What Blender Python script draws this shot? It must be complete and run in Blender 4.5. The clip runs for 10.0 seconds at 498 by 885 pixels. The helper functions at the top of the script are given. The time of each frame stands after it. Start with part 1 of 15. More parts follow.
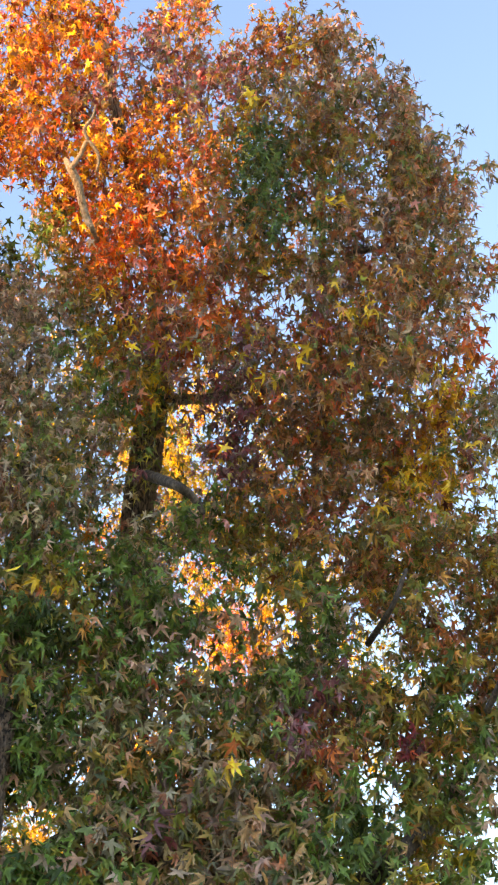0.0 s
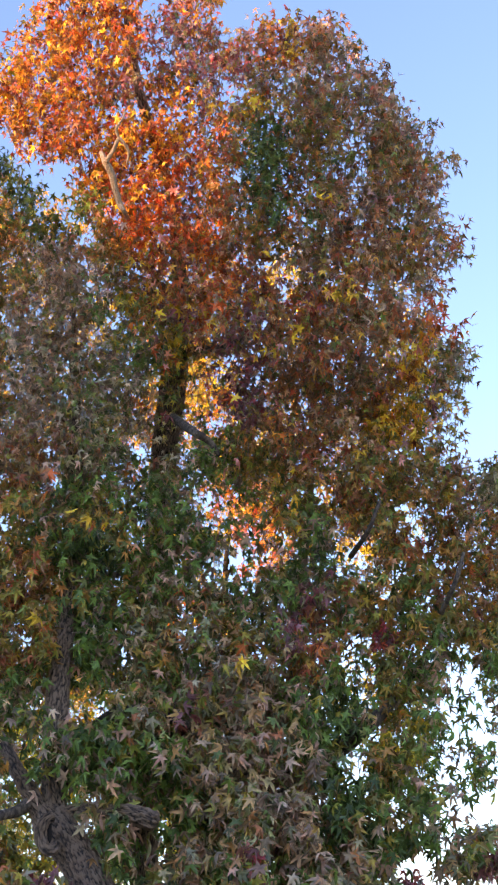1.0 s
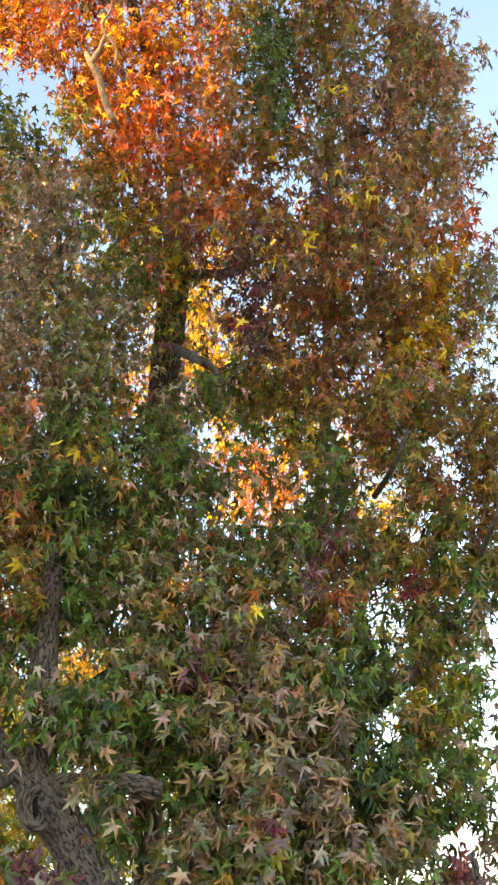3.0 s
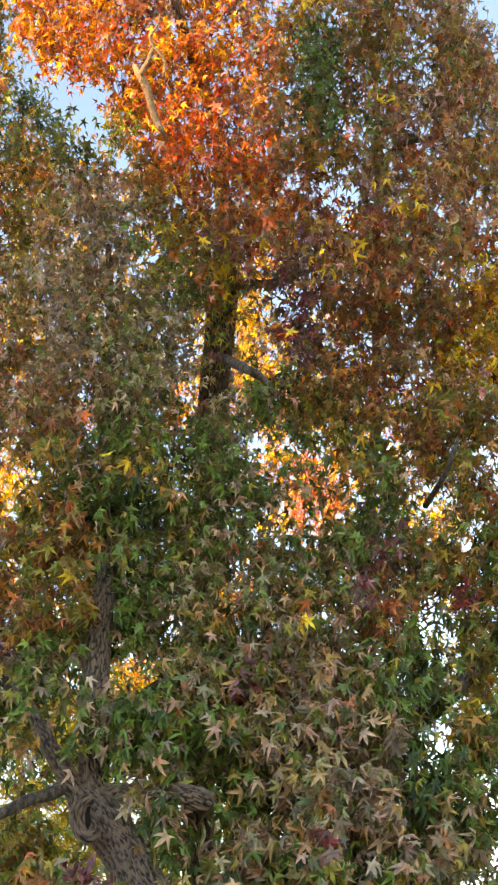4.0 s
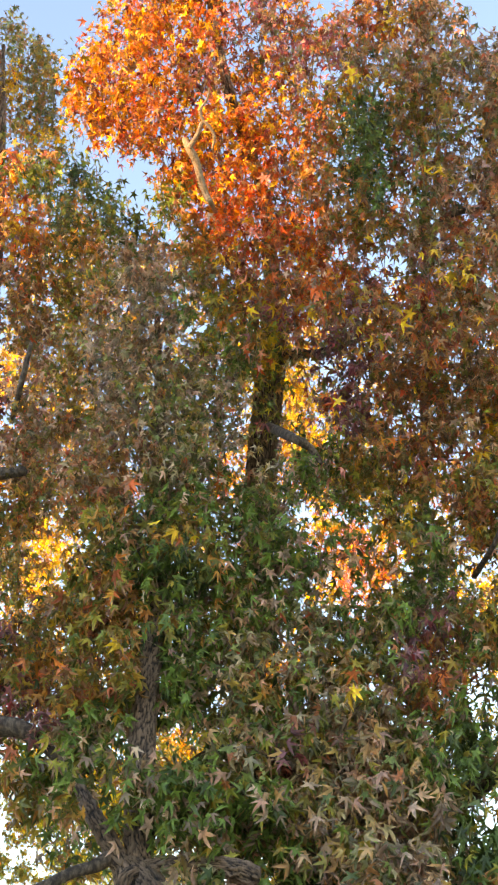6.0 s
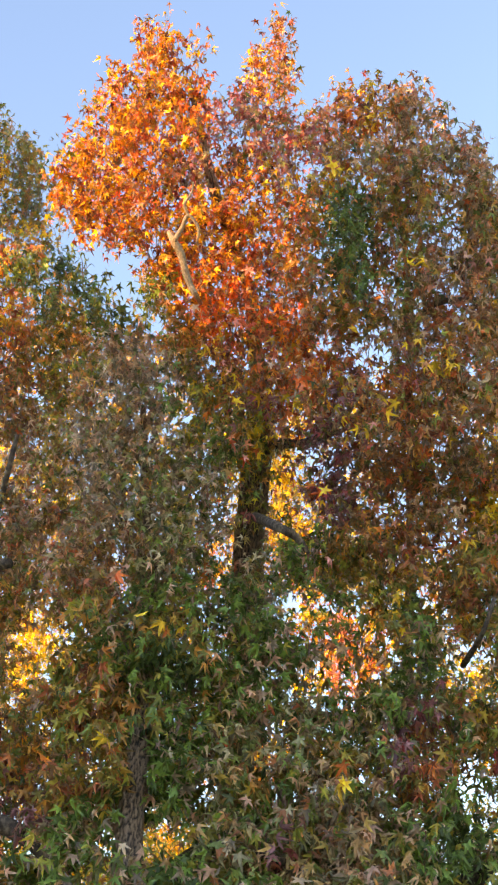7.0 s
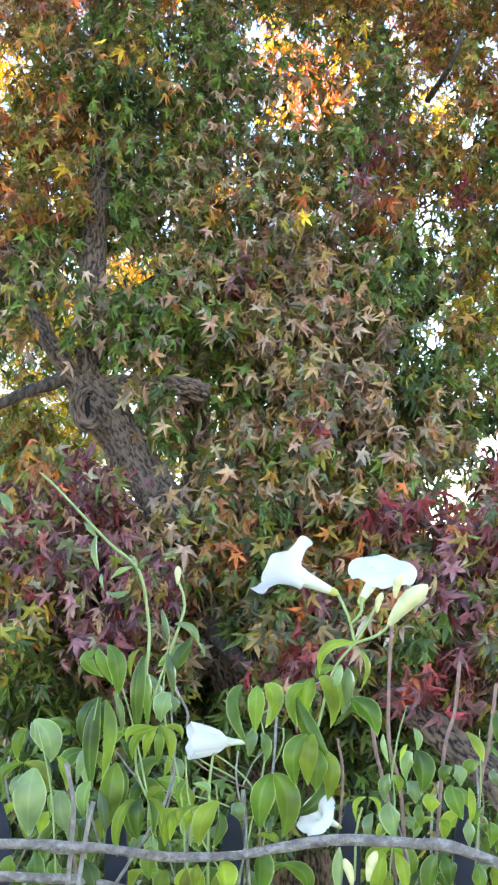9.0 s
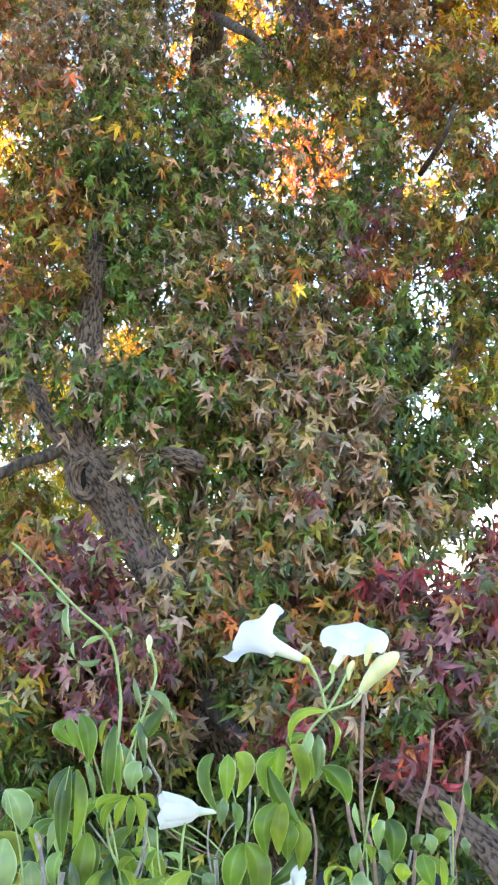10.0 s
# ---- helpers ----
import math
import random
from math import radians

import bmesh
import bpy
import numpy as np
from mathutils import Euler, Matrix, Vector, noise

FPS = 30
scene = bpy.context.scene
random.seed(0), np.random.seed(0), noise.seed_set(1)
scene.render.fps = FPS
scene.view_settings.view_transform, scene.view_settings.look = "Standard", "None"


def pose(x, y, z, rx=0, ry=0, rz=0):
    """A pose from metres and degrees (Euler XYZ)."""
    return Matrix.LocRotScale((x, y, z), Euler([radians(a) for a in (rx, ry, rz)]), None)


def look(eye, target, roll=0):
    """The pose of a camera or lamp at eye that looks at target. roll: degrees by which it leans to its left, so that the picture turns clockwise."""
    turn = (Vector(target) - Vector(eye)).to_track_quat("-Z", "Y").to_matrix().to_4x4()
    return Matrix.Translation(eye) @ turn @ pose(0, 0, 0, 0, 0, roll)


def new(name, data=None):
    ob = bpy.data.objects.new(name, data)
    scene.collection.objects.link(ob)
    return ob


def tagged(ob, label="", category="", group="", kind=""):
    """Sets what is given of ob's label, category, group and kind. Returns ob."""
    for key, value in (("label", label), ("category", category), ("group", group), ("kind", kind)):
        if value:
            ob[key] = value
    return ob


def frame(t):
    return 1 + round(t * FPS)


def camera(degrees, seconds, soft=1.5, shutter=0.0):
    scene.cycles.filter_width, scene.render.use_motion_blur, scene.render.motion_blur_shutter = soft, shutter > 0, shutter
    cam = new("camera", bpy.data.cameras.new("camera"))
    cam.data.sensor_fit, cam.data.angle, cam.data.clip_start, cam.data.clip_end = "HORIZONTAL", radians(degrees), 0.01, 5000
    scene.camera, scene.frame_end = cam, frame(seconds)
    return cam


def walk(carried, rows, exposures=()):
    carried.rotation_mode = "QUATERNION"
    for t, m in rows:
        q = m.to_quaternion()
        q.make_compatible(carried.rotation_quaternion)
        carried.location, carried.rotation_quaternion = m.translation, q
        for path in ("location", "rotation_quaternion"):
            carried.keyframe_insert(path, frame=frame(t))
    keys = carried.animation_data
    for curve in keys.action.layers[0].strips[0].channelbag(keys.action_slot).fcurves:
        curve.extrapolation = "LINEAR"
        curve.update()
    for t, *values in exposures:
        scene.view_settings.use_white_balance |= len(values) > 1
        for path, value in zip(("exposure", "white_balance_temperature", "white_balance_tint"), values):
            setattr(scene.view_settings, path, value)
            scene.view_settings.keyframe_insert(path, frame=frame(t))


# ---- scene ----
cam = camera(19.253, 10.0, soft=2.3)
walk(cam, [
    (0.0, pose(0.0040, 0.8380, 1.7000, 118.194, -0.077, -3.086)),
    (0.2, pose(0.0090, 0.0780, 1.7000, 115.482, 0.009, -2.735)),
    (0.5, pose(-0.0070, -0.8000, 1.6000, 112.695, -0.198, -2.449)),
    (1.0, pose(-0.0060, -1.1380, 1.6000, 111.226, 0.022, -2.152)),
    (1.5, pose(-0.0060, -1.1440, 1.6000, 110.009, 0.134, -1.476)),
    (2.0, pose(-0.0030, -1.1540, 1.6000, 109.260, 0.470, -1.621)),
    (2.1, pose(-0.0000, -0.0000, 1.6000, 112.183, 0.930, -1.802)),
    (2.5, pose(-0.0000, -0.0000, 1.6000, 111.761, 0.928, -1.727)),
    (3.8, pose(0.0000, -0.0000, 1.6000, 111.003, 1.076, -0.745)),
    (4.0, pose(0.0000, -0.0000, 1.6000, 111.655, 0.511, 0.277)),
    (4.5, pose(0.0000, -0.0000, 1.6000, 113.039, -0.025, 0.974)),
    (5.0, pose(0.0000, 0.0000, 1.6000, 113.689, -0.270, 1.399)),
    (6.3, pose(0.0000, 0.0000, 1.6000, 115.073, -0.298, 2.042)),
    (6.5, pose(0.0000, 0.0000, 1.6000, 116.016, -0.201, 2.124)),
    (6.8, pose(-0.0000, -0.0000, 1.6000, 117.178, 0.120, 2.132)),
    (7.0, pose(0.0000, -0.0000, 1.6000, 117.869, 0.290, 1.635)),
    (7.3, pose(0.0000, -0.0000, 1.6000, 117.283, 0.548, 1.392)),
    (7.5, pose(0.0000, 0.0000, 1.6000, 113.507, 0.738, 1.005)),
    (7.7, pose(0.0000, -0.0000, 1.6180, 109.240, 0.785, 0.448)),
    (7.8, pose(0.0000, -0.0000, 1.6300, 107.109, 0.833, 0.370)),
    (8.0, pose(-0.0003, -0.0155, 1.6324, 103.312, 0.596, 0.116)),
    (8.2, pose(0.0027, -0.0117, 1.6176, 100.457, 0.277, 0.066)),
    (8.5, pose(0.0044, 0.0013, 1.6058, 96.933, 0.117, 0.021)),
    (9.0, pose(-0.0000, 0.0000, 1.6000, 96.000, -0.001, -0.000)),
    (9.5, pose(0.0046, -0.0094, 1.6009, 97.666, 0.033, 0.008)),
    (10.0, pose(0.0251, -0.0114, 1.5968, 98.771, 0.266, 0.078)),
], exposures=[(0.0, 2.72, 8650, 25), (0.2, 2.56, 8000, 25), (0.5, 2.40, 7200, 35), (1.0, 2.40, 7200, 35), (1.5, 2.38, 8350, 35), (2.0, 2.44, 8350, 35), (2.2, 2.83, 9300, 25), (4.0, 2.83, 9600, 25), (6.5, 2.87, 9600, 25), (7.0, 2.72, 9200, 25), (7.5, 2.57, 9600, 25), (8.0, 3.18, 8950, 25), (8.4, 3.38, 7950, 25), (10.0, 3.43, 7950, 25)])

# ---- sky, sun ----
SUN_AZ, SUN_EL = radians(235.0), radians(11.0)
world = bpy.data.worlds.new("sky")
scene.world = world
world.use_nodes = True
wn = world.node_tree.nodes
sky = wn.new("ShaderNodeTexSky")
sky.sky_type, sky.sun_disc = "NISHITA", False
sky.sun_elevation, sky.sun_rotation = SUN_EL, SUN_AZ
sky.air_density, sky.dust_density, sky.ozone_density = 1.0, 0.1, 3.2
wn["Background"].inputs["Strength"].default_value = 0.115
world.node_tree.links.new(sky.outputs["Color"], wn["Background"].inputs["Color"])
sun = new("sun", bpy.data.lights.new("sun", "SUN"))
sun.data.energy, sun.data.angle, sun.data.color = 2.0, radians(0.53), (1.0, 0.65, 0.34)
TO_SUN = Vector((math.sin(SUN_AZ) * math.cos(SUN_EL), math.cos(SUN_AZ) * math.cos(SUN_EL), math.sin(SUN_EL)))
sun.matrix_world = look(TO_SUN * 60, (0, 0, 0))


# ---- materials ----
def material(name):
    m = bpy.data.materials.new(name)
    m.use_nodes = True
    return m, m.node_tree.nodes, m.node_tree.links, m.node_tree.nodes["Principled BSDF"]


def ramp(nodes, stops):
    r = nodes.new("ShaderNodeValToRGB")
    while len(r.color_ramp.elements) < len(stops):
        r.color_ramp.elements.new(0.5)
    for e, (at, c) in zip(r.color_ramp.elements, stops):
        e.position, e.color = at, (*c, 1)
    return r


def leaf_material(name, stops, single=False, through_light=0.34, rough=0.36, mottle=0.36, gloss=0.85, rim=None, grainy=0.25, uneven_light=0.48):
    """Autumn leaf: one colour per leaf from the ramp, blotched by a fine noise, lit through from behind."""
    m, n, l, b = material(name)
    r = ramp(n, stops)
    each = n.new("ShaderNodeObjectInfo").outputs["Random"] if single else n.new("ShaderNodeNewGeometry").outputs["Random Per Island"]
    l.new(each, r.inputs["Fac"])
    # random brightness per leaf, imitating uneven light in the crown
    deal, light_gain = n.new("ShaderNodeMath"), n.new("ShaderNodeMapRange")
    deal.operation = "MULTIPLY"
    deal.inputs[1].default_value = 37.0
    odd = n.new("ShaderNodeMath")
    odd.operation = "FRACT"
    l.new(each, deal.inputs[0])
    l.new(deal.outputs["Value"], odd.inputs[0])
    l.new(odd.outputs["Value"], light_gain.inputs["Value"])
    light_gain.inputs["To Min"].default_value, light_gain.inputs["To Max"].default_value = 1 - uneven_light, 1 + uneven_light
    tex = n.new("ShaderNodeTexCoord")
    blotch = n.new("ShaderNodeTexNoise")
    blotch.inputs["Scale"].default_value, blotch.inputs["Detail"].default_value = 28.0, 3.0
    grain = n.new("ShaderNodeTexNoise")
    grain.inputs["Scale"].default_value = 160.0
    for t in (blotch, grain):
        l.new(tex.outputs["Object"], t.inputs["Vector"])
    hsv = n.new("ShaderNodeHueSaturation")
    span = n.new("ShaderNodeMapRange")
    span.inputs["From Min"].default_value, span.inputs["From Max"].default_value = 0.3, 0.7
    span.inputs["To Min"].default_value, span.inputs["To Max"].default_value = 1 - mottle, 1 + mottle
    l.new(blotch.outputs["Fac"], span.inputs["Value"])
    both = n.new("ShaderNodeMath")
    both.operation = "MULTIPLY"
    l.new(span.outputs["Result"], both.inputs[0])
    l.new(light_gain.outputs["Result"], both.inputs[1])
    l.new(both.outputs["Value"], hsv.inputs["Value"])
    l.new(r.outputs["Color"], hsv.inputs["Color"])
    if rim:
        att, edge = n.new("ShaderNodeAttribute"), n.new("ShaderNodeMix")
        att.attribute_name, edge.data_type = "rim", "RGBA"
        fine = n.new("ShaderNodeMath")
        fine.operation = "POWER"
        fine.inputs[1].default_value = 7.0
        l.new(att.outputs["Fac"], fine.inputs[0])
        l.new(fine.outputs["Value"], edge.inputs["Factor"])
        l.new(r.outputs["Color"], edge.inputs["A"])
        edge.inputs["B"].default_value = (*rim, 1)
        l.new(edge.outputs["Result"], hsv.inputs["Color"])
    l.new(hsv.outputs["Color"], b.inputs["Base Color"])
    b.inputs["Roughness"].default_value = rough
    b.inputs["Specular IOR Level"].default_value = gloss
    bump = n.new("ShaderNodeBump")
    bump.inputs["Strength"].default_value, bump.inputs["Distance"].default_value = grainy, 0.002
    l.new(grain.outputs["Fac"], bump.inputs["Height"])
    l.new(bump.outputs["Normal"], b.inputs["Normal"])
    tr = n.new("ShaderNodeBsdfTranslucent")
    l.new(hsv.outputs["Color"], tr.inputs["Color"])
    mix = n.new("ShaderNodeMixShader")
    mix.inputs["Fac"].default_value = through_light
    l.new(b.outputs["BSDF"], mix.inputs[1])
    l.new(tr.outputs["BSDF"], mix.inputs[2])
    l.new(mix.outputs["Shader"], n["Material Output"].inputs["Surface"])
    return m


GREEN, LEAFGREEN, OLIVE = (0.13, 0.21, 0.04), (0.19, 0.295, 0.052), (0.44, 0.31, 0.045)
TANC, ROSE, BROWN = (0.64, 0.46, 0.30), (0.61, 0.325, 0.22), (0.62, 0.24, 0.06)
MAROON, CRIMSON, RED = (0.36, 0.13, 0.10), (0.48, 0.06, 0.06), (0.80, 0.13, 0.05)
ORANGE, AMBER, YELLOW, LIME = (0.84, 0.30, 0.03), (0.92, 0.45, 0.035), (0.95, 0.60, 0.04), (0.56, 0.42, 0.035)
PALETTES = {}
PALETTES["green"] = [(0, GREEN), (0.35, LEAFGREEN), (0.7, GREEN), (0.85, OLIVE), (1, LEAFGREEN)]
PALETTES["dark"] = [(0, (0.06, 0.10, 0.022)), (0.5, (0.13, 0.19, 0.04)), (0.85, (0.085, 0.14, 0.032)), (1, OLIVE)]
PALETTES["olive"] = [(0, OLIVE), (0.3, GREEN), (0.55, BROWN), (0.8, OLIVE), (0.93, LEAFGREEN), (1, AMBER)]
PALETTES["tan"] = [(0, TANC), (0.3, ROSE), (0.5, (0.56, 0.27, 0.09)), (0.75, TANC), (0.9, (0.26, 0.17, 0.08)), (1, ROSE)]
PALETTES["tangreen"] = [(0, TANC), (0.3, GREEN), (0.5, OLIVE), (0.72, ROSE), (0.86, LEAFGREEN), (1, TANC)]
PALETTES["brown"] = [(0, BROWN), (0.25, (0.6, 0.276, 0.156)), (0.45, (0.288, 0.192, 0.072)), (0.65, BROWN), (0.8, (0.54, 0.144, 0.072)), (0.93, RED), (1, ORANGE)]
PALETTES["browngreen"] = [(0, BROWN), (0.3, OLIVE), (0.55, GREEN), (0.8, BROWN), (0.95, ROSE), (1, AMBER)]
PALETTES["umber"] = [(0, (0.575, 0.31, 0.138)), (0.2, (0.644, 0.402, 0.241)), (0.38, (0.276, 0.253, 0.069)), (0.55, (0.644, 0.23, 0.092)), (0.72, (0.46, 0.172, 0.103)), (0.84, (0.69, 0.471, 0.299)), (0.93, BROWN), (1, RED)]
PALETTES["russet"] = [(0, (0.314, 0.101, 0.056)), (0.3, (0.627, 0.157, 0.0616)), (0.5, (0.403, 0.202, 0.0672)), (0.7, (0.762, 0.157, 0.0616)), (0.9, ORANGE), (1, AMBER)]
PALETTES["maroon"] = [(0, MAROON), (0.35, (0.40, 0.17, 0.17)), (0.6, (0.30, 0.10, 0.10)), (0.8, CRIMSON), (0.92, ROSE), (1, GREEN)]
PALETTES["crimson"] = [(0, MAROON), (0.4, CRIMSON), (0.65, (0.24, 0.07, 0.07)), (0.85, RED), (1, GREEN)]
# the dark reds put shade between the leaves into the colour
PALETTES["orange"] = [(0, (0.22, 0.045, 0.03)), (0.16, (0.42, 0.08, 0.03)), (0.28, (0.74, 0.25, 0.03)), (0.4, (0.68, 0.11, 0.05)), (0.52, (0.80, 0.38, 0.035)), (0.64, (0.86, 0.54, 0.05)), (0.76, (0.74, 0.25, 0.03)), (0.86, (0.52, 0.20, 0.06)), (1, (0.20, 0.06, 0.03))]
PALETTES["flame"] = [(0, ORANGE), (0.4, RED), (0.7, (0.80, 0.16, 0.03)), (1, AMBER)]
PALETTES["coral"] = [(0, (0.86, 0.27, 0.20)), (0.4, (0.88, 0.44, 0.38)), (0.7, (0.80, 0.24, 0.08)), (0.85, (0.92, 0.56, 0.46)), (1, RED)]
PALETTES["gold"] = [(0, AMBER), (0.3, YELLOW), (0.5, AMBER), (0.7, LIME), (0.85, YELLOW), (1, ORANGE)]
PALETTES["sunny"] = [(0, (0.92, 0.60, 0.03)), (0.4, (0.80, 0.55, 0.03)), (0.7, (0.55, 0.50, 0.04)), (0.85, AMBER), (1, (0.95, 0.70, 0.05))]
PALETTES["yellowgreen"] = [(0, LIME), (0.35, OLIVE), (0.6, LEAFGREEN), (0.85, (0.45, 0.36, 0.05)), (1, AMBER)]
# the second hue that is scattered among each one, and its share
AMONG = {"coral": ("gold", 0.25), "green": ("tan", 0.28), "dark": ("green", 0.35), "olive": ("browngreen", 0.35), "tan": ("tangreen", 0.35), "tangreen": ("umber", 0.2), "brown": ("browngreen", 0.3), "browngreen": ("russet", 0.22), "umber": ("browngreen", 0.3), "russet": ("olive", 0.3), "maroon": ("tangreen", 0.35), "crimson": ("maroon", 0.35), "orange": ("gold", 0.22), "flame": ("umber", 0.35), "gold": ("orange", 0.2), "sunny": ("orange", 0.15), "yellowgreen": ("gold", 0.25)}
LEAF = {k: leaf_material("leaf_" + k, v, through_light=0.22 if k == "orange" else 0.34, gloss=0.35 if k in ("orange", "flame", "gold", "sunny", "coral") else 0.55, uneven_light=0.6) for k, v in PALETTES.items()}
LEAF_ONE = {k: leaf_material("single_leaf_" + k, v, single=True) for k, v in PALETTES.items()}


def bark_material(name, dark, light, scale, ridged=False, stretch=0.55):
    """Grey bark; where the mesh carries real furrows (the 'ridge' attribute) their bottoms are dark brown."""
    m, n, l, b = material(name)
    tex = n.new("ShaderNodeTexCoord")
    mp = n.new("ShaderNodeMapping")
    mp.inputs["Scale"].default_value = (scale, scale, scale * stretch)
    l.new(tex.outputs["Object"], mp.inputs["Vector"])
    ridge = n.new("ShaderNodeTexNoise")
    ridge.inputs["Scale"].default_value, ridge.inputs["Detail"].default_value, ridge.inputs["Roughness"].default_value = 5.0, 6.0, 0.65
    l.new(mp.outputs["Vector"], ridge.inputs["Vector"])
    patch = n.new("ShaderNodeTexNoise")
    patch.inputs["Scale"].default_value = 2.5
    l.new(tex.outputs["Object"], patch.inputs["Vector"])
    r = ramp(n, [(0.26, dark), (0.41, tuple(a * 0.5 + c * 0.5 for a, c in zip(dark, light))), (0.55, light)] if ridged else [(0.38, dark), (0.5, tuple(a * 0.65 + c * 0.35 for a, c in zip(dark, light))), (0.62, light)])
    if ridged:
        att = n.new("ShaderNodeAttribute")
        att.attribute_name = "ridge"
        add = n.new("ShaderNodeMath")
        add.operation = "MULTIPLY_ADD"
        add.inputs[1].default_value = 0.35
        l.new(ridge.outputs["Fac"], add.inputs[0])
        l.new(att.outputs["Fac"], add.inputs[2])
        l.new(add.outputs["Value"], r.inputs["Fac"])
    else:
        l.new(ridge.outputs["Fac"], r.inputs["Fac"])
    mix = n.new("ShaderNodeMix")
    mix.data_type, mix.blend_type = "RGBA", "MULTIPLY"
    mix.inputs["Factor"].default_value = 0.5
    l.new(r.outputs["Color"], mix.inputs["A"])
    pr = ramp(n, [(0.35, (0.55, 0.5, 0.45)), (0.65, (1, 1, 1))])
    l.new(patch.outputs["Fac"], pr.inputs["Fac"])
    l.new(pr.outputs["Color"], mix.inputs["B"])
    l.new(mix.outputs["Result"], b.inputs["Base Color"])
    b.inputs["Roughness"].default_value = 0.9
    bump = n.new("ShaderNodeBump")
    bump.inputs["Strength"].default_value, bump.inputs["Distance"].default_value = 0.9, 0.02
    l.new(ridge.outputs["Fac"], bump.inputs["Height"])
    l.new(bump.outputs["Normal"], b.inputs["Normal"])
    return m


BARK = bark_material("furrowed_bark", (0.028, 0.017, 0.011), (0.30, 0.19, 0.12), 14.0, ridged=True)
LIMB = bark_material("limb_bark", (0.05, 0.034, 0.024), (0.21, 0.15, 0.10), 8.0)
TWIG = bark_material("twig_bark", (0.32, 0.24, 0.15), (0.64, 0.50, 0.34), 20.0)
VINEWOOD = bark_material("vine_wood", (0.36, 0.30, 0.26), (0.74, 0.65, 0.58), 22.0, stretch=1.0)
DRYSTEM = bark_material("dry_stem_skin", (0.50, 0.44, 0.37), (0.85, 0.78, 0.68), 30.0)


def plain(name, colour, rough, metal=0.0, spread=0.15, scale=30.0, bump_by=0.1):
    m, n, l, b = material(name)
    tex = n.new("ShaderNodeTexCoord")
    no = n.new("ShaderNodeTexNoise")
    no.inputs["Scale"].default_value, no.inputs["Detail"].default_value = scale, 4.0
    l.new(tex.outputs["Object"], no.inputs["Vector"])
    r = ramp(n, [(0.3, tuple(c * (1 - spread) for c in colour)), (0.7, tuple(min(1, c * (1 + spread)) for c in colour))])
    l.new(no.outputs["Fac"], r.inputs["Fac"])
    l.new(r.outputs["Color"], b.inputs["Base Color"])
    b.inputs["Roughness"].default_value, b.inputs["Metallic"].default_value = rough, metal
    bump = n.new("ShaderNodeBump")
    bump.inputs["Strength"].default_value, bump.inputs["Distance"].default_value = bump_by, 0.01
    l.new(no.outputs["Fac"], bump.inputs["Height"])
    l.new(bump.outputs["Normal"], b.inputs["Normal"])
    return m


# unseen ground, kept pale so it bounces light up into the leaves
GROUND = plain("bounce_ground", (0.36, 0.31, 0.18), 0.95, spread=0.45, scale=3.0, bump_by=0.6)
STUCCO = plain("house_stucco", (0.55, 0.48, 0.40), 0.9, scale=12.0)
ROOFING = plain("roof_shingle", (0.12, 0.10, 0.09), 0.9, scale=18.0)
HOLLOW_SHADE = plain("painted_hollow_shade", (0.018, 0.011, 0.008), 0.95, spread=0.4, scale=30.0)
IRON = plain("dark_painted_iron", (0.012, 0.016, 0.03), 0.7, spread=0.4, scale=40.0)


# ---- mesh tools ----
def mesh_of(name, verts, faces, mats, smooth=True, index=None):
    me = bpy.data.meshes.new(name)
    me.from_pydata(verts, [], faces)
    for m in mats:
        me.materials.append(m)
    if smooth:
        me.polygons.foreach_set("use_smooth", [True] * len(me.polygons))
    if index is not None:
        me.polygons.foreach_set("material_index", index)
    me.update()
    return me


def part(name, me, parent, label=""):
    ob = new(name, me)
    ob.parent = parent
    if "rooted" in parent:
        ob.matrix_parent_inverse = parent.matrix_basis.inverted()
    if label:
        ob["label"] = label
    return ob


def glide(points, steps):
    """Points with radius (x, y, z, r) joined by a smooth line."""
    p = [np.array(q, float) for q in points]
    p = [2 * p[0] - p[1], *p, 2 * p[-1] - p[-2]]
    out = []
    for i in range(1, len(p) - 2):
        for s in np.linspace(0, 1, steps, endpoint=False):
            a, b, c, d = p[i - 1:i + 3]
            out.append(0.5 * (2 * b + (c - a) * s + (2 * a - 5 * b + 4 * c - d) * s * s + (3 * b - a - 3 * c + d) * s ** 3))
    out.append(p[-2])
    return np.array(out)


def tube(points, sides=10, steps=6, rough=0.0, flutes=0, seed=0.0):
    """A tapered limb along the points, its skin pushed in and out by ridges; verts and faces."""
    line = glide(points, steps)
    verts, faces = [], []
    side = Vector((1, 0.2, 0.1))
    for k, (x, y, z, r) in enumerate(line):
        nxt, prv = line[min(k + 1, len(line) - 1)], line[max(k - 1, 0)]
        way = Vector(nxt[:3] - prv[:3]).normalized()
        u = (side - way * side.dot(way)).normalized()
        v = way.cross(u)
        side = u
        for i in range(sides):
            a = 2 * math.pi * i / sides
            w = r
            if rough:
                q = Vector((math.cos(a) * 2.2, math.sin(a) * 2.2, k * 0.22 + seed))
                w *= 1 + rough * noise.noise(q) + 0.6 * rough * noise.noise(q * 3.1) + (0.35 * rough * math.sin(a * flutes + 2 * noise.noise(q)) if flutes else 0)
            verts.append(Vector((x, y, z)) + (u * math.cos(a) + v * math.sin(a)) * w)
    n = len(line)
    for k in range(n - 1):
        for i in range(sides):
            j = (i + 1) % sides
            faces.append((k * sides + i, k * sides + j, (k + 1) * sides + j, (k + 1) * sides + i))
    faces.append(tuple(range(sides))[::-1])
    faces.append(tuple((n - 1) * sides + i for i in range(sides)))
    return verts, faces


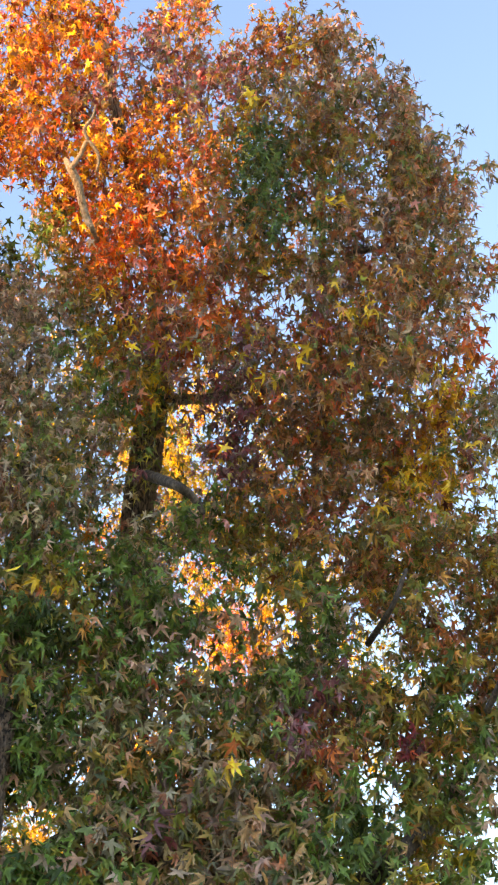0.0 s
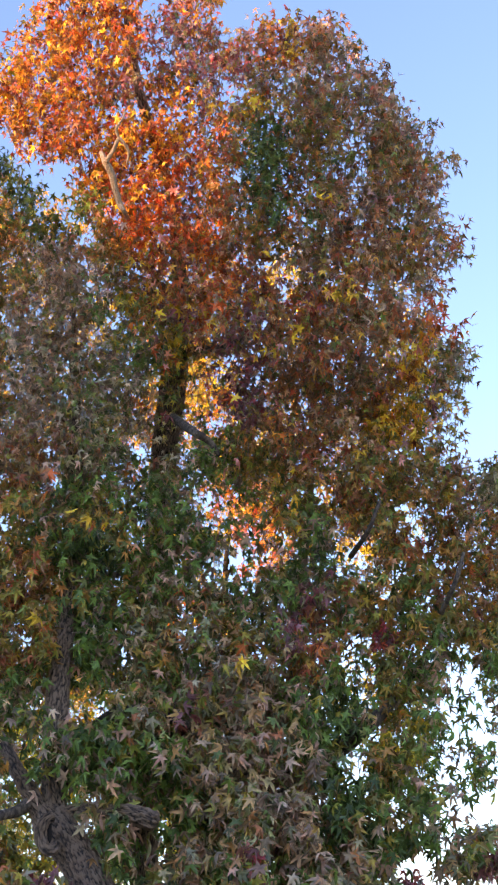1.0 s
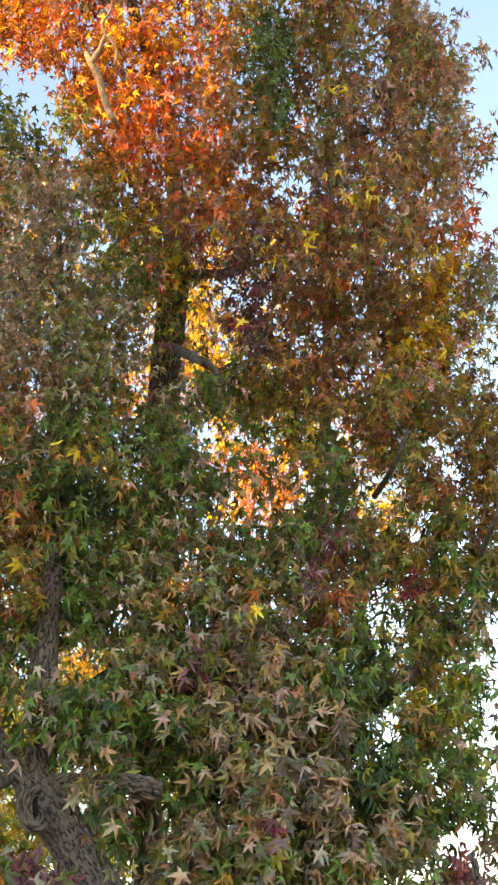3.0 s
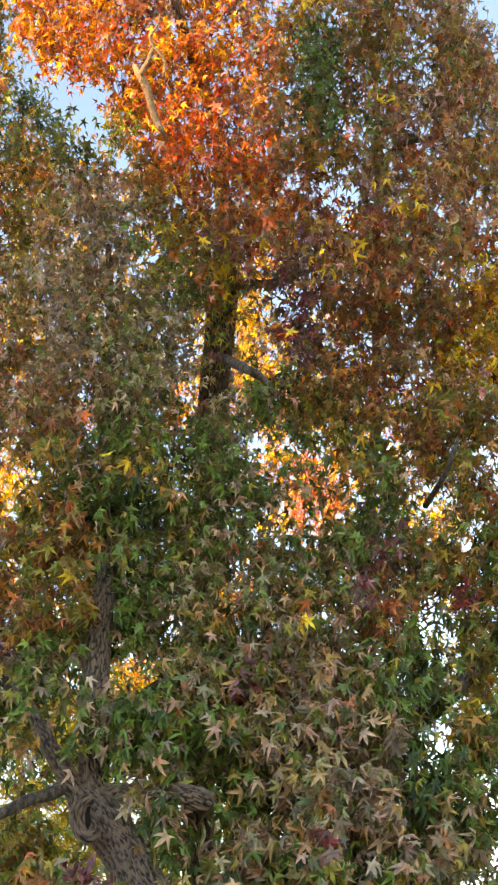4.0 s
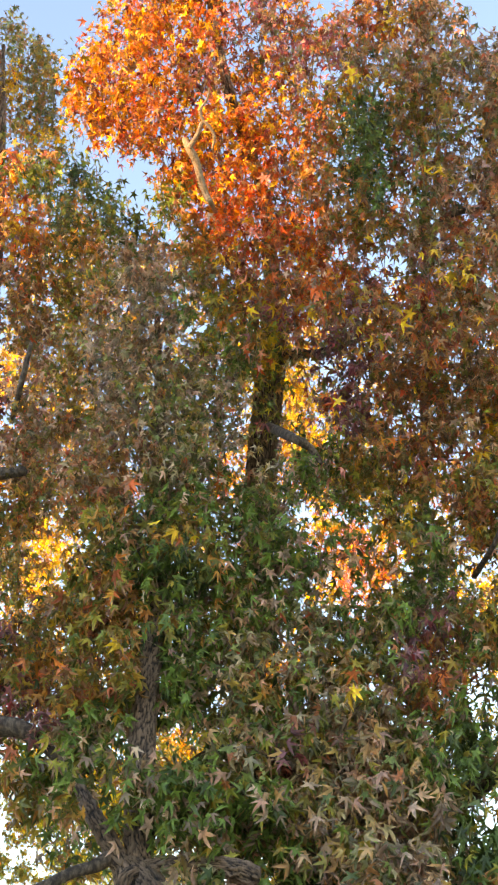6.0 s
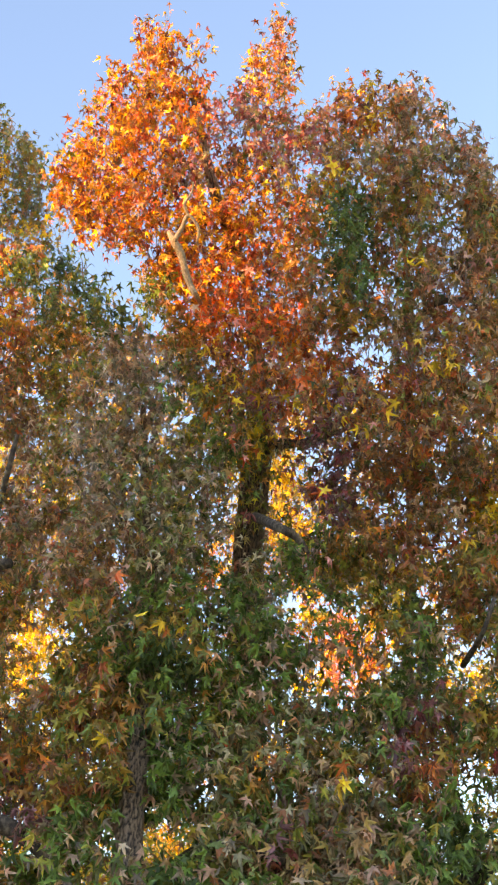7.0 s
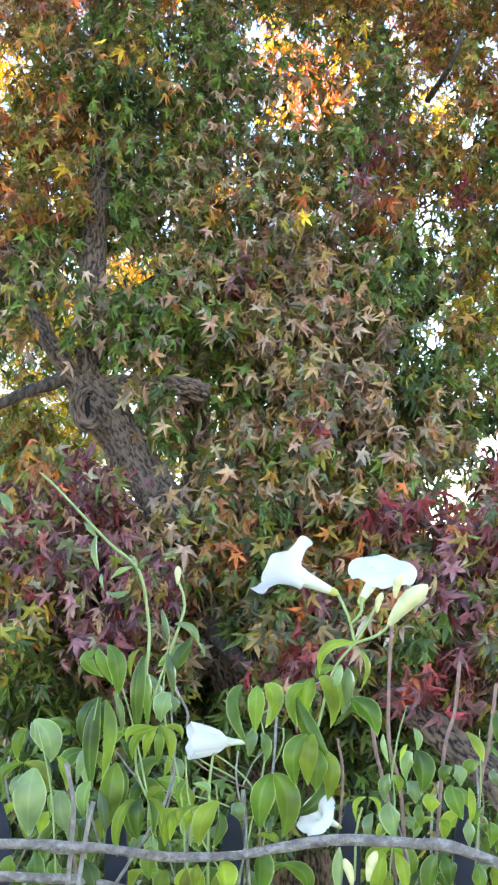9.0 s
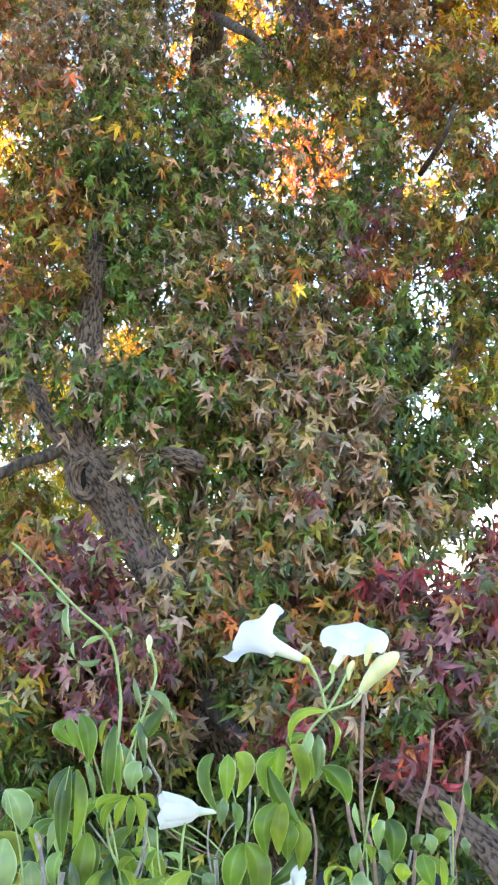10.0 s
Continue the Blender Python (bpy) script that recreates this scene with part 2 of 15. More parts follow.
def tube_part(name, parent, points, mat, label="", **kw):
    v, f = tube(points, **kw)
    return part(name, mesh_of(name, v, f, [mat]), parent, label)


def bark_part(name, parent, points, label="", grain=0.0125, depth=0.018, lumps=0.1, seed=0.0):
    """A trunk or limb with real furrows between long plates of bark; the plates follow the stem."""
    base = glide(points, 12)
    gap = np.linalg.norm(np.diff(base[:, :3], axis=0), axis=1)
    run = np.concatenate([[0], np.cumsum(gap)])
    n = max(12, int(run[-1] / 0.014))
    at = np.linspace(0, run[-1], n)
    line = np.stack([np.interp(at, run, base[:, k]) for k in range(4)], 1)
    sides = int(min(132, max(40, 2 * math.pi * line[:, 3].max() / 0.0065)))
    verts, ridge = [], []
    side = Vector((1, 0.2, 0.1))
    for k, (x, y, z, r) in enumerate(line):
        way = Vector(line[min(k + 1, n - 1), :3] - line[max(k - 1, 0), :3]).normalized()
        u = (side - way * side.dot(way)).normalized()
        v, side = way.cross(u), u
        for i in range(sides):
            a = 2 * math.pi * i / sides
            c, s_ = math.cos(a), math.sin(a)
            q = Vector((c * r, s_ * r, at[k] * 0.2 + seed))
            warp, fine = noise.noise(q * 14.0) * 0.022, noise.noise(q * 55.0) * 0.009
            d = noise.voronoi((q + Vector((warp + fine, fine - warp, warp))) / grain, exponent=2)[0]
            h = min(1.0, (d[1] - d[0]) * 3.4) ** 0.8
            h = h * (0.72 + 0.45 * noise.noise(q * 75.0))
            w = r * (1 + lumps * noise.noise(Vector((c * 1.4, s_ * 1.4, at[k] * 2.2 + seed)))) + depth * (h - 0.6)
            verts.append(Vector((x, y, z)) + (u * c + v * s_) * w)
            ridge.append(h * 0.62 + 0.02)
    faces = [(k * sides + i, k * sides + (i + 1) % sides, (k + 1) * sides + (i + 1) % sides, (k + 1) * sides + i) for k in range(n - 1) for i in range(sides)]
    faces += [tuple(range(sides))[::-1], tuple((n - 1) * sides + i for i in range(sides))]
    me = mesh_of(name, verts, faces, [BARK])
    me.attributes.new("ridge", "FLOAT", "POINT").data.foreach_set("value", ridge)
    return part(name, me, parent, label)


# ---- star-shaped leaves ----
def star(seed, small=False):
    """Five-lobed leaf of unit radius, stalk joint at the origin, tip along -z, face along -y; folded along the midrib, each pointed
    lobe curled its own way. small: fewer edges, for crowns farther off."""
    r = random.Random(seed)
    fold, cup, twist = r.uniform(-0.5, 1.3), r.uniform(-0.15, 0.5), r.uniform(-0.35, 0.35)
    pts, tris = [(0.0, 0.0, 0.0)], []
    ring = [(180, 0.10, 0.0)]
    for i, (a, long) in enumerate([(-126, 0.66), (-60, 0.98), (0, 1.16), (60, 0.98), (126, 0.66)]):
        a, long, curl = a + r.uniform(-7, 7), long * r.uniform(0.9, 1.08), r.uniform(-0.25, 0.75)
        if small:
            ring.append((a, long, curl))
        else:
            ring += [(a - 15, long * 0.55, curl), (a, long, curl), (a + 15, long * 0.55, curl)]
        if i < 4:
            ring.append((a + 32, 0.30, 0.0))
    half = math.atan(fold)
    for a, long, curl in ring:
        x, z = math.sin(radians(a)) * long, -math.cos(radians(a)) * long
        y = math.sin(half) * abs(x) * 0.8 + (cup + curl * long) * long * long * 0.8 + twist * x * z
        pull = 1 - 0.22 * abs(curl) * long
        pts.append((x * math.cos(half) * pull, y, z * pull - 0.1))
    n = len(ring)
    return np.array(pts), [(0, 1 + i, 1 + (i + 1) % n) for i in range(n)]


SHAPES = range(14)
NEAR_LEAF = [star(s) for s in SHAPES]
FAR_LEAF = [star(s, small=True) for s in SHAPES]
ONE_LEAF = {k: [mesh_of("leaf", [tuple(q) for q in p], t, [LEAF_ONE[k]], smooth=False) for p, t in NEAR_LEAF] for k in PALETTES}
rng = np.random.default_rng(7)


def spins(n, droop):
    """Turns for n leaves: face turned any way about the upright, tip lifted or hanging, and a roll."""
    az = rng.uniform(-math.pi, math.pi, n) * 0.85
    lift = np.radians(rng.normal(droop, 26, n))
    roll = np.radians(rng.normal(0, 28, n))
    def rot(axis, a):
        c, s, m = np.cos(a), np.sin(a), np.zeros((len(a), 3, 3))
        i, j = (axis + 1) % 3, (axis + 2) % 3
        m[:, axis, axis] = 1
        m[:, i, i], m[:, i, j], m[:, j, i], m[:, j, j] = c, -s, s, c
        return m
    return rot(2, az) @ rot(0, -lift) @ rot(1, roll)


def scatter(centre, radii, n, per=7):
    """Places in an egg-shaped bough, gathered into tufts at the ends of twigs; also gives the tufts."""
    k = max(4, n // per)
    d = rng.normal(size=(k, 3))
    d /= np.linalg.norm(d, axis=1)[:, None]
    tufts = np.array(centre) + d * rng.uniform(0.05, 1.0, (k, 1)) ** (1 / 2.4) * np.array(radii)
    near = tufts[rng.integers(0, k, n)] + rng.normal(size=(n, 3)) * np.array((0.04, 0.055, 0.045))
    return near, tufts


def leaves_mesh(name, places, size, palette, shapes, droop):
    n = len(places)
    turn = spins(n, droop)
    scale = size * rng.uniform(0.62, 1.12, n)
    kind = rng.integers(0, len(shapes), n)
    other, share = AMONG[palette]
    second = rng.random(n) < share
    vs, fs, which, base = [], [], [], 0
    for k, (p, tris) in enumerate(shapes):
        pick = np.nonzero(kind == k)[0]
        if not len(pick):
            continue
        v = np.einsum("nij,vj->nvi", turn[pick], p) * scale[pick][:, None, None] + places[pick][:, None, :]
        m = len(p)
        vs.append(v.reshape(-1, 3))
        t = np.array(tris)[None] + (np.arange(len(pick)) * m)[:, None, None] + base
        fs.append(t.reshape(-1, 3))
        which.append(np.repeat(second[pick], len(tris)))
        base += len(pick) * m
    v, t = np.concatenate(vs), np.concatenate(fs)
    me = bpy.data.meshes.new(name)
    me.vertices.add(len(v))
    me.vertices.foreach_set("co", v.ravel())
    me.loops.add(len(t) * 3)
    me.loops.foreach_set("vertex_index", t.ravel().astype(np.int32))
    me.polygons.add(len(t))
    me.polygons.foreach_set("loop_start", np.arange(len(t), dtype=np.int32) * 3)
    me.polygons.foreach_set("material_index", np.concatenate(which).astype(np.int32))
    me.materials.append(LEAF[palette])
    me.materials.append(LEAF[other])
    me.update(calc_edges=True)
    return me


def bough(tree, at, radii, palette, n, size=0.05, far=False, droop=26, twigs=True, singles=0):
    """A leafy bough of a tree: its leaves, some of them one by one, and the fine twigs that carry them."""
    places, tufts = scatter(at, radii, n)
    ob = part("bough", leaves_mesh("bough", places[singles:], size, palette, FAR_LEAF if far else NEAR_LEAF, droop), tree)
    ob["kind"] = "stuff"
    if singles:
        turn, scale = spins(singles, droop), size * rng.uniform(0.75, 1.15, singles)
        for i in range(singles):
            leaf = part("leaf", ONE_LEAF[palette][i % len(SHAPES)], ob)
            leaf.matrix_basis = Matrix.Translation(places[i]) @ Matrix(turn[i].tolist()).to_4x4() @ Matrix.Scale(scale[i], 4)
    if twigs:
        vs, fs = [], []
        for p in tufts[::2]:
            end = Vector(p)
            back = (Vector(at) + Vector((0, 0.1, -radii[2])) - end)
            top = end + back.normalized() * min(0.22, back.length)
            mid = (top + end) / 2 + Vector((rng.uniform(-0.02, 0.02), 0, 0.02))
            v, f = tube([(*top, 0.0035), (*mid, 0.0028), (*end, 0.0015)], sides=3, steps=2)
            fs += [tuple(i + len(vs) for i in q) for q in f]
            vs += v
        part("twig", mesh_of("twig", vs, fs, [TWIG]), ob)["kind"] = "stuff"
    return ob


def tree(name, base, label):
    """An empty at the foot of a tree; its parts are given in the world's metres."""
    ob = new(name)
    ob.matrix_basis = Matrix.Translation(base)
    ob["rooted"] = True
    return tagged(ob, label, "bush" if "bush" in name else "tree")


# ---- ground, and unseen houses added behind the camera to cast shade ----
def ground_sheet():
    n, half = 60, 400.0
    ax = np.sign(np.linspace(-1, 1, n)) * np.abs(np.linspace(-1, 1, n)) ** 3 * half
    v = [(x, y + 6, 0.08 * noise.noise(Vector((x * 0.3, y * 0.3, 0)))) for y in ax for x in ax]
    f = [(j * n + i, j * n + i + 1, (j + 1) * n + i + 1, (j + 1) * n + i) for j in range(n - 1) for i in range(n - 1)]
    return tagged(new("ground", mesh_of("ground", v, f, [GROUND])), "ground under the trees, kept pale to bounce light", "ground", kind="structure")


ground_sheet()


def house(name, centre, turn, size, eave, ridge, label):
    """A plain house: walls with a gabled roof, its length along x before the turn."""
    w, d = size[0] / 2, size[1] / 2
    root = new(name)
    root.matrix_world = pose(*centre, 0, 0, turn)
    v = [(-w, -d, 0), (w, -d, 0), (w, d, 0), (-w, d, 0), (-w, -d, eave), (w, -d, eave), (w, d, eave), (-w, d, eave), (-w, 0, ridge), (w, 0, ridge)]
    f = [(0, 1, 5, 4), (2, 3, 7, 6), (1, 2, 6, 9, 5), (3, 0, 4, 8, 7), (3, 2, 1, 0)]
    part("wall", mesh_of("wall", v, f, [STUCCO], smooth=False), root)
    o, t, rise = 0.4, 0.14, (ridge - eave) / d
    v = []
    for lift in (0.0, t):
        v += [(-w - o, -d - o, eave - rise * o + lift), (w + o, -d - o, eave - rise * o + lift), (-w - o, 0, ridge + lift), (w + o, 0, ridge + lift),
              (-w - o, d + o, eave - rise * o + lift), (w + o, d + o, eave - rise * o + lift)]
    f = [(1, 0, 2, 3), (3, 2, 4, 5), (6, 7, 9, 8), (8, 9, 11, 10), (0, 1, 7, 6), (5, 4, 10, 11), (0, 6, 8, 2), (2, 8, 10, 4), (1, 3, 9, 7), (3, 5, 11, 9)]
    part("roof", mesh_of("roof", v, f, [ROOFING], smooth=False), root)
    return tagged(root, label, "house")


# unseen blocks added so the low sun reaches only the crown tops
house("shade_house", (-31.57, -28.01, 0), -55.2, (21.2, 10), 14.55, 16.95, "tall unseen stucco house with a shingle roof, added to cast shade")
house("shade_house", (-44.4, -9.7, 0), -55.2, (24, 10), 13.0, 15.5, "long unseen stucco house with a shingle roof, added to cast shade")
house("shade_tower", (-48.3, -21.5, 0), -55.2, (4.2, 8), 20.4, 22.0, "narrow unseen stucco tower with a shingle roof, added to shade the left tree")

# ---- the sweetgum trees ----
sweetgum = tree("sweetgum_tree", (0.5, 7.6, 0), "leaning sweetgum with grey furrowed bark and mixed green and tan leaves")
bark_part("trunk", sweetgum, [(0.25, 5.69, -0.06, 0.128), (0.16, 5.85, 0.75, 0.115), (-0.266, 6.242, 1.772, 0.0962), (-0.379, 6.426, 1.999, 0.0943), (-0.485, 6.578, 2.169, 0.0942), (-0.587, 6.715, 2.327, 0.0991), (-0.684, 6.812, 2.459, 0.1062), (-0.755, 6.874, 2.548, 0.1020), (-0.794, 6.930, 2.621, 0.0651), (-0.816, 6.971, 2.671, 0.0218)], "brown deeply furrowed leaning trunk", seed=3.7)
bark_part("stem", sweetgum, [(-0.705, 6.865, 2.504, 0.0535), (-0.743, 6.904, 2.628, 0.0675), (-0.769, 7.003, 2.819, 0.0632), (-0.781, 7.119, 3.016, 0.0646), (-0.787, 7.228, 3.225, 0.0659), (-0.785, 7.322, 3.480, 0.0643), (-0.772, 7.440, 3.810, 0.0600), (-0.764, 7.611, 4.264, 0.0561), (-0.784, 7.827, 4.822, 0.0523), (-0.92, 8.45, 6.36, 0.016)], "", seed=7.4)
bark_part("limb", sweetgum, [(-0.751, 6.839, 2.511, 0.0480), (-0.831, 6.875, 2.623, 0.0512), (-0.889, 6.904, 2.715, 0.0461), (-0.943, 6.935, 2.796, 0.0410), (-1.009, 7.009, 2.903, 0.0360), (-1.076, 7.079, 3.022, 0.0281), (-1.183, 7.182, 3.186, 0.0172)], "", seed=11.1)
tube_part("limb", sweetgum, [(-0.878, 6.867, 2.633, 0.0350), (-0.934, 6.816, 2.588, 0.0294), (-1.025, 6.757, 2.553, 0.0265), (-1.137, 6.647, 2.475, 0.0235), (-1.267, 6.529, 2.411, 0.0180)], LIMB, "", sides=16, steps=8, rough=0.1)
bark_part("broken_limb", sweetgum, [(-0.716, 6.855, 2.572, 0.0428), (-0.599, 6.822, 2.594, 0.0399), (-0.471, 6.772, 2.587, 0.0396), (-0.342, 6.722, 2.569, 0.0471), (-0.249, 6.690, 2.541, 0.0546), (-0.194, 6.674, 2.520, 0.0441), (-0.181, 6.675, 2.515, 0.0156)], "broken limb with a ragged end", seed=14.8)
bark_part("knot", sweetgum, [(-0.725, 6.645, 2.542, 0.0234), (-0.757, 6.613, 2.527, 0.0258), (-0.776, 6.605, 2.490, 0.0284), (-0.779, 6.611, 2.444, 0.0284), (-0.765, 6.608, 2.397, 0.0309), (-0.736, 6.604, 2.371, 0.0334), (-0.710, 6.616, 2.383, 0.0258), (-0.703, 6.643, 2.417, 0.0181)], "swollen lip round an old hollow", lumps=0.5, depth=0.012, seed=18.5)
# near-black plug instead of a recess; its colour plays the inner shade
tube_part("hollow", sweetgum, [(-0.743, 6.650, 2.522, 0.0130), (-0.748, 6.650, 2.486, 0.0208), (-0.745, 6.650, 2.444, 0.0208), (-0.737, 6.656, 2.408, 0.0130)], HOLLOW_SHADE, "near-black plug painted as the shade in a trunk hollow", sides=12, steps=6, rough=0.2)
bark_part("limb", sweetgum, [(-0.12, 6.10, 1.40, 0.080), (-0.21, 5.99, 1.35, 0.069), (-0.28, 5.83, 1.26, 0.058), (-0.37, 5.71, 1.11, 0.040), (-0.53, 5.62, 0.98, 0.026), (-0.74, 5.64, 0.89, 0.011)], "", seed=22.2)
tube_part("limb", sweetgum, [(-0.02, 5.99, 1.29, 0.092), (0.28, 6.13, 1.33, 0.080), (0.58, 5.89, 1.23, 0.064), (0.74, 5.62, 1.12, 0.048), (0.92, 5.32, 1.01, 0.033), (1.12, 5.23, 0.98, 0.014)], LIMB, "", sides=24, steps=8, rough=0.15, flutes=6)
tube_part("limb", sweetgum, [(-0.26, 6.17, 1.47, 0.043), (-0.19, 6.14, 1.54, 0.035), (-0.12, 5.93, 1.43, 0.034), (-0.00, 5.70, 1.32, 0.029)], LIMB, "", sides=16, steps=8, rough=0.15)
tube_part("limb", sweetgum, [(-0.75, 7.11, 2.76, 0.045), (-0.55, 7.48, 3.18, 0.035), (-0.31, 7.33, 3.23, 0.029), (-0.03, 7.11, 3.10, 0.020)], LIMB, "", sides=14, steps=8, rough=0.12)
bough(sweetgum, (-1.06, 7.92, 6.51), (0.09, 0.16, 0.09), "tan", 54, size=0.050, far=True)
bough(sweetgum, (-1.23, 7.90, 6.33), (0.09, 0.16, 0.09), "olive", 54, size=0.050, far=True)
bough(sweetgum, (-0.86, 7.74, 6.23), (0.26, 0.16, 0.09), "tan", 163, size=0.050, far=True)
bough(sweetgum, (-0.52, 7.91, 6.31), (0.09, 0.16, 0.09), "olive", 54, size=0.050, far=True)
bough(sweetgum, (-0.16, 7.74, 6.19), (0.09, 0.16, 0.09), "russet", 54, size=0.050, far=True)
bough(sweetgum, (-1.21, 7.88, 6.09), (0.09, 0.16, 0.09), "umber", 54, size=0.050, far=True)
bough(sweetgum, (-0.94, 7.75, 6.01), (0.17, 0.16, 0.09), "tan", 108, size=0.050, far=True)
bough(sweetgum, (-0.68, 7.73, 5.98), (0.09, 0.16, 0.09), "green", 54, size=0.050, far=True)
bough(sweetgum, (-0.51, 7.84, 6.06), (0.09, 0.16, 0.09), "yellowgreen", 54, size=0.050, far=True)
bough(sweetgum, (-0.34, 7.89, 6.10), (0.09, 0.16, 0.09), "olive", 54, size=0.050, far=True)
bough(sweetgum, (-0.16, 7.80, 6.01), (0.09, 0.16, 0.09), "maroon", 54, size=0.050, far=True)
bough(sweetgum, (0.01, 7.74, 5.97), (0.09, 0.16, 0.09), "flame", 54, size=0.050, far=True)
bough(sweetgum, (-1.41, 8.04, 5.97), (0.09, 0.16, 0.09), "olive", 54, size=0.050, far=True)
bough(sweetgum, (-1.03, 7.83, 5.86), (0.26, 0.16, 0.09), "tan", 163, size=0.050, far=True)
bough(sweetgum, (-0.66, 7.56, 5.70), (0.08, 0.16, 0.08), "tan", 20, size=0.050, far=True)
bough(sweetgum, (-1.41, 8.11, 5.82), (0.09, 0.16, 0.09), "olive", 54, size=0.050, far=True)
bough(sweetgum, (-1.09, 7.74, 5.65), (0.17, 0.16, 0.08), "tan", 108, size=0.050, far=True)
bough(sweetgum, (-0.66, 7.65, 5.57), (0.25, 0.16, 0.08), "tangreen", 163, size=0.050, far=True)
bough(sweetgum, (-1.08, 7.70, 5.42), (0.17, 0.16, 0.08), "tan", 108, size=0.050, far=True)
bough(sweetgum, (-0.65, 7.58, 5.34), (0.24, 0.16, 0.08), "tangreen", 163, size=0.050, far=True)
bough(sweetgum, (-0.33, 7.71, 5.42), (0.08, 0.16, 0.08), "tangreen", 54, size=0.050, far=True)
bough(sweetgum, (-1.07, 7.72, 5.25), (0.17, 0.16, 0.08), "tan", 108, size=0.050, far=True)
bough(sweetgum, (-0.65, 7.58, 5.16), (0.24, 0.16, 0.08), "tangreen", 163, size=0.050, far=True)
bough(sweetgum, (-1.13, 7.62, 5.04), (0.24, 0.16, 0.08), "umber", 163, size=0.050, far=True)
bough(sweetgum, (-0.64, 7.54, 4.98), (0.24, 0.16, 0.08), "tangreen", 163, size=0.050, far=True)
bough(sweetgum, (-0.33, 7.70, 5.06), (0.08, 0.16, 0.08), "tangreen", 20, size=0.050, far=True)
bough(sweetgum, (0.32, 7.74, 5.04), (0.08, 0.16, 0.08), "olive", 54, size=0.050, far=True)
bough(sweetgum, (-1.12, 7.57, 4.84), (0.24, 0.16, 0.08), "umber", 163, size=0.050, far=True)
bough(sweetgum, (-0.72, 7.55, 4.83), (0.16, 0.16, 0.08), "tangreen", 108, size=0.050, far=True)
bough(sweetgum, (-0.50, 7.80, 4.91), (0.08, 0.16, 0.08), "green", 54, size=0.050, far=True)
bough(sweetgum, (-0.34, 7.79, 4.90), (0.08, 0.16, 0.08), "green", 20, size=0.050, far=True)
bough(sweetgum, (-0.17, 7.74, 4.89), (0.08, 0.16, 0.08), "tangreen", 54, size=0.050, far=True)
bough(sweetgum, (0.07, 7.70, 4.88), (0.16, 0.16, 0.08), "green", 108, size=0.050, far=True)
bough(sweetgum, (0.40, 7.91, 4.94), (0.17, 0.16, 0.08), "olive", 108, size=0.050, far=True)
bough(sweetgum, (-1.28, 7.61, 4.66), (0.08, 0.16, 0.08), "umber", 54, size=0.050, far=True)
bough(sweetgum, (-1.02, 7.47, 4.60), (0.16, 0.16, 0.08), "browngreen", 78, size=0.060)
bough(sweetgum, (-0.63, 7.47, 4.62), (0.23, 0.16, 0.08), "green", 117, size=0.060)
bough(sweetgum, (-0.17, 7.73, 4.72), (0.24, 0.16, 0.08), "green", 163, size=0.050, far=True)
bough(sweetgum, (0.15, 7.78, 4.72), (0.08, 0.16, 0.08), "green", 20, size=0.050, far=True)
bough(sweetgum, (0.31, 7.91, 4.79), (0.08, 0.16, 0.08), "green", 54, size=0.050, far=True)
bough(sweetgum, (0.54, 7.74, 4.70), (0.16, 0.16, 0.08), "olive", 108, size=0.050, far=True)
bough(sweetgum, (-1.26, 7.56, 4.47), (0.08, 0.16, 0.08), "olive", 14, size=0.060)
bough(sweetgum, (-1.08, 7.39, 4.44), (0.08, 0.16, 0.08), "olive", 39, size=0.060)
bough(sweetgum, (-0.93, 7.40, 4.42), (0.08, 0.16, 0.08), "green", 39, size=0.060)
bough(sweetgum, (-0.62, 7.38, 4.41), (0.23, 0.16, 0.08), "olive", 117, size=0.060)
bough(sweetgum, (-0.17, 7.61, 4.48), (0.23, 0.16, 0.08), "green", 117, size=0.060)
bough(sweetgum, (0.14, 7.73, 4.51), (0.08, 0.16, 0.08), "green", 20, size=0.050, far=True)
bough(sweetgum, (0.42, 7.54, 4.49), (0.05, 0.12, 0.05), "olive", 9, size=0.062)
bough(sweetgum, (0.49, 7.55, 4.44), (0.05, 0.12, 0.05), "olive", 9, size=0.062)
bough(sweetgum, (0.60, 7.51, 4.43), (0.08, 0.16, 0.08), "olive", 39, size=0.060)
bough(sweetgum, (0.75, 7.56, 4.47), (0.08, 0.16, 0.08), "green", 39, size=0.060)
bough(sweetgum, (-1.24, 7.50, 4.30), (0.08, 0.16, 0.08), "olive", 14, size=0.060)
bough(sweetgum, (-1.09, 7.50, 4.29), (0.08, 0.16, 0.08), "olive", 39, size=0.060)
bough(sweetgum, (-0.93, 7.50, 4.29), (0.08, 0.16, 0.08), "green", 39, size=0.060)
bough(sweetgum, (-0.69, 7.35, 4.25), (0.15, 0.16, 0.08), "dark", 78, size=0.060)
bough(sweetgum, (-0.47, 7.46, 4.28), (0.08, 0.16, 0.08), "olive", 39, size=0.060)
bough(sweetgum, (-0.17, 7.57, 4.33), (0.23, 0.16, 0.08), "green", 117, size=0.060)
bough(sweetgum, (0.14, 7.63, 4.34), (0.08, 0.16, 0.08), "green", 39, size=0.060)
bough(sweetgum, (-1.24, 7.55, 4.14), (0.08, 0.16, 0.08), "olive", 39, size=0.060)
bough(sweetgum, (-0.98, 7.36, 4.10), (0.15, 0.16, 0.08), "browngreen", 78, size=0.060)
bough(sweetgum, (-0.77, 7.41, 4.10), (0.08, 0.16, 0.08), "green", 39, size=0.060)
bough(sweetgum, (-0.62, 7.44, 4.11), (0.08, 0.16, 0.08), "dark", 39, size=0.060)
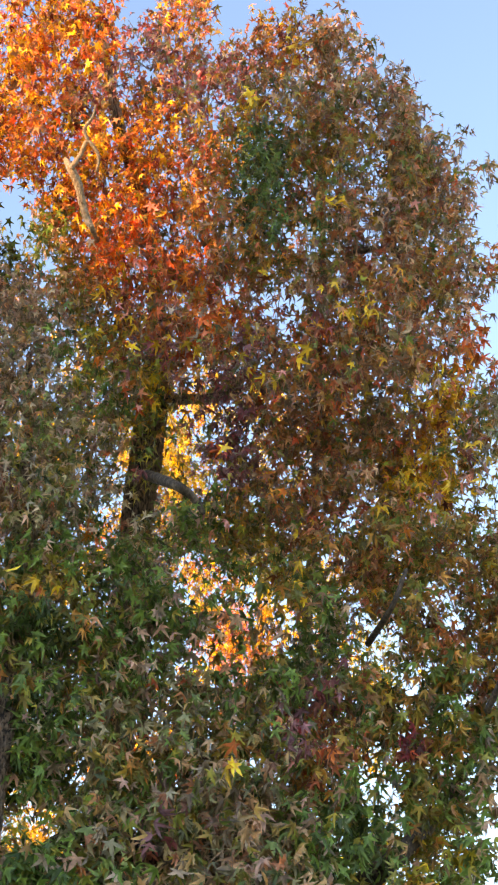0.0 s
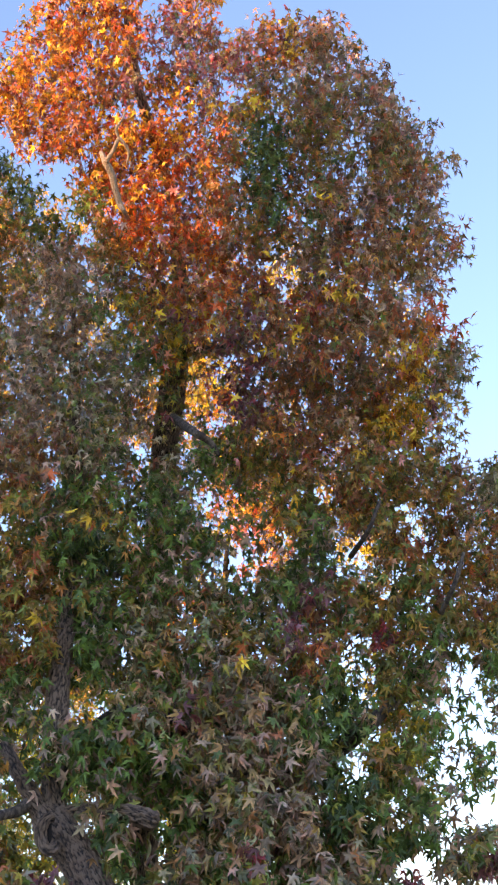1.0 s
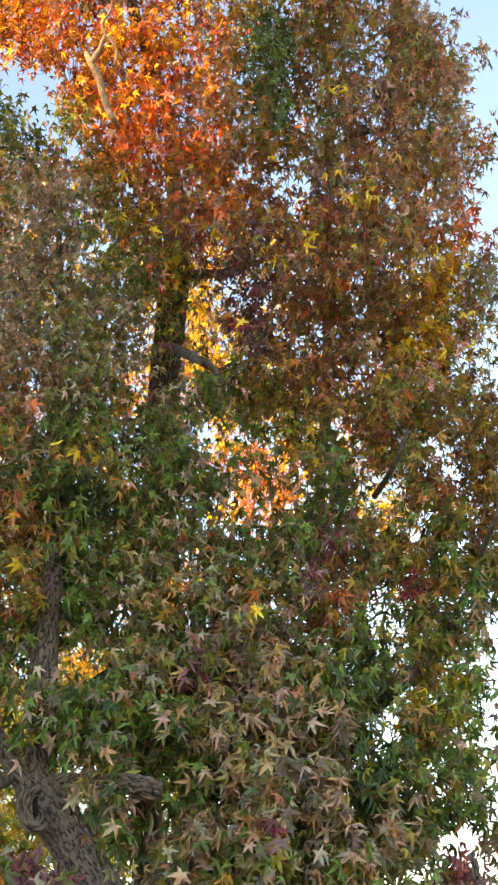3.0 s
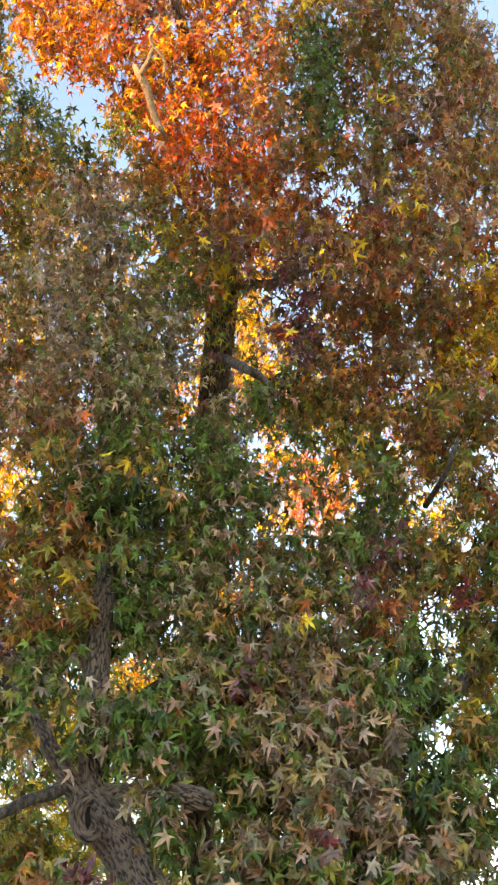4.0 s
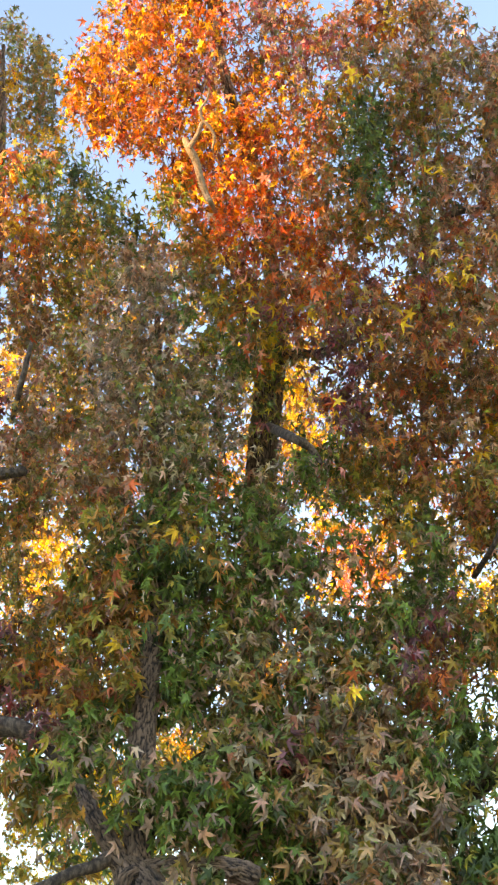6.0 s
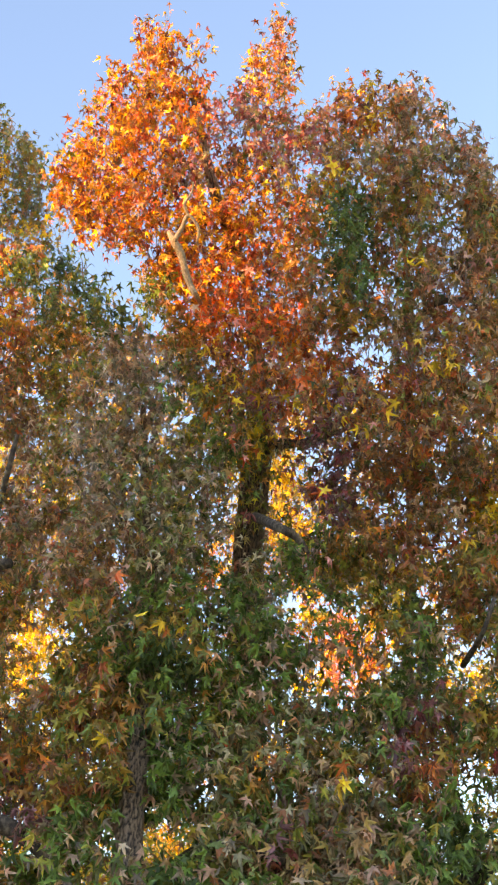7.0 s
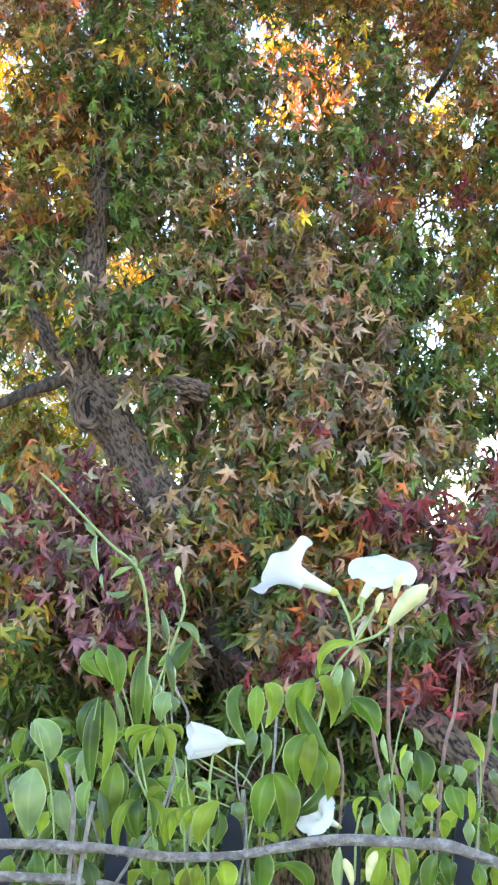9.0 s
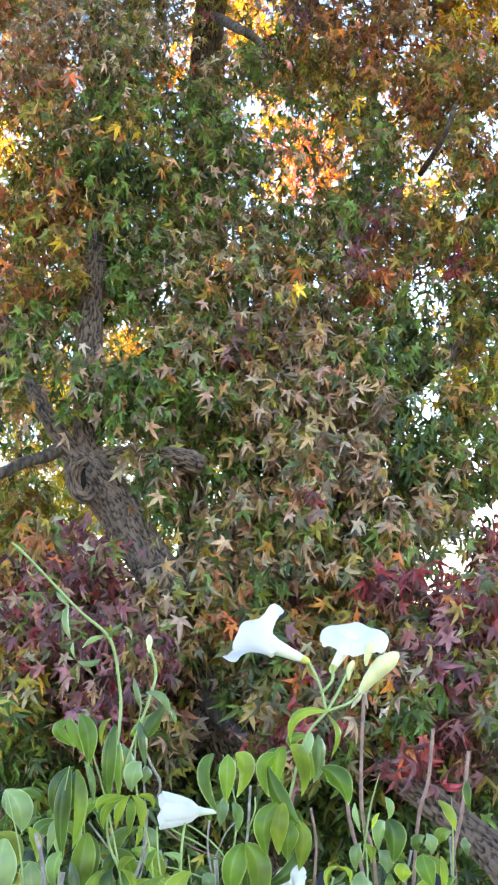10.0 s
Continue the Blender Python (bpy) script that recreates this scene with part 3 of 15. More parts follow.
bough(sweetgum, (-0.33, 7.66, 4.18), (0.23, 0.16, 0.08), "green", 117, size=0.060)
bough(sweetgum, (-0.02, 7.66, 4.17), (0.08, 0.16, 0.08), "green", 39, size=0.060)
bough(sweetgum, (-1.07, 7.45, 3.98), (0.23, 0.16, 0.08), "browngreen", 117, size=0.060)
bough(sweetgum, (-0.76, 7.40, 3.96), (0.08, 0.16, 0.08), "olive", 39, size=0.060)
bough(sweetgum, (-0.61, 7.42, 3.94), (0.08, 0.16, 0.08), "green", 39, size=0.060)
bough(sweetgum, (-0.47, 7.49, 3.96), (0.08, 0.16, 0.08), "olive", 39, size=0.060)
bough(sweetgum, (-0.25, 7.53, 4.00), (0.15, 0.16, 0.08), "green", 78, size=0.060)
bough(sweetgum, (0.05, 7.67, 4.02), (0.15, 0.16, 0.08), "tangreen", 78, size=0.060)
bough(sweetgum, (0.28, 7.62, 4.01), (0.08, 0.16, 0.08), "green", 39, size=0.060)
bough(sweetgum, (-1.19, 7.37, 3.78), (0.07, 0.16, 0.07), "browngreen", 39, size=0.060)
bough(sweetgum, (-0.94, 7.15, 3.72), (0.14, 0.16, 0.07), "olive", 78, size=0.060)
bough(sweetgum, (-0.68, 7.37, 3.79), (0.15, 0.16, 0.07), "dark", 78, size=0.060)
bough(sweetgum, (-0.46, 7.35, 3.80), (0.07, 0.16, 0.07), "green", 39, size=0.060)
bough(sweetgum, (-0.25, 7.43, 3.81), (0.15, 0.16, 0.07), "tangreen", 78, size=0.060)
bough(sweetgum, (-0.03, 7.55, 3.82), (0.08, 0.16, 0.08), "tangreen", 14, size=0.060)
bough(sweetgum, (0.12, 7.47, 3.80), (0.07, 0.16, 0.07), "tangreen", 39, size=0.060)
bough(sweetgum, (0.27, 7.48, 3.80), (0.08, 0.16, 0.08), "green", 39, size=0.060)
bough(sweetgum, (0.42, 7.53, 3.80), (0.08, 0.16, 0.08), "tangreen", 39, size=0.060)
bough(sweetgum, (0.56, 7.48, 3.80), (0.08, 0.16, 0.08), "maroon", 39, size=0.060)
bough(sweetgum, (-1.16, 7.23, 3.61), (0.07, 0.16, 0.07), "browngreen", 39, size=0.060)
bough(sweetgum, (-1.01, 7.16, 3.58), (0.07, 0.16, 0.07), "browngreen", 14, size=0.060)
bough(sweetgum, (-0.87, 7.18, 3.60), (0.07, 0.16, 0.07), "browngreen", 39, size=0.060)
bough(sweetgum, (-0.60, 7.33, 3.63), (0.22, 0.16, 0.07), "green", 117, size=0.060)
bough(sweetgum, (-0.31, 7.32, 3.61), (0.07, 0.16, 0.07), "tangreen", 39, size=0.060)
bough(sweetgum, (-0.18, 7.51, 3.69), (0.07, 0.16, 0.07), "tangreen", 14, size=0.060)
bough(sweetgum, (0.04, 7.42, 3.64), (0.15, 0.16, 0.07), "tangreen", 78, size=0.060)
bough(sweetgum, (0.26, 7.45, 3.66), (0.07, 0.16, 0.07), "olive", 39, size=0.060)
bough(sweetgum, (0.41, 7.49, 3.67), (0.07, 0.16, 0.07), "tangreen", 39, size=0.060)
bough(sweetgum, (0.55, 7.38, 3.64), (0.07, 0.16, 0.07), "maroon", 39, size=0.060)
bough(sweetgum, (0.69, 7.39, 3.63), (0.07, 0.16, 0.07), "russet", 39, size=0.060)
bough(sweetgum, (-1.17, 7.29, 3.49), (0.22, 0.16, 0.07), "browngreen", 117, size=0.060)
bough(sweetgum, (-0.87, 7.20, 3.47), (0.07, 0.16, 0.07), "browngreen", 39, size=0.060)
bough(sweetgum, (-0.60, 7.39, 3.50), (0.22, 0.16, 0.07), "green", 117, size=0.060)
bough(sweetgum, (-0.32, 7.36, 3.50), (0.07, 0.16, 0.07), "tangreen", 39, size=0.060)
bough(sweetgum, (-0.17, 7.34, 3.48), (0.07, 0.16, 0.07), "olive", 39, size=0.060)
bough(sweetgum, (-0.03, 7.41, 3.50), (0.07, 0.16, 0.07), "green", 39, size=0.060)
bough(sweetgum, (0.25, 7.24, 3.46), (0.22, 0.16, 0.07), "tangreen", 117, size=0.060)
bough(sweetgum, (0.61, 7.43, 3.50), (0.15, 0.16, 0.07), "browngreen", 78, size=0.060)
bough(sweetgum, (-1.30, 7.27, 3.34), (0.07, 0.16, 0.07), "maroon", 39, size=0.060)
bough(sweetgum, (-1.01, 7.27, 3.33), (0.22, 0.16, 0.07), "green", 117, size=0.060)
bough(sweetgum, (-0.60, 7.33, 3.36), (0.07, 0.16, 0.07), "green", 14, size=0.060)
bough(sweetgum, (-0.46, 7.33, 3.35), (0.07, 0.16, 0.07), "green", 39, size=0.060)
bough(sweetgum, (-0.31, 7.21, 3.31), (0.07, 0.16, 0.07), "tangreen", 39, size=0.060)
bough(sweetgum, (-0.17, 7.31, 3.33), (0.07, 0.16, 0.07), "green", 39, size=0.060)
bough(sweetgum, (0.04, 7.19, 3.31), (0.14, 0.16, 0.07), "tangreen", 78, size=0.068)
bough(sweetgum, (0.25, 7.25, 3.32), (0.07, 0.16, 0.07), "tan", 39, size=0.060)
bough(sweetgum, (0.39, 7.32, 3.33), (0.07, 0.16, 0.07), "tangreen", 39, size=0.060)
bough(sweetgum, (0.60, 7.36, 3.32), (0.15, 0.16, 0.07), "green", 78, size=0.060)
bough(sweetgum, (-1.45, 7.38, 3.22), (0.07, 0.16, 0.07), "browngreen", 14, size=0.060)
bough(sweetgum, (-1.30, 7.34, 3.20), (0.07, 0.16, 0.07), "green", 14, size=0.060)
bough(sweetgum, (-1.08, 7.27, 3.21), (0.14, 0.16, 0.07), "green", 78, size=0.060)
bough(sweetgum, (-0.60, 6.97, 3.13), (0.05, 0.12, 0.05), "olive", 5, size=0.062)
bough(sweetgum, (-0.44, 7.11, 3.14), (0.07, 0.16, 0.07), "tangreen", 14, size=0.068)
bough(sweetgum, (-0.24, 7.19, 3.18), (0.14, 0.16, 0.07), "tangreen", 78, size=0.068)
bough(sweetgum, (-0.03, 7.20, 3.15), (0.07, 0.16, 0.07), "maroon", 39, size=0.068)
bough(sweetgum, (0.10, 7.20, 3.18), (0.07, 0.16, 0.07), "tangreen", 39, size=0.068)
bough(sweetgum, (0.30, 7.08, 3.15), (0.14, 0.16, 0.07), "tan", 78, size=0.068)
bough(sweetgum, (0.51, 7.24, 3.17), (0.07, 0.16, 0.07), "tangreen", 39, size=0.060)
bough(sweetgum, (0.65, 7.24, 3.18), (0.07, 0.16, 0.07), "green", 39, size=0.060)
bough(sweetgum, (-1.44, 7.41, 3.10), (0.07, 0.16, 0.07), "browngreen", 39, size=0.060)
bough(sweetgum, (-1.24, 7.45, 3.10), (0.15, 0.16, 0.07), "green", 78, size=0.060)
bough(sweetgum, (-1.03, 7.25, 3.06), (0.05, 0.12, 0.05), "green", 5, size=0.062)
bough(sweetgum, (-0.57, 7.01, 3.01), (0.21, 0.16, 0.07), "green", 117, size=0.068)
bough(sweetgum, (-0.24, 7.13, 3.03), (0.14, 0.16, 0.07), "tangreen", 78, size=0.068)
bough(sweetgum, (-0.04, 7.06, 3.00), (0.07, 0.16, 0.07), "tan", 39, size=0.068)
bough(sweetgum, (0.10, 7.01, 2.99), (0.07, 0.16, 0.07), "tangreen", 39, size=0.068)
bough(sweetgum, (0.30, 7.05, 3.02), (0.14, 0.16, 0.07), "tan", 78, size=0.068)
bough(sweetgum, (0.49, 7.03, 3.00), (0.07, 0.16, 0.07), "tangreen", 39, size=0.068)
bough(sweetgum, (0.63, 7.07, 3.00), (0.07, 0.16, 0.07), "green", 39, size=0.068)
bough(sweetgum, (-0.98, 8.11, 6.33), (0.17, 0.24, 0.17), "tan", 220, size=0.052, far=True)
bough(sweetgum, (-0.62, 8.10, 6.31), (0.17, 0.24, 0.17), "tan", 220, size=0.052, far=True)
bough(sweetgum, (-1.37, 8.37, 6.06), (0.17, 0.24, 0.17), "tan", 220, size=0.052, far=True)
bough(sweetgum, (-0.96, 8.01, 5.86), (0.17, 0.24, 0.17), "tan", 220, size=0.052, far=True)
bough(sweetgum, (-0.95, 8.04, 5.49), (0.16, 0.24, 0.16), "tangreen", 220, size=0.052, far=True)
bough(sweetgum, (-0.60, 7.92, 5.42), (0.16, 0.24, 0.16), "tangreen", 220, size=0.052, far=True)
bough(sweetgum, (-1.28, 8.04, 5.12), (0.16, 0.24, 0.16), "umber", 220, size=0.052, far=True)
bough(sweetgum, (-0.91, 7.80, 5.01), (0.16, 0.24, 0.16), "umber", 220, size=0.052, far=True)
bough(sweetgum, (-0.59, 7.92, 5.06), (0.16, 0.24, 0.16), "tangreen", 220, size=0.052, far=True)
bough(sweetgum, (0.41, 8.14, 5.13), (0.16, 0.24, 0.16), "olive", 220, size=0.052, far=True)
bough(sweetgum, (-1.20, 7.85, 4.71), (0.11, 0.24, 0.11), "browngreen", 165, size=0.052, far=True)
bough(sweetgum, (-0.89, 7.69, 4.61), (0.15, 0.24, 0.15), "green", 220, size=0.052, far=True)
bough(sweetgum, (-0.58, 7.81, 4.66), (0.15, 0.24, 0.15), "olive", 220, size=0.052, far=True)
bough(sweetgum, (-0.26, 8.03, 4.74), (0.16, 0.24, 0.16), "green", 220, size=0.052, far=True)
bough(sweetgum, (0.69, 8.00, 4.68), (0.11, 0.24, 0.11), "green", 165, size=0.052, far=True)
bough(sweetgum, (-1.18, 7.83, 4.31), (0.11, 0.24, 0.11), "olive", 165, size=0.052, far=True)
bough(sweetgum, (-0.88, 7.73, 4.30), (0.15, 0.24, 0.15), "green", 220, size=0.052, far=True)
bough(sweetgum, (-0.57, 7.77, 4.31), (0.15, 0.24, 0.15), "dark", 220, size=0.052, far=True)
bough(sweetgum, (-0.26, 7.91, 4.35), (0.15, 0.24, 0.15), "green", 220, size=0.052, far=True)
bough(sweetgum, (0.03, 8.01, 4.41), (0.11, 0.24, 0.11), "green", 165, size=0.052, far=True)
bough(sweetgum, (-1.17, 7.71, 3.97), (0.15, 0.24, 0.15), "browngreen", 220, size=0.052, far=True)
bough(sweetgum, (-0.86, 7.67, 3.96), (0.15, 0.24, 0.15), "browngreen", 220, size=0.052, far=True)
bough(sweetgum, (-0.56, 7.71, 3.96), (0.15, 0.24, 0.15), "green", 220, size=0.052, far=True)
bough(sweetgum, (-0.26, 7.87, 4.01), (0.15, 0.24, 0.15), "green", 220, size=0.052, far=True)
bough(sweetgum, (0.08, 8.05, 4.09), (0.11, 0.24, 0.11), "tangreen", 165, size=0.052, far=True)
bough(sweetgum, (0.37, 8.02, 4.05), (0.15, 0.24, 0.15), "green", 220, size=0.052, far=True)
bough(sweetgum, (-1.17, 7.61, 3.61), (0.10, 0.24, 0.10), "browngreen", 165, size=0.052, far=True)
bough(sweetgum, (-0.84, 7.57, 3.62), (0.14, 0.24, 0.14), "green", 220, size=0.064)
bough(sweetgum, (-0.56, 7.74, 3.66), (0.15, 0.24, 0.15), "green", 220, size=0.052, far=True)
bough(sweetgum, (-0.28, 7.71, 3.63), (0.10, 0.24, 0.10), "olive", 165, size=0.052, far=True)
bough(sweetgum, (0.04, 7.71, 3.65), (0.15, 0.24, 0.15), "tangreen", 220, size=0.052, far=True)
bough(sweetgum, (0.34, 7.66, 3.63), (0.14, 0.24, 0.14), "olive", 220, size=0.052, far=True)
bough(sweetgum, (0.65, 7.76, 3.66), (0.15, 0.24, 0.15), "browngreen", 220, size=0.052, far=True)
bough(sweetgum, (-1.14, 7.67, 3.35), (0.15, 0.24, 0.15), "green", 220, size=0.052, far=True)
bough(sweetgum, (-0.25, 7.52, 3.31), (0.14, 0.24, 0.14), "green", 220, size=0.064)
bough(sweetgum, (0.04, 7.61, 3.33), (0.14, 0.24, 0.14), "tangreen", 220, size=0.064)
bough(sweetgum, (0.33, 7.57, 3.32), (0.14, 0.24, 0.14), "tan", 220, size=0.064)
bough(sweetgum, (0.62, 7.70, 3.34), (0.14, 0.24, 0.14), "tangreen", 220, size=0.052, far=True)
bough(sweetgum, (-1.44, 7.76, 3.16), (0.15, 0.24, 0.15), "green", 110, size=0.052, far=True)
bough(sweetgum, (-1.21, 7.69, 3.14), (0.10, 0.24, 0.10), "green", 55, size=0.052, far=True)
bough(sweetgum, (-0.74, 7.39, 3.08), (0.10, 0.24, 0.10), "green", 55, size=0.064)
bough(sweetgum, (-0.52, 7.36, 3.07), (0.14, 0.24, 0.14), "green", 110, size=0.064)
bough(sweetgum, (-0.25, 7.47, 3.09), (0.14, 0.24, 0.14), "tangreen", 110, size=0.064)
bough(sweetgum, (0.03, 7.49, 3.09), (0.14, 0.24, 0.14), "tan", 110, size=0.064)
bough(sweetgum, (0.31, 7.41, 3.07), (0.14, 0.24, 0.14), "tan", 110, size=0.064)
bough(sweetgum, (0.60, 7.51, 3.09), (0.14, 0.24, 0.14), "green", 110, size=0.064)
bough(sweetgum, (-1.22, 8.59, 6.39), (0.18, 0.24, 0.18), "tan", 190, size=0.052, far=True)
bough(sweetgum, (-0.86, 8.47, 6.35), (0.12, 0.24, 0.12), "tan", 142, size=0.052, far=True)
bough(sweetgum, (-0.46, 8.58, 6.37), (0.18, 0.24, 0.18), "yellowgreen", 190, size=0.052, far=True)
bough(sweetgum, (-0.09, 8.55, 6.34), (0.18, 0.24, 0.18), "maroon", 190, size=0.052, far=True)
bough(sweetgum, (-1.19, 8.48, 5.91), (0.18, 0.24, 0.18), "tan", 190, size=0.052, far=True)
bough(sweetgum, (-0.81, 8.34, 5.83), (0.17, 0.24, 0.17), "tangreen", 190, size=0.052, far=True)
bough(sweetgum, (-0.46, 8.49, 5.90), (0.17, 0.24, 0.17), "tangreen", 190, size=0.052, far=True)
bough(sweetgum, (-1.18, 8.51, 5.52), (0.17, 0.24, 0.17), "umber", 190, size=0.052, far=True)
bough(sweetgum, (-0.80, 8.29, 5.41), (0.17, 0.24, 0.17), "tangreen", 190, size=0.052, far=True)
bough(sweetgum, (-0.49, 8.59, 5.58), (0.12, 0.24, 0.12), "tangreen", 142, size=0.052, far=True)
bough(sweetgum, (-1.13, 8.23, 5.01), (0.16, 0.24, 0.16), "umber", 190, size=0.052, far=True)
bough(sweetgum, (-0.78, 8.22, 5.00), (0.16, 0.24, 0.16), "green", 190, size=0.052, far=True)
bough(sweetgum, (-0.48, 8.44, 5.06), (0.12, 0.24, 0.12), "green", 142, size=0.052, far=True)
bough(sweetgum, (-0.10, 8.44, 5.08), (0.17, 0.24, 0.17), "tangreen", 190, size=0.052, far=True)
bough(sweetgum, (0.28, 8.58, 5.16), (0.12, 0.24, 0.12), "green", 142, size=0.052, far=True)
bough(sweetgum, (0.60, 8.52, 5.10), (0.17, 0.24, 0.17), "olive", 190, size=0.052, far=True)
bough(sweetgum, (-1.10, 8.16, 4.63), (0.16, 0.24, 0.16), "olive", 190, size=0.052, far=True)
bough(sweetgum, (-0.76, 8.10, 4.60), (0.16, 0.24, 0.16), "olive", 190, size=0.052, far=True)
bough(sweetgum, (-0.44, 8.34, 4.68), (0.16, 0.24, 0.16), "olive", 190, size=0.052, far=True)
bough(sweetgum, (-0.10, 8.39, 4.69), (0.16, 0.24, 0.16), "green", 190, size=0.052, far=True)
bough(sweetgum, (0.91, 8.56, 4.77), (0.12, 0.24, 0.12), "browngreen", 142, size=0.052, far=True)
bough(sweetgum, (-1.44, 8.47, 4.36), (0.12, 0.24, 0.12), "browngreen", 142, size=0.052, far=True)
bough(sweetgum, (-1.09, 8.18, 4.29), (0.16, 0.24, 0.16), "browngreen", 190, size=0.052, far=True)
bough(sweetgum, (-0.75, 8.11, 4.26), (0.16, 0.24, 0.16), "green", 190, size=0.052, far=True)
bough(sweetgum, (-0.44, 8.38, 4.34), (0.16, 0.24, 0.16), "green", 190, size=0.052, far=True)
bough(sweetgum, (-0.11, 8.56, 4.39), (0.16, 0.24, 0.16), "green", 190, size=0.052, far=True)
bough(sweetgum, (-1.03, 8.02, 3.93), (0.11, 0.24, 0.11), "olive", 142, size=0.052, far=True)
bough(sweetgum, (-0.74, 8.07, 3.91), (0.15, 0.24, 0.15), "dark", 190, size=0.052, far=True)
bough(sweetgum, (-0.44, 8.31, 3.98), (0.16, 0.24, 0.16), "tangreen", 190, size=0.052, far=True)
bough(sweetgum, (0.21, 8.25, 3.95), (0.16, 0.24, 0.16), "olive", 190, size=0.052, far=True)
bough(sweetgum, (0.54, 8.30, 3.96), (0.16, 0.24, 0.16), "maroon", 190, size=0.052, far=True)
bough(sweetgum, (-1.38, 8.16, 3.62), (0.16, 0.24, 0.16), "browngreen", 190, size=0.052, far=True)
bough(sweetgum, (-1.06, 8.13, 3.62), (0.15, 0.24, 0.15), "green", 190, size=0.052, far=True)
bough(sweetgum, (-0.43, 8.18, 3.62), (0.15, 0.24, 0.15), "tangreen", 190, size=0.052, far=True)
bough(sweetgum, (-0.11, 8.18, 3.62), (0.15, 0.24, 0.15), "green", 190, size=0.052, far=True)
bough(sweetgum, (0.20, 8.02, 3.57), (0.15, 0.24, 0.15), "tangreen", 190, size=0.052, far=True)
bough(sweetgum, (0.51, 8.18, 3.61), (0.15, 0.24, 0.15), "tangreen", 190, size=0.052, far=True)
bough(sweetgum, (0.83, 8.19, 3.61), (0.15, 0.24, 0.15), "green", 190, size=0.052, far=True)
bough(sweetgum, (-1.60, 8.22, 3.25), (0.11, 0.24, 0.11), "browngreen", 47, size=0.052, far=True)
bough(sweetgum, (-1.34, 8.19, 3.29), (0.11, 0.24, 0.11), "green", 142, size=0.052, far=True)
bough(sweetgum, (-0.39, 7.88, 3.22), (0.10, 0.24, 0.10), "tangreen", 142, size=0.052, far=True)
bough(sweetgum, (-0.11, 7.96, 3.26), (0.15, 0.24, 0.15), "maroon", 190, size=0.052, far=True)
bough(sweetgum, (0.18, 7.87, 3.24), (0.15, 0.24, 0.15), "tan", 190, size=0.052, far=True)
bough(sweetgum, (0.49, 7.97, 3.26), (0.15, 0.24, 0.15), "tan", 190, size=0.052, far=True)
bough(sweetgum, (0.77, 8.08, 3.30), (0.11, 0.24, 0.11), "green", 142, size=0.052, far=True)
bough(sweetgum, (1.03, 6.91, 2.64), (0.06, 0.16, 0.07), "green", 14, size=0.068)
bough(sweetgum, (-1.11, 7.26, 2.95), (0.14, 0.16, 0.07), "green", 59, size=0.060)
bough(sweetgum, (-0.91, 7.42, 2.98), (0.07, 0.16, 0.07), "green", 14, size=0.060)
bough(sweetgum, (-0.59, 6.99, 2.92), (0.21, 0.16, 0.07), "green", 89, size=0.068)
bough(sweetgum, (-0.18, 6.89, 2.88), (0.20, 0.16, 0.07), "green", 89, size=0.068)
bough(sweetgum, (0.09, 6.93, 2.89), (0.07, 0.16, 0.07), "tangreen", 29, size=0.068)
bough(sweetgum, (0.36, 6.94, 2.89), (0.20, 0.16, 0.07), "tan", 89, size=0.068)
bough(sweetgum, (0.65, 7.13, 2.93), (0.07, 0.16, 0.07), "tan", 29, size=0.068)
bough(sweetgum, (-1.18, 7.28, 2.80), (0.07, 0.16, 0.07), "green", 14, size=0.060)
bough(sweetgum, (-0.90, 7.36, 2.84), (0.07, 0.16, 0.07), "olive", 14, size=0.060)
bough(sweetgum, (-0.44, 6.81, 2.75), (0.20, 0.16, 0.07), "green", 89, size=0.068)
bough(sweetgum, (-0.11, 7.02, 2.78), (0.14, 0.16, 0.07), "green", 59, size=0.068)
bough(sweetgum, (0.09, 6.84, 2.75), (0.07, 0.16, 0.07), "tan", 29, size=0.068)
bough(sweetgum, (0.22, 6.70, 2.72), (0.07, 0.16, 0.07), "tangreen", 29, size=0.068)
bough(sweetgum, (0.50, 7.03, 2.79), (0.21, 0.16, 0.07), "tan", 89, size=0.068)
bough(sweetgum, (0.78, 7.08, 2.79), (0.07, 0.16, 0.07), "dark", 29, size=0.068)
bough(sweetgum, (0.91, 7.00, 2.78), (0.07, 0.16, 0.07), "dark", 14, size=0.068)
bough(sweetgum, (-1.22, 7.57, 2.72), (0.07, 0.16, 0.07), "olive", 14, size=0.060)
bough(sweetgum, (-0.55, 6.61, 2.57), (0.06, 0.16, 0.06), "tangreen", 14, size=0.068)
bough(sweetgum, (-0.43, 6.66, 2.58), (0.06, 0.16, 0.06), "tangreen", 29, size=0.068)
bough(sweetgum, (-0.04, 6.94, 2.64), (0.07, 0.16, 0.07), "green", 29, size=0.068)
bough(sweetgum, (0.09, 6.84, 2.60), (0.07, 0.16, 0.07), "tan", 29, size=0.068)
bough(sweetgum, (0.22, 6.61, 2.58), (0.06, 0.16, 0.06), "tangreen", 29, size=0.068)
bough(sweetgum, (0.48, 6.66, 2.57), (0.19, 0.16, 0.06), "tan", 89, size=0.068)
bough(sweetgum, (0.90, 6.95, 2.63), (0.07, 0.16, 0.07), "dark", 29, size=0.068)
bough(sweetgum, (1.04, 6.98, 2.63), (0.07, 0.16, 0.07), "olive", 29, size=0.068)
bough(sweetgum, (-1.14, 7.50, 2.56), (0.15, 0.16, 0.07), "olive", 59, size=0.060)
bough(sweetgum, (-0.37, 6.69, 2.47), (0.13, 0.16, 0.06), "green", 59, size=0.068)
bough(sweetgum, (-0.18, 6.90, 2.48), (0.07, 0.16, 0.07), "green", 14, size=0.068)
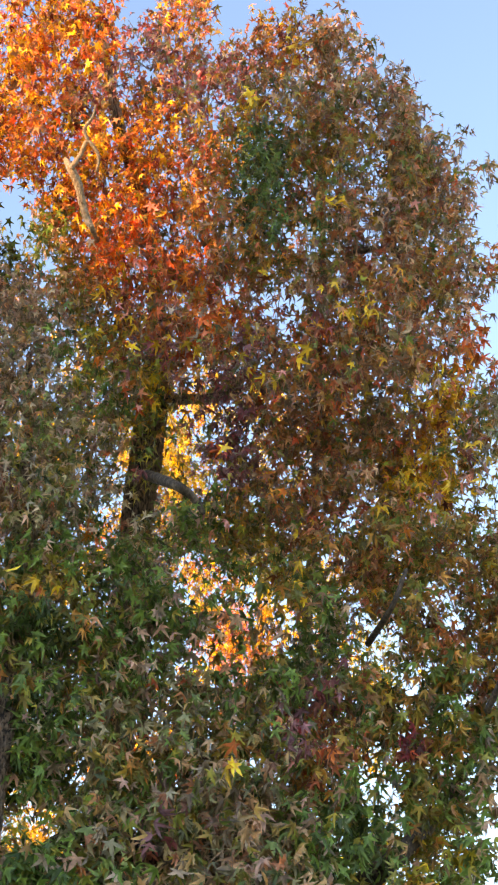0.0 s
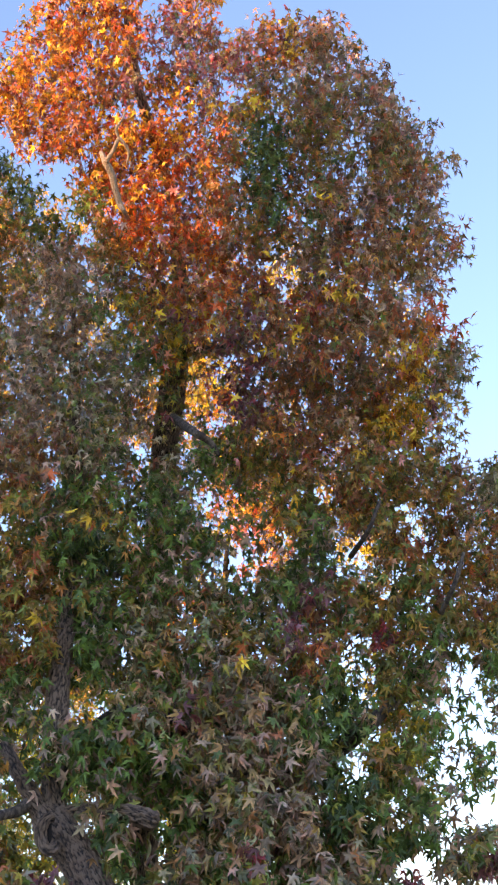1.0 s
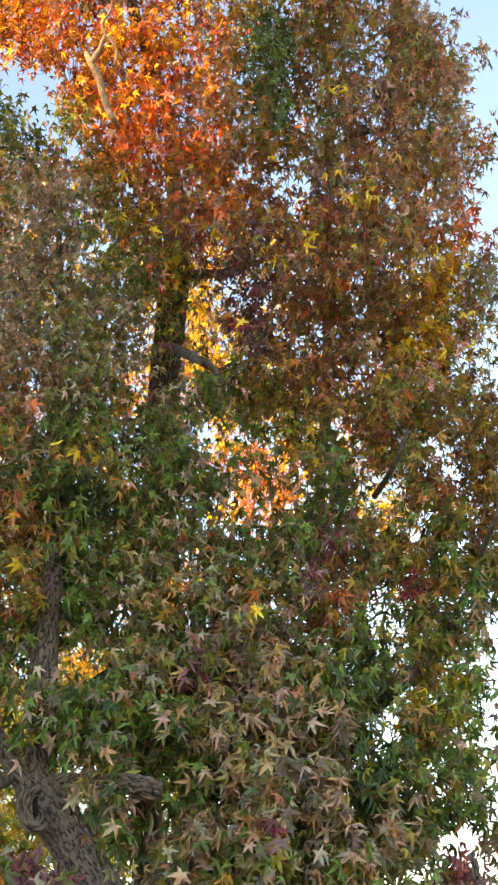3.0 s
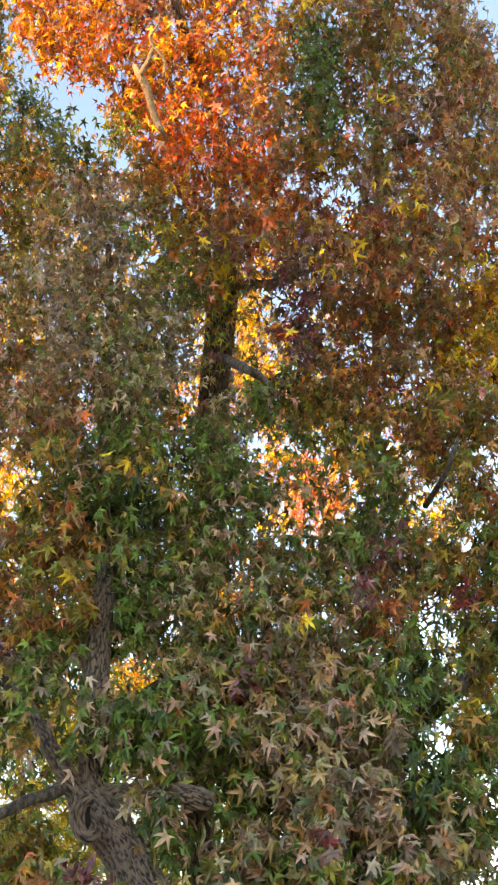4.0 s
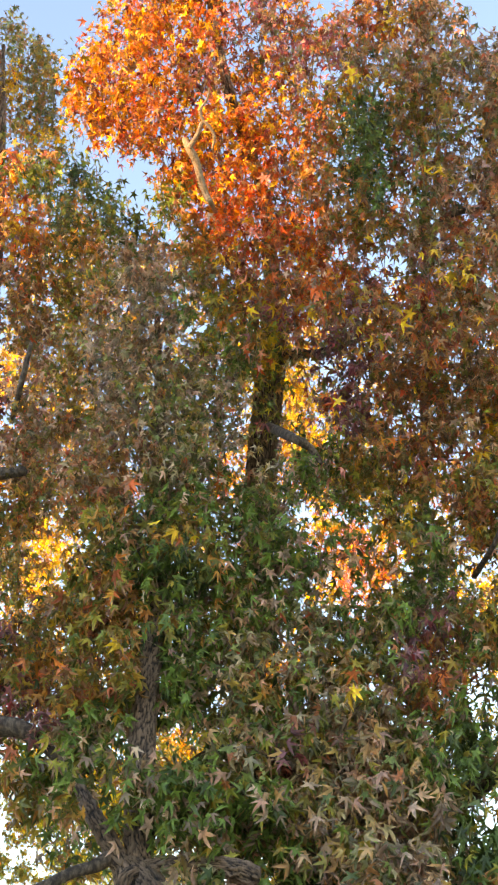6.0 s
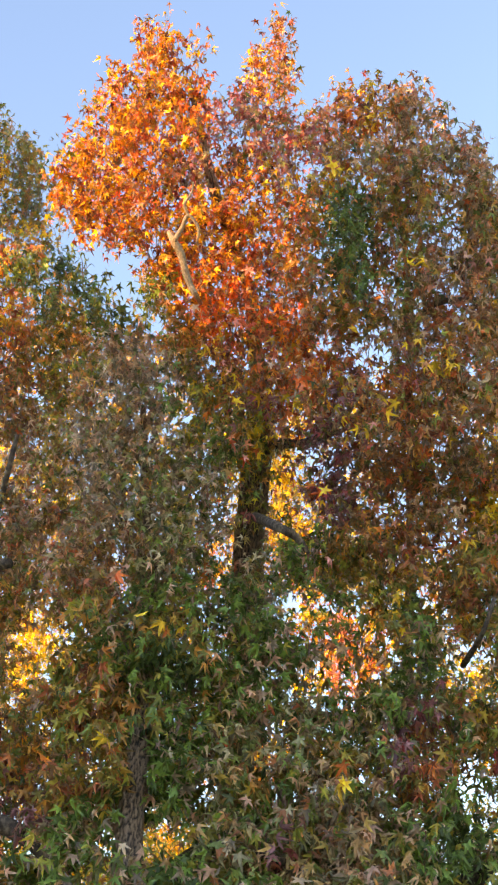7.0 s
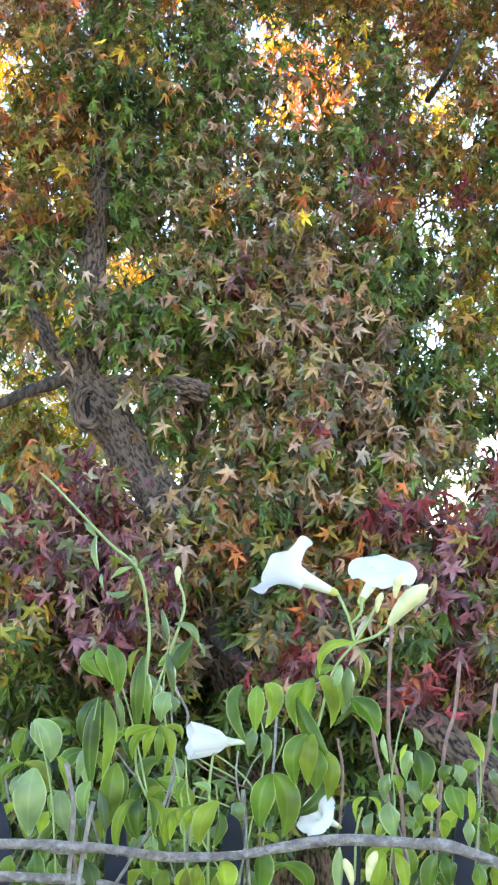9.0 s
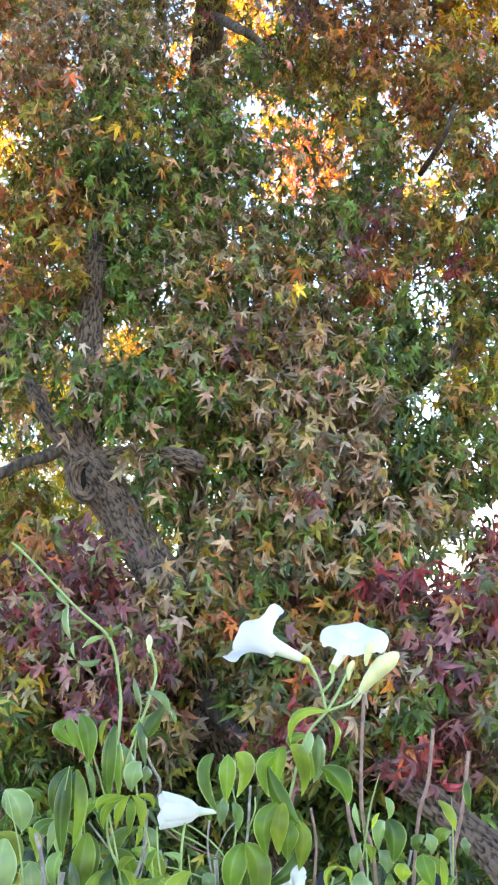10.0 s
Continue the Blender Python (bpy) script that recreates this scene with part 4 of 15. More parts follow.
bough(sweetgum, (-0.04, 6.86, 2.48), (0.07, 0.16, 0.07), "green", 29, size=0.068)
bough(sweetgum, (0.09, 6.76, 2.45), (0.07, 0.16, 0.07), "tangreen", 29, size=0.068)
bough(sweetgum, (0.21, 6.53, 2.44), (0.06, 0.16, 0.06), "tan", 29, size=0.068)
bough(sweetgum, (0.34, 6.55, 2.45), (0.06, 0.16, 0.06), "tangreen", 29, size=0.068)
bough(sweetgum, (0.54, 6.63, 2.44), (0.13, 0.16, 0.06), "tan", 59, size=0.068)
bough(sweetgum, (0.76, 6.88, 2.49), (0.07, 0.16, 0.07), "dark", 29, size=0.068)
bough(sweetgum, (-1.21, 7.52, 2.42), (0.07, 0.16, 0.07), "olive", 29, size=0.060)
bough(sweetgum, (-1.06, 7.47, 2.40), (0.07, 0.16, 0.07), "yellowgreen", 29, size=0.060)
bough(sweetgum, (-0.89, 7.27, 2.38), (0.07, 0.16, 0.07), "yellowgreen", 14, size=0.068)
bough(sweetgum, (-0.42, 6.49, 2.30), (0.06, 0.16, 0.06), "green", 29, size=0.068)
bough(sweetgum, (-0.30, 6.63, 2.31), (0.06, 0.16, 0.06), "green", 14, size=0.068)
bough(sweetgum, (-0.17, 6.67, 2.31), (0.06, 0.16, 0.06), "tan", 14, size=0.068)
bough(sweetgum, (0.02, 6.51, 2.31), (0.13, 0.16, 0.06), "tan", 59, size=0.068)
bough(sweetgum, (0.21, 6.39, 2.30), (0.06, 0.16, 0.06), "green", 29, size=0.068)
bough(sweetgum, (0.33, 6.34, 2.29), (0.06, 0.16, 0.06), "maroon", 29, size=0.068)
bough(sweetgum, (0.61, 6.69, 2.32), (0.19, 0.16, 0.06), "tan", 89, size=0.068)
bough(sweetgum, (0.88, 6.84, 2.34), (0.07, 0.16, 0.07), "tangreen", 29, size=0.068)
bough(sweetgum, (-1.20, 7.45, 2.28), (0.07, 0.16, 0.07), "yellowgreen", 29, size=0.060)
bough(sweetgum, (-0.28, 6.23, 2.14), (0.06, 0.16, 0.06), "tangreen", 14, size=0.068)
bough(sweetgum, (-0.10, 6.49, 2.17), (0.13, 0.16, 0.06), "tangreen", 59, size=0.068)
bough(sweetgum, (0.08, 6.38, 2.16), (0.06, 0.16, 0.06), "olive", 29, size=0.068)
bough(sweetgum, (0.33, 6.30, 2.17), (0.18, 0.16, 0.06), "tangreen", 89, size=0.068)
bough(sweetgum, (0.58, 6.40, 2.18), (0.06, 0.16, 0.06), "green", 29, size=0.068)
bough(sweetgum, (0.71, 6.45, 2.19), (0.06, 0.16, 0.06), "tangreen", 29, size=0.068)
bough(sweetgum, (-0.16, 6.21, 2.03), (0.06, 0.16, 0.06), "tangreen", 29, size=0.068)
bough(sweetgum, (-0.04, 6.34, 2.05), (0.06, 0.16, 0.06), "tan", 29, size=0.068)
bough(sweetgum, (0.20, 6.26, 2.03), (0.18, 0.16, 0.06), "tangreen", 89, size=0.068)
bough(sweetgum, (0.44, 6.15, 2.02), (0.06, 0.16, 0.06), "tangreen", 29, size=0.068)
bough(sweetgum, (0.56, 6.18, 2.04), (0.06, 0.16, 0.06), "browngreen", 29, size=0.068)
bough(sweetgum, (0.69, 6.32, 2.03), (0.06, 0.16, 0.06), "tangreen", 29, size=0.068)
bough(sweetgum, (0.78, 6.15, 2.04), (0.05, 0.16, 0.06), "tangreen", 14, size=0.068)
bough(sweetgum, (-0.39, 6.07, 1.89), (0.06, 0.16, 0.06), "tan", 29, size=0.068)
bough(sweetgum, (-0.27, 6.08, 1.91), (0.06, 0.16, 0.06), "tangreen", 29, size=0.068)
bough(sweetgum, (-0.16, 6.12, 1.91), (0.06, 0.16, 0.06), "browngreen", 29, size=0.068)
bough(sweetgum, (-0.04, 6.04, 1.91), (0.06, 0.16, 0.06), "tangreen", 29, size=0.068)
bough(sweetgum, (0.08, 6.02, 1.91), (0.06, 0.16, 0.06), "dark", 29, size=0.068)
bough(sweetgum, (0.21, 6.35, 1.93), (0.06, 0.16, 0.06), "maroon", 29, size=0.068)
bough(sweetgum, (0.32, 6.22, 1.92), (0.06, 0.16, 0.06), "browngreen", 29, size=0.068)
bough(sweetgum, (0.45, 6.37, 1.91), (0.06, 0.16, 0.06), "tangreen", 29, size=0.068)
bough(sweetgum, (0.76, 5.95, 1.90), (0.06, 0.16, 0.06), "crimson", 14, size=0.068)
bough(sweetgum, (-0.38, 5.98, 1.77), (0.06, 0.16, 0.06), "maroon", 29, size=0.068)
bough(sweetgum, (-0.27, 5.96, 1.78), (0.06, 0.16, 0.06), "tan", 29, size=0.068)
bough(sweetgum, (-0.15, 6.04, 1.80), (0.06, 0.16, 0.06), "browngreen", 29, size=0.068)
bough(sweetgum, (-0.04, 6.05, 1.79), (0.06, 0.16, 0.06), "russet", 29, size=0.068)
bough(sweetgum, (0.08, 5.89, 1.78), (0.06, 0.16, 0.06), "dark", 29, size=0.068)
bough(sweetgum, (0.19, 5.93, 1.78), (0.06, 0.16, 0.06), "browngreen", 29, size=0.068)
bough(sweetgum, (0.32, 6.19, 1.79), (0.06, 0.16, 0.06), "tangreen", 29, size=0.068)
bough(sweetgum, (0.42, 5.93, 1.78), (0.06, 0.16, 0.06), "browngreen", 29, size=0.068)
bough(sweetgum, (0.64, 5.89, 1.78), (0.06, 0.16, 0.06), "tangreen", 29, size=0.068)
bough(sweetgum, (0.77, 6.02, 1.80), (0.06, 0.16, 0.06), "maroon", 29, size=0.068)
bough(sweetgum, (-0.26, 5.91, 1.67), (0.06, 0.16, 0.06), "tan", 29, size=0.068)
bough(sweetgum, (-0.15, 6.01, 1.68), (0.06, 0.16, 0.06), "tangreen", 29, size=0.068)
bough(sweetgum, (-0.04, 5.87, 1.67), (0.06, 0.16, 0.06), "browngreen", 29, size=0.068)
bough(sweetgum, (0.08, 5.82, 1.68), (0.06, 0.16, 0.06), "dark", 29, size=0.068)
bough(sweetgum, (0.19, 5.83, 1.67), (0.06, 0.16, 0.06), "maroon", 29, size=0.068)
bough(sweetgum, (0.53, 5.94, 1.68), (0.06, 0.16, 0.06), "tangreen", 29, size=0.068)
bough(sweetgum, (0.63, 5.80, 1.67), (0.06, 0.16, 0.06), "maroon", 29, size=0.068)
bough(sweetgum, (-0.27, 6.10, 1.57), (0.06, 0.16, 0.06), "tangreen", 29, size=0.068)
bough(sweetgum, (-0.04, 5.87, 1.55), (0.06, 0.16, 0.06), "dark", 29, size=0.068)
bough(sweetgum, (0.08, 5.86, 1.56), (0.06, 0.16, 0.06), "tangreen", 29, size=0.068)
bough(sweetgum, (0.18, 5.73, 1.55), (0.06, 0.16, 0.06), "browngreen", 29, size=0.068)
bough(sweetgum, (-0.27, 6.20, 1.44), (0.06, 0.16, 0.06), "maroon", 29, size=0.068)
bough(sweetgum, (-0.54, 7.26, 2.89), (0.14, 0.24, 0.14), "green", 220, size=0.064)
bough(sweetgum, (-0.26, 7.35, 2.90), (0.14, 0.24, 0.14), "green", 220, size=0.064)
bough(sweetgum, (0.03, 7.17, 2.87), (0.13, 0.24, 0.13), "tan", 220, size=0.064)
bough(sweetgum, (0.31, 7.26, 2.89), (0.13, 0.24, 0.13), "tan", 220, size=0.064)
bough(sweetgum, (0.61, 7.48, 2.93), (0.14, 0.24, 0.14), "tan", 220, size=0.064)
bough(sweetgum, (0.03, 7.18, 2.59), (0.13, 0.24, 0.13), "green", 220, size=0.064)
bough(sweetgum, (0.29, 6.96, 2.56), (0.13, 0.24, 0.13), "tangreen", 220, size=0.064)
bough(sweetgum, (0.58, 7.10, 2.58), (0.13, 0.24, 0.13), "tan", 220, size=0.064)
bough(sweetgum, (-1.14, 7.52, 2.34), (0.14, 0.24, 0.14), "olive", 220, size=0.064)
bough(sweetgum, (0.02, 6.86, 2.28), (0.13, 0.24, 0.13), "tangreen", 220, size=0.064)
bough(sweetgum, (0.29, 6.78, 2.27), (0.12, 0.24, 0.12), "green", 220, size=0.064)
bough(sweetgum, (0.56, 6.87, 2.28), (0.13, 0.24, 0.13), "green", 220, size=0.064)
bough(sweetgum, (0.85, 7.11, 2.30), (0.13, 0.24, 0.13), "tan", 220, size=0.064)
bough(sweetgum, (-0.21, 6.56, 1.97), (0.08, 0.24, 0.08), "tangreen", 165, size=0.064)
bough(sweetgum, (0.02, 6.52, 1.99), (0.12, 0.24, 0.12), "tan", 220, size=0.064)
bough(sweetgum, (0.28, 6.71, 2.00), (0.12, 0.24, 0.12), "tangreen", 220, size=0.064)
bough(sweetgum, (0.53, 6.53, 1.99), (0.12, 0.24, 0.12), "tangreen", 220, size=0.064)
bough(sweetgum, (-0.22, 6.38, 1.74), (0.12, 0.24, 0.12), "tan", 220, size=0.064)
bough(sweetgum, (0.02, 6.34, 1.74), (0.12, 0.24, 0.12), "dark", 220, size=0.064)
bough(sweetgum, (0.26, 6.31, 1.74), (0.12, 0.24, 0.12), "browngreen", 220, size=0.064)
bough(sweetgum, (0.50, 6.22, 1.74), (0.11, 0.24, 0.11), "browngreen", 220, size=0.064)
bough(sweetgum, (0.73, 6.20, 1.74), (0.11, 0.24, 0.11), "maroon", 220, size=0.064)
bough(sweetgum, (0.04, 6.01, 1.52), (0.08, 0.24, 0.08), "tangreen", 165, size=0.064)
bough(sweetgum, (0.24, 5.85, 1.51), (0.11, 0.24, 0.11), "green", 220, size=0.064)
bough(sweetgum, (-1.35, 8.30, 3.15), (0.16, 0.24, 0.16), "green", 47, size=0.052, far=True)
bough(sweetgum, (-1.16, 8.11, 3.12), (0.11, 0.24, 0.11), "green", 47, size=0.052, far=True)
bough(sweetgum, (-0.74, 7.84, 3.07), (0.15, 0.24, 0.15), "green", 95, size=0.052, far=True)
bough(sweetgum, (-0.42, 7.69, 3.04), (0.14, 0.24, 0.14), "green", 95, size=0.064)
bough(sweetgum, (-0.12, 7.71, 3.04), (0.14, 0.24, 0.14), "green", 95, size=0.064)
bough(sweetgum, (0.18, 7.71, 3.04), (0.14, 0.24, 0.14), "tangreen", 95, size=0.064)
bough(sweetgum, (0.49, 7.89, 3.08), (0.15, 0.24, 0.15), "tan", 95, size=0.052, far=True)
bough(sweetgum, (0.81, 8.02, 3.10), (0.15, 0.24, 0.15), "tan", 95, size=0.052, far=True)
bough(sweetgum, (-0.45, 7.68, 2.84), (0.10, 0.24, 0.10), "tangreen", 142, size=0.064)
bough(sweetgum, (-0.10, 7.70, 2.84), (0.10, 0.24, 0.10), "green", 142, size=0.064)
bough(sweetgum, (0.17, 7.58, 2.79), (0.14, 0.24, 0.14), "tangreen", 190, size=0.064)
bough(sweetgum, (0.48, 7.68, 2.81), (0.14, 0.24, 0.14), "tan", 190, size=0.064)
bough(sweetgum, (0.79, 7.89, 2.84), (0.15, 0.24, 0.15), "tan", 190, size=0.052, far=True)
bough(sweetgum, (-1.35, 8.40, 2.59), (0.16, 0.24, 0.16), "olive", 95, size=0.052, far=True)
bough(sweetgum, (-0.44, 7.53, 2.52), (0.10, 0.24, 0.10), "green", 142, size=0.064)
bough(sweetgum, (0.17, 7.38, 2.47), (0.14, 0.24, 0.14), "tan", 190, size=0.064)
bough(sweetgum, (0.45, 7.25, 2.46), (0.13, 0.24, 0.13), "maroon", 190, size=0.064)
bough(sweetgum, (0.76, 7.59, 2.50), (0.14, 0.24, 0.14), "tan", 190, size=0.064)
bough(sweetgum, (-1.22, 7.62, 2.21), (0.14, 0.24, 0.14), "yellowgreen", 95, size=0.064)
bough(sweetgum, (-0.11, 7.11, 2.17), (0.13, 0.24, 0.13), "tangreen", 190, size=0.064)
bough(sweetgum, (0.16, 7.16, 2.17), (0.13, 0.24, 0.13), "tangreen", 190, size=0.064)
bough(sweetgum, (0.44, 7.16, 2.17), (0.13, 0.24, 0.13), "tangreen", 190, size=0.064)
bough(sweetgum, (0.72, 7.18, 2.17), (0.13, 0.24, 0.13), "tangreen", 190, size=0.064)
bough(sweetgum, (-0.37, 6.91, 1.88), (0.13, 0.24, 0.13), "maroon", 190, size=0.064)
bough(sweetgum, (-0.11, 6.86, 1.88), (0.13, 0.24, 0.13), "russet", 190, size=0.064)
bough(sweetgum, (0.16, 6.89, 1.88), (0.13, 0.24, 0.13), "browngreen", 190, size=0.064)
bough(sweetgum, (0.43, 7.01, 1.89), (0.13, 0.24, 0.13), "tangreen", 190, size=0.064)
bough(sweetgum, (-0.08, 6.70, 1.64), (0.09, 0.24, 0.09), "tangreen", 142, size=0.064)
bough(sweetgum, (0.15, 6.71, 1.62), (0.12, 0.24, 0.12), "tangreen", 190, size=0.064)
bough(sweetgum, (0.65, 6.52, 1.62), (0.12, 0.24, 0.12), "browngreen", 190, size=0.064)
bough(sweetgum, (-0.19, 8.58, 5.43), (0.09, 0.30, 0.09), "green", 30, size=0.066, far=True)
bough(sweetgum, (-1.77, 8.98, 3.74), (0.09, 0.30, 0.09), "green", 30, size=0.066, far=True)
bough(sweetgum, (-0.92, 9.10, 3.76), (0.09, 0.30, 0.09), "olive", 30, size=0.066, far=True)
bough(sweetgum, (-1.09, 9.12, 3.60), (0.09, 0.30, 0.09), "yellowgreen", 30, size=0.066, far=True)
bough(sweetgum, (-0.92, 9.14, 3.60), (0.09, 0.30, 0.09), "yellowgreen", 30, size=0.066, far=True)
bough(sweetgum, (-1.09, 9.16, 3.43), (0.09, 0.30, 0.09), "olive", 30, size=0.066, far=True)
bough(sweetgum, (-1.20, 8.40, 3.01), (0.09, 0.30, 0.09), "green", 30, size=0.066, far=True)
bough(sweetgum, (-0.87, 8.44, 3.01), (0.09, 0.30, 0.09), "green", 30, size=0.066, far=True)
bough(sweetgum, (-1.20, 8.42, 2.84), (0.09, 0.30, 0.09), "olive", 30, size=0.066, far=True)
bough(sweetgum, (-1.04, 8.45, 2.85), (0.09, 0.30, 0.09), "yellowgreen", 30, size=0.066, far=True)
bough(sweetgum, (-0.87, 8.46, 2.85), (0.09, 0.30, 0.09), "yellowgreen", 30, size=0.066, far=True)
bough(sweetgum, (-0.38, 8.50, 2.86), (0.09, 0.30, 0.09), "olive", 30, size=0.066, far=True)
bough(sweetgum, (-0.22, 8.50, 2.86), (0.09, 0.30, 0.09), "olive", 30, size=0.066, far=True)
bough(sweetgum, (-1.04, 8.47, 2.68), (0.09, 0.30, 0.09), "yellowgreen", 30, size=0.066, far=True)
bough(sweetgum, (-0.88, 8.49, 2.69), (0.09, 0.30, 0.09), "olive", 30, size=0.066, far=True)
bough(sweetgum, (-0.71, 8.50, 2.69), (0.09, 0.30, 0.09), "green", 30, size=0.066, far=True)
bough(sweetgum, (-0.88, 8.51, 2.52), (0.09, 0.30, 0.09), "yellowgreen", 30, size=0.066, far=True)
bough(sweetgum, (-0.71, 8.52, 2.53), (0.09, 0.30, 0.09), "olive", 30, size=0.066, far=True)
bough(sweetgum, (-0.71, 8.54, 2.36), (0.09, 0.30, 0.09), "olive", 30, size=0.066, far=True)
bough(sweetgum, (-0.55, 8.55, 2.36), (0.09, 0.30, 0.09), "green", 30, size=0.066, far=True)
bough(sweetgum, (-0.55, 8.56, 2.20), (0.09, 0.30, 0.09), "green", 30, size=0.066, far=True)
bough(sweetgum, (-0.38, 8.57, 2.20), (0.09, 0.30, 0.09), "green", 30, size=0.066, far=True)
bough(sweetgum, (-0.22, 8.60, 1.54), (0.09, 0.30, 0.09), "yellowgreen", 30, size=0.066, far=True)
bough(sweetgum, (-0.77, 6.77, 2.99), (0.05, 0.05, 0.05), "green", 20, size=0.064)
bough(sweetgum, (-0.70, 6.79, 2.92), (0.05, 0.05, 0.05), "green", 22, size=0.064)
bough(sweetgum, (-0.74, 6.75, 2.84), (0.05, 0.05, 0.05), "green", 20, size=0.064)
bough(sweetgum, (-0.64, 6.72, 2.79), (0.05, 0.05, 0.05), "green", 14, size=0.064)
bough(sweetgum, (-1.07, 6.67, 2.99), (0.05, 0.05, 0.05), "green", 26, size=0.064)
bough(sweetgum, (-1.07, 6.70, 2.84), (0.05, 0.05, 0.05), "olive", 24, size=0.064)
bough(sweetgum, (-1.10, 6.64, 3.12), (0.05, 0.05, 0.05), "green", 24, size=0.064)
bough(sweetgum, (-0.88, 6.79, 3.07), (0.05, 0.05, 0.05), "green", 18, size=0.064)
bough(sweetgum, (-0.01, 7.67, 5.94), (0.05, 0.05, 0.05), "crimson", 4, size=0.054)
bough(sweetgum, (-0.47, 7.73, 6.34), (0.05, 0.05, 0.05), "orange", 5, size=0.054)
bough(sweetgum, (-0.42, 7.61, 4.80), (0.05, 0.05, 0.05), "flame", 5, size=0.054)
bough(sweetgum, (-0.21, 7.66, 5.95), (0.05, 0.05, 0.05), "gold", 5, size=0.054)
bough(sweetgum, (-0.27, 7.60, 6.05), (0.05, 0.05, 0.05), "orange", 5, size=0.054)
bough(sweetgum, (-0.33, 7.71, 5.40), (0.05, 0.05, 0.05), "orange", 3, size=0.054)
bough(sweetgum, (-0.64, 7.04, 4.25), (0.03, 0.03, 0.03), "gold", 3, size=0.066)
bough(sweetgum, (-0.57, 6.98, 4.19), (0.02, 0.03, 0.02), "gold", 2, size=0.066)
bough(sweetgum, (-0.89, 6.95, 3.69), (0.01, 0.03, 0.01), "gold", 2, size=0.066)
bough(sweetgum, (-1.30, 7.68, 4.05), (0.01, 0.03, 0.01), "gold", 2, size=0.066)
bough(sweetgum, (-0.89, 7.29, 4.60), (0.02, 0.03, 0.02), "flame", 3, size=0.066)
bough(sweetgum, (0.56, 7.47, 4.50), (0.03, 0.03, 0.03), "gold", 4, size=0.066)
bough(sweetgum, (0.58, 7.49, 4.42), (0.03, 0.03, 0.03), "gold", 4, size=0.066)
bough(sweetgum, (-0.11, 7.60, 5.95), (0.04, 0.03, 0.04), "crimson", 6, size=0.066)
bough(sweetgum, (-1.22, 7.15, 3.26), (0.03, 0.03, 0.03), "crimson", 4, size=0.066)
bough(sweetgum, (0.26, 6.95, 3.48), (0.03, 0.03, 0.03), "orange", 3, size=0.066)
bough(sweetgum, (-1.36, 7.49, 2.95), (0.15, 0.17, 0.14), "olive", 42, size=0.07)
sweetgum_orange = tree("sweetgum_tree", (-0.9, 8.9, 0), "tall sweetgum with a sunlit orange and yellow top")
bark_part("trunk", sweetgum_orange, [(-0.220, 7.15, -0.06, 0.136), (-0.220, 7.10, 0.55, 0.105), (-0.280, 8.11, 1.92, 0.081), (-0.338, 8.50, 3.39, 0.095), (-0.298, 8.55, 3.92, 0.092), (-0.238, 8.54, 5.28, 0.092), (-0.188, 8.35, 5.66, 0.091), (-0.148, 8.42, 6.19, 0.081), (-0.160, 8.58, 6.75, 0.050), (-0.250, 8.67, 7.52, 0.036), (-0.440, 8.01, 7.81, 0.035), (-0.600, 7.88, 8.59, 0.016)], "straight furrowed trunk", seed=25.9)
tube_part("limb", sweetgum_orange, [(-0.171, 7.976, 5.315, 0.0298), (-0.097, 7.717, 5.161, 0.0288), (-0.022, 7.460, 5.003, 0.0265), (0.056, 7.478, 4.964, 0.0227), (0.108, 7.502, 4.909, 0.0177), (0.133, 7.519, 4.868, 0.0101)], LIMB, "stout crooked side limb", sides=16, steps=8, rough=0.12)
tube_part("limb", sweetgum_orange, [(-0.16, 8.14, 5.83, 0.046), (-0.03, 8.13, 5.88, 0.035), (0.13, 8.23, 5.95, 0.025), (0.39, 8.42, 6.13, 0.015)], LIMB, "", sides=14, steps=8, rough=0.12)
# pale twig bark here makes up for sunlight that misses the limb
tube_part("limb", sweetgum_orange, [(-0.682, 7.430, 7.016, 0.0158), (-0.645, 7.384, 6.914, 0.0234), (-0.606, 7.431, 6.853, 0.0246), (-0.581, 7.489, 6.772, 0.0221), (-0.552, 7.544, 6.695, 0.0208), (-0.516, 7.581, 6.644, 0.0155), (-0.494, 7.972, 6.781, 0.0104), (-0.446, 8.043, 6.674, 0.0088), (-0.390, 8.113, 6.567, 0.0078), (-0.298, 8.177, 6.466, 0.0052)], TWIG, "bare limb, coloured pale to look sunlit", sides=12, steps=8, rough=0.1)
tube_part("limb", sweetgum_orange, [(-0.644, 7.368, 6.902, 0.0175), (-0.593, 7.323, 6.969, 0.0140), (-0.553, 7.281, 7.030, 0.0122), (-0.493, 7.329, 6.971, 0.0105), (-0.503, 7.381, 6.899, 0.0070)], TWIG, "", sides=8, steps=6)
tube_part("limb", sweetgum_orange, [(-0.553, 7.281, 7.030, 0.0105), (-0.572, 7.239, 7.084, 0.0105), (-0.529, 7.201, 7.139, 0.0070), (-0.513, 7.160, 7.193, 0.0052)], TWIG, "", sides=8, steps=6)
bough(sweetgum_orange, (-0.80, 7.69, 8.86), (0.18, 0.16, 0.07), "orange", 108, size=0.050, far=True)
bough(sweetgum_orange, (-0.56, 7.76, 8.90), (0.07, 0.16, 0.07), "orange", 20, size=0.050, far=True)
# maroon and russet boughs on the right stand in for the crown's self-shade
bough(sweetgum_orange, (-0.11, 7.93, 9.05), (0.08, 0.16, 0.08), "russet", 20, size=0.050, far=True)
bough(sweetgum_orange, (0.03, 8.24, 9.36), (0.08, 0.16, 0.08), "russet", 54, size=0.050, far=True)
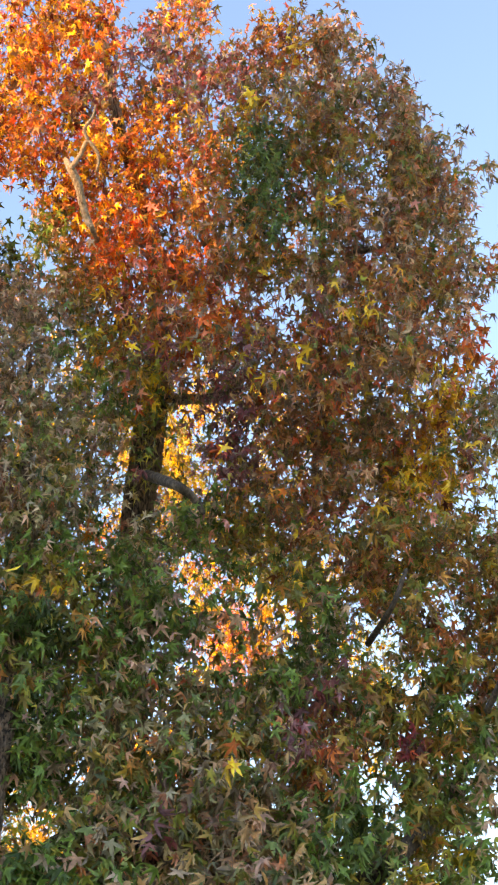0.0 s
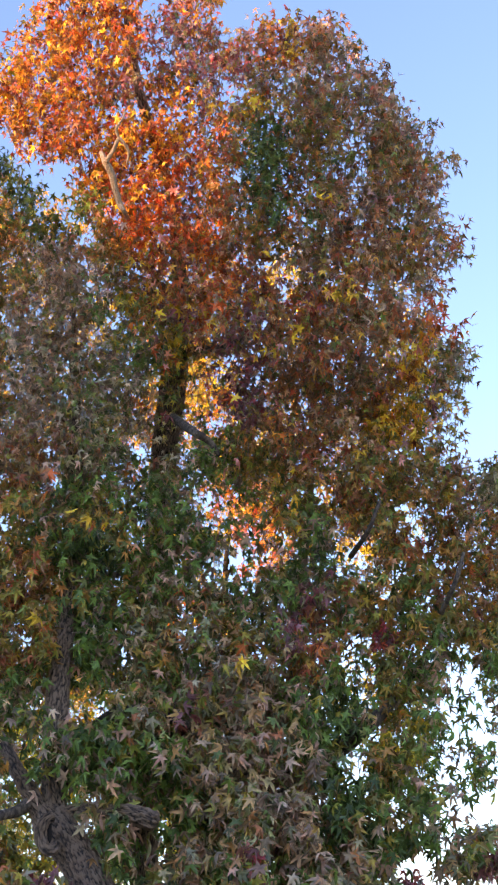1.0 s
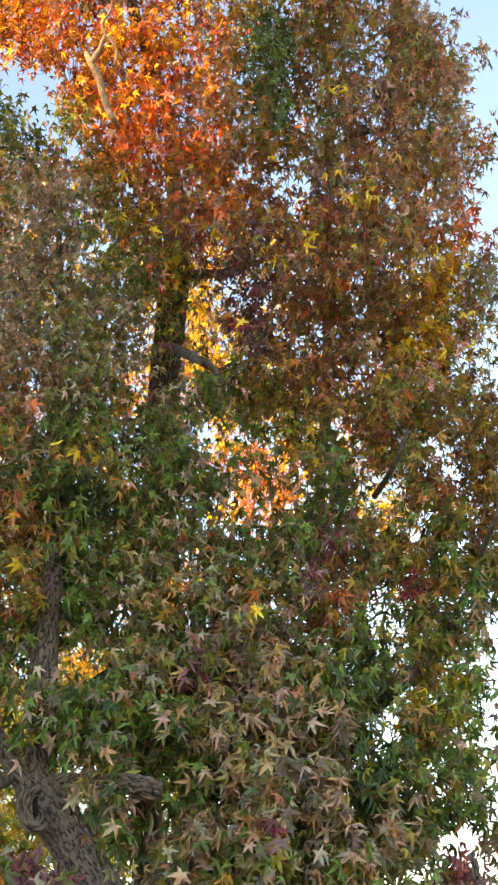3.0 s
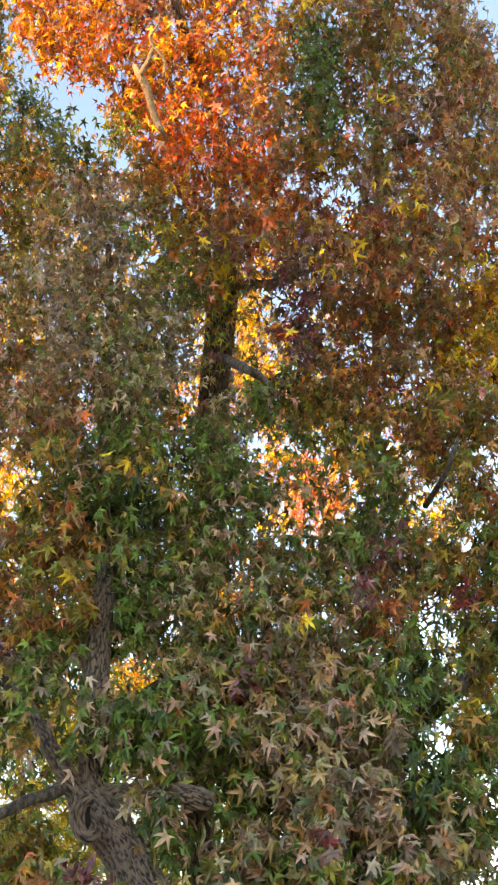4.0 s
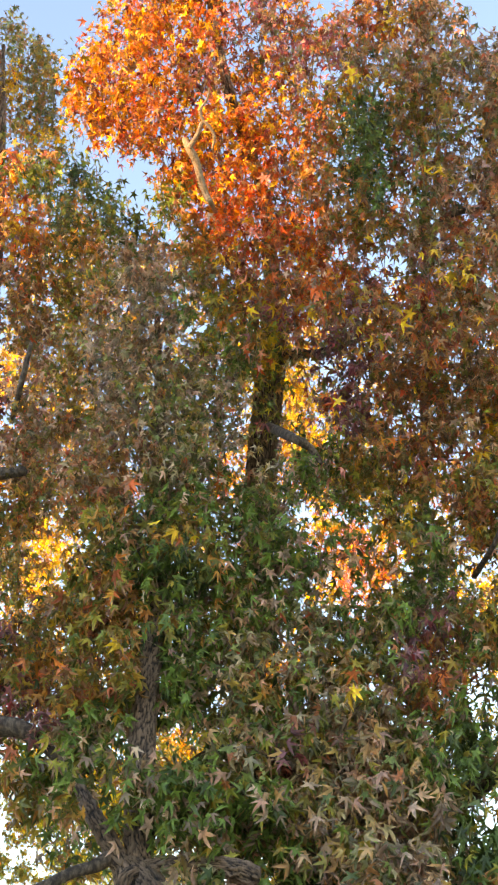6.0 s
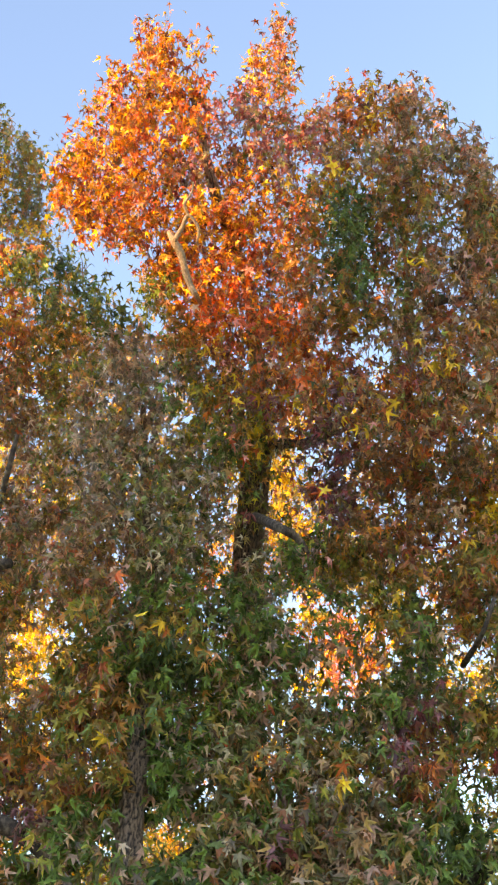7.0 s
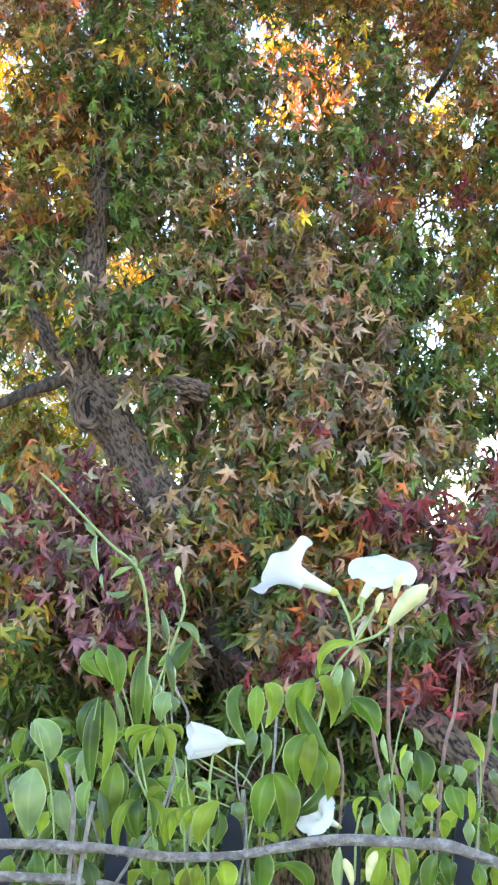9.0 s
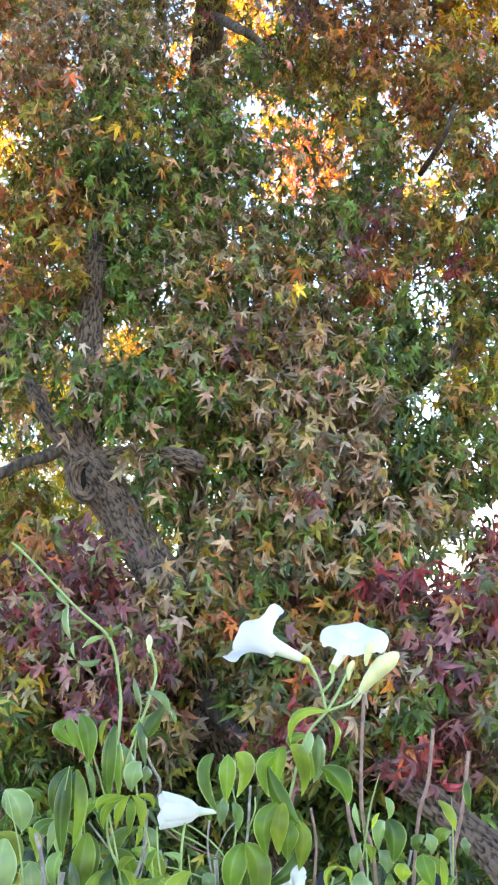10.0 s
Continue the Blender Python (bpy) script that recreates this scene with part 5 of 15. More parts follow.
bough(sweetgum_orange, (-1.09, 7.74, 8.67), (0.07, 0.16, 0.07), "orange", 20, size=0.050, far=True)
bough(sweetgum_orange, (-0.83, 7.77, 8.75), (0.20, 0.16, 0.10), "orange", 108, size=0.050, far=True)
bough(sweetgum_orange, (-0.56, 7.74, 8.70), (0.07, 0.16, 0.10), "orange", 20, size=0.050, far=True)
bough(sweetgum_orange, (-0.12, 7.94, 8.86), (0.07, 0.16, 0.10), "orange", 54, size=0.050, far=True)
bough(sweetgum_orange, (0.03, 8.31, 9.21), (0.08, 0.16, 0.11), "russet", 54, size=0.050, far=True)
bough(sweetgum_orange, (-1.26, 7.63, 8.30), (0.07, 0.16, 0.07), "orange", 20, size=0.050, far=True)
bough(sweetgum_orange, (-0.92, 7.75, 8.48), (0.30, 0.16, 0.10), "orange", 163, size=0.050, far=True)
bough(sweetgum_orange, (-0.54, 7.85, 8.56), (0.10, 0.16, 0.10), "flame", 54, size=0.050, far=True)
bough(sweetgum_orange, (-0.34, 7.93, 8.59), (0.10, 0.16, 0.07), "flame", 20, size=0.050, far=True)
bough(sweetgum_orange, (-0.15, 7.94, 8.57), (0.10, 0.16, 0.10), "orange", 54, size=0.050, far=True)
bough(sweetgum_orange, (0.02, 8.39, 9.01), (0.08, 0.16, 0.11), "russet", 54, size=0.050, far=True)
bough(sweetgum_orange, (-1.07, 7.74, 8.22), (0.27, 0.16, 0.10), "orange", 163, size=0.050, far=True)
bough(sweetgum_orange, (-0.72, 7.72, 8.20), (0.10, 0.16, 0.10), "orange", 54, size=0.050, far=True)
bough(sweetgum_orange, (-0.53, 7.79, 8.26), (0.10, 0.16, 0.10), "flame", 54, size=0.050, far=True)
bough(sweetgum_orange, (-0.25, 7.96, 8.37), (0.20, 0.16, 0.10), "maroon", 108, size=0.050, far=True)
bough(sweetgum_orange, (0.05, 8.44, 8.76), (0.11, 0.16, 0.11), "russet", 54, size=0.050, far=True)
bough(sweetgum_orange, (-1.07, 7.62, 7.87), (0.29, 0.16, 0.10), "orange", 163, size=0.050, far=True)
bough(sweetgum_orange, (-0.62, 7.72, 7.97), (0.19, 0.16, 0.10), "orange", 108, size=0.050, far=True)
bough(sweetgum_orange, (-0.34, 7.95, 8.09), (0.10, 0.16, 0.10), "orange", 20, size=0.050, far=True)
bough(sweetgum_orange, (-0.15, 7.98, 8.12), (0.10, 0.16, 0.10), "maroon", 54, size=0.050, far=True)
bough(sweetgum_orange, (0.04, 8.54, 8.56), (0.11, 0.16, 0.11), "russet", 54, size=0.050, far=True)
bough(sweetgum_orange, (-1.24, 7.57, 7.58), (0.28, 0.16, 0.09), "orange", 163, size=0.050, far=True)
bough(sweetgum_orange, (-0.88, 7.60, 7.63), (0.09, 0.16, 0.09), "orange", 54, size=0.050, far=True)
bough(sweetgum_orange, (-0.70, 7.63, 7.65), (0.09, 0.16, 0.09), "russet", 54, size=0.050, far=True)
bough(sweetgum_orange, (-0.52, 7.72, 7.72), (0.09, 0.16, 0.09), "maroon", 54, size=0.050, far=True)
bough(sweetgum_orange, (-0.36, 8.39, 8.19), (0.10, 0.16, 0.10), "russet", 54, size=0.050, far=True)
bough(sweetgum_orange, (-0.15, 7.87, 7.83), (0.10, 0.16, 0.10), "orange", 54, size=0.050, far=True)
bough(sweetgum_orange, (0.04, 8.01, 7.91), (0.10, 0.16, 0.10), "maroon", 54, size=0.050, far=True)
bough(sweetgum_orange, (-1.25, 7.70, 7.46), (0.28, 0.16, 0.09), "orange", 163, size=0.050, far=True)
bough(sweetgum_orange, (-0.87, 7.53, 7.34), (0.09, 0.16, 0.09), "flame", 54, size=0.050, far=True)
bough(sweetgum_orange, (-0.51, 7.67, 7.41), (0.28, 0.16, 0.09), "orange", 163, size=0.050, far=True)
bough(sweetgum_orange, (-0.15, 7.86, 7.57), (0.09, 0.16, 0.09), "orange", 54, size=0.050, far=True)
bough(sweetgum_orange, (0.04, 8.45, 7.98), (0.10, 0.16, 0.10), "russet", 54, size=0.050, far=True)
bough(sweetgum_orange, (-1.06, 7.68, 7.24), (0.28, 0.16, 0.09), "orange", 163, size=0.050, far=True)
bough(sweetgum_orange, (-0.70, 7.74, 7.24), (0.09, 0.16, 0.09), "orange", 54, size=0.050, far=True)
bough(sweetgum_orange, (-0.51, 7.64, 7.17), (0.09, 0.16, 0.09), "gold", 54, size=0.050, far=True)
bough(sweetgum_orange, (-0.25, 7.84, 7.31), (0.19, 0.16, 0.09), "orange", 108, size=0.050, far=True)
bough(sweetgum_orange, (-1.30, 7.93, 7.18), (0.07, 0.16, 0.09), "dark", 20, size=0.050, far=True)
bough(sweetgum_orange, (-0.68, 7.83, 7.09), (0.25, 0.16, 0.09), "orange", 163, size=0.050, far=True)
bough(sweetgum_orange, (-0.33, 7.71, 6.99), (0.09, 0.16, 0.09), "orange", 54, size=0.050, far=True)
bough(sweetgum_orange, (-0.07, 7.93, 7.15), (0.19, 0.16, 0.09), "flame", 108, size=0.050, far=True)
bough(sweetgum_orange, (-1.09, 8.02, 6.98), (0.09, 0.16, 0.07), "dark", 20, size=0.050, far=True)
bough(sweetgum_orange, (-0.80, 7.95, 6.96), (0.18, 0.16, 0.09), "green", 108, size=0.050, far=True)
bough(sweetgum_orange, (-0.51, 7.71, 6.82), (0.09, 0.16, 0.09), "orange", 54, size=0.050, far=True)
bough(sweetgum_orange, (-0.25, 7.80, 6.85), (0.18, 0.16, 0.09), "flame", 108, size=0.050, far=True)
bough(sweetgum_orange, (-1.20, 8.23, 6.93), (0.19, 0.16, 0.10), "dark", 108, size=0.050, far=True)
bough(sweetgum_orange, (-0.89, 7.94, 6.77), (0.09, 0.16, 0.09), "dark", 20, size=0.050, far=True)
bough(sweetgum_orange, (-0.70, 7.92, 6.75), (0.09, 0.16, 0.09), "olive", 54, size=0.050, far=True)
bough(sweetgum_orange, (-0.43, 7.82, 6.67), (0.18, 0.16, 0.09), "flame", 108, size=0.050, far=True)
bough(sweetgum_orange, (-0.07, 7.83, 6.63), (0.18, 0.16, 0.09), "russet", 108, size=0.050, far=True)
bough(sweetgum_orange, (-0.89, 7.99, 6.57), (0.09, 0.16, 0.09), "tan", 54, size=0.050, far=True)
bough(sweetgum_orange, (-0.70, 7.90, 6.52), (0.09, 0.16, 0.09), "browngreen", 54, size=0.050, far=True)
bough(sweetgum_orange, (-0.52, 7.97, 6.55), (0.09, 0.16, 0.09), "russet", 54, size=0.050, far=True)
bough(sweetgum_orange, (-0.34, 7.95, 6.51), (0.09, 0.16, 0.09), "orange", 54, size=0.050, far=True)
bough(sweetgum_orange, (-0.16, 7.87, 6.49), (0.09, 0.16, 0.09), "russet", 54, size=0.050, far=True)
bough(sweetgum_orange, (0.10, 7.74, 6.39), (0.18, 0.16, 0.09), "flame", 108, size=0.050, far=True)
bough(sweetgum_orange, (-0.34, 7.96, 6.33), (0.09, 0.16, 0.09), "russet", 54, size=0.050, far=True)
bough(sweetgum_orange, (0.01, 7.57, 6.10), (0.08, 0.16, 0.08), "russet", 54, size=0.050, far=True)
bough(sweetgum_orange, (0.18, 7.43, 6.01), (0.08, 0.16, 0.08), "flame", 54, size=0.050, far=True)
bough(sweetgum_orange, (0.17, 7.29, 5.73), (0.08, 0.16, 0.08), "russet", 54, size=0.050, far=True)
bough(sweetgum_orange, (-0.51, 7.79, 5.81), (0.09, 0.16, 0.09), "yellowgreen", 54, size=0.050, far=True)
bough(sweetgum_orange, (-0.33, 7.73, 5.82), (0.08, 0.16, 0.08), "olive", 54, size=0.050, far=True)
bough(sweetgum_orange, (-0.17, 7.80, 5.85), (0.09, 0.16, 0.09), "yellowgreen", 54, size=0.050, far=True)
bough(sweetgum_orange, (0.00, 7.81, 5.81), (0.09, 0.16, 0.09), "brown", 54, size=0.050, far=True)
bough(sweetgum_orange, (0.26, 7.75, 5.81), (0.17, 0.16, 0.08), "maroon", 108, size=0.050, far=True)
bough(sweetgum_orange, (-0.34, 7.80, 5.64), (0.08, 0.16, 0.08), "green", 54, size=0.050, far=True)
bough(sweetgum_orange, (-0.17, 7.99, 5.76), (0.09, 0.16, 0.09), "olive", 54, size=0.050, far=True)
bough(sweetgum_orange, (-0.02, 8.07, 5.77), (0.06, 0.16, 0.09), "olive", 20, size=0.050, far=True)
bough(sweetgum_orange, (0.37, 7.89, 5.68), (0.06, 0.16, 0.09), "maroon", 54, size=0.050, far=True)
bough(sweetgum_orange, (-0.01, 8.34, 5.67), (0.05, 0.12, 0.05), "olive", 5, size=0.062)
bough(sweetgum_orange, (0.25, 8.00, 5.53), (0.17, 0.16, 0.06), "maroon", 108, size=0.050, far=True)
bough(sweetgum_orange, (-0.35, 8.09, 5.39), (0.09, 0.16, 0.09), "tangreen", 54, size=0.050, far=True)
bough(sweetgum_orange, (-0.00, 8.24, 5.47), (0.09, 0.16, 0.09), "olive", 20, size=0.050, far=True)
bough(sweetgum_orange, (0.17, 8.10, 5.42), (0.09, 0.16, 0.09), "maroon", 20, size=0.050, far=True)
bough(sweetgum_orange, (-0.01, 8.36, 5.33), (0.09, 0.16, 0.09), "green", 20, size=0.050, far=True)
bough(sweetgum_orange, (-1.05, 8.03, 8.59), (0.20, 0.24, 0.20), "orange", 220, size=0.052, far=True)
bough(sweetgum_orange, (-0.65, 8.03, 8.57), (0.19, 0.24, 0.19), "orange", 220, size=0.052, far=True)
bough(sweetgum_orange, (-0.22, 8.34, 8.78), (0.14, 0.24, 0.14), "maroon", 165, size=0.052, far=True)
bough(sweetgum_orange, (0.12, 8.26, 8.69), (0.10, 0.24, 0.10), "russet", 52, size=0.052, far=True)
bough(sweetgum_orange, (-1.37, 7.94, 7.98), (0.13, 0.24, 0.13), "orange", 165, size=0.052, far=True)
bough(sweetgum_orange, (-1.02, 7.93, 8.00), (0.19, 0.24, 0.19), "orange", 220, size=0.052, far=True)
bough(sweetgum_orange, (-0.64, 8.03, 8.07), (0.19, 0.24, 0.19), "maroon", 220, size=0.052, far=True)
bough(sweetgum_orange, (-0.23, 8.29, 8.22), (0.14, 0.24, 0.14), "russet", 165, size=0.052, far=True)
bough(sweetgum_orange, (0.11, 8.21, 8.23), (0.13, 0.24, 0.13), "maroon", 165, size=0.052, far=True)
bough(sweetgum_orange, (-1.37, 8.02, 7.64), (0.13, 0.24, 0.13), "orange", 165, size=0.052, far=True)
bough(sweetgum_orange, (-1.02, 8.03, 7.60), (0.18, 0.24, 0.18), "flame", 220, size=0.052, far=True)
bough(sweetgum_orange, (-0.63, 7.96, 7.54), (0.18, 0.24, 0.18), "orange", 220, size=0.052, far=True)
bough(sweetgum_orange, (-0.25, 8.10, 7.63), (0.18, 0.24, 0.18), "orange", 220, size=0.052, far=True)
bough(sweetgum_orange, (0.13, 7.95, 7.51), (0.18, 0.24, 0.18), "russet", 220, size=0.052, far=True)
bough(sweetgum_orange, (-0.63, 8.13, 7.20), (0.18, 0.24, 0.18), "orange", 220, size=0.052, far=True)
bough(sweetgum_orange, (-0.26, 8.17, 7.22), (0.18, 0.24, 0.18), "flame", 220, size=0.052, far=True)
bough(sweetgum_orange, (0.11, 7.85, 6.99), (0.17, 0.24, 0.17), "browngreen", 220, size=0.052, far=True)
bough(sweetgum_orange, (-1.06, 8.34, 6.86), (0.13, 0.24, 0.13), "dark", 165, size=0.052, far=True)
bough(sweetgum_orange, (-0.63, 8.17, 6.78), (0.18, 0.24, 0.18), "olive", 220, size=0.052, far=True)
bough(sweetgum_orange, (-0.26, 8.13, 6.74), (0.18, 0.24, 0.18), "flame", 220, size=0.052, far=True)
bough(sweetgum_orange, (0.11, 7.97, 6.64), (0.17, 0.24, 0.17), "flame", 220, size=0.052, far=True)
bough(sweetgum_orange, (-0.26, 8.09, 6.30), (0.17, 0.24, 0.17), "russet", 220, size=0.052, far=True)
bough(sweetgum_orange, (0.10, 7.81, 6.13), (0.17, 0.24, 0.17), "flame", 220, size=0.052, far=True)
bough(sweetgum_orange, (-0.58, 8.04, 5.84), (0.12, 0.24, 0.12), "tangreen", 165, size=0.052, far=True)
bough(sweetgum_orange, (-0.26, 8.15, 5.92), (0.17, 0.24, 0.17), "green", 220, size=0.052, far=True)
bough(sweetgum_orange, (0.44, 8.00, 5.83), (0.17, 0.24, 0.17), "brown", 220, size=0.052, far=True)
bough(sweetgum_orange, (0.44, 8.25, 5.56), (0.17, 0.24, 0.17), "maroon", 220, size=0.052, far=True)
bough(sweetgum_orange, (-0.89, 8.25, 9.45), (0.21, 0.24, 0.21), "orange", 95, size=0.052, far=True)
bough(sweetgum_orange, (0.06, 8.56, 9.70), (0.15, 0.24, 0.15), "russet", 47, size=0.052, far=True)
bough(sweetgum_orange, (-0.89, 8.38, 9.15), (0.21, 0.24, 0.21), "orange", 190, size=0.052, far=True)
bough(sweetgum_orange, (-0.05, 8.60, 9.32), (0.21, 0.24, 0.21), "orange", 190, size=0.052, far=True)
bough(sweetgum_orange, (-1.28, 8.34, 8.60), (0.20, 0.24, 0.20), "orange", 190, size=0.052, far=True)
bough(sweetgum_orange, (-0.87, 8.31, 8.56), (0.20, 0.24, 0.20), "orange", 190, size=0.052, far=True)
bough(sweetgum_orange, (-0.51, 8.50, 8.75), (0.14, 0.24, 0.14), "maroon", 142, size=0.052, far=True)
bough(sweetgum_orange, (-0.06, 8.73, 8.88), (0.21, 0.24, 0.21), "maroon", 190, size=0.052, far=True)
bough(sweetgum_orange, (-1.26, 8.34, 8.08), (0.19, 0.24, 0.19), "orange", 190, size=0.052, far=True)
bough(sweetgum_orange, (-0.85, 8.25, 8.00), (0.19, 0.24, 0.19), "orange", 190, size=0.052, far=True)
bough(sweetgum_orange, (-0.47, 8.43, 8.13), (0.19, 0.24, 0.19), "orange", 190, size=0.052, far=True)
bough(sweetgum_orange, (-0.06, 8.53, 8.20), (0.20, 0.24, 0.20), "orange", 190, size=0.052, far=True)
bough(sweetgum_orange, (-0.85, 8.38, 7.62), (0.19, 0.24, 0.19), "orange", 190, size=0.052, far=True)
bough(sweetgum_orange, (-0.46, 8.40, 7.62), (0.19, 0.24, 0.19), "orange", 190, size=0.052, far=True)
bough(sweetgum_orange, (-0.07, 8.48, 7.66), (0.19, 0.24, 0.19), "flame", 190, size=0.052, far=True)
bough(sweetgum_orange, (-0.84, 8.62, 7.34), (0.13, 0.24, 0.13), "green", 142, size=0.052, far=True)
bough(sweetgum_orange, (-0.47, 8.52, 7.23), (0.19, 0.24, 0.19), "flame", 190, size=0.052, far=True)
bough(sweetgum_orange, (-0.07, 8.42, 7.15), (0.18, 0.24, 0.18), "russet", 190, size=0.052, far=True)
bough(sweetgum_orange, (-0.85, 8.56, 6.81), (0.18, 0.24, 0.18), "tan", 190, size=0.052, far=True)
bough(sweetgum_orange, (-0.47, 8.66, 6.86), (0.19, 0.24, 0.19), "orange", 190, size=0.052, far=True)
bough(sweetgum_orange, (-0.08, 8.50, 6.75), (0.18, 0.24, 0.18), "russet", 190, size=0.052, far=True)
bough(sweetgum_orange, (0.29, 8.29, 6.61), (0.18, 0.24, 0.18), "flame", 190, size=0.052, far=True)
bough(sweetgum_orange, (0.28, 8.35, 6.22), (0.17, 0.24, 0.17), "maroon", 190, size=0.052, far=True)
bough(sweetgum_orange, (-0.16, 8.02, 5.32), (0.06, 0.05, 0.06), "olive", 17, size=0.052, far=True)
bough(sweetgum_orange, (-0.19, 8.02, 5.42), (0.06, 0.05, 0.06), "yellowgreen", 17, size=0.052, far=True)
bough(sweetgum_orange, (-0.19, 8.02, 5.55), (0.06, 0.05, 0.06), "olive", 17, size=0.052, far=True)
bough(sweetgum_orange, (-0.21, 8.02, 5.68), (0.06, 0.05, 0.06), "gold", 17, size=0.052, far=True)
bough(sweetgum_orange, (-0.16, 8.02, 5.82), (0.06, 0.05, 0.06), "yellowgreen", 17, size=0.052, far=True)
bough(sweetgum_orange, (-0.13, 8.02, 5.96), (0.06, 0.05, 0.06), "umber", 17, size=0.052, far=True)
bough(sweetgum_orange, (-0.18, 8.02, 6.10), (0.06, 0.05, 0.06), "olive", 17, size=0.052, far=True)
bough(sweetgum_orange, (0.07, 8.19, 5.60), (0.05, 0.05, 0.05), "flame", 4, size=0.054)
bough(sweetgum_orange, (-0.07, 7.57, 5.85), (0.05, 0.05, 0.05), "gold", 5, size=0.054)
bough(sweetgum_orange, (0.17, 7.80, 5.38), (0.05, 0.05, 0.05), "flame", 4, size=0.054)
bough(sweetgum_orange, (0.02, 7.83, 6.95), (0.05, 0.05, 0.05), "coral", 4, size=0.054)
bough(sweetgum_orange, (-0.35, 7.55, 5.65), (0.05, 0.05, 0.05), "flame", 3, size=0.054)
bough(sweetgum_orange, (0.18, 7.79, 5.40), (0.05, 0.05, 0.05), "orange", 4, size=0.054)
bough(sweetgum_orange, (0.10, 7.50, 5.80), (0.05, 0.05, 0.05), "gold", 6, size=0.054)
bough(sweetgum_orange, (-0.39, 7.77, 6.36), (0.05, 0.05, 0.05), "orange", 6, size=0.054)
bough(sweetgum_orange, (-0.24, 7.86, 5.29), (0.05, 0.05, 0.05), "crimson", 4, size=0.054)
bough(sweetgum_orange, (0.23, 7.81, 5.37), (0.05, 0.05, 0.05), "crimson", 6, size=0.054)
bough(sweetgum_orange, (-0.00, 7.70, 6.41), (0.05, 0.05, 0.05), "gold", 3, size=0.054)
bough(sweetgum_orange, (-0.39, 7.65, 5.86), (0.05, 0.05, 0.05), "flame", 4, size=0.054)
bough(sweetgum_orange, (-0.26, 7.55, 5.64), (0.05, 0.05, 0.05), "coral", 4, size=0.054)
bough(sweetgum_orange, (-0.03, 7.73, 6.59), (0.05, 0.05, 0.05), "flame", 6, size=0.054)
bough(sweetgum_orange, (0.37, 7.71, 5.56), (0.05, 0.05, 0.05), "crimson", 4, size=0.054)
bough(sweetgum_orange, (-0.23, 7.56, 5.64), (0.05, 0.05, 0.05), "gold", 5, size=0.054)
bough(sweetgum_orange, (-0.22, 7.58, 5.59), (0.05, 0.05, 0.05), "gold", 3, size=0.054)
bough(sweetgum_orange, (-0.24, 7.57, 5.61), (0.05, 0.05, 0.05), "flame", 5, size=0.054)
bough(sweetgum_orange, (-0.24, 7.68, 6.64), (0.05, 0.05, 0.05), "coral", 5, size=0.054)
bough(sweetgum_orange, (-0.30, 7.67, 6.50), (0.05, 0.05, 0.05), "coral", 4, size=0.054)
bough(sweetgum_orange, (-0.33, 7.79, 6.23), (0.05, 0.05, 0.05), "coral", 3, size=0.054)
bough(sweetgum_orange, (-0.35, 7.66, 6.75), (0.05, 0.05, 0.05), "flame", 5, size=0.054)
bough(sweetgum_orange, (-0.18, 7.70, 6.78), (0.05, 0.05, 0.05), "coral", 5, size=0.054)
bough(sweetgum_orange, (-0.18, 8.36, 5.67), (0.05, 0.05, 0.05), "flame", 4, size=0.054)
bough(sweetgum_orange, (0.09, 6.82, 5.63), (0.04, 0.03, 0.04), "flame", 7, size=0.066)
bough(sweetgum_orange, (-0.55, 7.57, 6.53), (0.03, 0.03, 0.03), "flame", 4, size=0.066)
bough(sweetgum_orange, (0.09, 8.01, 5.65), (0.03, 0.08, 0.02), "maroon", 8, size=0.050)
bough(sweetgum_orange, (0.17, 7.88, 5.58), (0.03, 0.08, 0.02), "maroon", 9, size=0.050)
bough(sweetgum_orange, (0.25, 7.88, 5.67), (0.03, 0.08, 0.02), "maroon", 10, size=0.050)
bough(sweetgum_orange, (0.25, 7.88, 5.59), (0.03, 0.08, 0.02), "maroon", 8, size=0.050)
bough(sweetgum_orange, (0.12, 7.94, 5.80), (0.03, 0.08, 0.02), "maroon", 8, size=0.050)
bough(sweetgum_orange, (0.21, 7.88, 5.77), (0.03, 0.08, 0.02), "maroon", 8, size=0.050)
bough(sweetgum_orange, (0.06, 7.94, 5.80), (0.03, 0.08, 0.02), "maroon", 6, size=0.050)
sweetgum_brown = tree("sweetgum_tree", (2.2, 9.2, 0), "tall sweetgum with dull brown and russet leaves")
bark_part("trunk", sweetgum_brown, [(0.59, 8.03, -0.06, 0.097), (0.59, 7.98, 0.42, 0.075), (0.63, 9.09, 1.95, 0.067), (0.75, 9.63, 3.47, 0.057), (0.80, 9.79, 4.59, 0.039), (0.87, 9.59, 5.44, 0.031), (0.92, 9.27, 6.74, 0.022), (0.91, 8.71, 7.68, 0.022), (0.80, 8.24, 8.22, 0.011)], "slender furrowed trunk", seed=29.6)
tube_part("limb", sweetgum_brown, [(0.79, 7.97, 3.05, 0.053), (0.94, 7.61, 3.12, 0.052), (1.09, 7.54, 3.24, 0.041), (1.25, 7.77, 3.43, 0.028), (1.38, 7.89, 3.60, 0.022), (1.48, 7.91, 3.76, 0.015)], LIMB, "", sides=14, steps=8, rough=0.12)
tube_part("limb", sweetgum_brown, [(0.82, 7.80, 6.56, 0.024), (0.95, 7.57, 6.54, 0.019), (1.09, 7.44, 6.48, 0.019), (1.31, 7.41, 6.45, 0.011)], LIMB, "", sides=10, steps=8, rough=0.1)
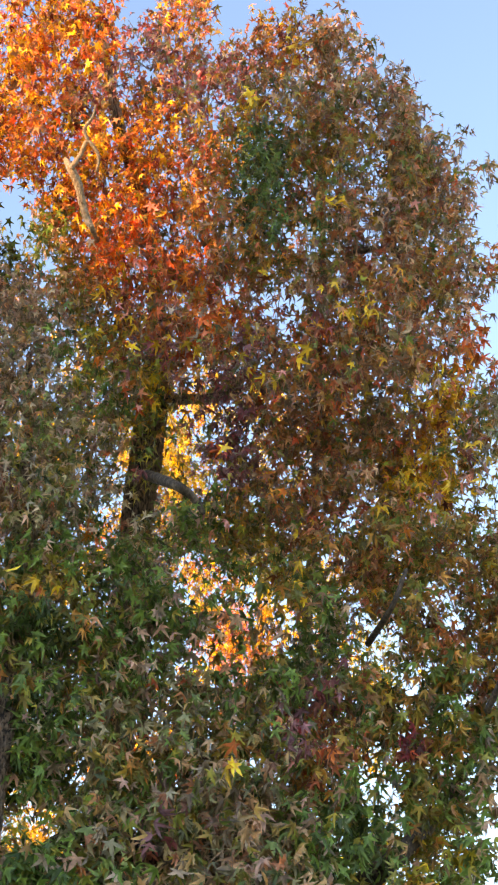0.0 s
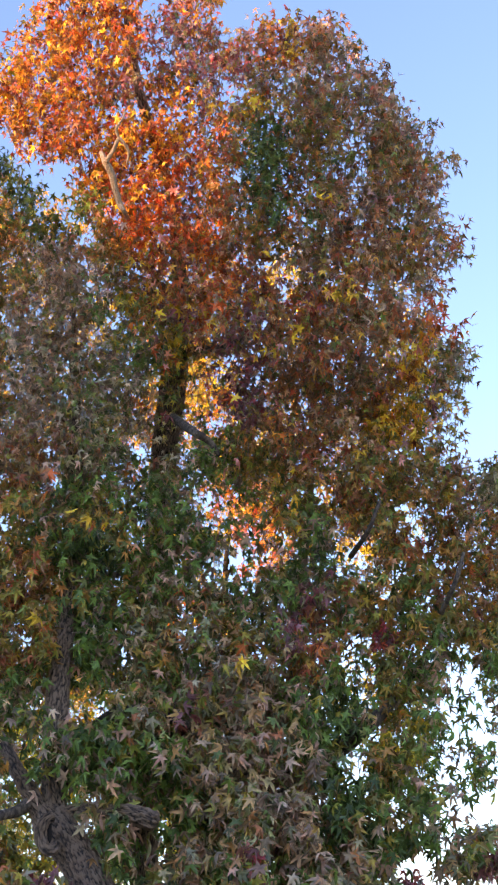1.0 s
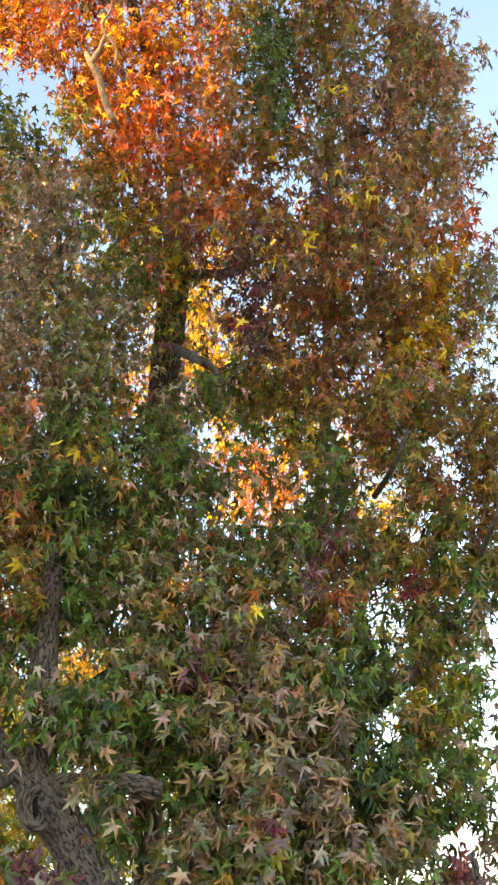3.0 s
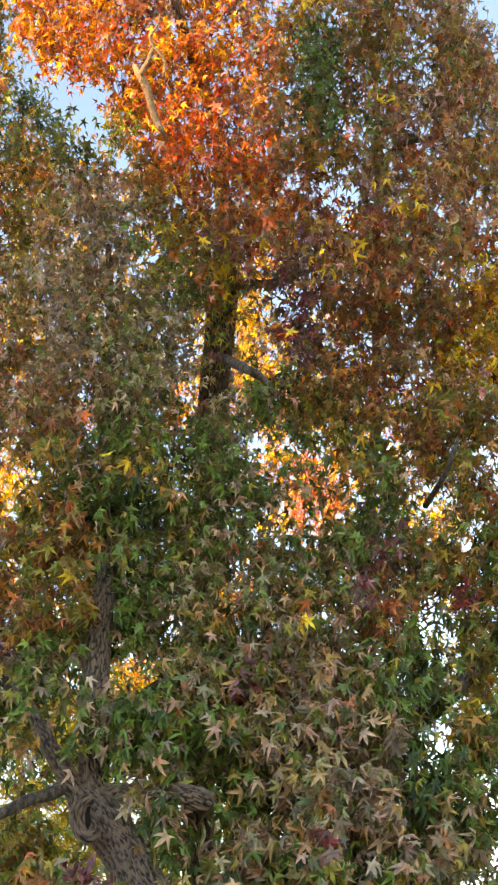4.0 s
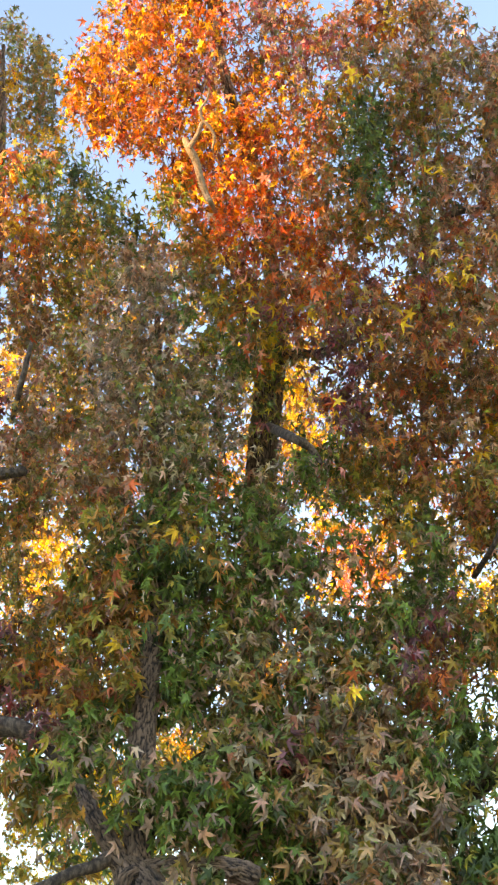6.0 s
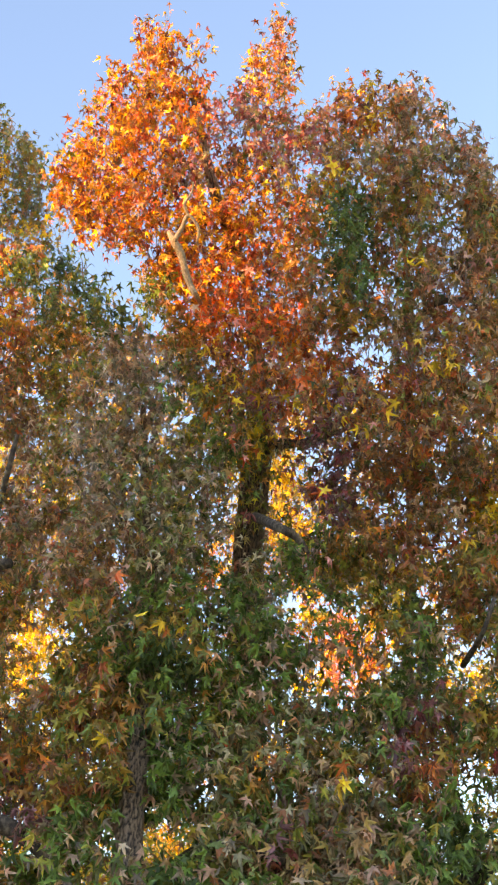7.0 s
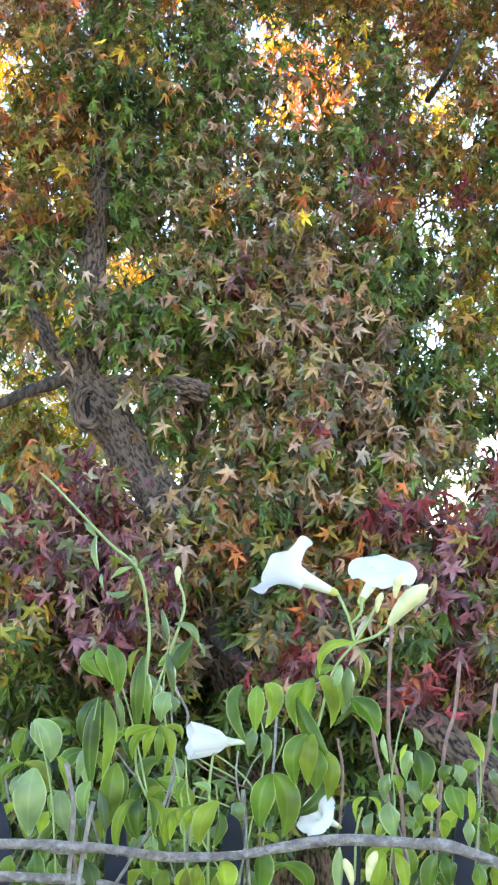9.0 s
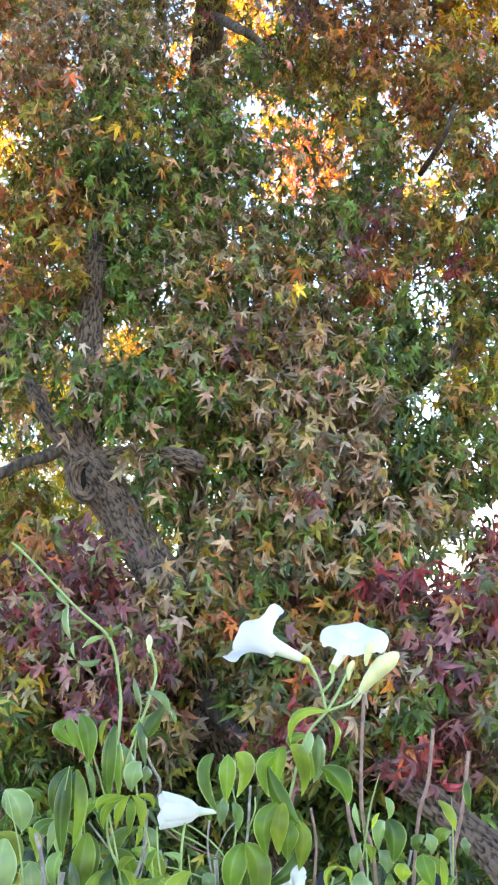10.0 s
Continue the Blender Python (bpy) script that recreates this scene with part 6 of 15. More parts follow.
tube_part("limb", sweetgum_brown, [(0.98, 7.82, 4.31, 0.018), (1.05, 7.43, 4.36, 0.014), (1.13, 7.44, 4.56, 0.011)], LIMB, "", sides=8, steps=8)
tube_part("limb", sweetgum_brown, [(1.48, 7.46, 3.85, 0.017), (1.55, 7.29, 4.01, 0.014), (1.61, 7.31, 4.19, 0.010)], LIMB, "", sides=8, steps=8)
bough(sweetgum_brown, (0.43, 7.28, 7.95), (0.07, 0.16, 0.07), "orange", 20, size=0.050, far=True)
bough(sweetgum_brown, (0.58, 7.17, 7.84), (0.09, 0.16, 0.07), "orange", 54, size=0.050, far=True)
bough(sweetgum_brown, (0.76, 7.26, 7.92), (0.09, 0.16, 0.07), "umber", 54, size=0.050, far=True)
bough(sweetgum_brown, (0.91, 7.23, 7.88), (0.07, 0.16, 0.07), "umber", 20, size=0.050, far=True)
bough(sweetgum_brown, (0.23, 7.59, 8.02), (0.10, 0.16, 0.07), "russet", 54, size=0.050, far=True)
bough(sweetgum_brown, (0.41, 7.46, 7.92), (0.09, 0.16, 0.09), "umber", 54, size=0.050, far=True)
bough(sweetgum_brown, (0.57, 7.24, 7.73), (0.09, 0.16, 0.09), "orange", 54, size=0.050, far=True)
bough(sweetgum_brown, (0.85, 7.30, 7.80), (0.18, 0.16, 0.09), "umber", 108, size=0.050, far=True)
bough(sweetgum_brown, (1.08, 7.24, 7.70), (0.07, 0.16, 0.07), "umber", 20, size=0.050, far=True)
bough(sweetgum_brown, (0.23, 7.63, 7.84), (0.09, 0.16, 0.09), "maroon", 54, size=0.050, far=True)
bough(sweetgum_brown, (0.40, 7.42, 7.64), (0.09, 0.16, 0.09), "umber", 54, size=0.050, far=True)
bough(sweetgum_brown, (0.57, 7.27, 7.51), (0.09, 0.16, 0.09), "tan", 54, size=0.050, far=True)
bough(sweetgum_brown, (0.75, 7.36, 7.58), (0.09, 0.16, 0.09), "browngreen", 54, size=0.050, far=True)
bough(sweetgum_brown, (1.07, 7.17, 7.38), (0.27, 0.16, 0.06), "umber", 163, size=0.050, far=True)
bough(sweetgum_brown, (0.22, 7.47, 7.49), (0.09, 0.16, 0.09), "maroon", 20, size=0.050, far=True)
bough(sweetgum_brown, (0.39, 7.36, 7.37), (0.09, 0.16, 0.09), "gold", 54, size=0.050, far=True)
bough(sweetgum_brown, (0.73, 7.26, 7.30), (0.27, 0.16, 0.09), "browngreen", 163, size=0.050, far=True)
bough(sweetgum_brown, (1.06, 7.18, 7.20), (0.09, 0.16, 0.09), "browngreen", 20, size=0.050, far=True)
bough(sweetgum_brown, (1.22, 7.12, 7.17), (0.09, 0.16, 0.09), "umber", 54, size=0.050, far=True)
bough(sweetgum_brown, (0.21, 7.53, 7.31), (0.09, 0.16, 0.09), "browngreen", 54, size=0.050, far=True)
bough(sweetgum_brown, (0.38, 7.33, 7.13), (0.09, 0.16, 0.09), "dark", 54, size=0.050, far=True)
bough(sweetgum_brown, (0.72, 7.24, 7.08), (0.26, 0.16, 0.09), "browngreen", 163, size=0.050, far=True)
bough(sweetgum_brown, (1.14, 7.21, 7.05), (0.18, 0.16, 0.09), "umber", 108, size=0.050, far=True)
bough(sweetgum_brown, (0.03, 7.74, 7.23), (0.09, 0.16, 0.09), "russet", 54, size=0.050, far=True)
bough(sweetgum_brown, (0.21, 7.55, 7.09), (0.09, 0.16, 0.09), "browngreen", 54, size=0.050, far=True)
bough(sweetgum_brown, (0.45, 7.29, 6.90), (0.17, 0.16, 0.09), "dark", 108, size=0.050, far=True)
bough(sweetgum_brown, (0.71, 7.26, 6.86), (0.09, 0.16, 0.09), "browngreen", 54, size=0.050, far=True)
bough(sweetgum_brown, (0.87, 7.23, 6.82), (0.09, 0.16, 0.09), "olive", 54, size=0.050, far=True)
bough(sweetgum_brown, (1.04, 7.24, 6.84), (0.09, 0.16, 0.09), "olive", 20, size=0.050, far=True)
bough(sweetgum_brown, (1.19, 7.09, 6.73), (0.08, 0.16, 0.08), "browngreen", 54, size=0.050, far=True)
bough(sweetgum_brown, (0.20, 7.54, 6.85), (0.09, 0.16, 0.09), "browngreen", 54, size=0.050, far=True)
bough(sweetgum_brown, (0.45, 7.33, 6.72), (0.17, 0.16, 0.09), "dark", 108, size=0.050, far=True)
bough(sweetgum_brown, (0.68, 7.12, 6.55), (0.08, 0.16, 0.08), "browngreen", 54, size=0.050, far=True)
bough(sweetgum_brown, (1.03, 7.24, 6.64), (0.26, 0.16, 0.09), "umber", 163, size=0.050, far=True)
bough(sweetgum_brown, (0.02, 7.50, 6.63), (0.09, 0.16, 0.09), "flame", 54, size=0.050, far=True)
bough(sweetgum_brown, (0.19, 7.47, 6.64), (0.09, 0.16, 0.09), "umber", 54, size=0.050, far=True)
bough(sweetgum_brown, (0.36, 7.34, 6.54), (0.09, 0.16, 0.09), "browngreen", 54, size=0.050, far=True)
bough(sweetgum_brown, (0.52, 7.19, 6.44), (0.08, 0.16, 0.08), "dark", 54, size=0.050, far=True)
bough(sweetgum_brown, (0.68, 7.14, 6.40), (0.08, 0.16, 0.08), "dark", 20, size=0.050, far=True)
bough(sweetgum_brown, (0.83, 7.09, 6.37), (0.08, 0.16, 0.08), "umber", 54, size=0.050, far=True)
bough(sweetgum_brown, (1.00, 7.16, 6.40), (0.08, 0.16, 0.08), "umber", 20, size=0.050, far=True)
bough(sweetgum_brown, (1.16, 7.15, 6.38), (0.08, 0.16, 0.08), "umber", 54, size=0.050, far=True)
bough(sweetgum_brown, (0.19, 7.46, 6.42), (0.09, 0.16, 0.09), "umber", 54, size=0.050, far=True)
bough(sweetgum_brown, (0.36, 7.56, 6.46), (0.09, 0.16, 0.09), "olive", 54, size=0.050, far=True)
bough(sweetgum_brown, (0.52, 7.39, 6.37), (0.08, 0.16, 0.08), "browngreen", 54, size=0.050, far=True)
bough(sweetgum_brown, (0.75, 7.20, 6.23), (0.17, 0.16, 0.08), "umber", 108, size=0.050, far=True)
bough(sweetgum_brown, (0.99, 7.16, 6.18), (0.08, 0.16, 0.08), "russet", 54, size=0.050, far=True)
bough(sweetgum_brown, (1.15, 7.14, 6.19), (0.08, 0.16, 0.08), "umber", 54, size=0.050, far=True)
bough(sweetgum_brown, (0.36, 7.73, 6.38), (0.09, 0.16, 0.09), "umber", 54, size=0.050, far=True)
bough(sweetgum_brown, (0.55, 7.87, 6.45), (0.09, 0.16, 0.09), "umber", 20, size=0.050, far=True)
bough(sweetgum_brown, (0.75, 7.30, 6.10), (0.17, 0.16, 0.08), "umber", 108, size=0.050, far=True)
bough(sweetgum_brown, (0.96, 7.07, 5.94), (0.08, 0.16, 0.08), "russet", 54, size=0.050, far=True)
bough(sweetgum_brown, (1.12, 7.06, 5.95), (0.08, 0.16, 0.08), "umber", 54, size=0.050, far=True)
bough(sweetgum_brown, (0.36, 7.80, 6.22), (0.09, 0.16, 0.09), "russet", 54, size=0.050, far=True)
bough(sweetgum_brown, (0.52, 7.60, 6.09), (0.09, 0.16, 0.09), "russet", 20, size=0.050, far=True)
bough(sweetgum_brown, (0.67, 7.47, 6.02), (0.08, 0.16, 0.08), "umber", 54, size=0.050, far=True)
bough(sweetgum_brown, (0.89, 7.21, 5.85), (0.16, 0.16, 0.08), "russet", 108, size=0.050, far=True)
bough(sweetgum_brown, (1.10, 7.04, 5.76), (0.08, 0.16, 0.08), "russet", 20, size=0.050, far=True)
bough(sweetgum_brown, (0.34, 7.48, 5.82), (0.08, 0.16, 0.08), "maroon", 54, size=0.050, far=True)
bough(sweetgum_brown, (0.50, 7.45, 5.83), (0.08, 0.16, 0.08), "brown", 54, size=0.050, far=True)
bough(sweetgum_brown, (0.64, 7.20, 5.67), (0.08, 0.16, 0.08), "russet", 54, size=0.050, far=True)
bough(sweetgum_brown, (0.79, 7.11, 5.62), (0.08, 0.16, 0.08), "brown", 54, size=0.050, far=True)
bough(sweetgum_brown, (1.01, 7.01, 5.55), (0.16, 0.16, 0.08), "umber", 78, size=0.060)
bough(sweetgum_brown, (0.56, 7.24, 5.50), (0.16, 0.16, 0.08), "brown", 108, size=0.050, far=True)
bough(sweetgum_brown, (0.78, 7.16, 5.46), (0.08, 0.16, 0.08), "russet", 39, size=0.060)
bough(sweetgum_brown, (0.94, 7.15, 5.47), (0.08, 0.16, 0.08), "brown", 39, size=0.060)
bough(sweetgum_brown, (1.09, 7.15, 5.47), (0.08, 0.16, 0.08), "brown", 20, size=0.050, far=True)
bough(sweetgum_brown, (0.58, 7.61, 5.54), (0.17, 0.16, 0.08), "brown", 108, size=0.050, far=True)
bough(sweetgum_brown, (0.82, 7.61, 5.52), (0.08, 0.16, 0.08), "browngreen", 54, size=0.050, far=True)
bough(sweetgum_brown, (1.04, 7.40, 5.42), (0.16, 0.16, 0.08), "umber", 108, size=0.050, far=True)
bough(sweetgum_brown, (0.58, 7.75, 5.39), (0.17, 0.16, 0.08), "brown", 108, size=0.050, far=True)
bough(sweetgum_brown, (0.83, 7.79, 5.41), (0.08, 0.16, 0.08), "browngreen", 54, size=0.050, far=True)
bough(sweetgum_brown, (0.98, 7.65, 5.35), (0.08, 0.16, 0.08), "umber", 54, size=0.050, far=True)
bough(sweetgum_brown, (1.14, 7.63, 5.35), (0.08, 0.16, 0.08), "brown", 54, size=0.050, far=True)
bough(sweetgum_brown, (0.33, 7.79, 5.26), (0.08, 0.16, 0.08), "maroon", 54, size=0.050, far=True)
bough(sweetgum_brown, (0.49, 7.77, 5.22), (0.08, 0.16, 0.08), "brown", 54, size=0.050, far=True)
bough(sweetgum_brown, (0.66, 7.86, 5.26), (0.08, 0.16, 0.08), "brown", 20, size=0.050, far=True)
bough(sweetgum_brown, (0.88, 7.64, 5.17), (0.16, 0.16, 0.08), "umber", 108, size=0.050, far=True)
bough(sweetgum_brown, (1.13, 7.71, 5.19), (0.08, 0.16, 0.08), "yellowgreen", 54, size=0.050, far=True)
bough(sweetgum_brown, (0.16, 7.95, 5.13), (0.08, 0.16, 0.08), "green", 54, size=0.050, far=True)
bough(sweetgum_brown, (0.64, 7.75, 5.06), (0.25, 0.16, 0.08), "brown", 163, size=0.050, far=True)
bough(sweetgum_brown, (0.93, 7.50, 4.93), (0.08, 0.16, 0.08), "brown", 20, size=0.050, far=True)
bough(sweetgum_brown, (1.11, 7.63, 5.00), (0.08, 0.16, 0.08), "umber", 54, size=0.050, far=True)
bough(sweetgum_brown, (0.64, 7.78, 4.90), (0.08, 0.16, 0.08), "umber", 54, size=0.050, far=True)
bough(sweetgum_brown, (0.77, 7.54, 4.80), (0.08, 0.16, 0.08), "browngreen", 54, size=0.050, far=True)
bough(sweetgum_brown, (0.94, 7.63, 4.80), (0.08, 0.16, 0.08), "olive", 54, size=0.050, far=True)
bough(sweetgum_brown, (1.07, 7.47, 4.75), (0.08, 0.16, 0.08), "browngreen", 39, size=0.060)
bough(sweetgum_brown, (0.78, 7.70, 4.66), (0.08, 0.16, 0.08), "olive", 20, size=0.050, far=True)
bough(sweetgum_brown, (1.01, 7.69, 4.68), (0.16, 0.16, 0.08), "browngreen", 108, size=0.050, far=True)
bough(sweetgum_brown, (0.27, 7.78, 4.55), (0.05, 0.12, 0.05), "olive", 9, size=0.062)
bough(sweetgum_brown, (0.33, 7.77, 4.56), (0.05, 0.12, 0.05), "green", 9, size=0.062)
bough(sweetgum_brown, (1.00, 7.67, 4.50), (0.16, 0.16, 0.08), "browngreen", 108, size=0.050, far=True)
bough(sweetgum_brown, (0.25, 7.79, 4.38), (0.05, 0.12, 0.05), "umber", 9, size=0.062)
bough(sweetgum_brown, (0.30, 7.77, 4.42), (0.05, 0.12, 0.05), "green", 9, size=0.062)
bough(sweetgum_brown, (0.45, 7.76, 4.39), (0.05, 0.12, 0.05), "umber", 9, size=0.062)
bough(sweetgum_brown, (0.41, 7.77, 4.37), (0.05, 0.12, 0.05), "green", 9, size=0.062)
bough(sweetgum_brown, (0.60, 7.68, 4.35), (0.08, 0.16, 0.08), "green", 14, size=0.060)
bough(sweetgum_brown, (0.77, 7.77, 4.38), (0.08, 0.16, 0.08), "green", 54, size=0.050, far=True)
bough(sweetgum_brown, (0.91, 7.85, 4.41), (0.06, 0.16, 0.08), "green", 20, size=0.050, far=True)
bough(sweetgum_brown, (0.13, 7.77, 4.23), (0.08, 0.16, 0.08), "green", 20, size=0.050, far=True)
bough(sweetgum_brown, (0.29, 7.83, 4.19), (0.05, 0.12, 0.05), "olive", 9, size=0.062)
bough(sweetgum_brown, (0.29, 7.81, 4.25), (0.05, 0.12, 0.05), "green", 9, size=0.062)
bough(sweetgum_brown, (0.47, 7.82, 4.20), (0.05, 0.12, 0.05), "olive", 9, size=0.062)
bough(sweetgum_brown, (0.43, 7.81, 4.25), (0.05, 0.12, 0.05), "umber", 9, size=0.062)
bough(sweetgum_brown, (0.75, 7.78, 4.19), (0.24, 0.16, 0.08), "green", 163, size=0.050, far=True)
bough(sweetgum_brown, (1.06, 7.78, 4.20), (0.08, 0.16, 0.06), "green", 20, size=0.050, far=True)
bough(sweetgum_brown, (0.43, 7.65, 4.03), (0.08, 0.16, 0.08), "tangreen", 39, size=0.060)
bough(sweetgum_brown, (0.58, 7.56, 3.98), (0.08, 0.16, 0.08), "green", 39, size=0.060)
bough(sweetgum_brown, (0.73, 7.64, 4.00), (0.08, 0.16, 0.08), "maroon", 39, size=0.060)
bough(sweetgum_brown, (0.89, 7.70, 4.00), (0.08, 0.16, 0.08), "browngreen", 39, size=0.060)
bough(sweetgum_brown, (1.06, 7.86, 4.05), (0.08, 0.16, 0.08), "olive", 54, size=0.050, far=True)
bough(sweetgum_brown, (0.73, 7.71, 3.86), (0.08, 0.16, 0.08), "russet", 39, size=0.060)
bough(sweetgum_brown, (0.87, 7.66, 3.86), (0.08, 0.16, 0.08), "green", 39, size=0.060)
bough(sweetgum_brown, (1.03, 7.74, 3.86), (0.08, 0.16, 0.08), "olive", 39, size=0.060)
bough(sweetgum_brown, (0.86, 7.63, 3.69), (0.08, 0.16, 0.08), "browngreen", 39, size=0.060)
bough(sweetgum_brown, (1.01, 7.63, 3.69), (0.08, 0.16, 0.08), "browngreen", 14, size=0.060)
bough(sweetgum_brown, (0.83, 7.42, 3.48), (0.07, 0.16, 0.07), "green", 39, size=0.060)
bough(sweetgum_brown, (0.98, 7.50, 3.51), (0.07, 0.16, 0.07), "green", 14, size=0.060)
bough(sweetgum_brown, (0.83, 7.52, 3.38), (0.07, 0.16, 0.07), "dark", 39, size=0.060)
bough(sweetgum_brown, (0.97, 7.51, 3.38), (0.07, 0.16, 0.07), "dark", 14, size=0.060)
bough(sweetgum_brown, (0.79, 7.29, 3.18), (0.07, 0.16, 0.07), "dark", 39, size=0.060)
bough(sweetgum_brown, (0.95, 7.42, 3.22), (0.07, 0.16, 0.07), "green", 39, size=0.060)
bough(sweetgum_brown, (0.76, 7.23, 3.04), (0.05, 0.16, 0.07), "green", 14, size=0.060)
bough(sweetgum_brown, (0.54, 7.57, 8.09), (0.13, 0.24, 0.13), "orange", 165, size=0.052, far=True)
bough(sweetgum_brown, (0.84, 7.50, 8.02), (0.13, 0.24, 0.13), "umber", 165, size=0.052, far=True)
bough(sweetgum_brown, (0.50, 7.67, 7.75), (0.18, 0.24, 0.18), "browngreen", 220, size=0.052, far=True)
bough(sweetgum_brown, (0.85, 7.53, 7.62), (0.18, 0.24, 0.18), "umber", 220, size=0.052, far=True)
bough(sweetgum_brown, (1.24, 7.52, 7.64), (0.12, 0.24, 0.12), "umber", 165, size=0.052, far=True)
bough(sweetgum_brown, (0.48, 7.63, 7.26), (0.17, 0.24, 0.17), "dark", 220, size=0.052, far=True)
bough(sweetgum_brown, (0.83, 7.59, 7.22), (0.17, 0.24, 0.17), "olive", 220, size=0.052, far=True)
bough(sweetgum_brown, (1.20, 7.46, 7.15), (0.12, 0.24, 0.12), "browngreen", 165, size=0.052, far=True)
bough(sweetgum_brown, (0.46, 7.58, 6.79), (0.17, 0.24, 0.17), "browngreen", 220, size=0.052, far=True)
bough(sweetgum_brown, (0.84, 7.54, 6.79), (0.12, 0.24, 0.12), "browngreen", 165, size=0.052, far=True)
bough(sweetgum_brown, (1.16, 7.39, 6.68), (0.12, 0.24, 0.12), "umber", 165, size=0.052, far=True)
bough(sweetgum_brown, (0.43, 7.85, 6.59), (0.12, 0.24, 0.12), "browngreen", 165, size=0.052, far=True)
bough(sweetgum_brown, (0.79, 7.59, 6.38), (0.16, 0.24, 0.16), "umber", 220, size=0.052, far=True)
bough(sweetgum_brown, (1.11, 7.48, 6.30), (0.16, 0.24, 0.16), "umber", 220, size=0.052, far=True)
bough(sweetgum_brown, (0.42, 7.94, 6.16), (0.12, 0.24, 0.12), "russet", 165, size=0.052, far=True)
bough(sweetgum_brown, (0.77, 7.62, 6.00), (0.16, 0.24, 0.16), "russet", 220, size=0.052, far=True)
bough(sweetgum_brown, (1.03, 7.35, 5.80), (0.11, 0.24, 0.11), "umber", 165, size=0.052, far=True)
bough(sweetgum_brown, (0.77, 7.82, 5.72), (0.16, 0.24, 0.16), "brown", 220, size=0.052, far=True)
bough(sweetgum_brown, (1.06, 7.75, 5.65), (0.11, 0.24, 0.11), "umber", 165, size=0.052, far=True)
bough(sweetgum_brown, (0.81, 8.17, 5.55), (0.12, 0.24, 0.12), "brown", 165, size=0.052, far=True)
bough(sweetgum_brown, (1.10, 8.02, 5.44), (0.16, 0.24, 0.16), "umber", 220, size=0.052, far=True)
bough(sweetgum_brown, (0.10, 8.16, 5.12), (0.11, 0.24, 0.11), "green", 165, size=0.052, far=True)
bough(sweetgum_brown, (0.75, 8.05, 5.09), (0.16, 0.24, 0.16), "brown", 220, size=0.052, far=True)
bough(sweetgum_brown, (1.09, 7.94, 5.01), (0.11, 0.24, 0.11), "olive", 165, size=0.052, far=True)
bough(sweetgum_brown, (1.04, 7.94, 4.68), (0.16, 0.24, 0.16), "browngreen", 220, size=0.052, far=True)
bough(sweetgum_brown, (0.73, 8.06, 4.36), (0.11, 0.24, 0.11), "green", 165, size=0.052, far=True)
bough(sweetgum_brown, (0.68, 7.92, 4.01), (0.15, 0.24, 0.15), "maroon", 220, size=0.052, far=True)
bough(sweetgum_brown, (1.00, 8.05, 4.05), (0.15, 0.24, 0.15), "green", 220, size=0.052, far=True)
bough(sweetgum_brown, (0.90, 7.82, 3.34), (0.10, 0.24, 0.10), "dark", 165, size=0.052, far=True)
bough(sweetgum_brown, (0.34, 8.13, 8.36), (0.19, 0.24, 0.19), "maroon", 190, size=0.052, far=True)
bough(sweetgum_brown, (0.72, 7.99, 8.24), (0.19, 0.24, 0.19), "tan", 190, size=0.052, far=True)
bough(sweetgum_brown, (1.06, 7.87, 8.08), (0.13, 0.24, 0.13), "umber", 142, size=0.052, far=True)
bough(sweetgum_brown, (0.36, 8.07, 7.79), (0.13, 0.24, 0.13), "dark", 142, size=0.052, far=True)
bough(sweetgum_brown, (0.69, 7.91, 7.69), (0.18, 0.24, 0.18), "browngreen", 190, size=0.052, far=True)
bough(sweetgum_brown, (1.05, 8.03, 7.73), (0.13, 0.24, 0.13), "browngreen", 142, size=0.052, far=True)
bough(sweetgum_brown, (1.34, 7.84, 7.62), (0.18, 0.24, 0.18), "umber", 95, size=0.052, far=True)
bough(sweetgum_brown, (0.32, 8.21, 7.46), (0.18, 0.24, 0.18), "dark", 190, size=0.052, far=True)
bough(sweetgum_brown, (0.67, 7.85, 7.19), (0.18, 0.24, 0.18), "browngreen", 190, size=0.052, far=True)
bough(sweetgum_brown, (1.00, 7.88, 7.17), (0.12, 0.24, 0.12), "umber", 142, size=0.052, far=True)
bough(sweetgum_brown, (1.29, 7.79, 7.13), (0.18, 0.24, 0.18), "browngreen", 95, size=0.052, far=True)
bough(sweetgum_brown, (0.30, 8.13, 6.95), (0.18, 0.24, 0.18), "olive", 190, size=0.052, far=True)
bough(sweetgum_brown, (0.63, 8.07, 6.87), (0.12, 0.24, 0.12), "umber", 142, size=0.052, far=True)
bough(sweetgum_brown, (0.96, 7.76, 6.65), (0.12, 0.24, 0.12), "russet", 142, size=0.052, far=True)
bough(sweetgum_brown, (1.26, 7.80, 6.70), (0.17, 0.24, 0.17), "umber", 95, size=0.052, far=True)
bough(sweetgum_brown, (0.98, 7.90, 6.36), (0.17, 0.24, 0.17), "umber", 190, size=0.052, far=True)
bough(sweetgum_brown, (1.24, 7.80, 6.39), (0.12, 0.24, 0.12), "umber", 47, size=0.052, far=True)
bough(sweetgum_brown, (0.62, 8.03, 6.04), (0.17, 0.24, 0.17), "brown", 190, size=0.052, far=True)
bough(sweetgum_brown, (0.95, 7.88, 5.95), (0.17, 0.24, 0.17), "umber", 190, size=0.052, far=True)
bough(sweetgum_brown, (1.19, 7.73, 5.96), (0.11, 0.24, 0.11), "umber", 47, size=0.052, far=True)
bough(sweetgum_brown, (0.64, 8.49, 5.88), (0.17, 0.24, 0.17), "brown", 190, size=0.052, far=True)
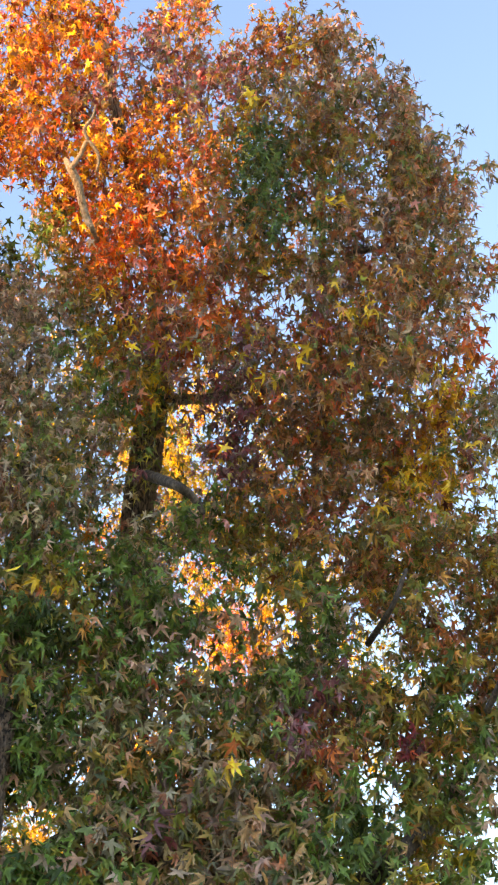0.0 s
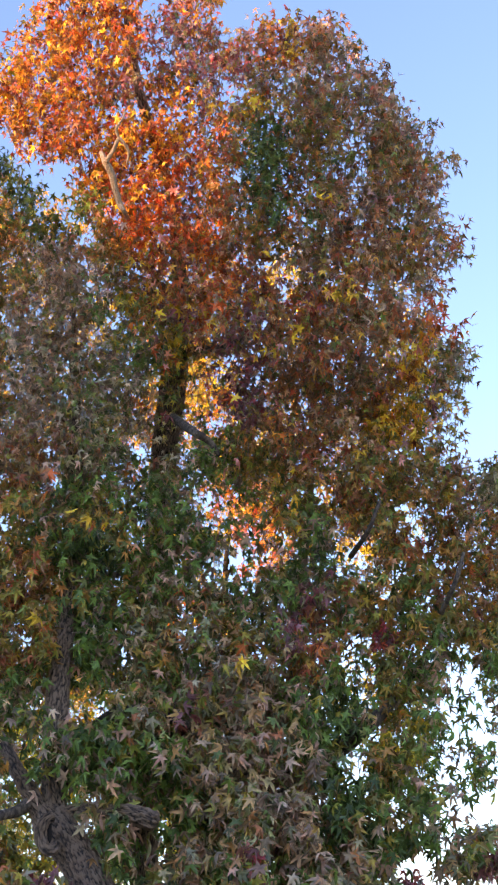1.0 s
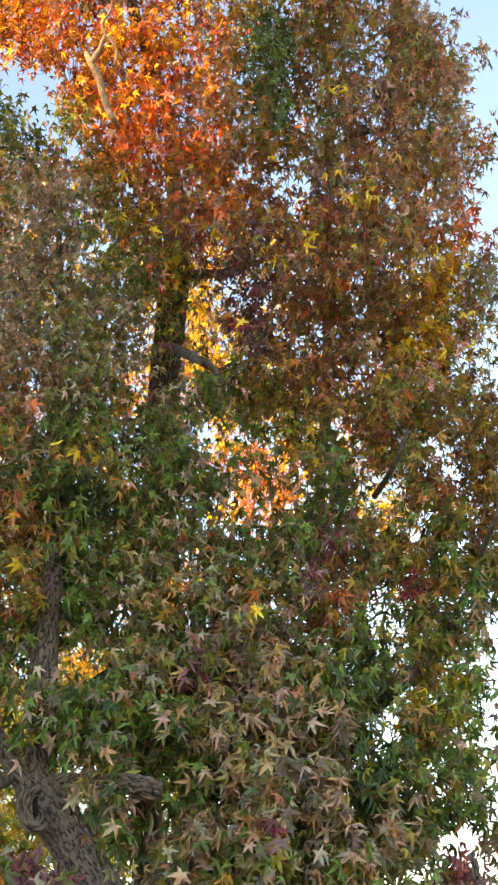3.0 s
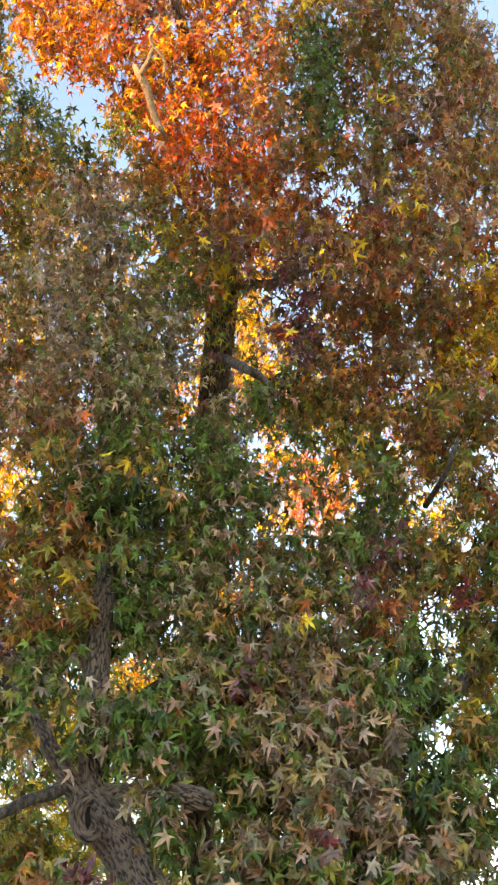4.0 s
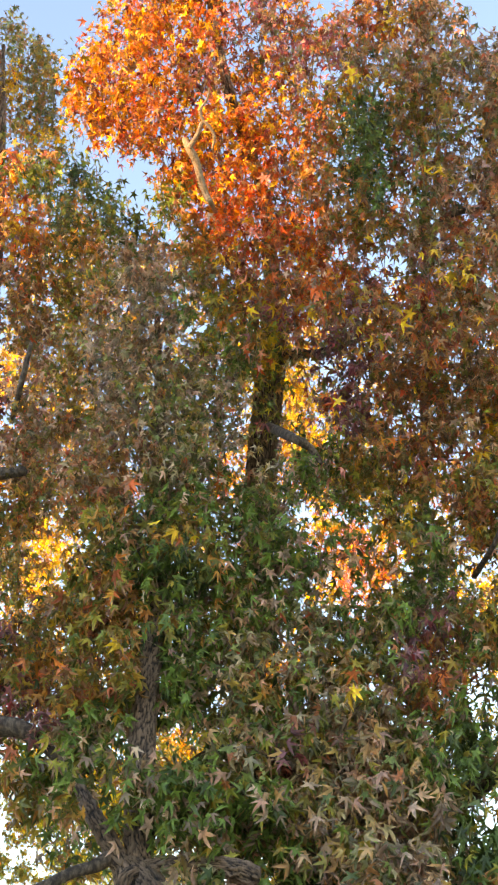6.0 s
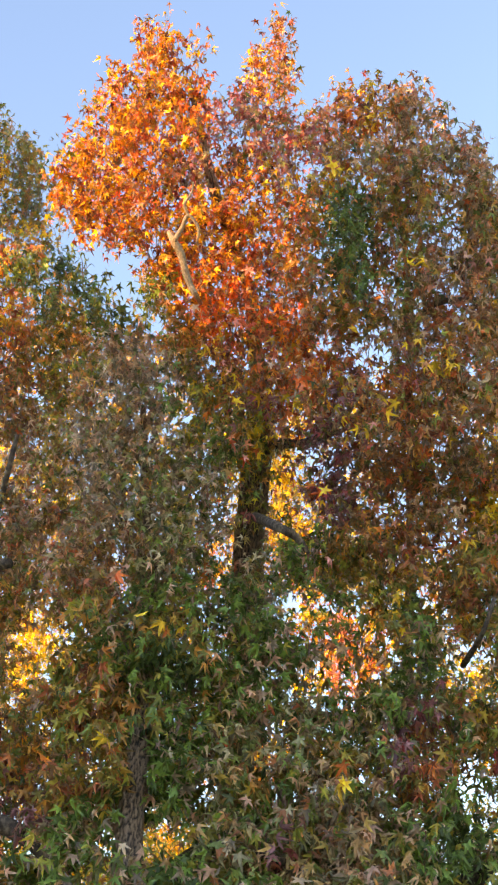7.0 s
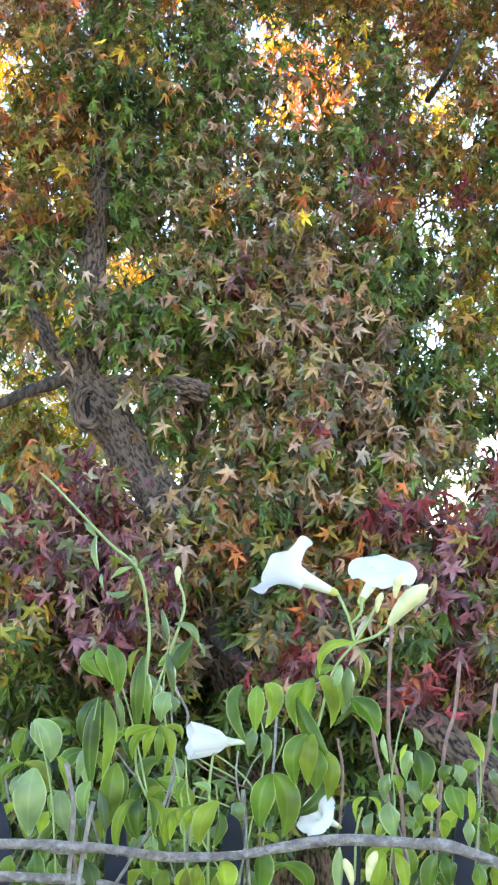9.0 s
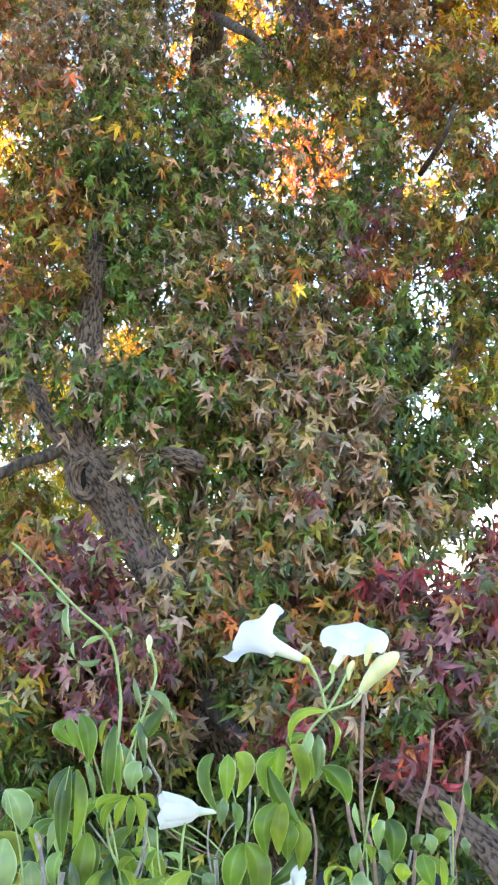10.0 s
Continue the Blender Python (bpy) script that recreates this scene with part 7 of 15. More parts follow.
bough(sweetgum_brown, (1.00, 8.45, 5.85), (0.17, 0.24, 0.17), "browngreen", 190, size=0.052, far=True)
bough(sweetgum_brown, (1.25, 8.32, 5.78), (0.17, 0.24, 0.17), "umber", 95, size=0.052, far=True)
bough(sweetgum_brown, (0.30, 8.70, 5.54), (0.12, 0.24, 0.12), "maroon", 142, size=0.052, far=True)
bough(sweetgum_brown, (0.60, 8.67, 5.53), (0.12, 0.24, 0.12), "brown", 142, size=0.052, far=True)
bough(sweetgum_brown, (0.94, 8.46, 5.49), (0.12, 0.24, 0.12), "umber", 142, size=0.052, far=True)
bough(sweetgum_brown, (1.23, 8.39, 5.42), (0.17, 0.24, 0.17), "umber", 95, size=0.052, far=True)
bough(sweetgum_brown, (0.97, 8.43, 5.09), (0.12, 0.24, 0.12), "browngreen", 142, size=0.052, far=True)
bough(sweetgum_brown, (1.18, 8.27, 4.99), (0.16, 0.24, 0.16), "browngreen", 95, size=0.052, far=True)
bough(sweetgum_brown, (0.59, 8.43, 4.31), (0.11, 0.24, 0.11), "green", 142, size=0.052, far=True)
bough(sweetgum_brown, (0.90, 8.48, 4.36), (0.16, 0.24, 0.16), "green", 190, size=0.052, far=True)
bough(sweetgum_brown, (1.16, 8.55, 4.29), (0.12, 0.24, 0.12), "olive", 47, size=0.052, far=True)
bough(sweetgum_brown, (0.87, 8.36, 3.98), (0.16, 0.24, 0.16), "russet", 190, size=0.052, far=True)
bough(sweetgum_brown, (1.14, 8.51, 4.10), (0.11, 0.24, 0.11), "olive", 47, size=0.052, far=True)
bough(sweetgum_brown, (1.24, 7.49, 7.48), (0.06, 0.16, 0.06), "umber", 20, size=0.050, far=True)
bough(sweetgum_brown, (1.34, 7.44, 7.25), (0.16, 0.16, 0.06), "umber", 108, size=0.050, far=True)
bough(sweetgum_brown, (1.57, 7.39, 7.21), (0.05, 0.16, 0.06), "umber", 20, size=0.050, far=True)
bough(sweetgum_brown, (1.41, 7.36, 6.98), (0.23, 0.16, 0.09), "umber", 163, size=0.050, far=True)
bough(sweetgum_brown, (1.69, 7.20, 6.87), (0.05, 0.16, 0.06), "umber", 20, size=0.050, far=True)
bough(sweetgum_brown, (1.24, 7.46, 6.85), (0.08, 0.16, 0.09), "browngreen", 54, size=0.050, far=True)
bough(sweetgum_brown, (1.42, 7.45, 6.84), (0.08, 0.16, 0.09), "russet", 54, size=0.050, far=True)
bough(sweetgum_brown, (1.53, 7.27, 6.73), (0.05, 0.16, 0.08), "umber", 54, size=0.050, far=True)
bough(sweetgum_brown, (1.24, 7.48, 6.66), (0.08, 0.16, 0.09), "umber", 20, size=0.050, far=True)
bough(sweetgum_brown, (1.44, 7.30, 6.55), (0.13, 0.16, 0.08), "umber", 108, size=0.050, far=True)
bough(sweetgum_brown, (1.21, 7.34, 6.32), (0.07, 0.16, 0.08), "umber", 54, size=0.050, far=True)
bough(sweetgum_brown, (1.38, 7.34, 6.36), (0.08, 0.16, 0.08), "browngreen", 54, size=0.050, far=True)
bough(sweetgum_brown, (1.55, 7.32, 6.34), (0.08, 0.16, 0.08), "umber", 54, size=0.050, far=True)
bough(sweetgum_brown, (1.68, 7.29, 6.30), (0.05, 0.16, 0.06), "russet", 54, size=0.050, far=True)
bough(sweetgum_brown, (1.21, 7.35, 6.14), (0.07, 0.16, 0.08), "browngreen", 54, size=0.050, far=True)
bough(sweetgum_brown, (1.43, 7.35, 6.16), (0.13, 0.16, 0.08), "umber", 108, size=0.050, far=True)
bough(sweetgum_brown, (1.19, 7.32, 5.90), (0.07, 0.16, 0.08), "umber", 54, size=0.050, far=True)
bough(sweetgum_brown, (1.37, 7.36, 5.92), (0.07, 0.16, 0.08), "umber", 20, size=0.050, far=True)
bough(sweetgum_brown, (1.50, 7.32, 5.90), (0.05, 0.16, 0.08), "flame", 54, size=0.050, far=True)
bough(sweetgum_brown, (1.18, 7.28, 5.71), (0.07, 0.16, 0.08), "umber", 54, size=0.050, far=True)
bough(sweetgum_brown, (1.33, 7.16, 5.62), (0.07, 0.16, 0.08), "russet", 39, size=0.060)
bough(sweetgum_brown, (1.48, 7.10, 5.62), (0.07, 0.16, 0.08), "flame", 39, size=0.060)
bough(sweetgum_brown, (1.66, 7.37, 5.71), (0.05, 0.16, 0.06), "flame", 20, size=0.050, far=True)
bough(sweetgum_brown, (1.19, 7.36, 5.51), (0.07, 0.16, 0.08), "gold", 20, size=0.050, far=True)
bough(sweetgum_brown, (1.43, 7.37, 5.52), (0.14, 0.16, 0.08), "gold", 108, size=0.050, far=True)
bough(sweetgum_brown, (1.70, 7.60, 5.65), (0.05, 0.16, 0.08), "tangreen", 54, size=0.050, far=True)
bough(sweetgum_brown, (1.21, 7.55, 5.43), (0.07, 0.16, 0.08), "umber", 54, size=0.050, far=True)
bough(sweetgum_brown, (1.39, 7.64, 5.48), (0.07, 0.16, 0.08), "gold", 54, size=0.050, far=True)
bough(sweetgum_brown, (1.56, 7.68, 5.49), (0.07, 0.16, 0.08), "olive", 54, size=0.050, far=True)
bough(sweetgum_brown, (1.74, 7.88, 5.55), (0.05, 0.16, 0.09), "tangreen", 54, size=0.050, far=True)
bough(sweetgum_brown, (1.23, 7.78, 5.33), (0.07, 0.16, 0.08), "gold", 54, size=0.050, far=True)
bough(sweetgum_brown, (1.40, 7.78, 5.30), (0.07, 0.16, 0.08), "yellowgreen", 54, size=0.050, far=True)
bough(sweetgum_brown, (1.57, 7.78, 5.34), (0.07, 0.16, 0.08), "olive", 54, size=0.050, far=True)
bough(sweetgum_brown, (1.74, 7.95, 5.38), (0.05, 0.16, 0.09), "olive", 20, size=0.050, far=True)
bough(sweetgum_brown, (1.23, 7.83, 5.13), (0.07, 0.16, 0.08), "yellowgreen", 54, size=0.050, far=True)
bough(sweetgum_brown, (1.40, 7.84, 5.15), (0.07, 0.16, 0.08), "gold", 54, size=0.050, far=True)
bough(sweetgum_brown, (1.57, 7.82, 5.12), (0.07, 0.16, 0.08), "olive", 54, size=0.050, far=True)
bough(sweetgum_brown, (1.72, 7.86, 5.15), (0.05, 0.16, 0.08), "olive", 20, size=0.050, far=True)
bough(sweetgum_brown, (1.36, 7.64, 4.87), (0.22, 0.16, 0.08), "olive", 163, size=0.050, far=True)
bough(sweetgum_brown, (1.73, 7.86, 4.96), (0.07, 0.16, 0.08), "umber", 54, size=0.050, far=True)
bough(sweetgum_brown, (1.95, 7.69, 4.86), (0.15, 0.16, 0.06), "tangreen", 108, size=0.050, far=True)
bough(sweetgum_brown, (1.20, 7.72, 4.72), (0.07, 0.16, 0.08), "olive", 54, size=0.050, far=True)
bough(sweetgum_brown, (1.36, 7.66, 4.69), (0.07, 0.16, 0.08), "browngreen", 54, size=0.050, far=True)
bough(sweetgum_brown, (1.52, 7.65, 4.67), (0.07, 0.16, 0.08), "olive", 54, size=0.050, far=True)
bough(sweetgum_brown, (1.69, 7.72, 4.69), (0.07, 0.16, 0.08), "umber", 54, size=0.050, far=True)
bough(sweetgum_brown, (1.94, 7.70, 4.73), (0.15, 0.16, 0.08), "tangreen", 108, size=0.050, far=True)
bough(sweetgum_brown, (1.18, 7.59, 4.48), (0.07, 0.16, 0.08), "olive", 39, size=0.060)
bough(sweetgum_brown, (1.36, 7.70, 4.50), (0.07, 0.16, 0.08), "olive", 20, size=0.050, far=True)
bough(sweetgum_brown, (1.52, 7.72, 4.54), (0.07, 0.16, 0.08), "browngreen", 54, size=0.050, far=True)
bough(sweetgum_brown, (1.70, 7.79, 4.55), (0.07, 0.16, 0.08), "tangreen", 54, size=0.050, far=True)
bough(sweetgum_brown, (1.85, 7.73, 4.53), (0.07, 0.16, 0.08), "browngreen", 54, size=0.050, far=True)
bough(sweetgum_brown, (2.04, 7.82, 4.56), (0.07, 0.16, 0.08), "tangreen", 54, size=0.050, far=True)
bough(sweetgum_brown, (1.17, 7.58, 4.27), (0.07, 0.16, 0.08), "olive", 39, size=0.060)
bough(sweetgum_brown, (1.34, 7.65, 4.28), (0.07, 0.16, 0.08), "russet", 39, size=0.060)
bough(sweetgum_brown, (1.67, 7.67, 4.32), (0.21, 0.16, 0.08), "browngreen", 163, size=0.050, far=True)
bough(sweetgum_brown, (2.01, 7.77, 4.35), (0.07, 0.16, 0.08), "browngreen", 54, size=0.050, far=True)
bough(sweetgum_brown, (1.17, 7.62, 4.12), (0.07, 0.16, 0.08), "olive", 14, size=0.060)
bough(sweetgum_brown, (1.41, 7.60, 4.12), (0.14, 0.16, 0.08), "olive", 78, size=0.060)
bough(sweetgum_brown, (1.83, 7.74, 4.16), (0.21, 0.16, 0.08), "browngreen", 163, size=0.050, far=True)
bough(sweetgum_brown, (1.17, 7.66, 3.92), (0.07, 0.16, 0.08), "olive", 39, size=0.060)
bough(sweetgum_brown, (1.33, 7.65, 3.94), (0.07, 0.16, 0.08), "green", 39, size=0.060)
bough(sweetgum_brown, (1.57, 7.67, 3.93), (0.14, 0.16, 0.08), "olive", 78, size=0.060)
bough(sweetgum_brown, (1.86, 7.57, 3.91), (0.14, 0.16, 0.08), "browngreen", 78, size=0.060)
bough(sweetgum_brown, (1.16, 7.67, 3.77), (0.07, 0.16, 0.08), "crimson", 39, size=0.060)
bough(sweetgum_brown, (1.31, 7.56, 3.75), (0.07, 0.16, 0.08), "olive", 39, size=0.060)
bough(sweetgum_brown, (1.47, 7.61, 3.73), (0.07, 0.16, 0.08), "green", 39, size=0.060)
bough(sweetgum_brown, (1.77, 7.53, 3.75), (0.21, 0.16, 0.08), "olive", 117, size=0.060)
bough(sweetgum_brown, (1.16, 7.68, 3.59), (0.07, 0.16, 0.08), "olive", 39, size=0.060)
bough(sweetgum_brown, (1.40, 7.68, 3.60), (0.14, 0.16, 0.08), "green", 78, size=0.060)
bough(sweetgum_brown, (1.61, 7.55, 3.58), (0.07, 0.16, 0.08), "green", 14, size=0.060)
bough(sweetgum_brown, (1.84, 7.58, 3.57), (0.14, 0.16, 0.08), "green", 78, size=0.060)
bough(sweetgum_brown, (1.22, 7.59, 3.40), (0.14, 0.16, 0.08), "olive", 78, size=0.060)
bough(sweetgum_brown, (1.46, 7.66, 3.42), (0.07, 0.16, 0.08), "green", 39, size=0.060)
bough(sweetgum_brown, (1.62, 7.69, 3.41), (0.07, 0.16, 0.08), "green", 14, size=0.060)
bough(sweetgum_brown, (1.76, 7.58, 3.41), (0.07, 0.16, 0.08), "green", 14, size=0.060)
bough(sweetgum_brown, (1.92, 7.61, 3.42), (0.07, 0.16, 0.08), "green", 39, size=0.060)
bough(sweetgum_brown, (1.14, 7.60, 3.25), (0.07, 0.16, 0.08), "olive", 39, size=0.060)
bough(sweetgum_brown, (1.28, 7.50, 3.22), (0.07, 0.16, 0.07), "yellowgreen", 39, size=0.060)
bough(sweetgum_brown, (1.43, 7.49, 3.23), (0.07, 0.16, 0.07), "green", 39, size=0.060)
bough(sweetgum_brown, (1.57, 7.47, 3.19), (0.07, 0.16, 0.07), "green", 14, size=0.060)
bough(sweetgum_brown, (1.75, 7.61, 3.25), (0.07, 0.16, 0.08), "green", 14, size=0.060)
bough(sweetgum_brown, (1.90, 7.56, 3.25), (0.07, 0.16, 0.08), "green", 39, size=0.060)
bough(sweetgum_brown, (1.10, 7.32, 3.03), (0.06, 0.16, 0.07), "yellowgreen", 39, size=0.060)
bough(sweetgum_brown, (1.34, 7.46, 3.05), (0.13, 0.16, 0.07), "green", 78, size=0.060)
bough(sweetgum_brown, (1.53, 7.29, 3.03), (0.07, 0.16, 0.07), "green", 14, size=0.060)
bough(sweetgum_brown, (1.66, 7.34, 3.00), (0.05, 0.16, 0.07), "green", 39, size=0.060)
bough(sweetgum_brown, (1.17, 7.35, 2.85), (0.13, 0.16, 0.07), "green", 78, size=0.060)
bough(sweetgum_brown, (1.38, 7.30, 2.85), (0.06, 0.16, 0.07), "green", 14, size=0.060)
bough(sweetgum_brown, (1.51, 7.21, 2.85), (0.06, 0.16, 0.07), "green", 14, size=0.060)
bough(sweetgum_brown, (1.65, 7.31, 2.87), (0.05, 0.16, 0.07), "green", 39, size=0.060)
bough(sweetgum_brown, (1.27, 7.10, 2.69), (0.13, 0.16, 0.07), "green", 78, size=0.068)
bough(sweetgum_brown, (1.47, 7.15, 2.67), (0.05, 0.16, 0.07), "green", 14, size=0.068)
bough(sweetgum_brown, (1.04, 7.03, 2.50), (0.06, 0.16, 0.07), "dark", 14, size=0.068)
bough(sweetgum_brown, (1.19, 7.06, 2.50), (0.06, 0.16, 0.07), "dark", 39, size=0.068)
bough(sweetgum_brown, (1.32, 7.04, 2.52), (0.06, 0.16, 0.07), "green", 39, size=0.068)
bough(sweetgum_brown, (1.46, 7.04, 2.52), (0.06, 0.16, 0.07), "green", 14, size=0.068)
bough(sweetgum_brown, (1.60, 7.04, 2.50), (0.06, 0.16, 0.05), "tangreen", 39, size=0.068)
bough(sweetgum_brown, (1.75, 7.09, 2.51), (0.06, 0.16, 0.05), "tangreen", 14, size=0.068)
bough(sweetgum_brown, (1.00, 6.89, 2.36), (0.05, 0.16, 0.07), "green", 39, size=0.068)
bough(sweetgum_brown, (1.33, 7.00, 2.35), (0.05, 0.16, 0.07), "tangreen", 14, size=0.068)
bough(sweetgum_brown, (1.45, 7.02, 2.35), (0.06, 0.16, 0.07), "tangreen", 39, size=0.068)
bough(sweetgum_brown, (1.59, 7.05, 2.36), (0.06, 0.16, 0.07), "maroon", 39, size=0.068)
bough(sweetgum_brown, (1.72, 6.99, 2.37), (0.06, 0.16, 0.07), "maroon", 14, size=0.068)
bough(sweetgum_brown, (1.38, 7.72, 7.34), (0.16, 0.24, 0.17), "umber", 220, size=0.052, far=True)
bough(sweetgum_brown, (1.40, 7.73, 6.93), (0.11, 0.24, 0.12), "umber", 165, size=0.052, far=True)
bough(sweetgum_brown, (1.34, 7.65, 6.40), (0.15, 0.24, 0.16), "browngreen", 220, size=0.052, far=True)
bough(sweetgum_brown, (1.66, 7.68, 6.46), (0.07, 0.24, 0.08), "umber", 52, size=0.052, far=True)
bough(sweetgum_brown, (1.28, 7.59, 5.91), (0.10, 0.24, 0.11), "umber", 165, size=0.052, far=True)
bough(sweetgum_brown, (1.38, 7.93, 5.66), (0.10, 0.24, 0.11), "gold", 165, size=0.052, far=True)
bough(sweetgum_brown, (1.69, 7.91, 5.69), (0.15, 0.24, 0.16), "tangreen", 220, size=0.052, far=True)
bough(sweetgum_brown, (1.36, 8.09, 5.34), (0.15, 0.24, 0.16), "gold", 220, size=0.052, far=True)
bough(sweetgum_brown, (1.34, 8.08, 4.93), (0.14, 0.24, 0.16), "olive", 220, size=0.052, far=True)
bough(sweetgum_brown, (1.68, 8.07, 4.93), (0.14, 0.24, 0.16), "umber", 220, size=0.052, far=True)
bough(sweetgum_brown, (2.02, 8.06, 4.93), (0.15, 0.24, 0.16), "tangreen", 220, size=0.052, far=True)
bough(sweetgum_brown, (1.28, 7.94, 4.46), (0.10, 0.24, 0.11), "russet", 165, size=0.052, far=True)
bough(sweetgum_brown, (1.65, 8.03, 4.52), (0.14, 0.24, 0.16), "browngreen", 220, size=0.052, far=True)
bough(sweetgum_brown, (2.01, 8.11, 4.55), (0.14, 0.24, 0.16), "browngreen", 220, size=0.052, far=True)
bough(sweetgum_brown, (1.32, 7.97, 4.09), (0.10, 0.24, 0.11), "green", 165, size=0.052, far=True)
bough(sweetgum_brown, (1.62, 7.92, 4.11), (0.14, 0.24, 0.15), "browngreen", 220, size=0.052, far=True)
bough(sweetgum_brown, (1.97, 8.04, 4.14), (0.14, 0.24, 0.16), "browngreen", 220, size=0.052, far=True)
bough(sweetgum_brown, (1.29, 8.03, 3.76), (0.14, 0.24, 0.15), "olive", 220, size=0.052, far=True)
bough(sweetgum_brown, (1.59, 8.01, 3.79), (0.10, 0.24, 0.11), "green", 165, size=0.052, far=True)
bough(sweetgum_brown, (1.93, 7.96, 3.75), (0.14, 0.24, 0.15), "olive", 220, size=0.052, far=True)
bough(sweetgum_brown, (1.26, 7.91, 3.38), (0.13, 0.24, 0.15), "olive", 220, size=0.052, far=True)
bough(sweetgum_brown, (1.22, 7.73, 3.00), (0.13, 0.24, 0.14), "green", 220, size=0.052, far=True)
bough(sweetgum_brown, (1.08, 7.33, 2.39), (0.06, 0.24, 0.07), "green", 17, size=0.064)
bough(sweetgum_brown, (1.53, 7.45, 2.40), (0.09, 0.24, 0.10), "tangreen", 55, size=0.064)
bough(sweetgum_brown, (1.64, 7.31, 2.39), (0.09, 0.24, 0.10), "maroon", 55, size=0.064)
bough(sweetgum_brown, (1.37, 8.20, 7.77), (0.12, 0.24, 0.13), "umber", 47, size=0.052, far=True)
bough(sweetgum_brown, (1.35, 8.18, 7.40), (0.16, 0.24, 0.18), "umber", 95, size=0.052, far=True)
bough(sweetgum_brown, (1.62, 8.10, 7.35), (0.16, 0.24, 0.18), "umber", 190, size=0.052, far=True)
bough(sweetgum_brown, (1.31, 8.04, 6.73), (0.11, 0.24, 0.12), "umber", 47, size=0.052, far=True)
bough(sweetgum_brown, (1.58, 8.01, 6.83), (0.16, 0.24, 0.17), "umber", 190, size=0.052, far=True)
bough(sweetgum_brown, (1.31, 8.07, 6.41), (0.15, 0.24, 0.17), "umber", 95, size=0.052, far=True)
bough(sweetgum_brown, (1.59, 7.98, 6.40), (0.11, 0.24, 0.12), "umber", 142, size=0.052, far=True)
bough(sweetgum_brown, (1.28, 7.99, 6.03), (0.10, 0.24, 0.12), "umber", 47, size=0.052, far=True)
bough(sweetgum_brown, (1.55, 8.03, 5.95), (0.15, 0.24, 0.17), "russet", 190, size=0.052, far=True)
bough(sweetgum_brown, (1.34, 8.51, 5.73), (0.16, 0.24, 0.17), "gold", 95, size=0.052, far=True)
bough(sweetgum_brown, (1.62, 8.55, 5.75), (0.16, 0.24, 0.17), "olive", 190, size=0.052, far=True)
bough(sweetgum_brown, (1.32, 8.49, 5.29), (0.15, 0.24, 0.17), "olive", 95, size=0.052, far=True)
bough(sweetgum_brown, (1.59, 8.49, 5.29), (0.15, 0.24, 0.17), "olive", 190, size=0.052, far=True)
bough(sweetgum_brown, (1.30, 8.44, 4.85), (0.15, 0.24, 0.17), "olive", 95, size=0.052, far=True)
bough(sweetgum_brown, (1.62, 8.58, 4.94), (0.11, 0.24, 0.12), "browngreen", 142, size=0.052, far=True)
bough(sweetgum_brown, (1.94, 8.58, 4.91), (0.15, 0.24, 0.17), "browngreen", 190, size=0.052, far=True)
bough(sweetgum_brown, (2.23, 8.63, 4.93), (0.15, 0.24, 0.17), "tangreen", 95, size=0.052, far=True)
bough(sweetgum_brown, (1.28, 8.38, 4.53), (0.10, 0.24, 0.11), "olive", 47, size=0.052, far=True)
bough(sweetgum_brown, (1.53, 8.38, 4.43), (0.15, 0.24, 0.16), "browngreen", 190, size=0.052, far=True)
bough(sweetgum_brown, (1.89, 8.44, 4.45), (0.15, 0.24, 0.17), "browngreen", 190, size=0.052, far=True)
bough(sweetgum_brown, (2.20, 8.62, 4.51), (0.15, 0.24, 0.17), "browngreen", 95, size=0.052, far=True)
bough(sweetgum_brown, (1.27, 8.44, 4.05), (0.15, 0.24, 0.16), "olive", 95, size=0.052, far=True)
bough(sweetgum_brown, (1.52, 8.38, 4.04), (0.14, 0.24, 0.16), "olive", 190, size=0.052, far=True)
bough(sweetgum_brown, (1.86, 8.38, 4.04), (0.15, 0.24, 0.16), "olive", 190, size=0.052, far=True)
bough(sweetgum_brown, (2.12, 8.41, 4.05), (0.15, 0.24, 0.16), "browngreen", 95, size=0.052, far=True)
bough(sweetgum_brown, (1.27, 8.53, 3.69), (0.15, 0.24, 0.16), "olive", 95, size=0.052, far=True)
bough(sweetgum_brown, (1.52, 8.47, 3.68), (0.14, 0.24, 0.16), "green", 190, size=0.052, far=True)
bough(sweetgum_brown, (2.09, 8.36, 3.66), (0.14, 0.24, 0.16), "green", 95, size=0.052, far=True)
bough(sweetgum_brown, (1.23, 8.36, 3.28), (0.14, 0.24, 0.16), "yellowgreen", 95, size=0.052, far=True)
bough(sweetgum_brown, (1.47, 8.29, 3.27), (0.14, 0.24, 0.16), "green", 190, size=0.052, far=True)
bough(sweetgum_brown, (1.19, 8.11, 2.97), (0.10, 0.24, 0.11), "green", 47, size=0.052, far=True)
bough(sweetgum_brown, (1.39, 8.01, 2.85), (0.09, 0.24, 0.10), "green", 142, size=0.052, far=True)
bough(sweetgum_brown, (1.14, 7.84, 2.44), (0.09, 0.24, 0.10), "green", 47, size=0.052, far=True)
bough(sweetgum_brown, (1.72, 7.94, 2.50), (0.09, 0.24, 0.10), "tangreen", 142, size=0.052, far=True)
bough(sweetgum_brown, (0.80, 7.21, 2.94), (0.07, 0.16, 0.07), "green", 29, size=0.068)
bough(sweetgum_brown, (0.95, 7.28, 2.95), (0.07, 0.16, 0.07), "green", 14, size=0.060)
bough(sweetgum_brown, (1.09, 7.26, 2.96), (0.07, 0.16, 0.07), "olive", 29, size=0.060)
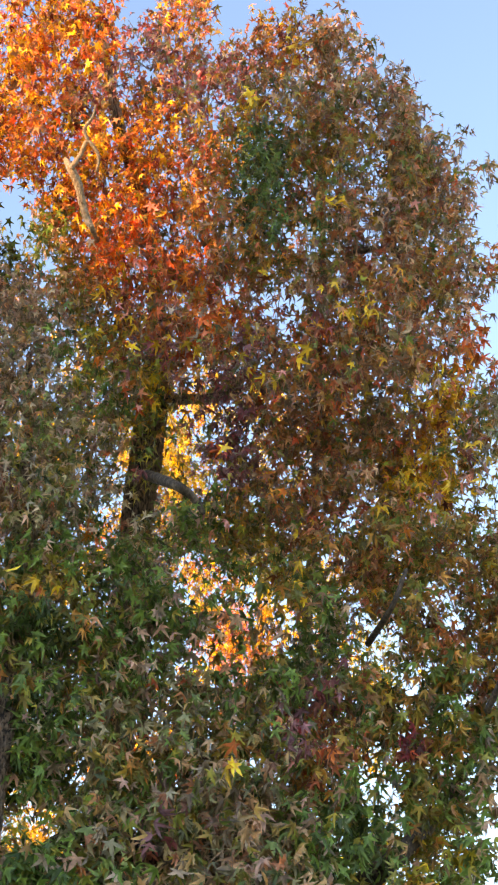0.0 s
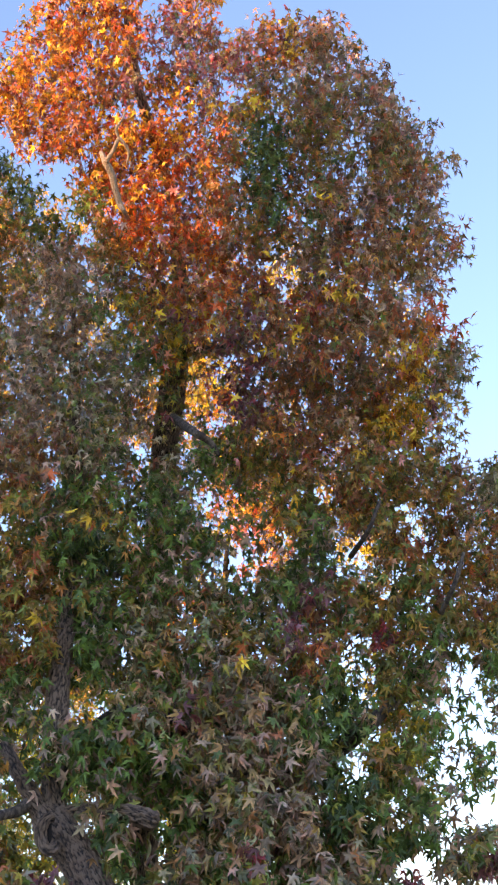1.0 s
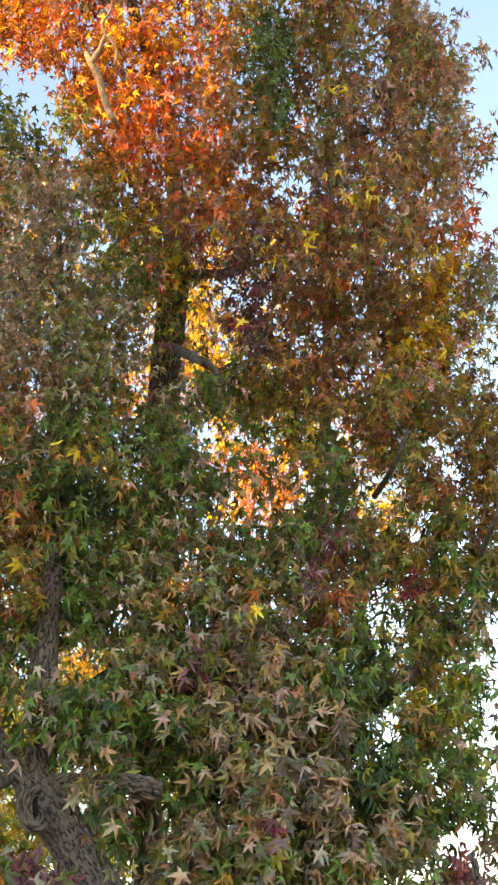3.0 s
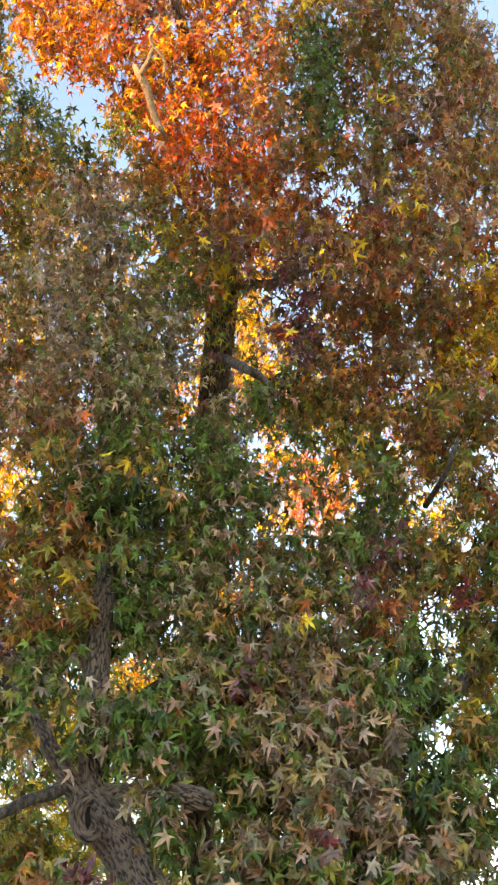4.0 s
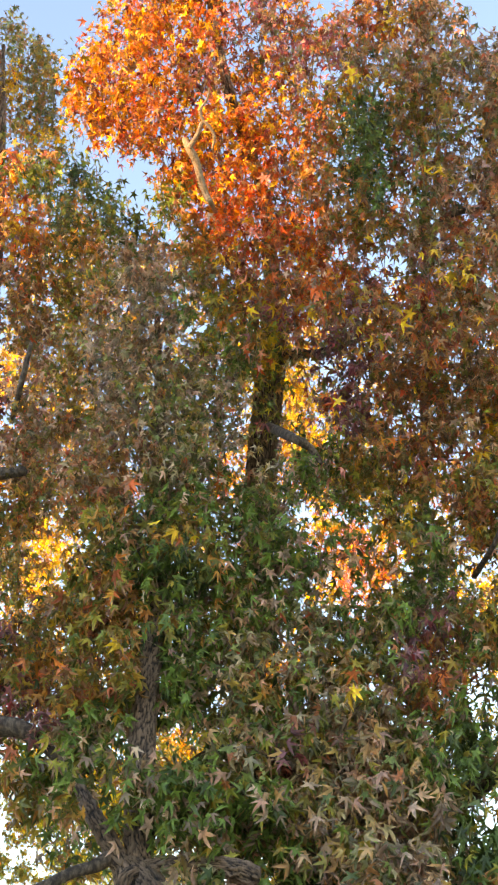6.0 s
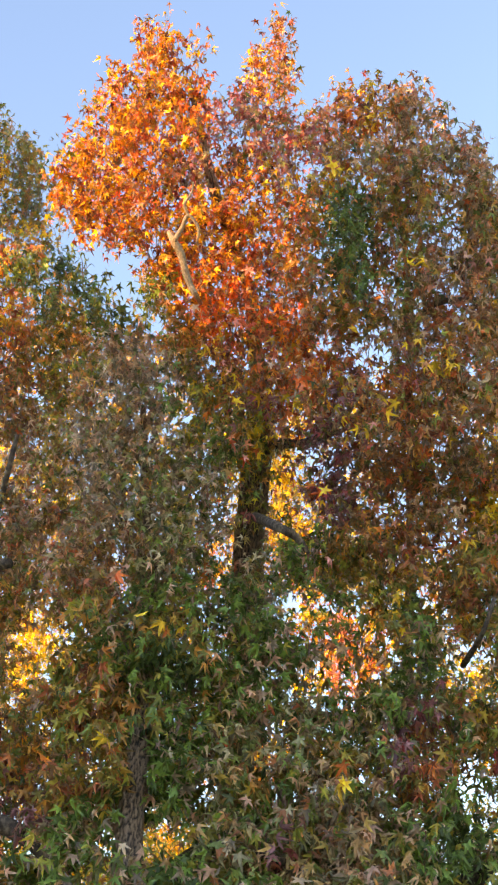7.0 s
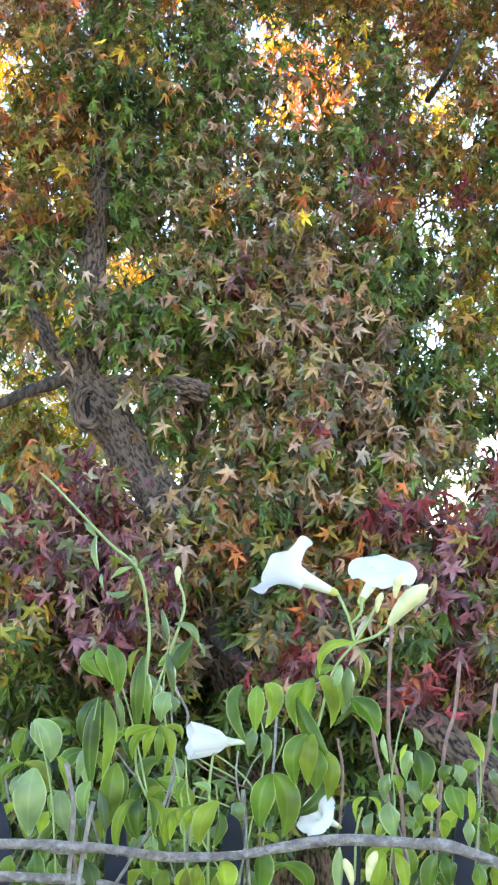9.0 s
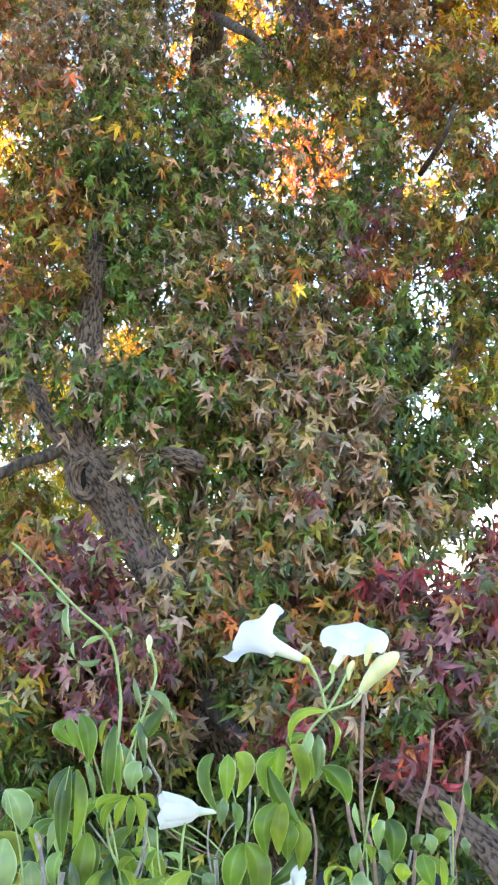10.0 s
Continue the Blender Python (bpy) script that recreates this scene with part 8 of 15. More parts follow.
bough(sweetgum_brown, (1.23, 7.27, 2.96), (0.07, 0.16, 0.07), "yellowgreen", 29, size=0.060)
bough(sweetgum_brown, (1.07, 7.28, 2.83), (0.05, 0.16, 0.07), "olive", 29, size=0.060)
bough(sweetgum_brown, (0.76, 6.88, 2.62), (0.07, 0.16, 0.07), "dark", 29, size=0.068)
bough(sweetgum_brown, (1.17, 6.92, 2.59), (0.07, 0.16, 0.05), "olive", 14, size=0.068)
bough(sweetgum_brown, (0.89, 6.89, 2.50), (0.07, 0.16, 0.07), "tangreen", 29, size=0.068)
bough(sweetgum_brown, (1.04, 7.00, 2.51), (0.07, 0.16, 0.07), "green", 29, size=0.068)
bough(sweetgum_brown, (1.17, 6.95, 2.49), (0.07, 0.16, 0.07), "green", 14, size=0.068)
bough(sweetgum_brown, (1.01, 6.93, 2.35), (0.05, 0.16, 0.07), "green", 29, size=0.068)
bough(sweetgum_brown, (0.87, 6.79, 2.20), (0.07, 0.16, 0.07), "tangreen", 29, size=0.068)
bough(sweetgum_brown, (0.98, 6.62, 2.19), (0.06, 0.16, 0.06), "tangreen", 14, size=0.068)
bough(sweetgum_brown, (1.14, 6.79, 2.20), (0.07, 0.16, 0.05), "crimson", 29, size=0.068)
bough(sweetgum_brown, (1.20, 7.66, 2.98), (0.07, 0.24, 0.07), "yellowgreen", 52, size=0.064)
bough(sweetgum_brown, (0.87, 7.23, 2.60), (0.13, 0.24, 0.13), "dark", 220, size=0.064)
bough(sweetgum_brown, (1.22, 8.17, 3.13), (0.11, 0.24, 0.11), "olive", 47, size=0.052, far=True)
bough(sweetgum_brown, (1.37, 8.10, 3.11), (0.15, 0.24, 0.15), "yellowgreen", 47, size=0.052, far=True)
bough(sweetgum_brown, (1.14, 7.96, 2.83), (0.10, 0.24, 0.10), "olive", 142, size=0.052, far=True)
bough(sweetgum_brown, (1.06, 7.64, 2.50), (0.14, 0.24, 0.14), "tangreen", 190, size=0.064)
bough(sweetgum_brown, (1.20, 7.17, 2.17), (0.13, 0.24, 0.13), "crimson", 95, size=0.064)
bough(sweetgum_brown, (-0.18, 8.43, 5.76), (0.09, 0.30, 0.09), "yellowgreen", 30, size=0.066, far=True)
bough(sweetgum_brown, (-0.19, 8.51, 5.60), (0.09, 0.30, 0.09), "olive", 30, size=0.066, far=True)
bough(sweetgum_brown, (1.59, 7.53, 5.30), (0.05, 0.05, 0.05), "gold", 4, size=0.054)
bough(sweetgum_brown, (0.96, 7.32, 4.85), (0.05, 0.05, 0.05), "orange", 6, size=0.054)
bough(sweetgum_brown, (0.74, 7.47, 5.49), (0.05, 0.05, 0.05), "flame", 5, size=0.054)
bough(sweetgum_brown, (0.70, 7.02, 5.74), (0.05, 0.05, 0.05), "crimson", 5, size=0.054)
bough(sweetgum_brown, (0.61, 7.68, 4.98), (0.05, 0.05, 0.05), "flame", 3, size=0.054)
bough(sweetgum_brown, (0.82, 6.95, 5.67), (0.05, 0.05, 0.05), "gold", 4, size=0.054)
bough(sweetgum_brown, (1.21, 7.29, 4.84), (0.05, 0.05, 0.05), "coral", 6, size=0.054)
bough(sweetgum_brown, (1.55, 7.50, 5.41), (0.05, 0.05, 0.05), "coral", 6, size=0.054)
bough(sweetgum_brown, (1.63, 7.55, 5.30), (0.05, 0.05, 0.05), "gold", 5, size=0.054)
bough(sweetgum_brown, (1.20, 6.88, 5.32), (0.05, 0.05, 0.05), "coral", 5, size=0.054)
bough(sweetgum_brown, (1.51, 7.41, 5.00), (0.05, 0.05, 0.05), "coral", 6, size=0.054)
bough(sweetgum_brown, (0.89, 6.92, 5.77), (0.05, 0.05, 0.05), "gold", 6, size=0.054)
bough(sweetgum_brown, (0.34, 7.47, 5.77), (0.05, 0.05, 0.05), "orange", 6, size=0.054)
bough(sweetgum_brown, (1.24, 7.56, 5.31), (0.05, 0.05, 0.05), "gold", 6, size=0.054)
bough(sweetgum_brown, (0.72, 6.97, 5.81), (0.05, 0.05, 0.05), "orange", 4, size=0.054)
bough(sweetgum_brown, (1.06, 7.59, 5.39), (0.05, 0.05, 0.05), "coral", 3, size=0.054)
bough(sweetgum_brown, (1.31, 7.43, 5.02), (0.05, 0.05, 0.05), "coral", 4, size=0.054)
bough(sweetgum_brown, (0.75, 7.01, 6.41), (0.05, 0.05, 0.05), "orange", 6, size=0.054)
bough(sweetgum_brown, (0.87, 7.01, 5.45), (0.05, 0.05, 0.05), "orange", 5, size=0.054)
bough(sweetgum_brown, (0.99, 6.93, 5.70), (0.05, 0.05, 0.05), "orange", 4, size=0.054)
bough(sweetgum_brown, (0.68, 7.68, 5.44), (0.05, 0.05, 0.05), "orange", 3, size=0.054)
bough(sweetgum_brown, (1.26, 6.89, 5.30), (0.05, 0.05, 0.05), "gold", 6, size=0.054)
bough(sweetgum_brown, (0.65, 7.47, 5.99), (0.05, 0.05, 0.05), "flame", 3, size=0.054)
bough(sweetgum_brown, (0.52, 7.72, 6.16), (0.05, 0.05, 0.05), "coral", 4, size=0.054)
bough(sweetgum_brown, (0.75, 7.49, 4.82), (0.05, 0.05, 0.05), "coral", 4, size=0.054)
bough(sweetgum_brown, (0.53, 7.71, 5.26), (0.05, 0.05, 0.05), "coral", 3, size=0.054)
bough(sweetgum_brown, (0.63, 7.77, 5.13), (0.05, 0.05, 0.05), "orange", 6, size=0.054)
bough(sweetgum_brown, (0.42, 7.25, 6.22), (0.05, 0.05, 0.05), "orange", 5, size=0.054)
bough(sweetgum_brown, (0.44, 7.03, 5.40), (0.05, 0.05, 0.05), "coral", 6, size=0.054)
bough(sweetgum_brown, (0.90, 7.07, 6.32), (0.05, 0.05, 0.05), "flame", 5, size=0.054)
bough(sweetgum_brown, (1.56, 7.59, 5.25), (0.05, 0.05, 0.05), "coral", 6, size=0.054)
bough(sweetgum_brown, (1.07, 7.02, 6.41), (0.05, 0.05, 0.05), "coral", 6, size=0.054)
bough(sweetgum_brown, (0.74, 6.96, 5.83), (0.05, 0.05, 0.05), "crimson", 3, size=0.054)
bough(sweetgum_brown, (0.68, 7.57, 4.90), (0.05, 0.05, 0.05), "coral", 6, size=0.054)
bough(sweetgum_brown, (0.47, 7.72, 6.07), (0.05, 0.05, 0.05), "flame", 5, size=0.054)
bough(sweetgum_brown, (0.26, 7.72, 5.10), (0.05, 0.05, 0.05), "flame", 3, size=0.054)
bough(sweetgum_brown, (0.32, 7.53, 6.02), (0.05, 0.05, 0.05), "gold", 6, size=0.054)
bough(sweetgum_brown, (1.50, 7.53, 5.35), (0.05, 0.05, 0.05), "crimson", 4, size=0.054)
bough(sweetgum_brown, (0.49, 7.71, 5.14), (0.05, 0.05, 0.05), "flame", 3, size=0.054)
bough(sweetgum_brown, (1.42, 7.51, 5.21), (0.05, 0.05, 0.05), "gold", 4, size=0.054)
bough(sweetgum_brown, (0.80, 7.44, 5.45), (0.05, 0.05, 0.05), "flame", 4, size=0.054)
bough(sweetgum_brown, (0.17, 7.67, 4.97), (0.05, 0.05, 0.05), "coral", 4, size=0.054)
bough(sweetgum_brown, (0.36, 7.01, 7.14), (0.02, 0.03, 0.02), "gold", 3, size=0.066)
bough(sweetgum_brown, (0.60, 6.92, 5.46), (0.03, 0.03, 0.03), "gold", 3, size=0.066)
bough(sweetgum_brown, (0.85, 7.50, 5.61), (0.05, 0.03, 0.05), "flame", 6, size=0.066)
sweetgum_red = tree("sweetgum_tree", (1.9, 5.2, 0), "low sweetgum boughs with dark red and maroon leaves")
bark_part("trunk", sweetgum_red, [(0.95, 4.65, -0.06, 0.073), (0.95, 4.60, 0.26, 0.056), (0.98, 4.80, 1.07, 0.049), (1.07, 5.39, 1.50, 0.038), (1.05, 5.61, 1.82, 0.022), (1.05, 5.89, 2.17, 0.012)], "", seed=33.3)
bark_part("limb", sweetgum_red, [(0.415, 5.477, 1.325, 0.0212), (0.508, 5.163, 1.251, 0.0440), (0.604, 4.996, 1.173, 0.0486), (0.699, 4.874, 1.096, 0.0533), (0.787, 4.750, 1.017, 0.0560), (0.851, 4.623, 0.920, 0.0548), (0.96, 4.66, 0.75, 0.05)], "thick furrowed low limb", seed=41.0)
tube_part("limb", sweetgum_red, [(1.04, 5.28, 1.40, 0.019), (0.89, 5.58, 1.65, 0.015), (0.78, 5.81, 1.83, 0.014), (0.60, 5.98, 1.95, 0.009)], LIMB, "", sides=12, steps=8, rough=0.1)
tube_part("limb", sweetgum_red, [(1.10, 5.34, 1.20, 0.021), (0.79, 5.79, 1.26, 0.016), (0.37, 6.02, 1.33, 0.014), (-0.05, 6.24, 1.54, 0.010), (-0.69, 6.25, 1.70, 0.008), (-0.91, 6.00, 1.56, 0.007)], LIMB, "", sides=12, steps=8, rough=0.1)
bough(sweetgum_red, (-0.81, 5.76, 2.11), (0.06, 0.16, 0.06), "browngreen", 29, size=0.068)
bough(sweetgum_red, (-0.73, 5.98, 2.14), (0.06, 0.16, 0.06), "maroon", 29, size=0.068)
bough(sweetgum_red, (-0.62, 6.04, 2.14), (0.06, 0.16, 0.06), "maroon", 14, size=0.068)
bough(sweetgum_red, (-0.98, 6.13, 2.02), (0.06, 0.16, 0.06), "olive", 29, size=0.068)
bough(sweetgum_red, (-0.72, 5.92, 2.02), (0.17, 0.16, 0.06), "maroon", 89, size=0.068)
bough(sweetgum_red, (-0.50, 5.99, 2.01), (0.06, 0.16, 0.06), "maroon", 14, size=0.068)
bough(sweetgum_red, (1.00, 5.87, 2.00), (0.05, 0.16, 0.06), "crimson", 29, size=0.068)
bough(sweetgum_red, (-0.82, 5.85, 1.90), (0.17, 0.16, 0.06), "maroon", 89, size=0.068)
bough(sweetgum_red, (-0.56, 5.99, 1.90), (0.12, 0.16, 0.06), "maroon", 59, size=0.068)
bough(sweetgum_red, (0.59, 5.95, 1.91), (0.12, 0.16, 0.06), "crimson", 59, size=0.068)
bough(sweetgum_red, (0.84, 5.66, 1.88), (0.06, 0.16, 0.04), "crimson", 29, size=0.068)
bough(sweetgum_red, (0.94, 5.64, 1.89), (0.06, 0.16, 0.06), "tangreen", 29, size=0.068)
bough(sweetgum_red, (-0.80, 5.73, 1.77), (0.17, 0.16, 0.06), "maroon", 89, size=0.068)
bough(sweetgum_red, (-0.53, 5.74, 1.79), (0.11, 0.16, 0.06), "maroon", 59, size=0.068)
bough(sweetgum_red, (0.54, 5.99, 1.79), (0.06, 0.16, 0.06), "maroon", 29, size=0.068)
bough(sweetgum_red, (0.81, 5.51, 1.77), (0.05, 0.16, 0.05), "maroon", 29, size=0.068)
bough(sweetgum_red, (0.95, 5.69, 1.77), (0.06, 0.16, 0.06), "crimson", 29, size=0.068)
bough(sweetgum_red, (-0.90, 5.63, 1.67), (0.05, 0.16, 0.05), "olive", 29, size=0.068)
bough(sweetgum_red, (-0.68, 5.61, 1.68), (0.16, 0.16, 0.05), "maroon", 89, size=0.068)
bough(sweetgum_red, (-0.41, 5.66, 1.68), (0.11, 0.16, 0.05), "maroon", 59, size=0.068)
bough(sweetgum_red, (0.29, 5.69, 1.66), (0.05, 0.16, 0.05), "tangreen", 29, size=0.068)
bough(sweetgum_red, (0.39, 5.52, 1.66), (0.05, 0.16, 0.05), "browngreen", 29, size=0.068)
bough(sweetgum_red, (0.75, 5.49, 1.68), (0.11, 0.16, 0.05), "maroon", 59, size=0.068)
bough(sweetgum_red, (0.92, 5.51, 1.68), (0.05, 0.16, 0.05), "tangreen", 29, size=0.068)
bough(sweetgum_red, (-0.78, 5.57, 1.57), (0.16, 0.16, 0.05), "maroon", 89, size=0.068)
bough(sweetgum_red, (-0.46, 5.57, 1.57), (0.16, 0.16, 0.05), "maroon", 89, size=0.068)
bough(sweetgum_red, (0.29, 5.58, 1.56), (0.05, 0.16, 0.05), "maroon", 29, size=0.068)
bough(sweetgum_red, (0.39, 5.57, 1.57), (0.05, 0.16, 0.05), "tangreen", 29, size=0.068)
bough(sweetgum_red, (0.49, 5.46, 1.56), (0.05, 0.16, 0.05), "browngreen", 29, size=0.068)
bough(sweetgum_red, (0.69, 5.39, 1.57), (0.16, 0.16, 0.05), "maroon", 89, size=0.068)
bough(sweetgum_red, (0.90, 5.40, 1.57), (0.05, 0.16, 0.05), "tangreen", 29, size=0.068)
bough(sweetgum_red, (-0.87, 5.46, 1.47), (0.05, 0.16, 0.05), "green", 29, size=0.068)
bough(sweetgum_red, (-0.78, 5.56, 1.46), (0.05, 0.16, 0.05), "olive", 29, size=0.068)
bough(sweetgum_red, (-0.55, 5.44, 1.45), (0.16, 0.16, 0.05), "maroon", 89, size=0.068)
bough(sweetgum_red, (-0.35, 5.48, 1.46), (0.05, 0.16, 0.05), "tangreen", 29, size=0.068)
bough(sweetgum_red, (0.07, 5.46, 1.46), (0.05, 0.16, 0.05), "tangreen", 29, size=0.068)
bough(sweetgum_red, (0.18, 5.47, 1.46), (0.05, 0.16, 0.05), "green", 29, size=0.068)
bough(sweetgum_red, (0.38, 5.39, 1.47), (0.16, 0.16, 0.05), "tangreen", 89, size=0.068)
bough(sweetgum_red, (0.62, 5.24, 1.47), (0.10, 0.16, 0.05), "green", 59, size=0.068)
bough(sweetgum_red, (0.78, 5.30, 1.46), (0.05, 0.16, 0.05), "maroon", 29, size=0.068)
bough(sweetgum_red, (0.88, 5.33, 1.47), (0.05, 0.16, 0.05), "tangreen", 29, size=0.068)
bough(sweetgum_red, (-0.78, 5.61, 1.34), (0.16, 0.16, 0.05), "green", 89, size=0.068)
bough(sweetgum_red, (-0.59, 5.86, 1.35), (0.06, 0.16, 0.06), "green", 29, size=0.068)
bough(sweetgum_red, (-0.45, 5.48, 1.35), (0.05, 0.16, 0.05), "maroon", 29, size=0.068)
bough(sweetgum_red, (-0.30, 5.63, 1.34), (0.11, 0.16, 0.05), "tangreen", 59, size=0.068)
bough(sweetgum_red, (0.07, 5.43, 1.36), (0.05, 0.16, 0.05), "maroon", 29, size=0.068)
bough(sweetgum_red, (0.22, 5.31, 1.37), (0.10, 0.16, 0.05), "crimson", 59, size=0.068)
bough(sweetgum_red, (0.42, 5.28, 1.36), (0.10, 0.16, 0.05), "tangreen", 59, size=0.068)
bough(sweetgum_red, (0.56, 5.19, 1.36), (0.05, 0.16, 0.05), "green", 29, size=0.068)
bough(sweetgum_red, (0.67, 5.30, 1.37), (0.05, 0.16, 0.05), "crimson", 29, size=0.068)
bough(sweetgum_red, (0.77, 5.24, 1.36), (0.05, 0.16, 0.05), "maroon", 29, size=0.068)
bough(sweetgum_red, (0.87, 5.26, 1.36), (0.05, 0.16, 0.05), "tangreen", 29, size=0.068)
bough(sweetgum_red, (-0.83, 5.94, 1.22), (0.17, 0.16, 0.06), "green", 89, size=0.068)
bough(sweetgum_red, (-0.61, 6.05, 1.22), (0.06, 0.16, 0.06), "green", 29, size=0.068)
bough(sweetgum_red, (-0.41, 5.71, 1.24), (0.11, 0.16, 0.06), "tangreen", 59, size=0.068)
bough(sweetgum_red, (0.07, 5.46, 1.26), (0.05, 0.16, 0.05), "tangreen", 29, size=0.068)
bough(sweetgum_red, (0.17, 5.23, 1.27), (0.05, 0.16, 0.05), "maroon", 29, size=0.068)
bough(sweetgum_red, (0.37, 5.33, 1.27), (0.15, 0.16, 0.05), "dark", 89, size=0.068)
bough(sweetgum_red, (0.54, 5.05, 1.28), (0.05, 0.16, 0.05), "crimson", 29, size=0.068)
bough(sweetgum_red, (0.74, 5.39, 1.27), (0.10, 0.16, 0.05), "maroon", 59, size=0.068)
bough(sweetgum_red, (0.89, 5.43, 1.25), (0.05, 0.16, 0.05), "tangreen", 29, size=0.068)
bough(sweetgum_red, (-0.86, 6.17, 1.08), (0.18, 0.16, 0.06), "green", 89, size=0.068)
bough(sweetgum_red, (-0.50, 6.06, 1.10), (0.18, 0.16, 0.06), "tangreen", 89, size=0.068)
bough(sweetgum_red, (0.07, 5.29, 1.15), (0.15, 0.16, 0.05), "dark", 89, size=0.068)
bough(sweetgum_red, (0.33, 5.52, 1.14), (0.11, 0.16, 0.05), "dark", 59, size=0.068)
bough(sweetgum_red, (0.49, 5.54, 1.15), (0.05, 0.16, 0.05), "crimson", 29, size=0.068)
bough(sweetgum_red, (0.86, 5.92, 1.12), (0.06, 0.16, 0.06), "maroon", 29, size=0.068)
bough(sweetgum_red, (0.97, 5.87, 1.12), (0.06, 0.16, 0.06), "tangreen", 29, size=0.068)
bough(sweetgum_red, (-0.96, 6.37, 1.98), (0.12, 0.24, 0.12), "maroon", 220, size=0.064)
bough(sweetgum_red, (-0.70, 6.27, 1.98), (0.12, 0.24, 0.12), "maroon", 220, size=0.064)
bough(sweetgum_red, (0.97, 6.03, 1.94), (0.06, 0.24, 0.06), "tangreen", 52, size=0.064)
bough(sweetgum_red, (-0.90, 5.98, 1.73), (0.11, 0.24, 0.11), "maroon", 220, size=0.064)
bough(sweetgum_red, (-0.67, 5.99, 1.73), (0.11, 0.24, 0.11), "maroon", 220, size=0.064)
bough(sweetgum_red, (-0.46, 6.26, 1.74), (0.11, 0.24, 0.11), "maroon", 220, size=0.064)
bough(sweetgum_red, (0.92, 5.88, 1.73), (0.11, 0.24, 0.11), "crimson", 220, size=0.064)
bough(sweetgum_red, (-0.86, 5.79, 1.51), (0.11, 0.24, 0.11), "olive", 220, size=0.064)
bough(sweetgum_red, (-0.66, 5.95, 1.50), (0.11, 0.24, 0.11), "maroon", 220, size=0.064)
bough(sweetgum_red, (-0.43, 5.89, 1.50), (0.11, 0.24, 0.11), "maroon", 220, size=0.064)
bough(sweetgum_red, (0.46, 5.78, 1.51), (0.11, 0.24, 0.11), "browngreen", 220, size=0.064)
bough(sweetgum_red, (0.67, 5.71, 1.51), (0.11, 0.24, 0.11), "green", 220, size=0.064)
bough(sweetgum_red, (0.89, 5.67, 1.51), (0.10, 0.24, 0.10), "tangreen", 220, size=0.064)
bough(sweetgum_red, (-0.92, 6.18, 1.27), (0.11, 0.24, 0.11), "green", 220, size=0.064)
bough(sweetgum_red, (-0.70, 6.32, 1.26), (0.12, 0.24, 0.12), "green", 220, size=0.064)
bough(sweetgum_red, (-0.44, 6.01, 1.28), (0.11, 0.24, 0.11), "tangreen", 220, size=0.064)
bough(sweetgum_red, (0.24, 5.79, 1.29), (0.11, 0.24, 0.11), "crimson", 220, size=0.064)
bough(sweetgum_red, (0.46, 5.84, 1.28), (0.11, 0.24, 0.11), "dark", 220, size=0.064)
bough(sweetgum_red, (0.67, 5.69, 1.29), (0.10, 0.24, 0.10), "green", 220, size=0.064)
bough(sweetgum_red, (0.88, 5.66, 1.29), (0.10, 0.24, 0.10), "maroon", 220, size=0.064)
bough(sweetgum_red, (-0.97, 6.54, 1.06), (0.12, 0.24, 0.12), "green", 110, size=0.064)
bough(sweetgum_red, (-0.73, 6.64, 1.05), (0.12, 0.24, 0.12), "tangreen", 110, size=0.064)
bough(sweetgum_red, (-0.46, 6.41, 1.07), (0.12, 0.24, 0.12), "tangreen", 110, size=0.064)
bough(sweetgum_red, (0.02, 5.78, 1.13), (0.11, 0.24, 0.11), "dark", 110, size=0.064)
bough(sweetgum_red, (0.24, 5.86, 1.12), (0.11, 0.24, 0.11), "dark", 110, size=0.064)
bough(sweetgum_red, (0.47, 5.92, 1.11), (0.11, 0.24, 0.11), "dark", 110, size=0.064)
bough(sweetgum_red, (0.97, 6.25, 1.09), (0.12, 0.24, 0.12), "tangreen", 110, size=0.064)
bough(sweetgum_red, (-0.88, 6.72, 2.13), (0.12, 0.24, 0.12), "browngreen", 190, size=0.064)
bough(sweetgum_red, (-1.06, 6.66, 1.87), (0.12, 0.24, 0.12), "maroon", 95, size=0.064)
bough(sweetgum_red, (-0.86, 6.53, 1.87), (0.12, 0.24, 0.12), "maroon", 190, size=0.064)
bough(sweetgum_red, (-0.63, 6.75, 1.88), (0.12, 0.24, 0.12), "maroon", 190, size=0.064)
bough(sweetgum_red, (0.67, 6.76, 1.88), (0.12, 0.24, 0.12), "crimson", 190, size=0.064)
bough(sweetgum_red, (0.92, 6.51, 1.85), (0.08, 0.24, 0.08), "crimson", 142, size=0.064)
bough(sweetgum_red, (1.09, 6.54, 1.87), (0.12, 0.24, 0.12), "tangreen", 95, size=0.064)
bough(sweetgum_red, (-1.02, 6.39, 1.62), (0.12, 0.24, 0.12), "maroon", 95, size=0.064)
bough(sweetgum_red, (-0.82, 6.30, 1.62), (0.12, 0.24, 0.12), "maroon", 190, size=0.064)
bough(sweetgum_red, (-0.59, 6.37, 1.62), (0.12, 0.24, 0.12), "maroon", 190, size=0.064)
bough(sweetgum_red, (-0.36, 6.68, 1.62), (0.12, 0.24, 0.12), "maroon", 190, size=0.064)
bough(sweetgum_red, (0.39, 6.36, 1.62), (0.12, 0.24, 0.12), "tangreen", 190, size=0.064)
bough(sweetgum_red, (0.85, 6.20, 1.62), (0.11, 0.24, 0.11), "maroon", 190, size=0.064)
bough(sweetgum_red, (1.05, 6.33, 1.62), (0.12, 0.24, 0.12), "tangreen", 95, size=0.064)
